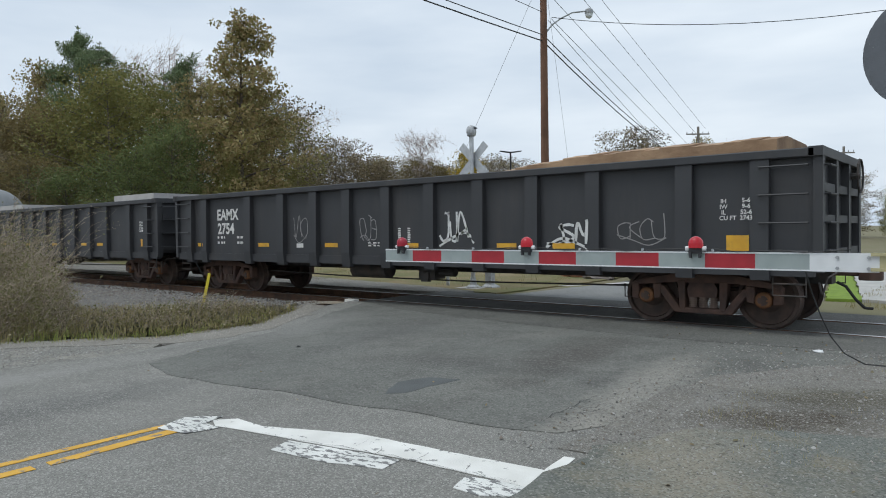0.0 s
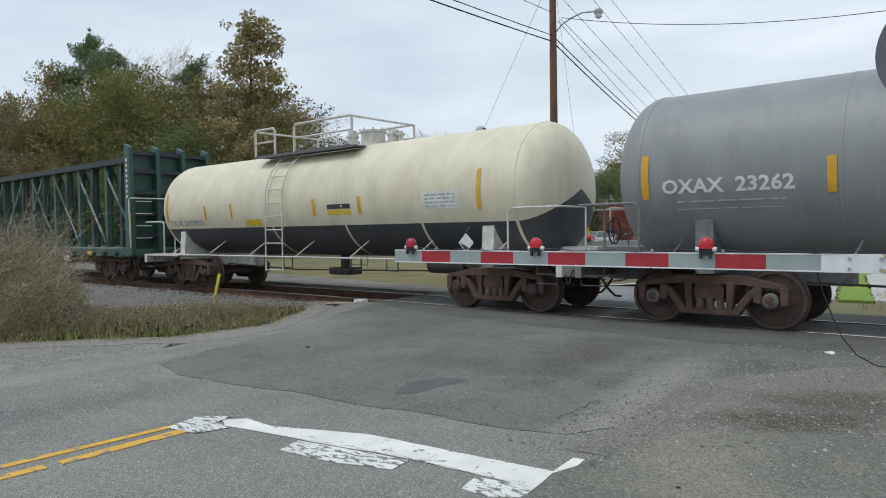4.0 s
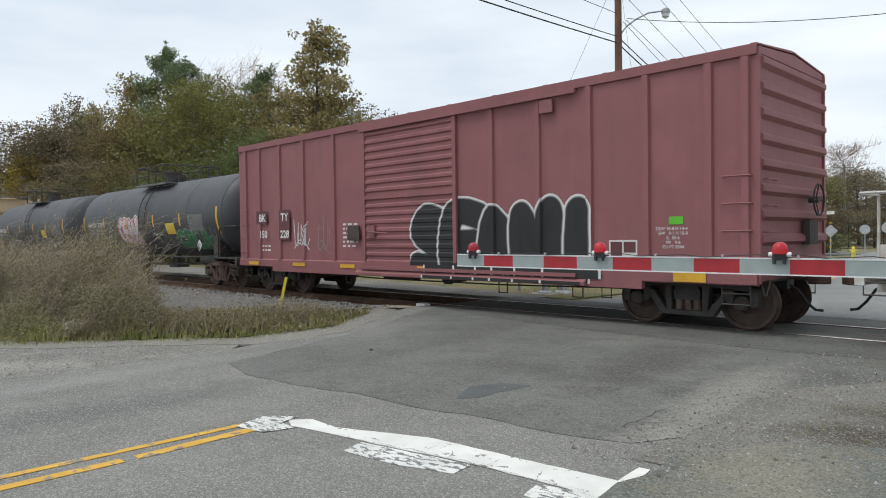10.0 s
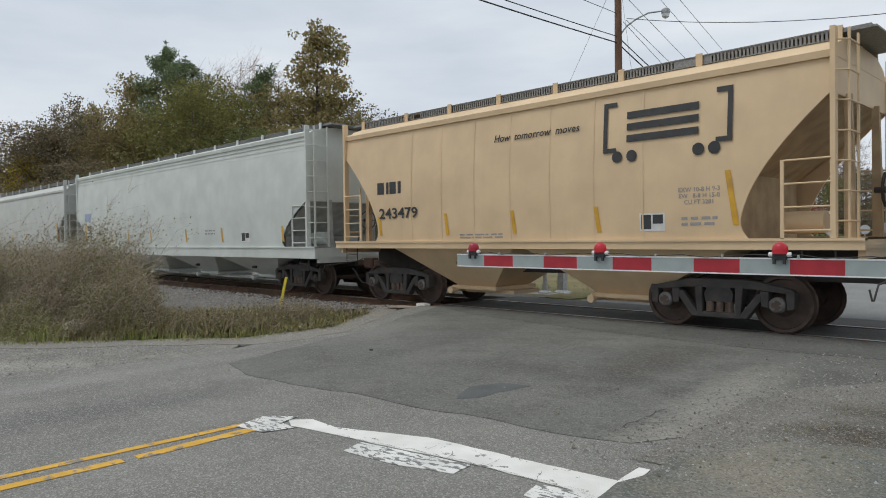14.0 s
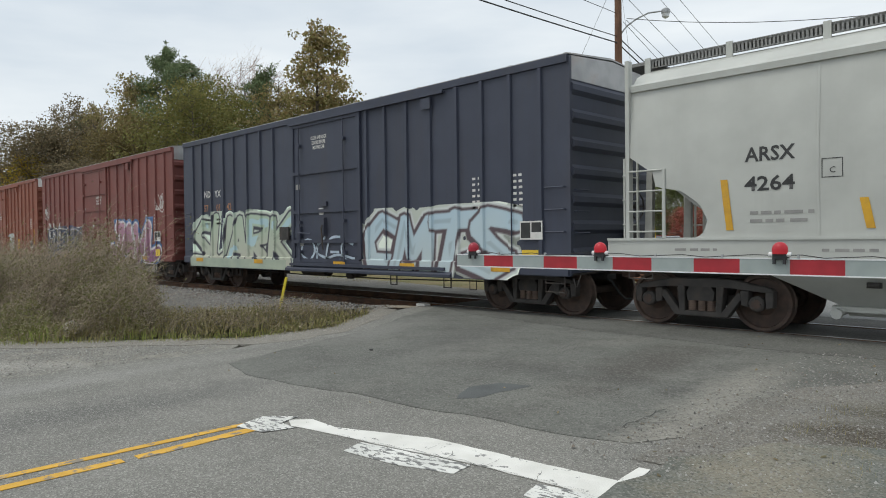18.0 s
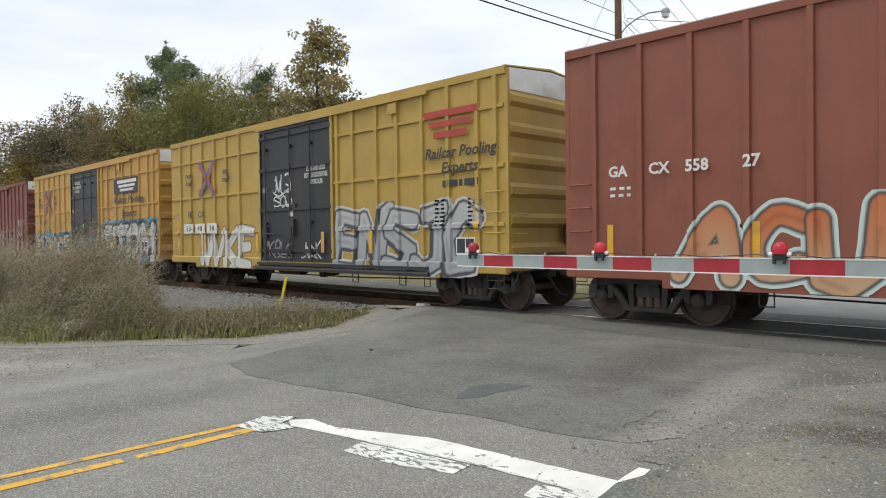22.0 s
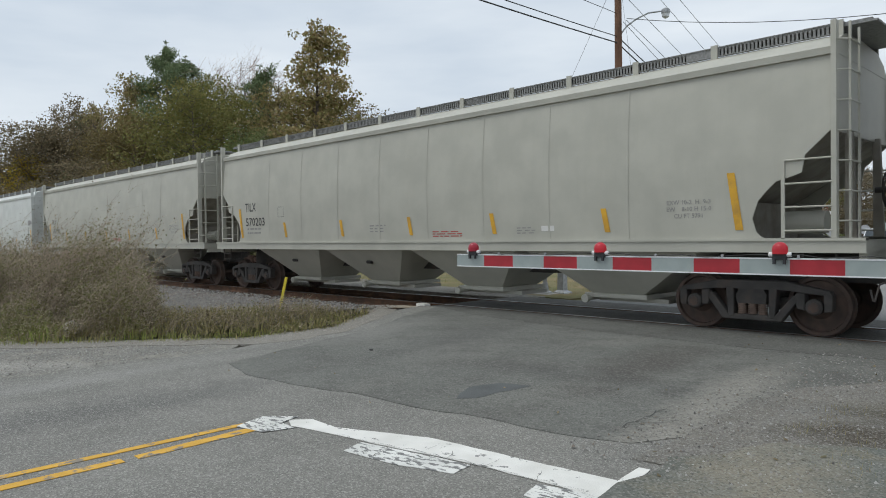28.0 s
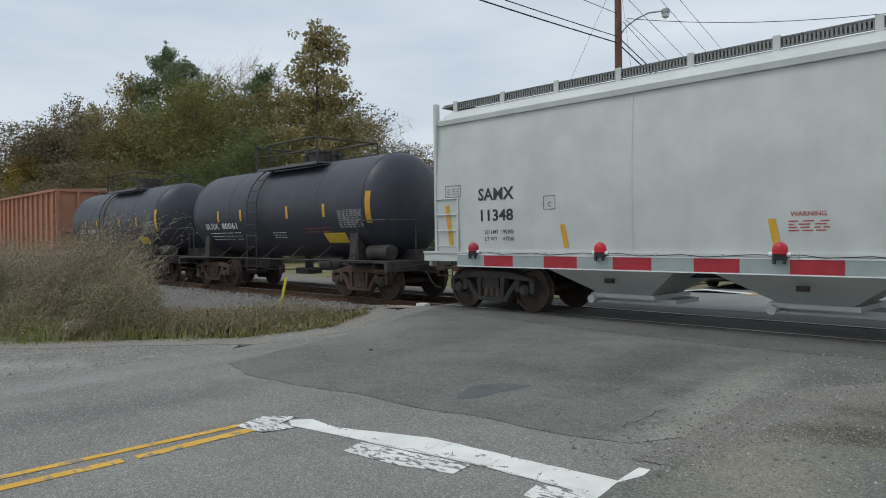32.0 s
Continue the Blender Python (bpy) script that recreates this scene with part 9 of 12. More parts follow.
def hopper_cars():
    tan = paint("tan_hopper_paint", (0.72, 0.53, 0.325), (0.6, 0.44, 0.27), 0.55, 0.10, streaks=0.3)
    # dusty inner tan is darker than the body: shade put into its colour
    car, half, surf = hopper("hopper_car", "short tan covered hopper car with dark emblem", -175.8, -187.0, 4.08, 1.32, 1.48, tan, (-1.75, 2.0), 4.58, notch=1.3, notch_top=3.55, brackets=8, inset=1.6, cap="grey", seams=8, inner=mat("dusty_shaded_tan", (0.5, 0.37, 0.22), (0.36, 0.26, 0.16), 3, 0.9, bump=0.2))
    lengthen(car, half, 0.63, 0.2)
    bars(car, -4.1, 2.6, 0.85, 1, STENCIL_K, surf, 0.1, 0.28, 2, words=3)
    letter(car, "243479", -3.35, 2.13, 0.34, STENCIL_K, surf, 0.006, width=1.35, gap=0.02)
    letter(car, "How  tomorrow  moves", 0.62, 3.53, 0.20, STENCIL_K, surf, 0.003, 0.2, width=2.05, gap=0.022)
    for x0, x1, z0, z1 in ((2.16, 2.24, 3.0, 3.88), (2.16, 2.42, 3.80, 3.88), (2.16, 2.42, 3.0, 3.08), (4.36, 4.44, 3.0, 3.86), (4.18, 4.44, 3.78, 3.86), (4.18, 4.44, 3.0, 3.08),
                           (2.62, 3.9, 3.56, 3.68), (2.62, 3.9, 3.36, 3.48), (2.62, 3.9, 3.16, 3.28)):
        plate(car, x0, x1, z0, z1, STENCIL_K, surf, "brand_shape", "dark block of a company emblem", 0.022, nz=2)
    for x in (2.44, 2.72, 3.9, 4.16):
        bm = bmesh.new()
        bm.faces.new([bm.verts.new((x + 0.10 * math.cos(k * math.tau / 16), -(surf(0, 2.92) + 0.022), 2.92 + 0.10 * math.sin(k * math.tau / 16))) for k in range(16)])
        part("emblem_dot", bm, STENCIL_K, car)
    for x in (-4.0, -1.75, 0.12, 2.05):
        plate(car, x - 0.04, x + 0.05, 1.62, 2.08, REFLECT, surf, "reflector", "amber reflective strip", 0.01, lean=-0.06)
    plate(car, 4.44, 4.53, 1.7, 2.55, REFLECT, surf, "reflector", "amber reflective strip", 0.01, lean=-0.12)
    data_box(car, 2.85, 1.63, surf, w=0.46, h=0.3)
    for k, s in enumerate(("EXW 10-8 H 9-3", "EW   8-8 H 15-0", "CU FT 3281")):
        letter(car, s, 3.9, 2.28 - 0.10 * k, 0.10, STENCIL_GREY, surf, 0.001)
    bars(car, 3.6, 1.8, 0.6, 2, STENCIL_GREY, surf, 0.09, 0.045, 3)
    bars(car, -1.4, 1.6, 1.2, 2, STENCIL_GREY, surf, 0.06, 0.03, 3)

    lg = paint("light_grey_hopper_paint", (0.60, 0.63, 0.59), (0.52, 0.54, 0.50), 0.5, 0.10, streaks=0.3)
    # end recesses in a dimmed grey; their shade is part of the colour
    car, half, surf = hopper("hopper_car", "long light grey covered hopper car with ribbed eaves", -188.15, -207.7, 4.42, 1.03, 1.34, lg, (-5.9, -2.0, 2.0, 5.9), 4.80, notch=1.3, notch_top=2.6, lines=3, seams=1, brackets=13, inset=1.6, inner=mat("shaded_light_grey", (0.46, 0.47, 0.46), (0.32, 0.32, 0.31), 3, 0.9, bump=0.2))
    plate(car, -8.3, -7.5, 2.45, 2.8, mat("blue_patch", (0.33, 0.38, 0.52), (0.3, 0.35, 0.48), 3, 0.6, bump=0), surf, "number_panel", "pale blue number panel")
    letter(car, "620", -7.75, 2.15, 0.34, STENCIL_K, surf, 0.008)
    bars(car, -8.05, 1.9, 0.8, 2, STENCIL_K, surf, 0.13, 0.06, 4)
    plate(car, -8.25, -8.1, 1.5, 2.4, REFLECT, surf, "reflector", "amber reflective strip", 0.01)
    for x in (-5.0, -3.2, -1.0, 2.0, 4.6, 8.2):
        plate(car, x - 0.05, x + 0.05, 1.5, 1.95, REFLECT, surf, "reflector", "", 0.01, lean=-0.06)
    data_box(car, 5.8, 1.5, surf, w=0.5, h=0.3)
    bars(car, 3.4, 1.85, 0.7, 2, STENCIL_GREY, surf, 0.1, 0.05, 6)

    pale = paint("pale_grey_hopper_paint", (0.51, 0.52, 0.49), (0.46, 0.455, 0.42), 0.5, 0.10, streaks=0.3)
    # a darker inner grey stands in for shade inside the open ends
    car, half, surf = hopper("hopper_car", "long pale grey covered hopper car with roof walkway", -208.75, -228.45, 4.05, 1.14, 1.50, pale, (-5.85, -1.95, 1.95, 5.85), 4.68, notch=1.37, notch_top=2.9, stepped=True, brackets=14, inset=1.45, inner=mat("shaded_pale_grey", (0.42, 0.42, 0.40), (0.3, 0.3, 0.28), 3, 0.9, bump=0.2))
    letter(car, "ARSX", -7.11, 2.74, 0.30, STENCIL_K, surf, 0.006, width=0.72)
    letter(car, "4264", -7.11, 2.30, 0.30, STENCIL_K, surf, 0.006, width=0.72)
    bars(car, -7.4, 1.85, 0.9, 2, STENCIL_GREY, surf, 0.12, 0.05, 4)
    letter(car, "C", -6.26, 2.44, 0.12, STENCIL_K, surf)
    for x0, x1, z0, z1 in ((-6.4, -6.13, 2.34, 2.35), (-6.4, -6.13, 2.6, 2.61), (-6.4, -6.39, 2.34, 2.61), (-6.14, -6.13, 2.34, 2.61)):
        plate(car, x0, x1, z0, z1, STENCIL_K, surf, "frame_line", gap=0.006)
    for x in (-7.71, -5.8, -3.3, 0.0, 2.9, 5.7):
        plate(car, x - 0.05, x + 0.06, 1.62, 2.04 if x > -7 else 2.4, REFLECT, surf, "reflector", "amber reflective strip", 0.01, lean=-0.08)
    plate(car, 8.3, 8.42, 1.62, 2.5, REFLECT, surf, "reflector", "amber reflective strip", 0.01, lean=-0.12)
    data_box(car, 7.6, 1.64, surf, back=mat("dark_green_panel", (0.04, 0.09, 0.07), (0.03, 0.07, 0.06), 5, 0.5, bump=0), w=0.46, h=0.28)
    bars(car, 4.6, 1.9, 0.6, 2, STENCIL_GREY, surf, 0.12, 0.07, 6)
    bars(car, 6.4, 2.0, 0.7, 3, STENCIL_GREY, surf, 0.08, 0.04, 7)
    tag(car, 6.7, 7.3, 1.6, 1.95, surf, STENCIL_GREY, 141, 3, 0.008)
    for k in range(8):
        bars(car, -8.6 + 2.2 * k, 1.30, 0.7, 1, STENCIL_GREY, lambda a, b: 1.535, 0.1, 0.04, k)

    tilx = paint("warm_grey_hopper_paint", (0.47, 0.46, 0.40), (0.42, 0.395, 0.33), 0.5, 0.10, streaks=0.3)
    for front, rear, num, seed in ((-348.1, -366.2, "570203", 1), (-367.4, -385.4, "570198", 2)):
        # same grey paint inside, toned down to hold the shade of the ends
        car, half, surf = hopper("hopper_car", "long warm-grey covered hopper car with amber strips", front, rear, 4.12, 1.28, 1.48, tilx, (-5.1, -1.7, 1.7, 5.1), 4.66, notch=1.1, notch_top=3.02, stepped=True, brackets=13, inset=1.3, cap="dark", seams=9, inner=mat("shaded_warm_grey", (0.32, 0.30, 0.26), (0.22, 0.2, 0.17), 3, 0.9, bump=0.2))
        lengthen(car, half, 0.42 if seed == 1 else 0.3, 0.0)
        letter(car, "TILX", -6.88, 2.52, 0.36, STENCIL_K, surf, 0.002, width=0.62)
        letter(car, num, -6.62, 2.08, 0.34, STENCIL_K, surf, 0.002, width=1.08)
        bars(car, -7.1, 1.86, 0.8, 2, STENCIL_GREY, surf, 0.12, 0.05, seed)
        for x in (-4.95, -2.3, 0.3, 2.82, 5.45):
            plate(car, x - 0.05, x + 0.06, 1.62, 2.04, REFLECT, surf, "reflector", "amber reflective strip", 0.01, lean=-0.08)
        for x in (-7.4, 7.76):
            plate(car, x - 0.06, x + 0.06, 1.62, 2.5, REFLECT, surf, "reflector", "amber reflective strip", 0.01, lean=-0.12)
        for k, s in enumerate(("EXW 10-2  H  9-3", "EW    8-10 H 15-0", "CU FT 5791")):
            letter(car, s, 6.95, 2.08 - 0.11 * k, 0.10, STENCIL_GREY, surf, 0.001)
        plate(car, 4.0, 4.3, 1.66, 1.76, STENCIL_W, surf, "data_plate")
        bars(car, 3.4, 1.72, 0.45, 3, STENCIL_GREY, surf, 0.05, 0.02, 4)
        bars(car, 1.0, 1.68, 0.9, 3, STENCIL_R, surf, 0.05, 0.02, 5)
        bars(car, -1.2, 1.85, 0.6, 3, STENCIL_GREY, surf, 0.07, 0.03, 6)
        for x0, x1, z0, z1 in ((-5.35, -5.05, 2.2, 2.21), (-5.35, -5.05, 2.48, 2.49), (-5.35, -5.34, 2.2, 2.49), (-5.06, -5.05, 2.2, 2.49)):
            plate(car, x0, x1, z0, z1, STENCIL_K, surf, "frame_line", gap=0.006)

    white = paint("off_white_hopper_paint", (0.60, 0.615, 0.59), (0.52, 0.52, 0.49), 0.45, 0.10, streaks=0.3)
    car, half, surf = hopper("hopper_car", "long off-white covered hopper car, nearly new", -386.8, -405.7, 4.05, 1.05, 1.25, white, (-4.95, -1.65, 1.65, 4.95), 4.62, notch=0.5, notch_top=2.4, brackets=14, inset=1.55, solid_end=True, seams=4)
    letter(car, "SAMX", -7.33, 2.42, 0.34, STENCIL_K, surf, 0.008, width=0.95)
    letter(car, "11348", -7.33, 1.99, 0.32, STENCIL_K, surf, 0.008, width=0.86)
    letter(car, "LD LMT  195300", -7.25, 1.66, 0.11, STENCIL_K, surf, 0.001)
    letter(car, "LT WT     67700", -7.25, 1.52, 0.11, STENCIL_K, surf, 0.001)
    letter(car, "C", -5.98, 2.16, 0.13, STENCIL_K, surf)
    for x0, x1, z0, z1 in ((-6.12, -5.85, 2.07, 2.08), (-6.12, -5.85, 2.32, 2.33), (-6.12, -6.11, 2.07, 2.33), (-5.86, -5.85, 2.07, 2.33), (-8.75, -8.3, 2.42, 2.43), (-8.75, -8.3, 2.66, 2.67), (-8.75, -8.74, 2.42, 2.67), (-8.31, -8.3, 2.42, 2.67)):
        plate(car, x0, x1, z0, z1, STENCIL_K, surf, "frame_line", gap=0.006)
    bars(car, -8.7, 2.58, 0.36, 3, STENCIL_GREY, surf, 0.05, 0.02, 3)
    for x in (-5.62, -1.88, 2.2, 6.0):
        plate(car, x - 0.05, x + 0.06, 1.35, 1.78, REFLECT, surf, "reflector", "amber reflective strip", 0.01, lean=-0.08)
    for x in (-8.6, 8.9):
        plate(car, x - 0.06, x + 0.06, 1.4, 2.24, REFLECT, surf, "reflector", "amber reflective strip", 0.01, lean=-0.1)
    letter(car, "WARNING", -1.45, 1.84, 0.10, STENCIL_R, surf, 0.001)
    bars(car, -1.72, 1.73, 0.55, 4, STENCIL_R, surf, 0.045, 0.016, 5, words=3)
    bars(car, -0.3, 1.85, 0.8, 2, STENCIL_K, surf, 0.1, 0.05, 5)
    plate(car, 8.3, 8.8, 2.48, 2.75, STENCIL_GREY, surf, "data_plate")
    plate(car, 8.85, 9.0, 2.55, 2.7, STENCIL_K, surf, "data_panel", gap=0.01)
    for k in range(3):
        bars(car, 7.9, 1.75 - 0.1 * k, 0.6, 1, STENCIL_K, surf, 0.1, 0.05, k)


def tail_gondola():
    rust = paint("faded_orange_paint", (0.42, 0.185, 0.11), (0.3, 0.15, 0.1), 0.7, 0.4)
    car, half, surf = gondola("gondola_car", "faded orange high-sided gondola car with many posts", -432.25, -448.2, 4.2, spread(-7.4, 7.5, 17), rust, w=1.46, rib_d=0.12, rib_w=0.16, tone="dark", cap="dark")
    bm = bmesh.new()
    for k in range(12):
        x = -7.6 + 1.27 * k
        add_prism(bm, [(-1.3, 1.15), (1.3, 1.15), (1.2, 4.15 + 0.1 * (k % 3)), (0.3, 4.32), (-1.0, 4.2 + 0.05 * (k % 2))], "x", x, x + 1.2)
    part("load", bm, mat("pale_scrap", (0.4, 0.33, 0.28), (0.25, 0.17, 0.13), 1, 0.9, bump=0.6, grain=10), car, "heaped pale scrap load")


gondola_cars()
tank_cars()
centerbeam_car()
box_cars()
hopper_cars()
tail_gondola()
# ---- crossing signals ----
ALU = mat("dull_aluminium", (0.56, 0.57, 0.58), (0.46, 0.47, 0.48), 8, 0.45, 0.6, bump=0.05)
GALV = mat("galvanised_steel", (0.50, 0.51, 0.52), (0.38, 0.39, 0.40), 12, 0.55, 0.5, bump=0.08)
ARM_WHITE = mat("reflective_white_sheet", (0.34, 0.385, 0.38), (0.30, 0.345, 0.34), 7, 0.5, bump=0.02, stain=(0.25, 0.28, 0.275), stain_scale=3, stain_amount=0.35)
ARM_RED = mat("reflective_red_sheet", (0.40, 0.022, 0.034), (0.33, 0.018, 0.028), 7, 0.45, bump=0.02)
ARM_EDGE = mat("white_arm_edge", (0.78, 0.79, 0.80), (0.70, 0.71, 0.72), 6, 0.5, bump=0.02)
SIGNAL_BLACK = mat("signal_black", (0.035, 0.036, 0.04), (0.025, 0.026, 0.03), 6, 0.55, bump=0.05)
SIGNAL_GREY = mat("scuffed_grey_paint", (0.13, 0.14, 0.16), (0.10, 0.11, 0.125), 5, 0.5, bump=0.05, stain=(0.6, 0.6, 0.6), stain_scale=9, stain_amount=0.7, stain_lo=0.68, stain_hi=0.71)
CREAM = mat("cream_zinc_bracket", (0.55, 0.50, 0.30), (0.42, 0.37, 0.20), 6, 0.5, 0.3, bump=0.06)
RED_LENS = glow("lit_red_lens", (1.0, 0.03, 0.05), 0.13, (0.36, 0.008, 0.02))
RED_DIM = glow("dim_red_lens", (1.0, 0.02, 0.05), 0.04, (0.30, 0.012, 0.03))
CABLE = mat("black_cable", (0.03, 0.03, 0.03), (0.02, 0.02, 0.02), 6, 0.6, bump=0)
CONCRETE = mat("pale_footing_concrete", (0.42, 0.41, 0.39), (0.33, 0.32, 0.30), 5, 0.95, bump=0.4)


def add_disc(bm, c, r, y0, y1, seg=28):
    add_prism(bm, [(c[0] + r * math.cos(k * math.tau / seg), c[1] + r * math.sin(k * math.tau / seg)) for k in range(seg)], "y", y0, y1)


def dome(bm, c, r, h, axis="z", rings=5, seg=16):
    """A rounded cap over a circle, swelling along +z or -y."""
    sections = []
    for i in range(rings + 1):
        a = math.pi / 2 * i / rings
        q = max(0.02 * r, r * math.cos(a))
        if axis == "z":
            sections.append([(c[0] + q * math.cos(k * math.tau / seg), c[1] + q * math.sin(k * math.tau / seg), c[2] + h * math.sin(a)) for k in range(seg)])
        else:
            sections.append([(c[0] + q * math.cos(k * math.tau / seg), c[1] - h * math.sin(a), c[2] + q * math.sin(k * math.tau / seg)) for k in range(seg)])
    add_loft(bm, sections)


def arm_lamp(arm, x, z, lens, y=0.0):
    """A red lamp on its clip, straddling the top of an arm."""
    bm = bmesh.new()
    add_box(bm, x - 0.055, x + 0.055, y - 0.045, y + 0.045, z - 0.015, z + 0.035)
    add_box(bm, x - 0.05, x - 0.03, y - 0.055, y - 0.03, z - 0.05, z + 0.0)
    add_box(bm, x + 0.03, x + 0.05, y - 0.055, y - 0.03, z - 0.05, z + 0.0)
    lamp = part("arm_lamp", bm, SIGNAL_BLACK, arm, "black lamp clip on the arm")
    bm = bmesh.new()
    add_rod(bm, (x, y - 0.02, z + 0.035), (x, y - 0.02, z + 0.075), 0.062, 16)
    dome(bm, (x, y - 0.02, z + 0.075), 0.062, 0.062, "z", 5, 16)
    part("lens", bm, lens, lamp, "domed red lens", smooth=True)
    for s in (-1, 1):
        bm = bmesh.new()
        add_rod(bm, (x + s * 0.055, y - 0.02, z + 0.03), (x + s * 0.088, y - 0.02, z + 0.03), 0.02, 8)
        part("end_plug", bm, ARM_EDGE, lamp, "white end plug")


def gate_arm(name, length, n, lamps, label, root_plate=0.42, lit=()):
    """A striped barrier arm along +x from its tip at the origin, stripes of 0.406 m."""
    arm = thing(name, None, None, label, "crossing gate")
    bm = bmesh.new()
    add_box(bm, 0.0, length, -0.006, 0.02, -0.071, 0.071)
    part("core", bm, ALU, arm)
    for k in range(n):
        bm = bmesh.new()
        add_box(bm, 0.406 * k, 0.406 * (k + 1), -0.010, -0.006, -0.062, 0.062)
        part("stripe", bm, ARM_RED if k % 2 else ARM_WHITE, arm, "red reflective stripe" if k % 2 else "greyish white reflective stripe")
    for z0, z1 in ((0.062, 0.073), (-0.073, -0.062)):
        bm = bmesh.new()
        add_box(bm, 0.0, length, -0.013, 0.024, z0, z1)
        part("edge_rail", bm, ARM_EDGE, arm, "white edge moulding")
    x1 = 0.406 * n
    bm = bmesh.new()
    add_box(bm, x1, length + 0.02, -0.014, -0.006, -0.074, 0.074)
    plate_ob = part("end_plate", bm, ARM_EDGE, arm, "plain white metal end plate")
    for x in (length - 0.05, length - 0.26):
        for z in (0.04, -0.045):
            bm = bmesh.new()
            add_rod(bm, (x, -0.014, z), (x, -0.026, z), 0.014, 6)
            part("bolt", bm, GALV, plate_ob)
    for i, x in enumerate(lamps):
        arm_lamp(arm, x, 0.073, RED_LENS if i in lit else RED_DIM)
    bm = bmesh.new()
    pts = []
    for a, b in zip(lamps, lamps[1:] + [length]):
        for k in range(8):
            s = k / 8
            pts.append((a + (b - a) * s, -0.02, 0.094 + 0.012 * math.sin(k * 2.1) - 0.01 * math.sin(s * math.pi)))
    add_pipe(bm, pts, 0.004, 5)
    part("lamp_wire", bm, CABLE, arm, "thin black wire along the top")
    for k in range(1, int(length / 0.62)):
        bm = bmesh.new()
        add_box(bm, 0.62 * k - 0.008, 0.62 * k + 0.008, -0.025, 0.0, 0.072, 0.1)
        part("wire_clip", bm, GALV, arm)
    return arm


near_arm = gate_arm("crossing_gate", 4.92, 11, [0.26, 1.90, 3.58], "lowered red and white striped barrier arm with three red lamps", lit=(1, 2))
near_arm.matrix_basis = pose(-5.71, 5.915, 1.296, 0, 0.15, 3.0)


def mechanism(name, label):
    """Gate machine box with its arm bracket and a side arm, round a mast at the origin."""
    box = thing(name, None, None, label, "gate mechanism")
    bm = bmesh.new()
    add_box(bm, -0.17, 0.17, -0.52, -0.13, 0.85, 1.42)
    bmesh.ops.bevel(bm, geom=bm.edges[:], offset=0.025, segments=2, affect="EDGES")
    body = part("housing", bm, GALV, box, "grey cast gate machine housing")
    bm = bmesh.new()
    add_box(bm, -0.13, 0.13, -0.535, -0.52, 0.93, 1.34)
    part("door", bm, ALU, body, "bolted access door")
    bm = bmesh.new()
    add_loft(bm, [[(x, y, z) for x, y in ((-w, -0.325 - w), (w, -0.325 - w), (w, -0.325 + w), (-w, -0.325 + w))] for w, z in ((0.2, -0.05), (0.19, 0.0), (0.10, 0.06), (0.09, 0.8), (0.14, 0.86))])
    part("pedestal", bm, GALV, box, "tapered steel pedestal")
    for s in (-1, 1):
        bm = bmesh.new()
        add_rod(bm, (s * 0.17, -0.32, 1.27), (s * 0.24, -0.32, 1.27), 0.075, 16)
        part("crank_hub", bm, GALV, body)
        bm = bmesh.new()
        add_prism(bm, [(-0.32 - 0.05, 1.22), (-0.32 + 0.05, 1.22), (-0.28, 1.33), (-0.36, 1.33)], "x", s * 0.24, s * 0.262)
        part("side_arm", bm, CREAM, box, "cream zinc-coated side arm")
    return box


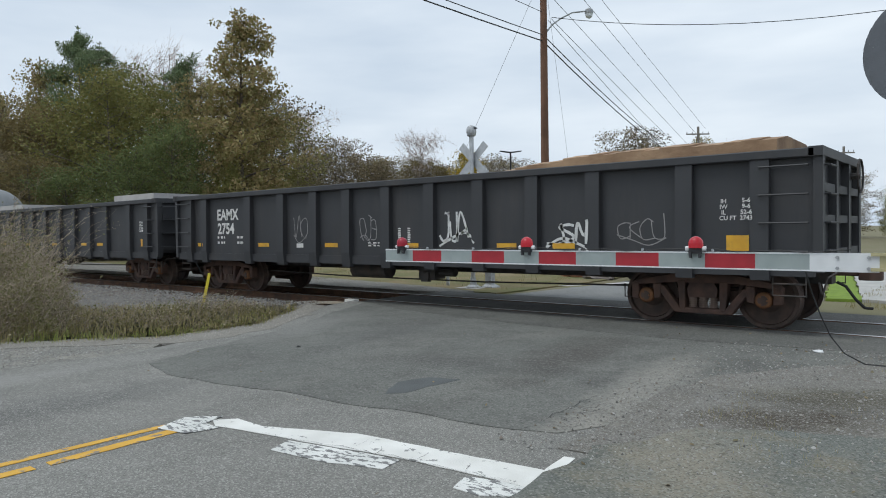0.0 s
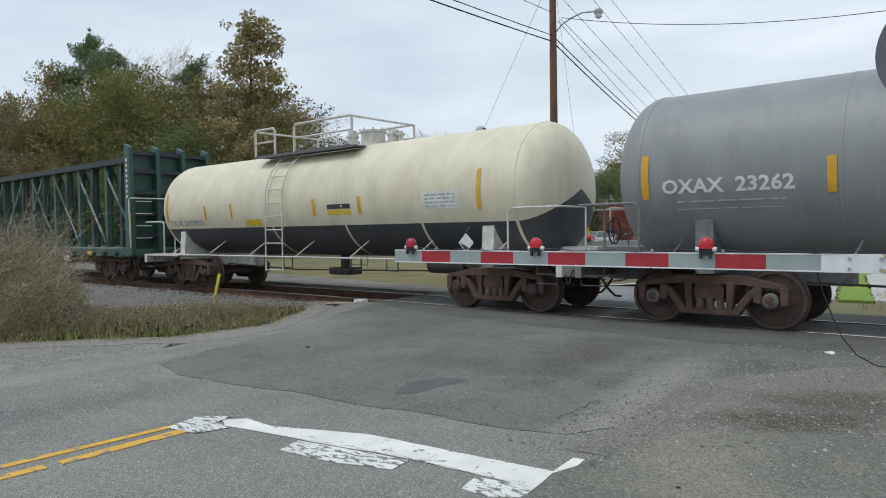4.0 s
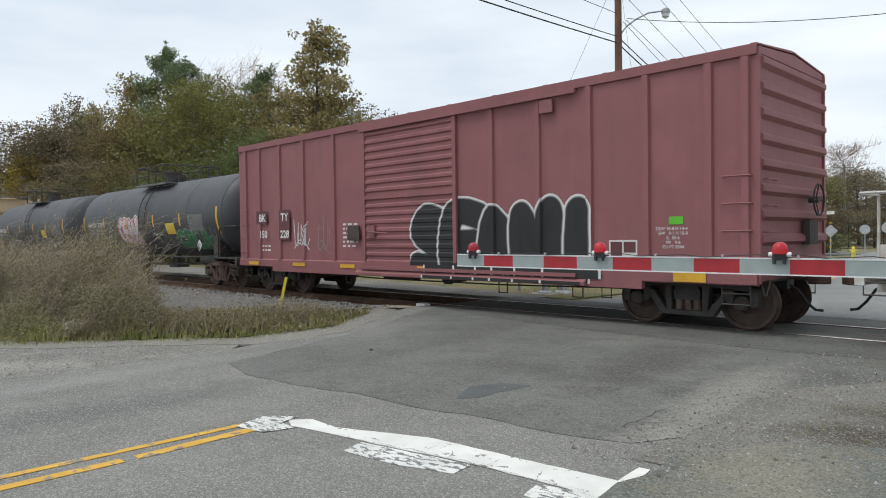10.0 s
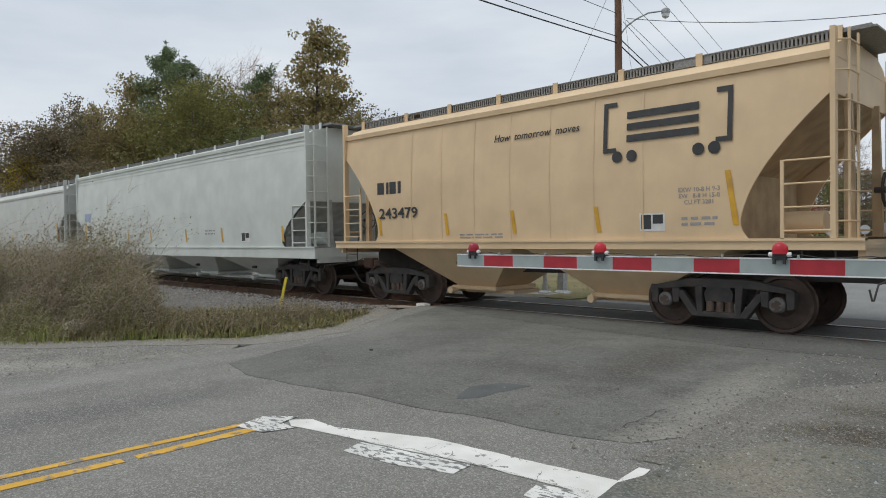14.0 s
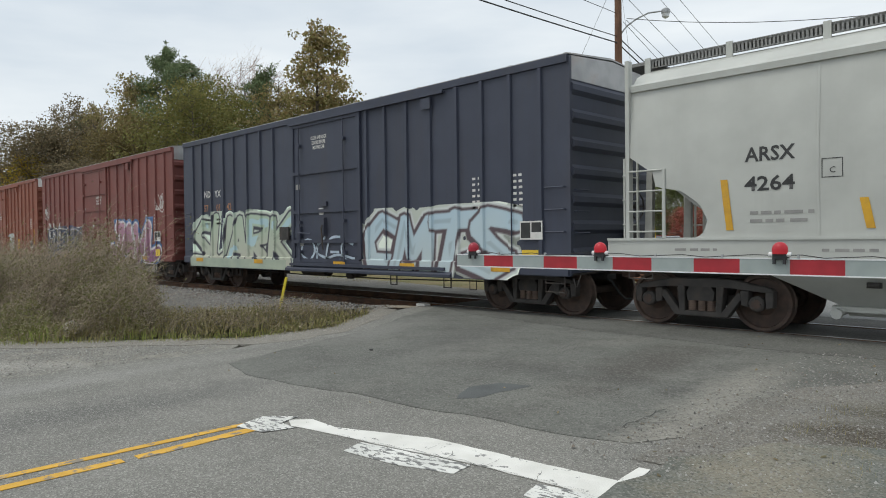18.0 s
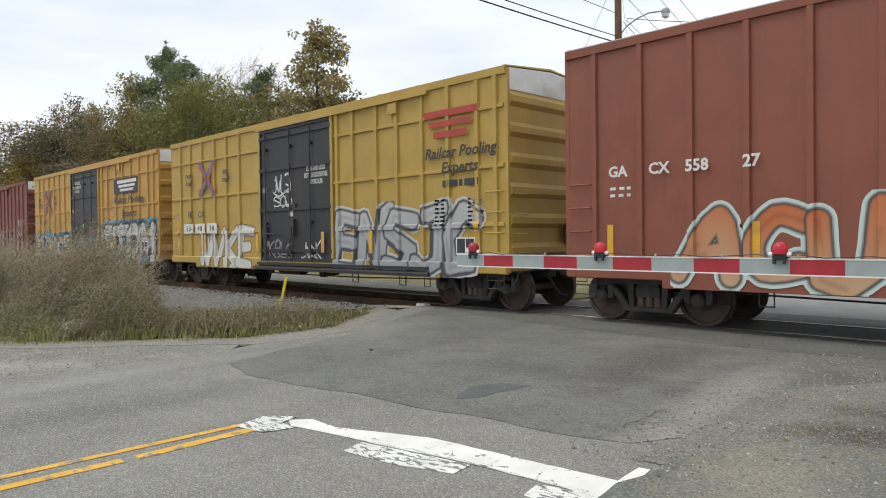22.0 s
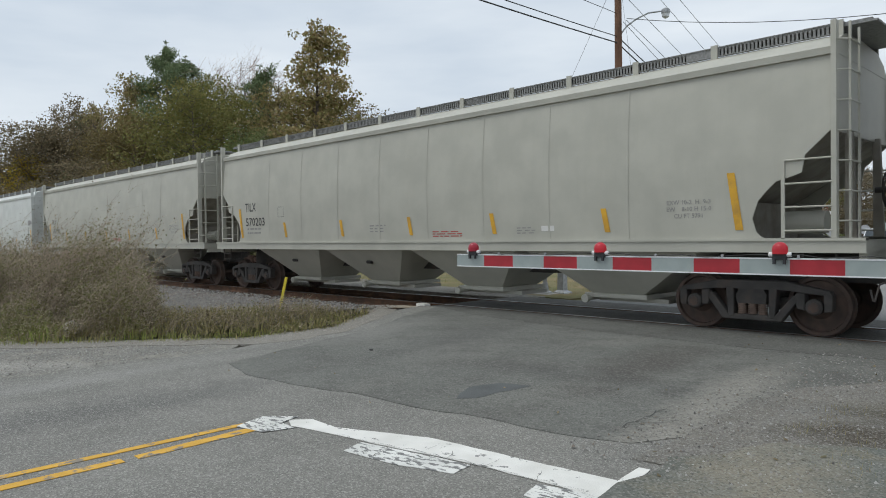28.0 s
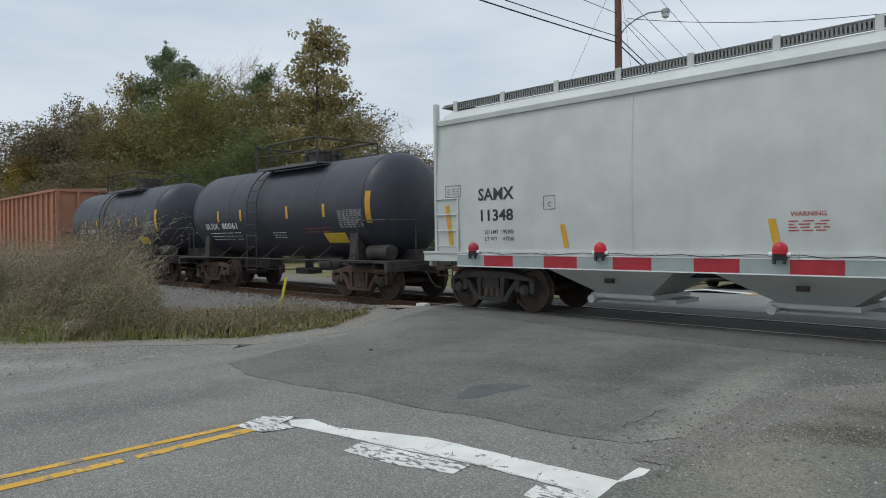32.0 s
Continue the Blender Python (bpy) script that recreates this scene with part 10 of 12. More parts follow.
def signal_mast(name, label, height, x0, y0, crossbuck_z, flashers, cap=True):
    mast = thing(name, None, None, label, "crossing signal")
    bm = bmesh.new()
    add_rod(bm, (0, 0, 0.05), (0, 0, height), 0.062, 16)
    part("pole", bm, ALU, mast, "dull aluminium pole", smooth=True)
    bm = bmesh.new()
    add_loft(bm, [[(r * math.cos(k * math.tau / 12), r * math.sin(k * math.tau / 12), z) for k in range(12)] for r, z in ((0.2, 0.0), (0.2, 0.03), (0.1, 0.08), (0.078, 0.28))])
    part("base", bm, GALV, mast, "flared cast base", smooth=True)
    bm = bmesh.new()
    add_box(bm, -0.38, 0.38, -0.38, 0.38, -0.5, 0.0)
    part("footing", bm, CONCRETE, mast, "square concrete footing")
    if cap:
        bm = bmesh.new()
        add_loft(bm, [[(r * math.cos(k * math.tau / 16), r * math.sin(k * math.tau / 16), height + z) for k in range(16)] for r, z in ((0.05, -0.02), (0.115, 0.02), (0.14, 0.10), (0.14, 0.20), (0.10, 0.28), (0.03, 0.31))])
        bell = part("bell", bm, GALV, mast, "round weathered crossing bell", smooth=True)
        bm = bmesh.new()
        add_box(bm, 0.02, 0.17, -0.05, 0.05, height + 0.2, height + 0.235)
        part("striker", bm, SIGNAL_BLACK, bell)
    for a in (45, -45):
        bm = bmesh.new()
        add_box(bm, -0.6, 0.6, 0.075 if a > 0 else 0.082, 0.079 if a > 0 else 0.086, -0.115, 0.115)
        blade = part("crossbuck_blade", bm, ALU, mast, "bare metal back of a crossbuck blade")
        blade.matrix_basis = pose(0, 0, crossbuck_z, 0, a, 0)
        bm = bmesh.new()
        add_box(bm, -0.6, 0.6, 0.079 if a > 0 else 0.086, 0.081 if a > 0 else 0.088, -0.115, 0.115)
        part("sheeting", bm, PAINT_WHITE, blade, "white reflective face")
    for x, z, face, lit in flashers:
        bm = bmesh.new()
        add_disc(bm, (x, z), 0.255, -face * 0.10, -face * 0.094)
        lamp = part("flasher", bm, SIGNAL_BLACK, mast, "round black signal background")
        bm = bmesh.new()
        add_loft(bm, [[(x + r * math.cos(k * math.tau / 20), -face * y, z + r * math.sin(k * math.tau / 20)) for k in range(20)] for r, y in ((0.125, 0.09), (0.125, 0.0), (0.10, -0.06), (0.04, -0.08))])
        part("lamp_housing", bm, GALV, lamp, "silver lamp housing", smooth=True)
        bm = bmesh.new()
        dome(bm, (0, 0, 0), 0.108, 0.03, "y", 4, 24)
        lens = part("lens", bm, RED_LENS if lit else RED_DIM, lamp, "red signal lens", smooth=True)
        lens.matrix_basis = pose(x, -face * 0.101, z, 0, 0, 0 if face > 0 else 180)
        bm = bmesh.new()
        prev = None
        for k in range(15):
            a = math.radians(-15 + 210 * k / 14)
            c, s = math.cos(a), math.sin(a)
            depth = 0.30 * (0.35 + 0.65 * max(0, s))
            now = [bm.verts.new((x + c * 0.118, -face * 0.1, z + s * 0.118)), bm.verts.new((x + c * 0.125, -face * (0.1 + depth), z + s * 0.125 - 0.03)),
                   bm.verts.new((x + c * 0.129, -face * (0.1 + depth), z + s * 0.129 - 0.03)), bm.verts.new((x + c * 0.123, -face * 0.1, z + s * 0.123))]
            if prev:
                for i in range(4):
                    bm.faces.new((prev[i], prev[(i + 1) % 4], now[(i + 1) % 4], now[i]))
            prev = now
        part("hood", bm, SIGNAL_BLACK, lamp, "black visor over the lens", smooth=True)
        bm = bmesh.new()
        add_rod(bm, (x, 0.0, z + 0.0), (x, 0.0, z + 0.24), 0.018, 8)
        add_rod(bm, (x, 0.0, z + 0.24), (0, 0.0, z + 0.24), 0.018, 8)
        part("bracket_pipe", bm, GALV, lamp)
    mast.matrix_basis = pose(x0, y0, -0.02)
    return mast


# near mast stands just outside the picture; the rim of one flasher shows while the camera looks further right
near_mast = signal_mast("signal_mast", "aluminium crossing signal mast with grey round flashers", 4.6, 0.35, 5.0, 3.6, [])
bm = bmesh.new()
add_disc(bm, (0, 0), 0.345, -0.004, 0.004, 40)
near_flasher = part("flasher", bm, SIGNAL_GREY, near_mast, "scuffed dark grey round signal background")
near_flasher.matrix_basis = pose(-0.70, -0.25, 2.58, 0, 0, -8)
bm = bmesh.new()
dome(bm, (0, 0, 0), 0.11, 0.03, "y", 4, 24)
ob = part("lens", bm, RED_DIM, near_flasher, "red signal lens", smooth=True)
ob.matrix_basis = pose(0.0, -0.006, 0.0)
bm = bmesh.new()
add_loft(bm, [[(r * math.cos(k * math.tau / 20), y, r * math.sin(k * math.tau / 20)) for k in range(20)] for r, y in ((0.125, 0.0), (0.125, 0.12), (0.09, 0.18))])
part("lamp_housing", bm, SIGNAL_BLACK, near_flasher, smooth=True)
bm = bmesh.new()
prev = None
for k in range(17):
    a = math.radians(-10 + 200 * k / 16)
    c, s = math.cos(a), math.sin(a)
    now = [bm.verts.new((c * 0.118, -0.005, s * 0.118)), bm.verts.new((c * 0.125, -0.28 * (0.4 + 0.6 * max(0, s)), s * 0.125)), bm.verts.new((c * 0.13, -0.28 * (0.4 + 0.6 * max(0, s)), s * 0.13)), bm.verts.new((c * 0.123, -0.005, s * 0.123))]
    if prev:
        for i in range(4):
            bm.faces.new((prev[i], prev[(i + 1) % 4], now[(i + 1) % 4], now[i]))
    prev = now
part("hood", bm, SIGNAL_BLACK, near_flasher, "black visor over the lens", smooth=True)
bm = bmesh.new()
add_disc(bm, (0.05, -0.05), 0.345, 0.10, 0.106, 40)
part("rear_disc", bm, SIGNAL_BLACK, near_flasher, "black backing disc")
bm = bmesh.new()
add_rod(bm, (-0.70, -0.1, 2.58), (0.0, 0.0, 2.58), 0.024, 8)
part("cross_pipe", bm, GALV, near_mast)
near_box = mechanism("gate_mechanism", "grey gate machine with a cream arm bracket")
near_box.matrix_basis = pose(0.2, 6.5, 0.0)
bm = bmesh.new()
add_box(bm, -0.83, 0.06, 6.165, 6.21, 1.225, 1.355)
add_box(bm, -0.83, 0.06, 6.14, 6.165, 1.335, 1.36)
add_box(bm, -0.83, 0.06, 6.14, 6.165, 1.22, 1.245)
near_bracket = thing("arm_bracket", bm, CREAM, "cream zinc-coated channel carrying the root of the barrier arm", "bracket")
for x in (-0.68, -0.5, -0.3, -0.1):
    bm = bmesh.new()
    add_rod(bm, (x, 6.165, 1.29), (x, 6.150, 1.29), 0.016, 6)
    part("bolt", bm, SIGNAL_BLACK, near_bracket)
# loose lead hanging from the arm to the ground
bm = bmesh.new()
add_pipe(bm, [(-1.29, 6.17, 1.225), (-1.26, 6.28, 1.02), (-1.2, 6.3, 0.84), (-1.13, 6.3, 0.68), (-1.03, 6.3, 0.55), (-0.89, 6.3, 0.48), (-0.72, 6.3, 0.48), (-0.4, 6.3, 0.56), (0.0, 6.3, 0.8), (0.1, 6.3, 1.0)], 0.006, 6)
thing("hanging_cable", bm, CABLE, "black cable drooping from the barrier arm to its mast", "cable")

signal_mast("signal_mast", "aluminium crossing signal mast with bell, crossbuck and flashers beyond the track", 4.22, -11.7, 15.6, 3.57,
                       [(-0.72, 2.30, 1, True), (0.06, 2.30, 1, True), (0.55, 2.30, -1, False)])
far_box = mechanism("gate_mechanism", "grey gate machine on the far crossing mast")
far_box.matrix_basis = pose(-11.35, 15.6, 0.0, 0, 0, 180)
far_arm = gate_arm("crossing_gate", 4.25, 9, [0.25, 1.7, 3.1], "lowered red and white striped barrier arm beyond the track", lit=(0, 1, 2))
far_arm.matrix_basis = pose(-6.72, 15.72, 1.23, 0, 0, 180)
# small relay box on its own post
relay = thing("relay_box", None, None, "small light grey steel relay box on a post", "relay box")
bm = bmesh.new()
add_box(bm, -0.26, 0.26, -0.16, 0.16, 1.38, 1.82)
bmesh.ops.bevel(bm, geom=bm.edges[:], offset=0.012, segments=1, affect="EDGES")
body = part("box", bm, ALU, relay)
bm = bmesh.new()
add_box(bm, -0.06, 0.07, -0.164, -0.16, 1.56, 1.64)
part("plate", bm, SIGNAL_BLACK, body, "small dark plate")
bm = bmesh.new()
add_rod(bm, (0, 0.05, -0.1), (0, 0.05, 1.4), 0.05, 10)
part("post", bm, GALV, relay)
relay.matrix_basis = pose(-12.84, 15.85, 0.0, 0, 0, 15)
# ---- poles and wires ----
POLE_WOOD = mat("reddish_pole_wood", (0.20, 0.105, 0.065), (0.13, 0.068, 0.043), 1.2, 0.9, bump=0.5, grain=14, stain=(0.08, 0.05, 0.035), stain_scale=1.5, stain_amount=0.6, stretch=(6, 6, 0.4))
POLE_GREY = mat("grey_pole_wood", (0.27, 0.25, 0.22), (0.19, 0.175, 0.155), 2, 0.9, bump=0.4, grain=14, stain=(0.12, 0.11, 0.10), stain_scale=1.5, stain_amount=0.5, stretch=(6, 6, 0.4))
LAMP_GREY = mat("street_lamp_grey", (0.38, 0.39, 0.40), (0.30, 0.31, 0.32), 5, 0.5, 0.4, bump=0.05)
WIRE = mat("line_wire", (0.05, 0.052, 0.055), (0.035, 0.037, 0.04), 6, 0.7, bump=0)
WIRE_PALE = mat("bare_line_wire", (0.22, 0.225, 0.235), (0.17, 0.175, 0.18), 6, 0.6, bump=0)
LAMP_BLACK = mat("lamp_black", (0.02, 0.02, 0.022), (0.015, 0.015, 0.016), 6, 0.5, bump=0)


def pole(name, x, y, h, r, material, label, arms=(), lean=0.0, transformer=False):
    ob = thing(name, None, None, label, "utility pole")
    bm = bmesh.new()
    add_rod(bm, (0, 0, -0.4), (0, 0, h), r, 14, r * 0.68)
    shaft = part("shaft", bm, material, ob, smooth=True)
    for z, half, turn in arms:
        bm = bmesh.new()
        add_box(bm, -half, half, -0.05, 0.05, -0.06, 0.06)
        arm = part("crossarm", bm, POLE_GREY, ob, "weathered timber crossarm")
        arm.matrix_basis = pose(0, -r, z, 0, 0, turn)
        for k in (-0.92, -0.45, 0.45, 0.92):
            bm = bmesh.new()
            add_rod(bm, (k * half, 0, 0.06), (k * half, 0, 0.24), 0.045, 8, 0.03)
            part("insulator", bm, LAMP_GREY, arm, "grey insulator")
    if transformer:
        bm = bmesh.new()
        add_rod(bm, (-0.42, -0.1, h - 2.6), (-0.42, -0.1, h - 1.6), 0.26, 14)
        add_box(bm, -0.25, 0.0, -0.15, -0.05, h - 2.3, h - 2.1)
        part("transformer", bm, LAMP_GREY, ob, "pale grey transformer can", smooth=True)
    ob.matrix_basis = pose(x, y, -0.05, 0, lean, 0)
    return ob


pole("utility_pole", -14.31, 23.9, 13.2, 0.18, POLE_WOOD, "tall reddish brown wooden utility pole beyond the track", [(12.6, 1.2, 30)])
bm = bmesh.new()
add_pipe(bm, [(-14.2, 23.95, 9.35), (-14.05, 24.1, 9.62), (-13.8, 24.4, 9.9), (-13.5, 24.75, 10.13), (-13.1, 25.15, 10.2)], 0.03, 8)
lamp = thing("street_lamp", None, None, "grey cobra-head street lamp on a curved pipe arm", "street lamp")
part("arm", bm, LAMP_GREY, lamp, smooth=True)
bm = bmesh.new()
add_loft(bm, [[(r * math.cos(k * math.tau / 14), r * math.sin(k * math.tau / 14), z) for k in range(14)] for r, z in ((0.05, 0.16), (0.15, 0.1), (0.17, -0.02), (0.16, -0.06))])
head = part("head", bm, LAMP_GREY, lamp, smooth=True)
head.matrix_basis = pose(-13.03, 25.23, 10.16)
bm = bmesh.new()
add_loft(bm, [[(r * math.cos(k * math.tau / 14), r * math.sin(k * math.tau / 14), z) for k in range(14)] for r, z in ((0.15, -0.06), (0.13, -0.18), (0.05, -0.24))])
part("globe", bm, mat("frosted_glass", (0.72, 0.74, 0.76), (0.66, 0.68, 0.7), 4, 0.3, bump=0), head, "frosted glass bowl", smooth=True)
bm = bmesh.new()
add_box(bm, -14.20, -14.16, 23.7, 23.74, 1.9, 2.12)
thing("pole_tag", bm, ALU, "small pale metal tag nailed to the utility pole", "tag")

pole("utility_pole", -24.1, 69.5, 11.6, 0.17, POLE_GREY, "grey wooden utility pole with crossarm and transformer", [(10.85, 1.15, 40)], transformer=True)
pole("utility_pole", -24.2, 89.3, 9.4, 0.15, POLE_GREY, "distant grey utility pole with one crossarm", [(9.0, 1.1, 40)])
pole("utility_pole", -22.3, 96.5, 8.6, 0.15, POLE_GREY, "distant grey utility pole with one crossarm", [(7.5, 1.3, 35)])
pole("utility_pole", -12.2, 74.0, 9.0, 0.15, POLE_GREY, "distant grey utility pole with one crossarm", [(8.4, 1.0, 35)])


def wire(a, b, sag, r=0.011, material=None, label="thin overhead line wire"):
    bm = bmesh.new()
    pts = []
    for k in range(25):
        s = k / 24
        pts.append((a[0] + (b[0] - a[0]) * s, a[1] + (b[1] - a[1]) * s, a[2] + (b[2] - a[2]) * s - sag * 4 * s * (1 - s)))
    add_pipe(bm, pts, r, 5)
    return thing("overhead_wire", bm, material or WIRE, label, "overhead wire", group="overhead wires")


HEAVY = "thick black overhead cable"
wire((-14.3, 23.9, 8.98), (-14.0, -30, 10.2), 0.75, 0.024, WIRE, HEAVY)
wire((-14.3, 23.9, 9.22), (-13.9, -30, 10.5), 0.75, 0.018, WIRE, HEAVY)
wire((-14.3, 23.9, 8.95), (-24.1, 69.5, 7.6), 0.75, 0.026, WIRE, HEAVY)
wire((-14.3, 23.9, 9.2), (-24.1, 69.5, 7.9), 0.7, 0.022, WIRE, HEAVY)
for a, b, sag in (((-14.09, 23.9, 9.75), (-24.1, 69.5, 5.6), 0.1), ((-13.97, 23.9, 9.8), (-24.1, 69.5, 7.6), 0.08), ((-14.35, 23.9, 11.12), (-24.1, 69.5, 8.7), 0.05), ((-14.33, 23.9, 12.56), (-24.1, 69.5, 10.6), 0.05), ((-14.1, 23.9, 13.2), (-23.4, 69.5, 11.3), 0.05)):
    wire(a, b, sag, 0.012, WIRE_PALE)
wire((-13.94, 23.9, 9.84), (14.0, 27.3, 11.27), 2.37, 0.013, WIRE)
wire((-14.3, 23.9, 10.1), (-14.1, -30, 11.0), 0.3, 0.012, WIRE)
wire((-14.3, 23.9, 11.65), (-27.7, 31.5, 0.1), 0.0, 0.008, WIRE_PALE, "thin stay wire running down from the pole")
wire((-14.2, 24.0, 10.8), (-13.22, 24.8, 0.1), 0.0, 0.006, WIRE_PALE, "thin guy wire anchored beside the pole")
bm = bmesh.new()
add_rod(bm, (-13.22, 24.8, -0.1), (-13.33, 24.7, 2.3), 0.045, 8)
thing("guy_guard", bm, mat("guard_yellow", (0.78, 0.52, 0.04), (0.66, 0.42, 0.03), 5, 0.5), "yellow plastic guard on a guy wire", "guy guard")
# a ring of slack tied into the cable
bm = bmesh.new()
add_pipe(bm, [(-17.98 + 0.16 * math.cos(a * 0.63), 41.0 + 0.5 * math.cos(a * 0.63), 7.78 + 0.12 * math.sin(a * 0.63)) for a in range(11)], 0.016, 5)
thing("cable_loop", bm, WIRE, "small slack loop tied to the overhead cable", "cable loop")

# parking-lot light with two heads
lot_light = thing("parking_light", None, None, "tall black two-headed parking lot light", "street lamp")
bm = bmesh.new()
add_rod(bm, (0, 0, -0.1), (0, 0, 8.4), 0.1, 10, 0.075)
part("pole", bm, LAMP_BLACK, lot_light, smooth=True)
for s in (-1, 1):
    bm = bmesh.new()
    add_prism(bm, [(s * 0.05, 8.3), (s * 0.3, 8.34), (s * 0.95, 8.44), (s * 0.95, 8.52), (s * 0.3, 8.44), (s * 0.05, 8.42)], "y", -0.14, 0.14)
    part("lamp_head", bm, LAMP_BLACK, lot_light, "flat black lamp head")
lot_light.matrix_basis = pose(-34.0, 51.0, 0, 0, 0, 45)

# signs beside the far road
SIGN_BACK = mat("bare_sign_metal", (0.50, 0.51, 0.53), (0.43, 0.44, 0.46), 5, 0.5, 0.4, bump=0.03)


def sign(x, y, shape, z, size, label, turn=0.0, back=None):
    ob = thing("road_sign", None, None, label, "road sign")
    bm = bmesh.new()
    add_rod(bm, (0, 0, -0.2), (0, 0, z + size * 0.3), 0.03, 8)
    part("post", bm, GALV, ob)
    n, a0 = {"diamond": (4, 0), "square": (4, 45), "octagon": (8, 22.5), "round": (20, 0)}[shape]
    bm = bmesh.new()
    add_prism(bm, [(size * math.cos(math.radians(a0) + k * math.tau / n), z + size * math.sin(math.radians(a0) + k * math.tau / n)) for k in range(n)], "y", -0.04, -0.034)
    part("panel", bm, back or SIGN_BACK, ob, "flat metal panel")
    ob.matrix_basis = pose(x, y, -0.03, 0, 0, turn)
    return ob


ob = sign(-14.24, 49.5, "diamond", 1.68, 0.42, "grey-backed diamond road sign with yellow reflector bands on its post", 20)
for z in (2.15, 1.0, 0.6):
    bm = bmesh.new()
    add_box(bm, -0.07, 0.07, -0.05, -0.036, z, z + 0.12)
    part("reflector", bm, PAINT_YELLOW, ob, "pale yellow reflector band")
bm = bmesh.new()
add_box(bm, -0.22, 0.22, -0.05, -0.03, 2.75, 2.95)
part("name_plate", bm, PAINT_WHITE, ob, "small white plate")
sign(-12.9, 52.0, "octagon", 1.75, 0.32, "grey back of an eight-sided road sign", 15)
sign(-11.7, 52.5, "round", 1.85, 0.36, "grey back of a round road sign", 10)
for x, y in ((-16.4, 50.0), (-12.4, 47.5)):
    bm = bmesh.new()
    add_loft(bm, [[(r * math.cos(k * math.tau / 10), r * math.sin(k * math.tau / 10), z) for k in range(10)] for r, z in ((0.11, -0.1), (0.11, 0.3), (0.13, 0.32), (0.13, 0.4), (0.1, 0.42), (0.1, 0.62), (0.05, 0.72))])
    add_rod(bm, (-0.19, 0, 0.45), (0.19, 0, 0.45), 0.055, 8)
    ob = thing("hydrant", bm, mat("hydrant_yellow", (0.75, 0.62, 0.06), (0.62, 0.5, 0.05), 5, 0.5), "yellow fire hydrant in the grass", "hydrant", smooth=True)
    ob.matrix_basis = pose(x, y, -0.02)

# black chain-link fence behind the parked cars
fence = thing("fence", None, None, "tall black chain-link fence behind the parking lot", "fence")
bm = bmesh.new()
add_rod(bm, (0, 0, -0.1), (0, 0, 3.0), 0.05, 8)
post_mesh = finish(bm, LAMP_BLACK)
for k in range(22):
    again("post", post_mesh, fence, pose(3.1 * k, 0, 0))
for z in (2.96, 0.12):
    bm = bmesh.new()
    add_rod(bm, (0, 0, z), (65.1, 0, z), 0.032, 6)
    part("rail", bm, LAMP_BLACK, fence)
verts, faces = [], []
for k in range(330):
    for lean in (-1, 1):
        x = 0.2 * k
        o = len(verts)
        verts += [(x, 0, 0.1), (x + 0.012, 0, 0.1), (x + lean * 2.86 + 0.012, 0, 2.96), (x + lean * 2.86, 0, 2.96)]
        faces.append((o, o + 1, o + 2, o + 3))
me = bpy.data.meshes.new("mesh_wire")
me.from_pydata(verts, [], faces)
me.materials.append(LAMP_BLACK)
tagged(again("wire_mesh", me, fence), kind="stuff")
fence.matrix_basis = pose(-75, 55.5, 0, 0, 0, 24)
# ---- vehicles waiting and parked beyond the track ----
GLASS = mat("tinted_car_glass", (0.04, 0.05, 0.055), (0.03, 0.04, 0.045), 3, 0.08, bump=0, spec=0.8)
TYRE = mat("tyre_rubber", (0.03, 0.03, 0.03), (0.022, 0.022, 0.022), 6, 0.9, bump=0.1)
RIM = mat("alloy_rim", (0.5, 0.51, 0.52), (0.4, 0.41, 0.42), 6, 0.35, 0.7, bump=0)
HEADLIGHT = mat("headlight_glass", (0.7, 0.72, 0.75), (0.62, 0.64, 0.67), 4, 0.12, bump=0)
TAILLIGHT = mat("taillight_red", (0.45, 0.02, 0.02), (0.35, 0.015, 0.015), 4, 0.25, bump=0)
PLATE = mat("plain_plate", (0.7, 0.7, 0.68), (0.62, 0.62, 0.6), 4, 0.5, bump=0)


def car_paint(name, c):
    m = mat(name, c, tuple(v * 0.92 for v in c), 1.5, 0.28, 0.0, bump=0)
    m.node_tree.nodes["Principled BSDF"].inputs["Coat Weight"].default_value = 0.5
    return m


PROFILES = {   # side outlines from nose to tail at y = 0 .. length: lower body top line, and cabin (z)
    "sedan": (4.7, 1.80, [(0.0, 0.55), (0.12, 0.72), (1.25, 0.92), (3.9, 0.98), (4.6, 0.95), (4.7, 0.6)], [(1.25, 0.9), (2.05, 1.40), (3.05, 1.44), (3.95, 0.97)]),
    "suv": (4.7, 1.86, [(0.0, 0.6), (0.1, 0.85), (1.1, 1.05), (4.5, 1.10), (4.65, 1.0), (4.7, 0.6)], [(1.1, 1.04), (1.75, 1.62), (4.0, 1.68), (4.55, 1.09)]),
    "pickup": (5.5, 1.95, [(0.0, 0.65), (0.06, 0.98), (1.35, 1.12), (3.4, 1.14), (5.4, 1.12), (5.5, 0.7)], [(1.35, 1.11), (1.95, 1.76), (3.1, 1.78), (3.42, 1.13)]),
    "van": (4.9, 1.92, [(0.0, 0.6), (0.1, 0.85), (0.8, 1.05), (4.75, 1.15), (4.85, 1.0), (4.9, 0.6)], [(0.8, 1.04), (1.6, 1.70), (4.4, 1.76), (4.8, 1.14)])}


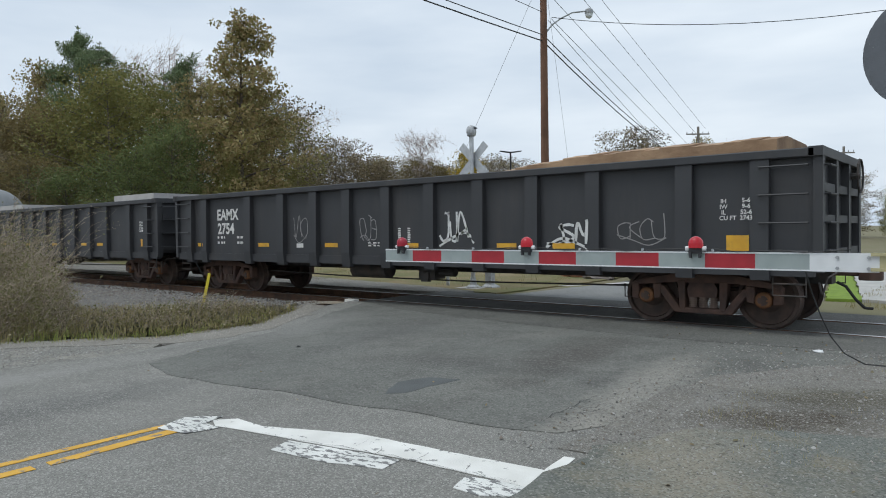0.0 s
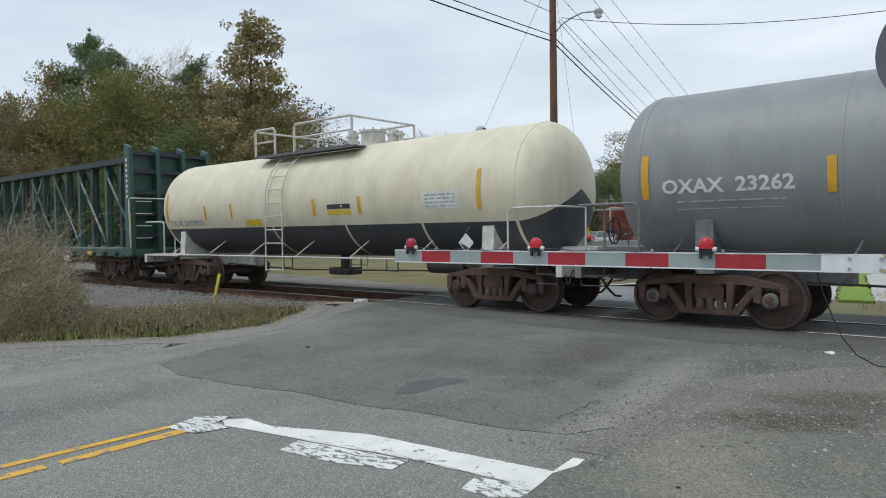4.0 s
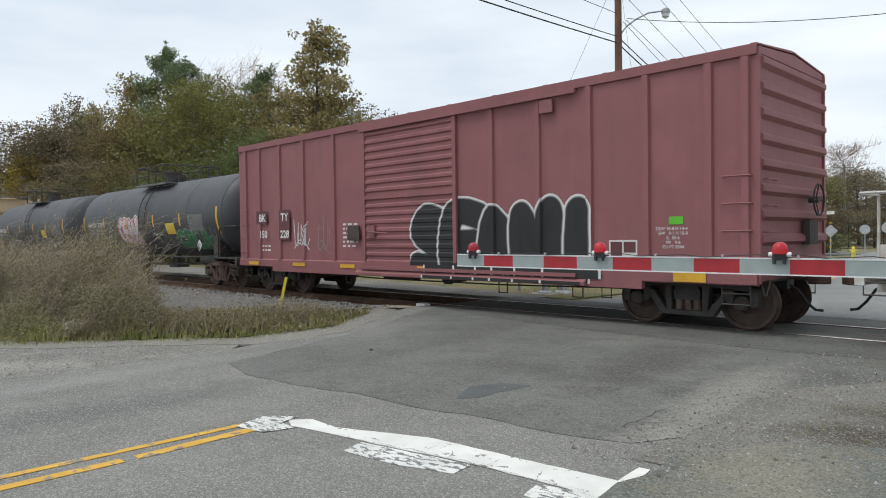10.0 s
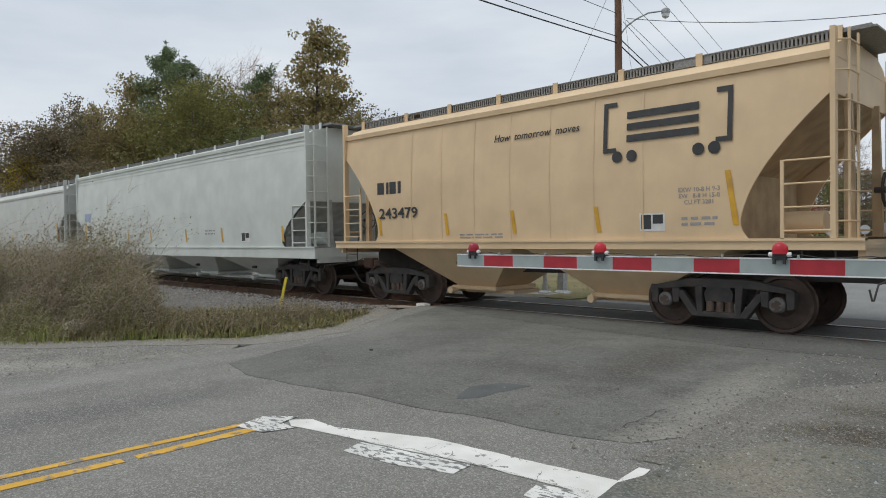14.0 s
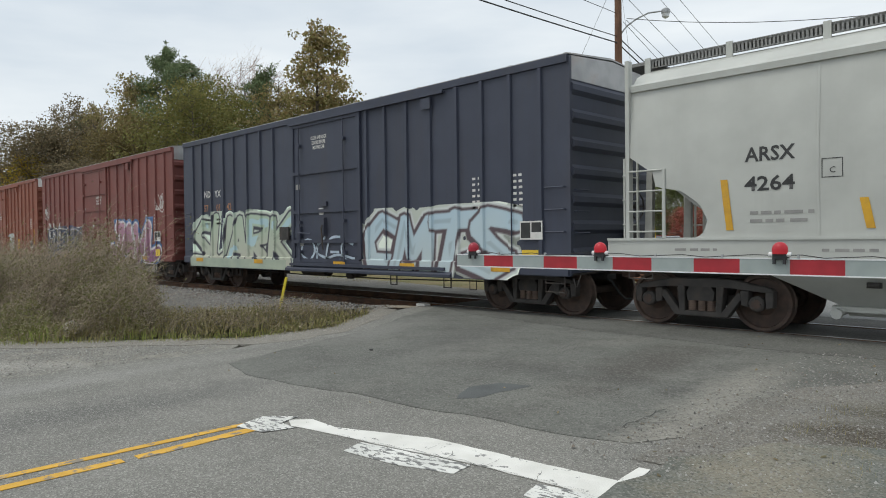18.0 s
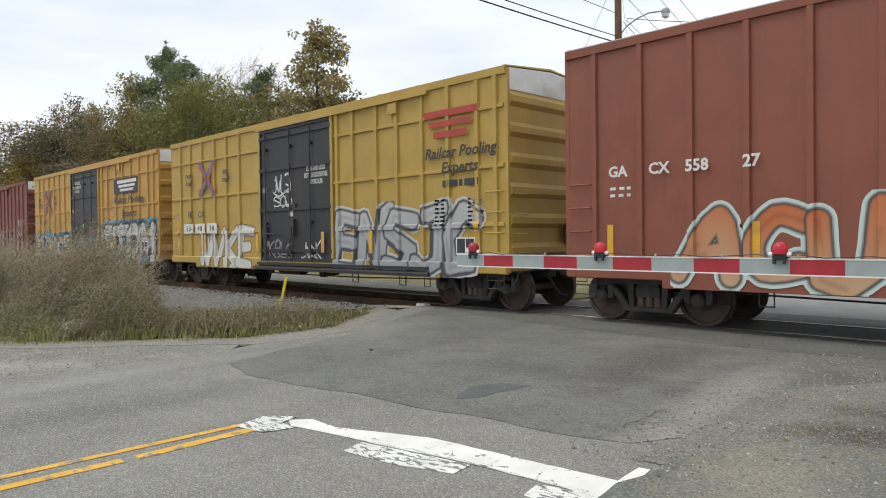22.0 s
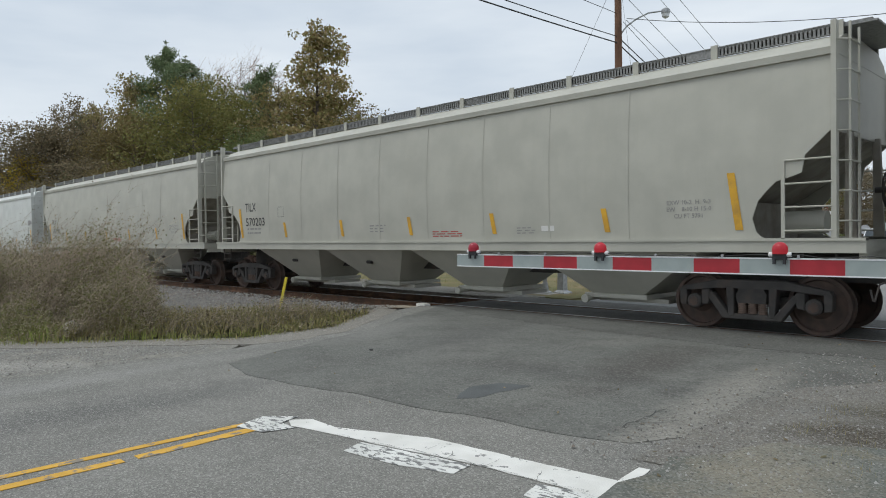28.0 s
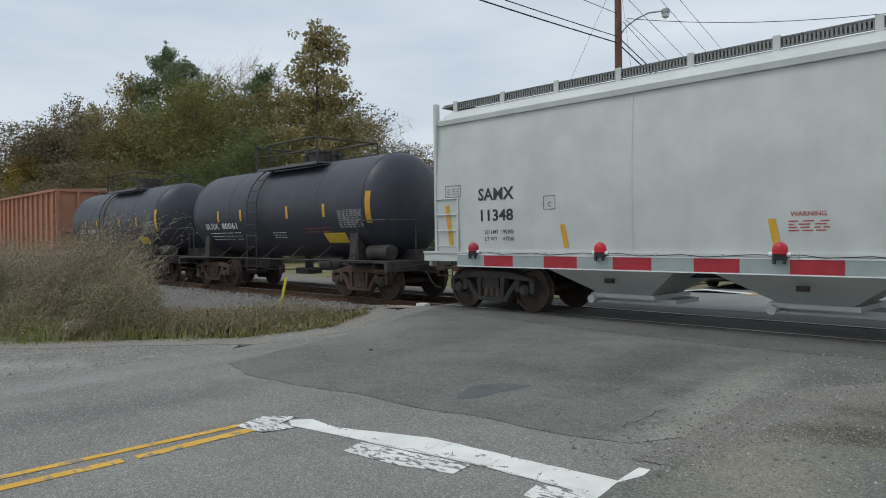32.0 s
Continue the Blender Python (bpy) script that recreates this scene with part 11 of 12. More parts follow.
def vehicle(name, kind, paint, label, category):
    """A car with its nose towards -y, wheels on z = 0."""
    length, width, low, cabin = PROFILES[kind]
    w = width / 2
    car = thing(name, None, None, label, category, group="vehicles beyond the track")
    bm = bmesh.new()
    outline = [(0.0, 0.28), *low, (length, 0.35), (length - 0.4, 0.22), (0.4, 0.2)]
    add_loft(bm, [[(s * w * k, y, z if k > 0.95 or z < 0.5 else z - 0.0) for y, z in outline] for s, k in ((-1, 0.93), (-1, 1.0), (1, 1.0), (1, 0.93))][:0] or
             [[(x, y + (0.12 if abs(x) > w * 0.95 and y < 0.5 else 0), z - (0.06 if abs(x) > w * 0.95 else 0)) for y, z in outline] for x in (-w, -w * 0.9, 0, w * 0.9, w)])
    body = part("body", bm, paint, car, smooth=True)
    bm = bmesh.new()
    add_loft(bm, [[(x * k, y, z) for y, z, k in [(cabin[0][0], cabin[0][1], 0.9), (cabin[1][0], cabin[1][1], 0.74), (cabin[2][0], cabin[2][1], 0.74), (cabin[3][0], cabin[3][1], 0.9)]] for x in (-w, -w * 0.7, w * 0.7, w)])
    part("cabin", bm, paint, car, smooth=False)
    (y0, z0), (y1, z1), (y2, z2), (y3, z3) = cabin

    def lerp(a, b, s):
        return a + (b - a) * s
    bm = bmesh.new()
    add_loft(bm, [[(x * w * lerp(0.84, 0.68, s), lerp(y0, y1, s) - 0.015 - d, lerp(z0, z1, s) + 0.012 - d) for x in (-1, 1)] + [(x * w * lerp(0.84, 0.68, s), lerp(y0, y1, s) - 0.01, lerp(z0, z1, s)) for x in (1, -1)] for s, d in ((0.08, 0), (0.92, 0))])
    part("windscreen", bm, GLASS, car, "dark windscreen")
    bm = bmesh.new()
    add_loft(bm, [[(x * w * lerp(0.84, 0.68, s), lerp(y3, y2, s) + 0.015, lerp(z3, z2, s) + 0.012) for x in (-1, 1)] + [(x * w * lerp(0.84, 0.68, s), lerp(y3, y2, s) + 0.005, lerp(z3, z2, s)) for x in (1, -1)] for s in (0.1, 0.9)])
    part("rear_window", bm, GLASS, car, "dark rear window")
    for s in (-1, 1):
        mid = (y1 + y2) / 2
        for a, b in ((y0 + 0.35, mid - 0.05), (mid + 0.05, y3 - 0.35)):
            bm = bmesh.new()
            ta, tb = max(a, y1 + 0.06), min(b, y2 - 0.04)
            lo, hi = lerp(z0, z1, 0.12), z1 - 0.1
            k_lo, k_hi = 0.885, 0.765
            q = [(s * w * k_lo + s * 0.012, a, lo), (s * w * k_lo + s * 0.012, b, lo), (s * w * k_hi + s * 0.012, tb, hi), (s * w * k_hi + s * 0.012, ta, hi)]
            add_loft(bm, [q, [(x - s * 0.03, y, z) for x, y, z in q]])
            part("side_window", bm, GLASS, car, "dark side window")
        bm = bmesh.new()
        add_box(bm, s * w - 0.02 if s > 0 else -w - 0.16, s * w + 0.16 if s > 0 else -w + 0.02, y0 + 0.35, y0 + 0.47, z0 + 0.04, z0 + 0.2)
        part("mirror", bm, paint, car)
        bm = bmesh.new()
        add_box(bm, min(s * w * 0.62, s * w * 0.96), max(s * w * 0.62, s * w * 0.96), 0.02, 0.16, low[1][1] - 0.17, low[1][1] - 0.02)
        part("headlight", bm, HEADLIGHT, car, "clear headlight")
        bm = bmesh.new()
        add_box(bm, min(s * w * 0.66, s * w * 0.97), max(s * w * 0.66, s * w * 0.97), length - 0.1, length + 0.012, low[-2][1] - 0.2, low[-2][1] - 0.06)
        part("taillight", bm, TAILLIGHT, car, "red tail light")
        for y in (0.17 * length, 0.81 * length):
            bm = bmesh.new()
            add_rod(bm, (s * (w - 0.2), y, 0.33), (s * (w + 0.01), y, 0.33), 0.33, 20)
            wheel = part("wheel", bm, TYRE, car, "black tyre")
            bm = bmesh.new()
            add_rod(bm, (s * (w + 0.0), y, 0.33), (s * (w + 0.022), y, 0.33), 0.21, 14)
            part("rim", bm, RIM, wheel)
    bm = bmesh.new()
    add_box(bm, -w * 0.55, w * 0.55, -0.02, 0.08, 0.42, low[1][1] - 0.05)
    grille = part("grille", bm, TYRE, car, "dark grille")
    bm = bmesh.new()
    add_box(bm, -w * 0.9, w * 0.9, -0.07, 0.1, 0.3, 0.44)
    part("bumper", bm, RIM if kind == "pickup" else paint, car)
    bm = bmesh.new()
    add_box(bm, -0.15, 0.15, -0.085, -0.07, 0.33, 0.42)
    part("plate", bm, PLATE, grille, "small pale plate")
    return car


SILVER = car_paint("silver_car_paint", (0.42, 0.44, 0.46))
WHITE_CAR = car_paint("white_car_paint", (0.78, 0.79, 0.80))
BLACK_CAR = car_paint("black_car_paint", (0.025, 0.026, 0.03))
BLUE_CAR = car_paint("dark_blue_car_paint", (0.05, 0.08, 0.14))
RED_CAR = car_paint("red_car_paint", (0.35, 0.04, 0.035))
GREY_CAR = car_paint("dark_grey_car_paint", (0.13, 0.14, 0.15))

waiting = vehicle("pickup_truck", "pickup", BLACK_CAR, "black pickup truck waiting at the far stop line", "pickup truck")
waiting.matrix_basis = pose(-8.08, 19.5, -0.01, 0, 0, 6)
far_van = vehicle("van", "van", WHITE_CAR, "white van parked beyond the far lawn", "van")
far_van.matrix_basis = pose(-27.5, 49.5, -0.02, 0, 0, 120)
white_pickup = vehicle("pickup_truck", "pickup", WHITE_CAR, "white pickup truck standing on the far road", "pickup truck")
WAY_IN = [(0.0, pose(-15.2, 78.0, -0.02, 0, 0, 8)), (8.0, pose(-15.2, 78.0, -0.02, 0, 0, 8)), (14.0, pose(-12.6, 58.0, -0.02, 0, 0, 10)), (20.0, pose(-10.5, 45.2, -0.02, 0, 0, 12)), (32.0, pose(-10.5, 45.2, -0.02, 0, 0, 12))]
PARKED = [vehicle("parked_car", "sedan", SILVER, "silver sedan parked in the lot", "car"), vehicle("parked_car", "suv", WHITE_CAR, "white sport utility vehicle parked in the lot", "car"),
          vehicle("parked_car", "sedan", BLACK_CAR, "black sedan parked in the lot", "car"), vehicle("parked_car", "van", BLUE_CAR, "dark blue van parked in the lot", "van"),
          vehicle("parked_car", "sedan", RED_CAR, "red sedan parked in the lot", "car"), vehicle("parked_car", "suv", GREY_CAR, "dark grey sport utility vehicle parked in the lot", "car"),
          vehicle("parked_car", "sedan", WHITE_CAR, "white sedan parked in the lot", "car")]
rnd = random.Random(12)
used = set()
for row, (x0, y0, n) in enumerate(((-56.0, 43.5, 12), (-66.0, 55.0, 14))):
    for k in range(n):
        i = rnd.randrange(len(PARKED))
        a = 28 + rnd.uniform(-3, 3) + (180 if rnd.random() < 0.4 else 0)
        x, y = x0 + 2.75 * k * math.cos(math.radians(24)), y0 + 2.75 * k * math.sin(math.radians(24))
        if rnd.random() < 0.12:
            continue
        m = pose(x, y, 0.0 if row else -0.02, 0, 0, a)
        if i in used:
            copy_thing(PARKED[i], m)
        else:
            used.add(i)
            PARKED[i].matrix_basis = m
for i in range(len(PARKED)):
    if i not in used:
        PARKED[i].matrix_basis = pose(-30.0 + 4 * i, 60.0, -0.02, 0, 0, 30)

# a low heap of reddish soil and stones beside the far road
for x, y, r, tone, label in ((-11.2, 21.3, 0.55, (0.30, 0.13, 0.07), "low heap of reddish soil beside the far road"), (-10.3, 20.6, 0.35, (0.24, 0.21, 0.19), "grey stones beside the far road"), (-12.4, 22.0, 0.45, (0.28, 0.13, 0.07), "low heap of reddish soil beside the far road")):
    bm = bmesh.new()
    bmesh.ops.create_icosphere(bm, subdivisions=3, radius=r)
    for q in bm.verts:
        q.co = Vector((q.co.x * 1.5, q.co.y, q.co.z * 0.45)) * (1 + 0.45 * noise.noise(q.co * 5))
    ob = thing("soil_heap", bm, mat("heaped_soil", tone, tuple(k * 0.6 for k in tone), 8, 0.95, bump=0.7, grain=20), label, "soil heap", smooth=True)
    ob.matrix_basis = pose(x, y, 0.0, 0, 0, 20)
# ---- trees ----
BARK = mat("grey_brown_bark", (0.16, 0.13, 0.105), (0.09, 0.075, 0.06), 6, 0.95, bump=0.7, grain=12)
LEAVES = {
    "tulip": island_mat("olive_brown_leaves", [(0.340, 0.249, 0.121), (0.268, 0.258, 0.095), (0.384, 0.280, 0.147), (0.227, 0.227, 0.086), (0.426, 0.319, 0.172)], 0.7, translucent=0.25),
    "olive": island_mat("olive_leaves", [(0.185, 0.194, 0.061), (0.256, 0.235, 0.077), (0.156, 0.172, 0.059), (0.285, 0.235, 0.085)], 0.75, translucent=0.25),
    "pine": island_mat("pine_needles", [(0.115, 0.167, 0.092), (0.184, 0.230, 0.115), (0.144, 0.196, 0.098), (0.241, 0.270, 0.149)], 0.8, translucent=0.1),
    "green": island_mat("green_leaves", [(0.126, 0.166, 0.064), (0.192, 0.216, 0.080), (0.101, 0.133, 0.055)], 0.75, translucent=0.25),
    "rust": island_mat("rust_leaves", [(0.228, 0.168, 0.074), (0.187, 0.156, 0.071), (0.259, 0.197, 0.087), (0.177, 0.168, 0.074)], 0.8, translucent=0.25),
    "yellow": island_mat("yellow_leaves", [(0.595, 0.42, 0.0613), (0.42, 0.333, 0.0525), (0.315, 0.28, 0.0525), (0.525, 0.298, 0.0525)], 0.75, translucent=0.3),
    "red": island_mat("dull_red_leaves", [(0.385, 0.0875, 0.07), (0.28, 0.0788, 0.0613), (0.473, 0.149, 0.105), (0.228, 0.0875, 0.0613)], 0.8, translucent=0.25),
    "bare": island_mat("bare_twigs", [(0.381, 0.292, 0.247), (0.493, 0.381, 0.314), (0.292, 0.224, 0.191)], 0.95),
    "brown": island_mat("brown_leaves", [(0.221, 0.176, 0.104), (0.148, 0.121, 0.076), (0.281, 0.224, 0.134), (0.126, 0.121, 0.076)], 0.85, translucent=0.2)}


def quads(points, size, rng, flat=0.0, slim=0.32):
    """A small bent leaf-like quad at each point; numpy arrays of verts and faces."""
    n = len(points)
    u = rng.normal(size=(n, 3))
    u /= np.linalg.norm(u, axis=1)[:, None]
    w = rng.normal(size=(n, 3))
    w[:, 2] += flat
    v = np.cross(u, w)
    v /= np.linalg.norm(v, axis=1)[:, None] + 1e-9
    s = (size * rng.uniform(0.55, 1.25, n))[:, None]
    verts = np.stack([points - u * s * 0.5, points + v * s * slim, points + u * s * 0.5, points - v * s * slim], 1).reshape(-1, 3)
    return verts, np.arange(n * 4).reshape(-1, 4)


def twigs(starts, ends, r):
    """Thin flat crossed strips from each start to each end."""
    d = ends - starts
    side = np.cross(d, np.array([0.3, 0.5, 0.8]))
    side /= np.linalg.norm(side, axis=1)[:, None] + 1e-9
    side *= r
    verts = np.stack([starts - side, starts + side, ends + side * 0.4, ends - side * 0.4], 1).reshape(-1, 3)
    return verts, np.arange(len(starts) * 4).reshape(-1, 4)


def mesh_of(verts, faces, material):
    me = bpy.data.meshes.new("mesh")
    me.from_pydata(verts.tolist(), [], faces.tolist())
    me.materials.append(material)
    return me


def tree(name, kind, h, spread, low, count, leaf, seed, label, profile="round", loose=0.35, category="tree", dense=0.3):
    """A tree of height h: a bent tapered trunk, limbs with side twigs, and leaves in many separate clumps along the limbs; dense is the share of leaves inside the crown."""
    rng = np.random.default_rng(seed)
    ob = thing(name, None, None, label, category, group="trees round the crossing")
    bm = bmesh.new()
    bend = rng.uniform(-0.02, 0.02, 2) * h
    r0 = 0.012 * h + 0.03
    needle = kind == "pine"

    def spine(s):
        return np.array([bend[0] * math.sin(s * 2.2) * s, bend[1] * math.sin(s * 1.7) * s, h * s])
    for k in range(7):
        a, b = k / 7, (k + 1) / 7
        add_rod(bm, spine(a) if k else (0, 0, -0.3), spine(b), r0 * (1 - a * 0.93), 8, r0 * (1 - b * 0.93), caps=k in (0, 6))
    tips, segs, clumps = [], [], []

    def envelope(c):
        """Crown radius at the height c between the lowest limb (0) and the top (1)."""
        if profile == "round":
            return spread * math.sin(math.pi * min(1.0, 0.22 + 0.74 * c)) ** 0.6
        if profile == "cone":
            return spread * min(1.0, 0.75 + c) * max(0.03, 1.0 - c) ** 0.46
        if profile == "tall":
            return spread * min(1.0, 0.55 + 2.2 * c) * max(0.05, 1.0 - c) ** 0.5
        if profile == "tuft":
            return spread * (0.45 + 0.55 * math.sin(math.pi * min(1.0, 0.1 + 0.8 * c))) * (1.0 if c < 0.75 else max(0.25, (1.05 - c) / 0.3))
        return spread * (0.3 + 0.7 * c)
    n_limb = 30 if needle else 38
    for i in range(n_limb):
        s = low + (0.985 - low) * ((i + rng.random()) / n_limb)
        c = (s - low) / (1 - low)
        reach = envelope(c) * rng.uniform(0.62, 1.18)
        az = i * 2.4 + rng.uniform(-0.5, 0.5)
        rise = rng.uniform(0.25, 0.75) if not needle else rng.uniform(0.0, 0.45)
        p0 = spine(s * 0.96)
        p1 = p0 + np.array([math.cos(az), math.sin(az), rise]) * reach * 0.5
        p2 = p1 + np.array([math.cos(az + rng.uniform(-0.5, 0.5)), math.sin(az + rng.uniform(-0.5, 0.5)), rise * 0.8]) * reach * 0.5
        p2[2] = min(p2[2], h * 1.0)
        p1[2] = min(p1[2], h * 0.99)
        rr = r0 * (1 - s) * 0.45 + 0.018
        add_rod(bm, p0, p1, rr, 5, rr * 0.6, caps=False)
        add_rod(bm, p1, p2, rr * 0.6, 5, 0.012)
        for j in range(11):
            t = 0.22 + 0.78 * j / 10
            base = p0 + (p1 - p0) * t * 2 if t < 0.5 else p1 + (p2 - p1) * (t - 0.5) * 2
            tip = base + rng.normal(size=3) * np.array([1, 1, 0.7]) * (0.12 * spread + 0.22) * (0.6 + 0.6 * t)
            tip[2] = min(tip[2] + 0.1, h * 1.02)
            segs.append((base, tip))
            tips.append(tip)
            if j in (3, 5, 7, 8, 9, 10):
                size = loose * (0.5 + 0.06 * h) * rng.uniform(0.55, 1.35) * (0.55 + 0.45 * min(1.0, reach / (0.6 * spread)))
                clumps.append((base * 0.45 + tip * 0.55, size))
    for k in range(5):
        clumps.append((spine(0.99 - 0.025 * k) + rng.normal(size=3) * 0.05, loose * (0.5 + 0.06 * h) * (0.3 + 0.1 * k)))
    part("trunk", bm, BARK, ob, "grey-brown trunk with limbs", smooth=True)
    st, en = np.array([s[0] for s in segs]), np.array([s[1] for s in segs])
    tw, tf = twigs(st, en, 0.002 + 0.0012 * h)
    me = mesh_of(tw, tf, LEAVES["bare"] if kind == "bare" else BARK)
    tagged(again("twig_spray", me, ob), kind="stuff")
    if kind == "bare":
        a = np.repeat(en, 7, axis=0)
        b = a + rng.normal(size=a.shape) * 0.055 * h * np.array([1, 1, 0.8]) + np.array([0, 0, 0.02 * h])
        v, f = twigs(a, b, 0.001 + 0.0009 * h)
        a2 = np.repeat((a + b) / 2, 2, axis=0)
        b2 = a2 + rng.normal(size=a2.shape) * 0.035 * h
        v2, f2 = twigs(a2, b2, 0.001 + 0.0006 * h)
        me = mesh_of(np.concatenate([v, v2]), np.concatenate([f, f2 + len(v)]), LEAVES["bare"])
        tagged(again("crown", me, ob), "fine leafless twigs")
        return ob
    # leaves: shells of the clumps, strays round them, and a loose filling near the trunk
    centre, radius = np.array([c[0] for c in clumps]), np.array([c[1] for c in clumps])
    inner = int(count * dense)
    pick = rng.choice(len(clumps), count - inner, p=radius ** 2 / (radius ** 2).sum())
    d = rng.normal(size=(len(pick), 3))
    d /= np.linalg.norm(d, axis=1)[:, None]
    q = 0.35 + 0.65 * rng.random(len(pick)) ** 0.6
    q *= np.where(rng.random(len(pick)) < 0.12, rng.uniform(1.0, 1.5, len(pick)), 1.0)
    pts = centre[pick] + d * (radius[pick] * q)[:, None] * np.array([1, 1, 0.5 if needle else 0.78])
    fill = []
    while len(fill) < inner:
        c, az, q = rng.random(), rng.uniform(0, math.tau), rng.random() ** 0.5
        p = spine(low + (1 - low) * c * 0.94) + np.array([math.cos(az), math.sin(az), 0.0]) * envelope(c) * q * 0.8
        if noise.noise((p[0] * 0.6 + seed, p[1] * 0.6, p[2] * 0.6)) > -0.05:
            fill.append(p)
    if fill:
        pts = np.concatenate([pts, np.array(fill)])
    pts[:, 2] = np.clip(pts[:, 2], 0.15, h * 1.03)
    v, f = quads(pts, leaf * (1.3 if needle else 1.0), rng, slim=0.13 if needle else 0.36)
    tagged(again("crown", mesh_of(v, f, LEAVES[kind]), ob), "uneven crown of %s leaves" % kind if not needle else "dark green needle tufts")
    return ob


TEMPLATES = {
    "tulip": tree("tree", "tulip", 16.8, 3.75, 0.06, 19000, 0.215, 1, "tall broadleaf tree with thinning olive-brown leaves", "cone", 0.42, dense=0.2),
    "tulip_b": tree("tree", "tulip", 13.0, 3.4, 0.08, 12500, 0.18, 2, "broadleaf tree with brown and olive autumn leaves", "tall", 0.55, dense=0.22),
    "olive": tree("tree", "olive", 13.0, 4.3, 0.06, 19000, 0.17, 3, "dense olive-green broadleaf tree in the wood", "round", 0.75),
    "olive_b": tree("tree", "olive", 11.0, 3.8, 0.05, 17000, 0.16, 4, "dense olive broadleaf tree turning yellow", "tall", 0.72),
    "green": tree("tree", "green", 10.0, 3.6, 0.04, 16500, 0.15, 5, "dense green tree at the wood's edge", "round", 0.75),
    "pine": tree("pine_tree", "pine", 17.5, 3.3, 0.30, 20000, 0.26, 6, "tall dark green pine with tufted branches", "tuft", 0.5, dense=0.12),
    "pine_b": tree("pine_tree", "pine", 16.0, 3.0, 0.12, 20000, 0.26, 7, "dark green pine with a narrowing top", "tall", 0.52, dense=0.15),
    "rust": tree("tree", "rust", 11.5, 3.9, 0.05, 16000, 0.16, 8, "rust-brown autumn tree in the wood", "round", 0.7),
    "brown": tree("tree", "brown", 11.0, 4.0, 0.05, 13000, 0.16, 9, "thin brown autumn tree with bare twigs showing", "round", 0.62),
    "bare": tree("tree", "bare", 12.0, 3.6, 0.16, 0, 0.07, 10, "leafless grey tree with fine twigs", "fan", 0.3),
    "yellow": tree("tree", "yellow", 11.0, 2.9, 0.08, 12700, 0.15, 11, "yellow and olive autumn tree behind the lot", "tall", 0.6),
    "red": tree("maple_tree", "red", 4.6, 2.1, 0.14, 7500, 0.13, 12, "small maple with dull red autumn leaves", "round", 0.6)}
placed = set()


def plant(kind, x, y, h, turn, wide=1.0):
    t = TEMPLATES[kind]
    base = {"tulip": 16.8, "tulip_b": 13.0, "olive": 13.0, "olive_b": 11.0, "green": 10.0, "pine": 17.5, "pine_b": 16.0, "rust": 11.5, "brown": 11.0, "bare": 12.0, "yellow": 11.0, "red": 4.6}[kind]
    s = 0.985 * h / base
    m = pose(x, y, -0.1, 0, 0, turn) @ Matrix.Diagonal((s * wide * 1.08, s * wide * 1.08, s, 1))
    if kind in placed:
        copy_thing(t, m)
    else:
        placed.add(kind)
        t.matrix_basis = m


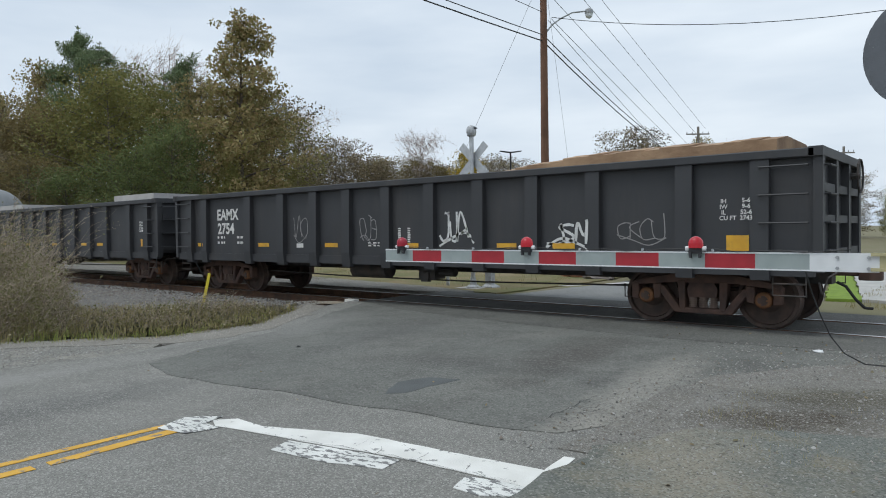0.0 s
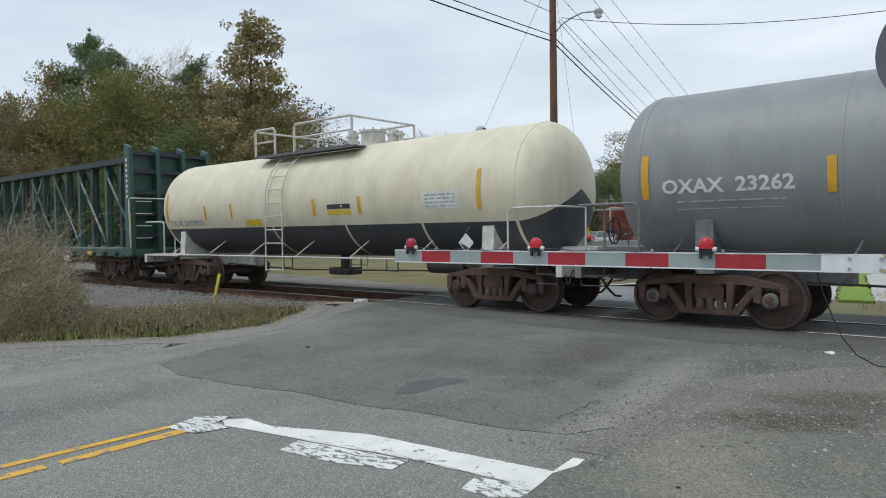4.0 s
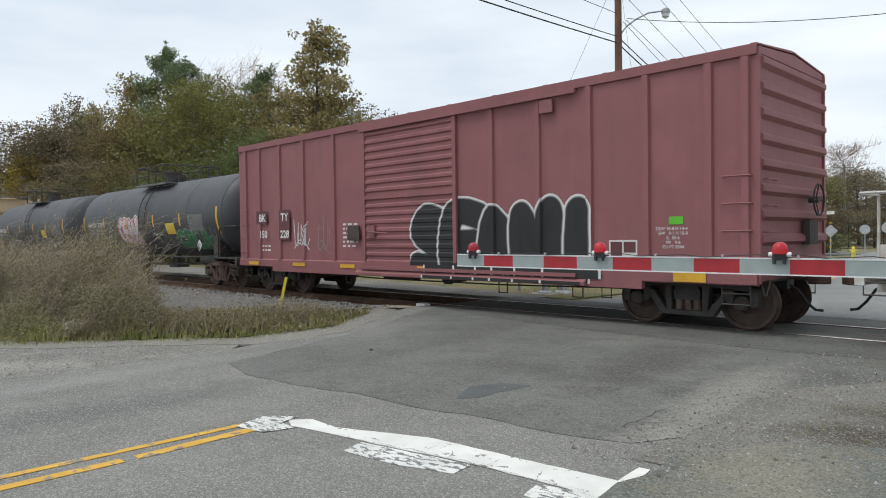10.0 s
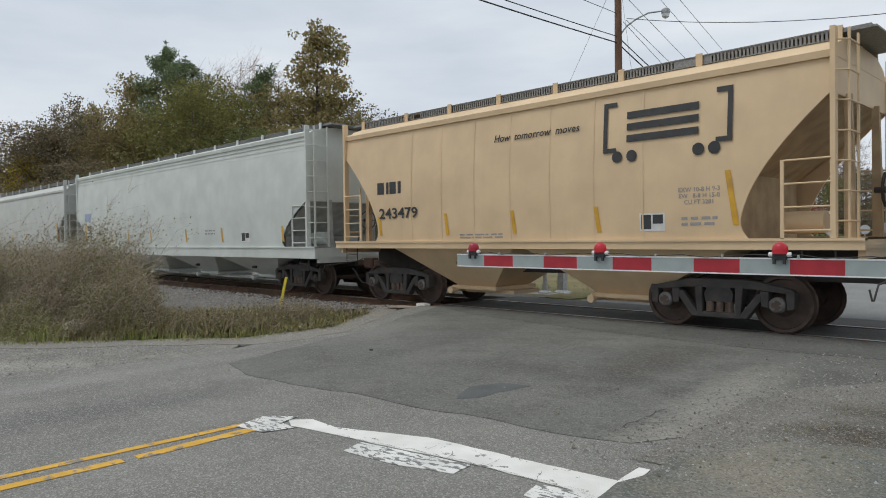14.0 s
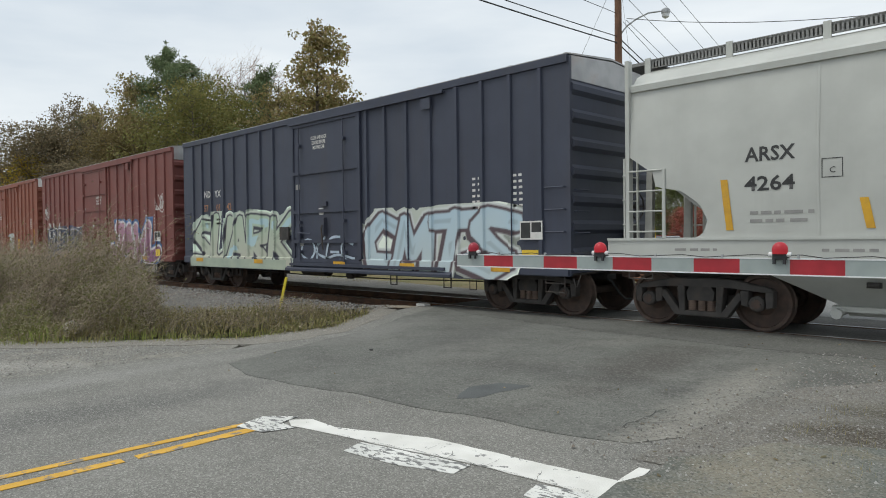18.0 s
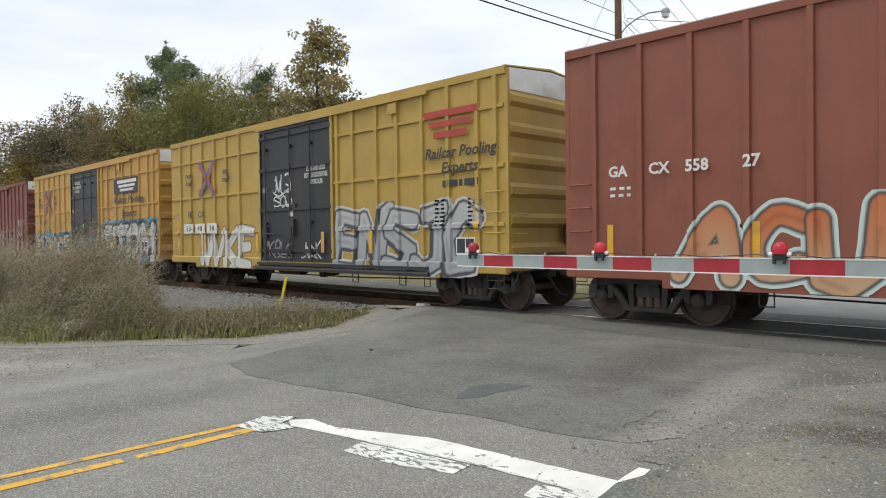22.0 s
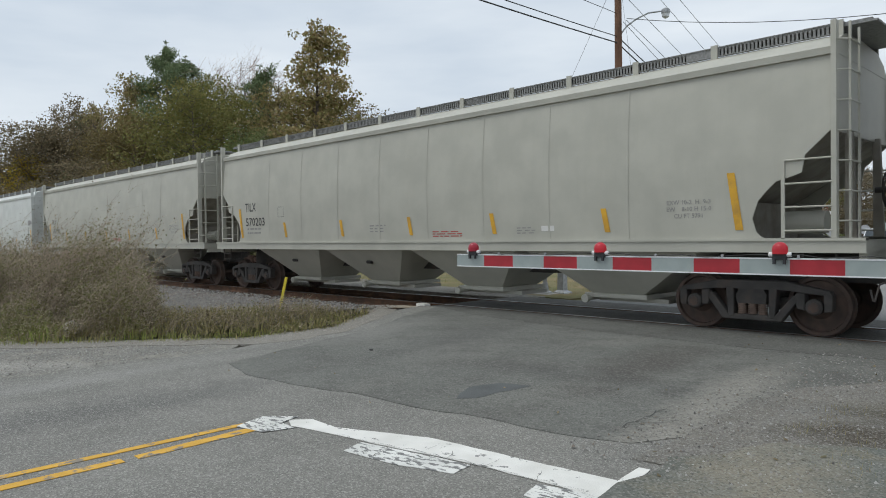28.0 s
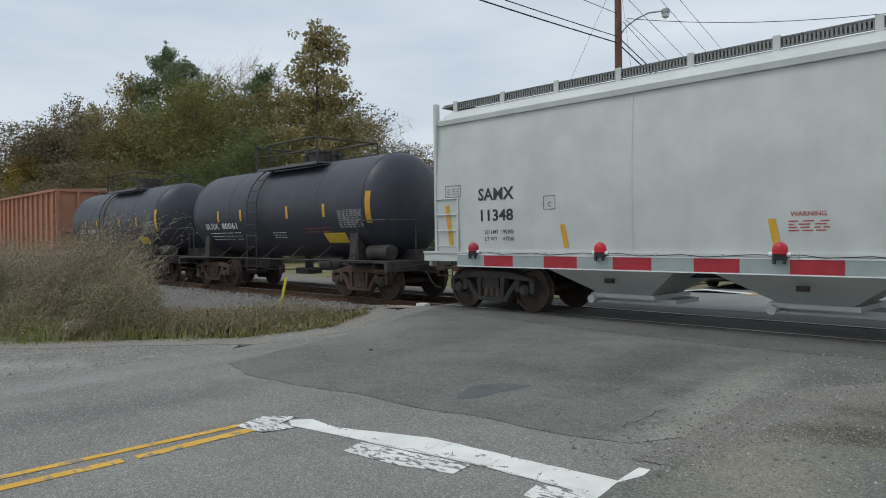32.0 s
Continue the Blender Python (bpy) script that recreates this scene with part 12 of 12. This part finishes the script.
# the wood beyond the track, then the far tree line and the maples round the lot
for row in (("tulip", -40.4, 27.8, 17.25, 0, 1.0), ("tulip_b", -43.6, 30.6, 13.2, 40, 0.85), ("tulip_b", -47.4, 29.2, 14.2, 130, 1.0), ("pine_b", -55.7, 32.3, 17.6, 0, 0.9), ("bare", -57.5, 32.0, 16.6, 0, 0.8),
            ("pine", -62.1, 28.7, 19.0, 0, 0.85), ("pine", -61.2, 26.4, 18.4, 100, 0.8), ("olive", -50.0, 23.7, 13.5, 0, 1.0), ("tulip_b", -68.2, 25.4, 14.6, 200, 1.0), ("rust", -57.6, 22.2, 11.6, 90, 1.0),
            ("brown", -65.5, 22.3, 12.4, 300, 1.0), ("pine_b", -73.4, 23.0, 13.6, 50, 1.0), ("brown", -70.5, 20.1, 10.8, 0, 1.0), ("brown", -69.7, 18.4, 11.0, 80, 1.1), ("yellow", -68.9, 17.0, 9.7, 10, 1.2),
            ("rust", -76.0, 17.6, 9.0, 60, 1.2), ("tulip_b", -63.8, 24.2, 17.2, 250, 0.8), ("tulip_b", -68.0, 22.6, 14.8, 70, 0.75), ("brown", -71.6, 22.0, 13.6, 210, 0.7), ("brown", -76.3, 21.0, 12.0, 120, 0.7), ("olive", -55.8, 27.0, 14.8, 140, 0.8), ("rust", -60.5, 21.5, 11.0, 20, 0.9), ("brown", -80.0, 21.0, 11.2, 10, 1.2), ("green", -42.6, 24.0, 9.0, 0, 0.95), ("olive_b", -39.6, 26.4, 6.4, 20, 0.75), ("olive_b", -43.5, 34.3, 10.6, 140, 0.75),
            ("green", -43.4, 21.7, 7.8, 70, 1.1), ("olive_b", -45.4, 20.0, 7.2, 200, 1.2), ("green", -47.2, 19.4, 6.8, 150, 1.2), ("rust", -50.2, 18.4, 7.0, 150, 1.2), ("brown", -55.6, 17.8, 7.0, 0, 1.3),
            ("olive", -54.0, 28.5, 14.0, 200, 1.0), ("green", -60.0, 19.5, 8.5, 30, 1.2), ("olive", -46.5, 34.0, 12.0, 300, 1.0), ("rust", -62.0, 17.2, 6.5, 240, 1.3), ("brown", -50.5, 37.0, 12.5, 60, 1.0),
            ("brown", -64.6, 54.4, 10.0, 20, 1.1), ("brown", -65.7, 59.0, 12.2, 40, 1.0), ("rust", -60.3, 61.6, 11.0, 80, 1.0), ("brown", -57.9, 58.5, 9.2, 100, 1.1), ("rust", -61.0, 57.0, 7.2, 100, 1.2), ("bare", -70.0, 57.0, 12.0, 200, 1.0),
            ("rust", -54.4, 61.9, 10.6, 150, 0.9), ("bare", -54.9, 63.0, 9.4, 150, 0.9), ("rust", -53.6, 65.5, 10.0, 200, 1.0), ("yellow", -43.0, 56.3, 11.8, 0, 0.85), ("olive_b", -44.5, 62.0, 9.0, 40, 1.0), ("brown", -49.0, 68.0, 9.5, 220, 1.1),
            ("rust", -48.7, 72.0, 8.2, 10, 1.2), ("green", -40.6, 66.0, 8.1, 0, 0.95), ("rust", -43.1, 73.1, 7.3, 60, 1.2), ("green", -39.3, 74.2, 9.7, 100, 1.1), ("green", -36.5, 73.0, 9.2, 200, 1.1), ("olive", -38.9, 80.3, 10.4, 0, 1.0), ("olive_b", -41.5, 78.0, 10.5, 30, 1.0),
            ("brown", -39.2, 88.5, 13.6, 0, 0.9), ("olive", -33.6, 80.0, 10.1, 45, 0.9), ("olive_b", -33.1, 86.1, 10.2, 100, 1.0), ("tulip_b", -31.2, 91.0, 13.9, 0, 0.95), ("olive", -26.7, 86.8, 9.3, 130, 0.9), ("green", -28.5, 82.0, 8.2, 10, 1.0),
            ("bare", -29.0, 105.8, 9.6, 0, 1.1), ("brown", -28.2, 113.7, 9.5, 70, 1.2), ("brown", -24.8, 117.0, 8.5, 90, 1.3), ("rust", -20.3, 114.6, 8.4, 20, 1.3), ("brown", -30.0, 99.0, 8.0, 20, 1.3), ("brown", -17.0, 104.0, 8.0, 200, 1.2),
            ("olive_b", -12.5, 108.0, 9.5, 0, 1.2), ("olive", -7.6, 82.0, 6.5, 30, 1.0), ("brown", -4.5, 96.0, 9.0, 100, 1.3), ("green", -3.0, 84.0, 9.0, 60, 1.2), ("olive_b", -6.0, 62.0, 4.8, 60, 1.0), ("rust", 2.0, 90.0, 9.0, 0, 1.3),
            ("brown", -69.0, 66.0, 11.0, 10, 1.3), ("rust", -58.0, 70.0, 10.0, 60, 1.4), ("brown", -52.0, 76.0, 10.0, 20, 1.4), ("olive_b", -46.0, 80.0, 9.5, 90, 1.4), ("rust", -35.5, 92.0, 9.5, 140, 1.4), ("brown", -25.0, 98.0, 8.5, 250, 1.4), ("brown", -20.0, 95.0, 7.5, 120, 1.4), ("red", -29.4, 61.3, 4.1, 0, 1.1), ("red", -26.0, 64.8, 4.4, 60, 1.1), ("red", -23.6, 71.0, 5.3, 120, 1.0), ("red", -32.6, 55.2, 3.8, 200, 1.1), ("red", -24.6, 76.0, 4.6, 300, 1.1), ("red", -36.4, 52.5, 4.0, 30, 0.9), ("red", -46.0, 57.0, 4.5, 30, 1.0),
            ("brown", -22.0, 77.5, 3.6, 30, 1.9), ("rust", -25.5, 79.0, 4.2, 80, 1.9), ("brown", -28.5, 75.5, 4.4, 130, 1.9), ("brown", -19.0, 80.0, 3.4, 230, 1.9), ("olive_b", -75.0, 50.0, 8.0, 30, 1.3), ("brown", -82.0, 44.0, 9.0, 60, 1.3), ("rust", -72.0, 60.0, 9.0, 130, 1.2)):
    plant(*row)

# ---- low shrubs on the far lawn ----
shrub = tree("shrub", "green", 1.3, 0.85, 0.05, 2600, 0.075, 31, "rounded green shrub at the edge of the lot", "round", 0.3, category="shrub")
for i, (x, y, s) in enumerate(((-36.8, 35.8, 1.0), (-34.2, 36.6, 1.05), (-31.0, 38.2, 1.0), (-28.9, 39.2, 0.9), (-26.0, 40.5, 0.9), (-17.6, 52.0, 1.2), (-20.6, 50.5, 1.0), (-15.8, 53.5, 1.1))):
    m = pose(x, y, -0.05, 0, 0, 70 * i) @ Matrix.Diagonal((s * 1.25, s * 1.25, s, 1))
    if i:
        copy_thing(shrub, m)
    else:
        shrub.matrix_basis = m


# ---- weeds and grass on the verge ----
GRASS = island_mat("verge_grass", [(0.22, 0.21, 0.08), (0.32, 0.265, 0.12), (0.17, 0.175, 0.06), (0.42, 0.34, 0.19), (0.27, 0.235, 0.10), (0.36, 0.28, 0.16)], 0.8, translucent=0.2)
FRESH = island_mat("fresh_grass", [(0.24, 0.29, 0.07), (0.33, 0.36, 0.10), (0.19, 0.22, 0.065), (0.42, 0.38, 0.17)], 0.8, translucent=0.2)
WEED_GREEN = island_mat("weed_green", [(0.15, 0.17, 0.06), (0.21, 0.215, 0.08), (0.26, 0.235, 0.11), (0.13, 0.14, 0.055)], 0.85, translucent=0.2)
DRY = island_mat("dry_weed_stems", [(0.305, 0.244, 0.189), (0.439, 0.366, 0.275), (0.207, 0.165, 0.128), (0.366, 0.299, 0.232), (0.512, 0.439, 0.317)], 0.95, translucent=0.1)
WEED = island_mat("weed_leaves", [(0.149, 0.161, 0.0575), (0.218, 0.207, 0.0862), (0.253, 0.207, 0.127), (0.172, 0.138, 0.0978), (0.115, 0.132, 0.046)], 0.9, translucent=0.2)
EDGE = [(-40, -2.2), (-16.0, 1.75), (-12.3, 2.65), (-11.3, 3.85), (-9.95, 5.45), (-10.05, 7.3), (-11.1, 8.8), (-12.2, 10.0)]


def edge_y(x):
    """Near edge of the grass at x."""
    for a, b in zip(EDGE, EDGE[1:5]):
        if a[0] <= x <= b[0]:
            return a[1] + (b[1] - a[1]) * (x - a[0]) / (b[0] - a[0])
    return 5.6 if x > -9.95 else -3.0


def edge_x(y):
    """Right-hand end of the grass at y."""
    for a, b in zip(EDGE[4:], EDGE[5:]):
        if a[1] <= y <= b[1]:
            return a[0] + (b[0] - a[0]) * (y - a[1]) / (b[1] - a[1])
    return -9.9 if y < 5.45 else -12.4


def weed_height(x, y):
    """How tall the growth stands: tall and brushy left of a sight line from the camera, low towards the street, the
    road and the ballast.
    """
    deep = min(1.0, max(0.0, (y - edge_y(x)) / 1.9)) ** 1.3
    # x = -2.32 y passes through the camera: edge shaped to fit its view
    west = smooth(0.0, 2.6, -2.32 * y - x + 0.6 * noise.noise((x * 0.5, y * 0.5, 7.0)))
    back = 1.0 - min(1.0, max(0.0, (y - 6.9) / 1.3))
    lump = 0.72 + 0.75 * noise.noise((x * 0.7, y * 0.9, 3.0))
    spur = 0.30 * math.exp(-((x + 12.5) / 1.1) ** 2 - ((y - 7.9) / 0.8) ** 2)
    return 0.08 + deep * lump * (0.16 * max(0.35, back) + spur + 1.35 * west * back)


def back_y(x):
    """Where the weeds give way to the track's stone."""
    return 6.3 + 0.5 * noise.noise((x * 0.6, 5.0, 0.0)) if x < -16 else 6.2 + (x + 16) * (0.6 if x < -14.5 else 0.75) + 0.4 * noise.noise((x * 0.9, 2.0, 0.0))


def scatter(n, rng, west=-30.0):
    out = []
    while len(out) < n:
        x, y = west + (-9.6 - west) * rng.random() ** 0.62, rng.uniform(1.6, 10.0)
        if y > edge_y(x) + 0.03 * rng.normal() and x < edge_x(y) and y < back_y(x) + 0.25 * rng.normal():
            out.append((x, y))
    return out


def verge():
    rng = np.random.default_rng(21)
    verts, faces, fresh_v, fresh_f = [], [], [], []
    coarse = (verts, faces)
    for x, y in scatter(30000, rng):
        near = y - edge_y(x)
        fresh = noise.noise((x * 0.8, y * 0.8, 9.0)) + 0.75 - 0.75 * near > 0.25 and rng.random() < 0.8
        verts, faces = (fresh_v, fresh_f) if fresh else coarse
        h = (0.13 + 0.30 * weed_height(x, y)) * rng.uniform(0.35, 1.6) * (0.75 + 0.7 * max(0.0, noise.noise((x * 1.7, y * 1.7, 4.0))))
        z, a = ground_z(x, y), rng.uniform(0, math.tau)
        lean, w = rng.uniform(0.1, 0.95) * h, rng.uniform(0.003, 0.008)
        c, s = math.cos(a), math.sin(a)
        o = len(verts)
        verts += [(x - s * w, y + c * w, z - 0.02), (x + s * w, y - c * w, z - 0.02), (x + c * lean * 0.4 + s * w * 0.7, y + s * lean * 0.4 - c * w * 0.7, z + h * 0.6),
                  (x + c * lean * 0.4 - s * w * 0.7, y + s * lean * 0.4 + c * w * 0.7, z + h * 0.6), (x + c * lean, y + s * lean, z + h)]
        faces += [(o, o + 1, o + 2, o + 3), (o + 3, o + 2, o + 4)]
    for x, y in scatter(34000, rng):
        near = y - edge_y(x)
        if near > 1.6 * rng.random() + 0.1 and x < edge_x(y) - 0.8:
            continue
        verts, faces = (fresh_v, fresh_f) if rng.random() < 0.62 else coarse
        h, z, a = rng.uniform(0.04, 0.16), ground_z(x, y), rng.uniform(0, math.tau)
        c, s, w, o = math.cos(a), math.sin(a), rng.uniform(0.003, 0.007), len(verts)
        verts += [(x - s * w, y + c * w, z - 0.01), (x + s * w, y - c * w, z - 0.01), (x + c * h * 0.7, y + s * h * 0.7, z + h)]
        faces += [(o, o + 1, o + 2)]
    for (vs, fs), m, label in ((coarse, GRASS, "rough olive-brown grass along the verge"), ((fresh_v, fresh_f), FRESH, "low fresh green grass at the street's edge")):
        me = bpy.data.meshes.new("grass")
        me.from_pydata(vs, [], fs)
        me.materials.append(m)
        tagged(new("grass", me), label, "grass", kind="stuff")
    # dry branching stems
    stems, leaves, green, fluff = [], [], [], []
    for x, y in scatter(9500, rng):
        H = weed_height(x, y)
        if rng.random() > 0.10 + 0.9 * min(1.0, (H - 0.12) / 0.7):
            continue
        h = H * rng.uniform(0.45, 1.15) * (1.3 if rng.random() < 0.15 else 1.0)
        leafy = noise.noise((x * 0.75, y * 0.75, 14.0)) > 0.17
        z = ground_z(x, y)
        p = np.array([x, y, z])
        d = np.array([rng.normal() * 0.22, rng.normal() * 0.22, 1.0])
        mid = p + d * h * 0.55
        top = mid + (d + rng.normal(size=3) * np.array([0.3, 0.3, 0.05])) * h * 0.45
        stems += [(p, mid, 0.006), (mid, top, 0.004)]
        for k in range(int(4 + 7 * H)):
            t = rng.uniform(0.3, 1.0)
            q = p + (mid - p) * t / 0.55 if t < 0.55 else mid + (top - mid) * (t - 0.55) / 0.45
            e = q + np.array([rng.normal() * 0.16, rng.normal() * 0.16, rng.uniform(0.02, 0.2)]) * (0.5 + 0.7 * H)
            stems.append((q, e, 0.0032))
            if rng.random() < 0.55:
                fluff.append(e)
            for _ in range(4 if leafy and t < 0.8 else 1):
                (green if leafy else leaves).append(q + (e - q) * rng.uniform(0.1, 1.0) + rng.normal(size=3) * 0.03)
    a = np.array([s[0] for s in stems])
    b = np.array([s[1] for s in stems])
    rr = np.array([s[2] for s in stems])[:, None]
    v, f = twigs(a, b, rr)
    tagged(new("dry_weeds", mesh_of(v, f, DRY)), "tall dry brown branching weeds beside the track", "weeds", kind="stuff")
    v, f = quads(np.array(leaves), 0.042, rng)
    tagged(new("weed_leaves", mesh_of(v, f, WEED)), "small olive and brown leaves among the weeds", "weeds", kind="stuff")
    v, f = quads(np.array(green), 0.055, rng, slim=0.2)
    tagged(new("weed_leaves", mesh_of(v, f, WEED_GREEN)), "narrow green leaves on the lower weeds", "weeds", kind="stuff")
    v, f = quads(np.array(fluff), 0.035, rng)
    tagged(new("weed_seed_heads", mesh_of(v, f, DRY)), "faded brown seed heads on the weeds", "weeds", kind="stuff")


verge()


def loose_stone(name, label, n, seed, inside, size, tones):
    """Loose stones lying on the ground where inside(x, y) holds."""
    rng = np.random.default_rng(seed)
    verts, faces = [], []
    shape = np.array([(1, 0, 0), (0, 1, 0), (-1, 0, 0), (0, -1, 0), (0, 0, 0.75)], float)
    while len(faces) < n * 4:
        x, y = rng.uniform(-32, -8.9), rng.uniform(0.5, 10.6)
        if not inside(x, y, rng):
            continue
        a = rng.uniform(0, math.tau)
        r = size * rng.uniform(0.5, 1.5)
        c, s = math.cos(a), math.sin(a)
        q = shape * r * rng.uniform(0.7, 1.2, (5, 3))
        o = len(verts)
        z = max(ground_z(x, y) + (0.02 if y > 5.2 and x < -11.5 else 0.0), -0.008)
        verts += [(x + c * p[0] - s * p[1], y + s * p[0] + c * p[1], z + p[2]) for p in q]
        faces += [(o, o + 1, o + 4), (o + 1, o + 2, o + 4), (o + 2, o + 3, o + 4), (o + 3, o, o + 4)]
    tagged(new(name, mesh_of(np.array(verts), np.array(faces), island_mat(name + "_tone", tones, 0.95))), label, "gravel", kind="stuff")


loose_stone("shoulder_stones", "grey crushed stone beside the track", 9000, 61, lambda x, y, r: back_y(x) - 0.3 < y < 10.3 and x < edge_x(y) + 0.1, 0.026,
            [(0.19, 0.185, 0.175), (0.26, 0.25, 0.235), (0.13, 0.125, 0.12), (0.31, 0.30, 0.285), (0.2, 0.165, 0.13)])
loose_stone("edge_gravel", "loose gravel and grit along the street's edge", 5200, 62, lambda x, y, r: (x < -9.9 and -0.75 < y - edge_y(x) < 0.15 and r.random() < 0.25 + 0.75 * math.exp(-3 * abs(y - edge_y(x) + 0.15))) or (y > 5.4 and -0.2 < x - edge_x(y) < 0.45), 0.014,
            [(0.36, 0.34, 0.30), (0.45, 0.43, 0.39), (0.26, 0.24, 0.21), (0.30, 0.26, 0.20)])


def tufts(name, label, boxes, n, seed, h=0.07):
    rng = np.random.default_rng(seed)
    verts, faces = [], []
    for x0, x1, y0, y1 in boxes:
        for _ in range(n):
            x, y = rng.uniform(x0, x1), rng.uniform(y0, y1)
            if noise.noise((x * 1.3, y * 1.3, seed)) < 0.05:
                continue
            z, a, hh = ground_z(x, y) + 0.05, rng.uniform(0, math.tau), h * rng.uniform(0.5, 1.6)
            c, s, w = math.cos(a), math.sin(a), 0.004
            o = len(verts)
            verts += [(x - s * w, y + c * w, z - 0.03), (x + s * w, y - c * w, z - 0.03), (x + c * hh * 0.5, y + s * hh * 0.5, z + hh)]
            faces.append((o, o + 1, o + 2))
    me = bpy.data.meshes.new("tufts")
    me.from_pydata(verts, [], faces)
    me.materials.append(GRASS)
    tagged(new(name, me), label, "grass", kind="stuff")


tufts("verge_tufts", "thin grass tufts in the gravel verge", [(-2.0, 1.5, 4.9, 7.0), (-1.4, 2.5, 6.8, 9.8)], 2600, 3, 0.05)
tufts("far_grass", "short lawn grass beyond the track", [(-26, -10.3, 15.2, 22.0), (-2.6, 3.0, 15.4, 22.0)], 9000, 4, 0.09)

# a bare sapling standing out of the weeds
sapling = tree("sapling", "bare", 1.0, 0.22, 0.25, 0, 0.1, 41, "thin leafless sapling among the weeds", "fan", 0.2, category="sapling")
sapling.matrix_basis = pose(-16.6, 5.1, 0.3)

# ---- fallen leaves and litter ----
rng = np.random.default_rng(33)
pts = []
for _ in range(900):
    x, y = rng.uniform(-13, 1.0), rng.uniform(2.5, 10.8)
    near_edge = math.exp(-max(0.0, min(abs(y - edge_y(x)) if x < -9.9 else 9, abs(x + 2.0) if y > 4 else 9)) * 1.6)
    if rng.random() < near_edge + 0.03:
        pts.append((x, y, 0.014))
v, f = quads(np.array(pts), 0.05, rng, flat=30.0)
v[:, 2] = np.clip(v[:, 2], 0.008, 0.03)
tagged(new("fallen_leaves", mesh_of(v, f, LEAVES["brown"])), "scattered brown fallen leaves on the asphalt edges", "leaves", kind="stuff")
for x, y, r, c, label in ((-14.75, 2.75, 0.05, (0.75, 0.16, 0.07), "small crumpled orange litter in the grass"), (-12.6, 2.35, 0.05, (0.7, 0.7, 0.7), "small white scrap of paper on the side street"), (-1.85, 9.6, 0.05, (0.75, 0.75, 0.75), "flat white scrap of paper beside the rail"),
                          (-7.6, 6.1, 0.025, (0.03, 0.03, 0.03), "small dark clod on the asphalt")):
    bm = bmesh.new()
    bmesh.ops.create_icosphere(bm, subdivisions=2, radius=r)
    for q in bm.verts:
        q.co = Vector((q.co.x * 1.4, q.co.y, q.co.z * 0.45)) * (1 + 0.5 * noise.noise(q.co * 30))
    ob = thing("litter", bm, mat("litter_tone", c, tuple(k * 0.8 for k in c), 20, 0.8), label, "litter")
    ob.matrix_basis = pose(x, y, 0.012 if x > -9 else 0.05)


# ---- movement ----
def motions():
    """The train rolls past at a steady speed; each wheelset turns while its car is near the crossing; a pickup draws up beyond."""
    for car, u in movers:
        walk(car, [(t, pose(u + SPEED * t, TRACK_Y, 0)) for t in (0.0, 8.0, 16.0, 24.0, 32.0)])
    walk(white_pickup, WAY_IN)
    for wheel, a, u in turning:
        t0, t1 = max(0.0, (-30 - u) / SPEED), min(32.0, (3 - u) / SPEED)
        k0, k1 = round(t0 * FPS), round(t1 * FPS)
        if k1 <= k0:
            continue
        rows = [(k / FPS, pose(a, 0, AXLE, 0, math.degrees(SPEED * (k - k0) / FPS / AXLE) % 360, 0)) for k in range(k0, k1 + 1)]
        if k0 > 0:
            rows.insert(0, (0.0, rows[0][1]))
        if k1 < 32 * FPS:
            rows.append((32.0, rows[-1][1]))
        walk(wheel, rows)


motions()
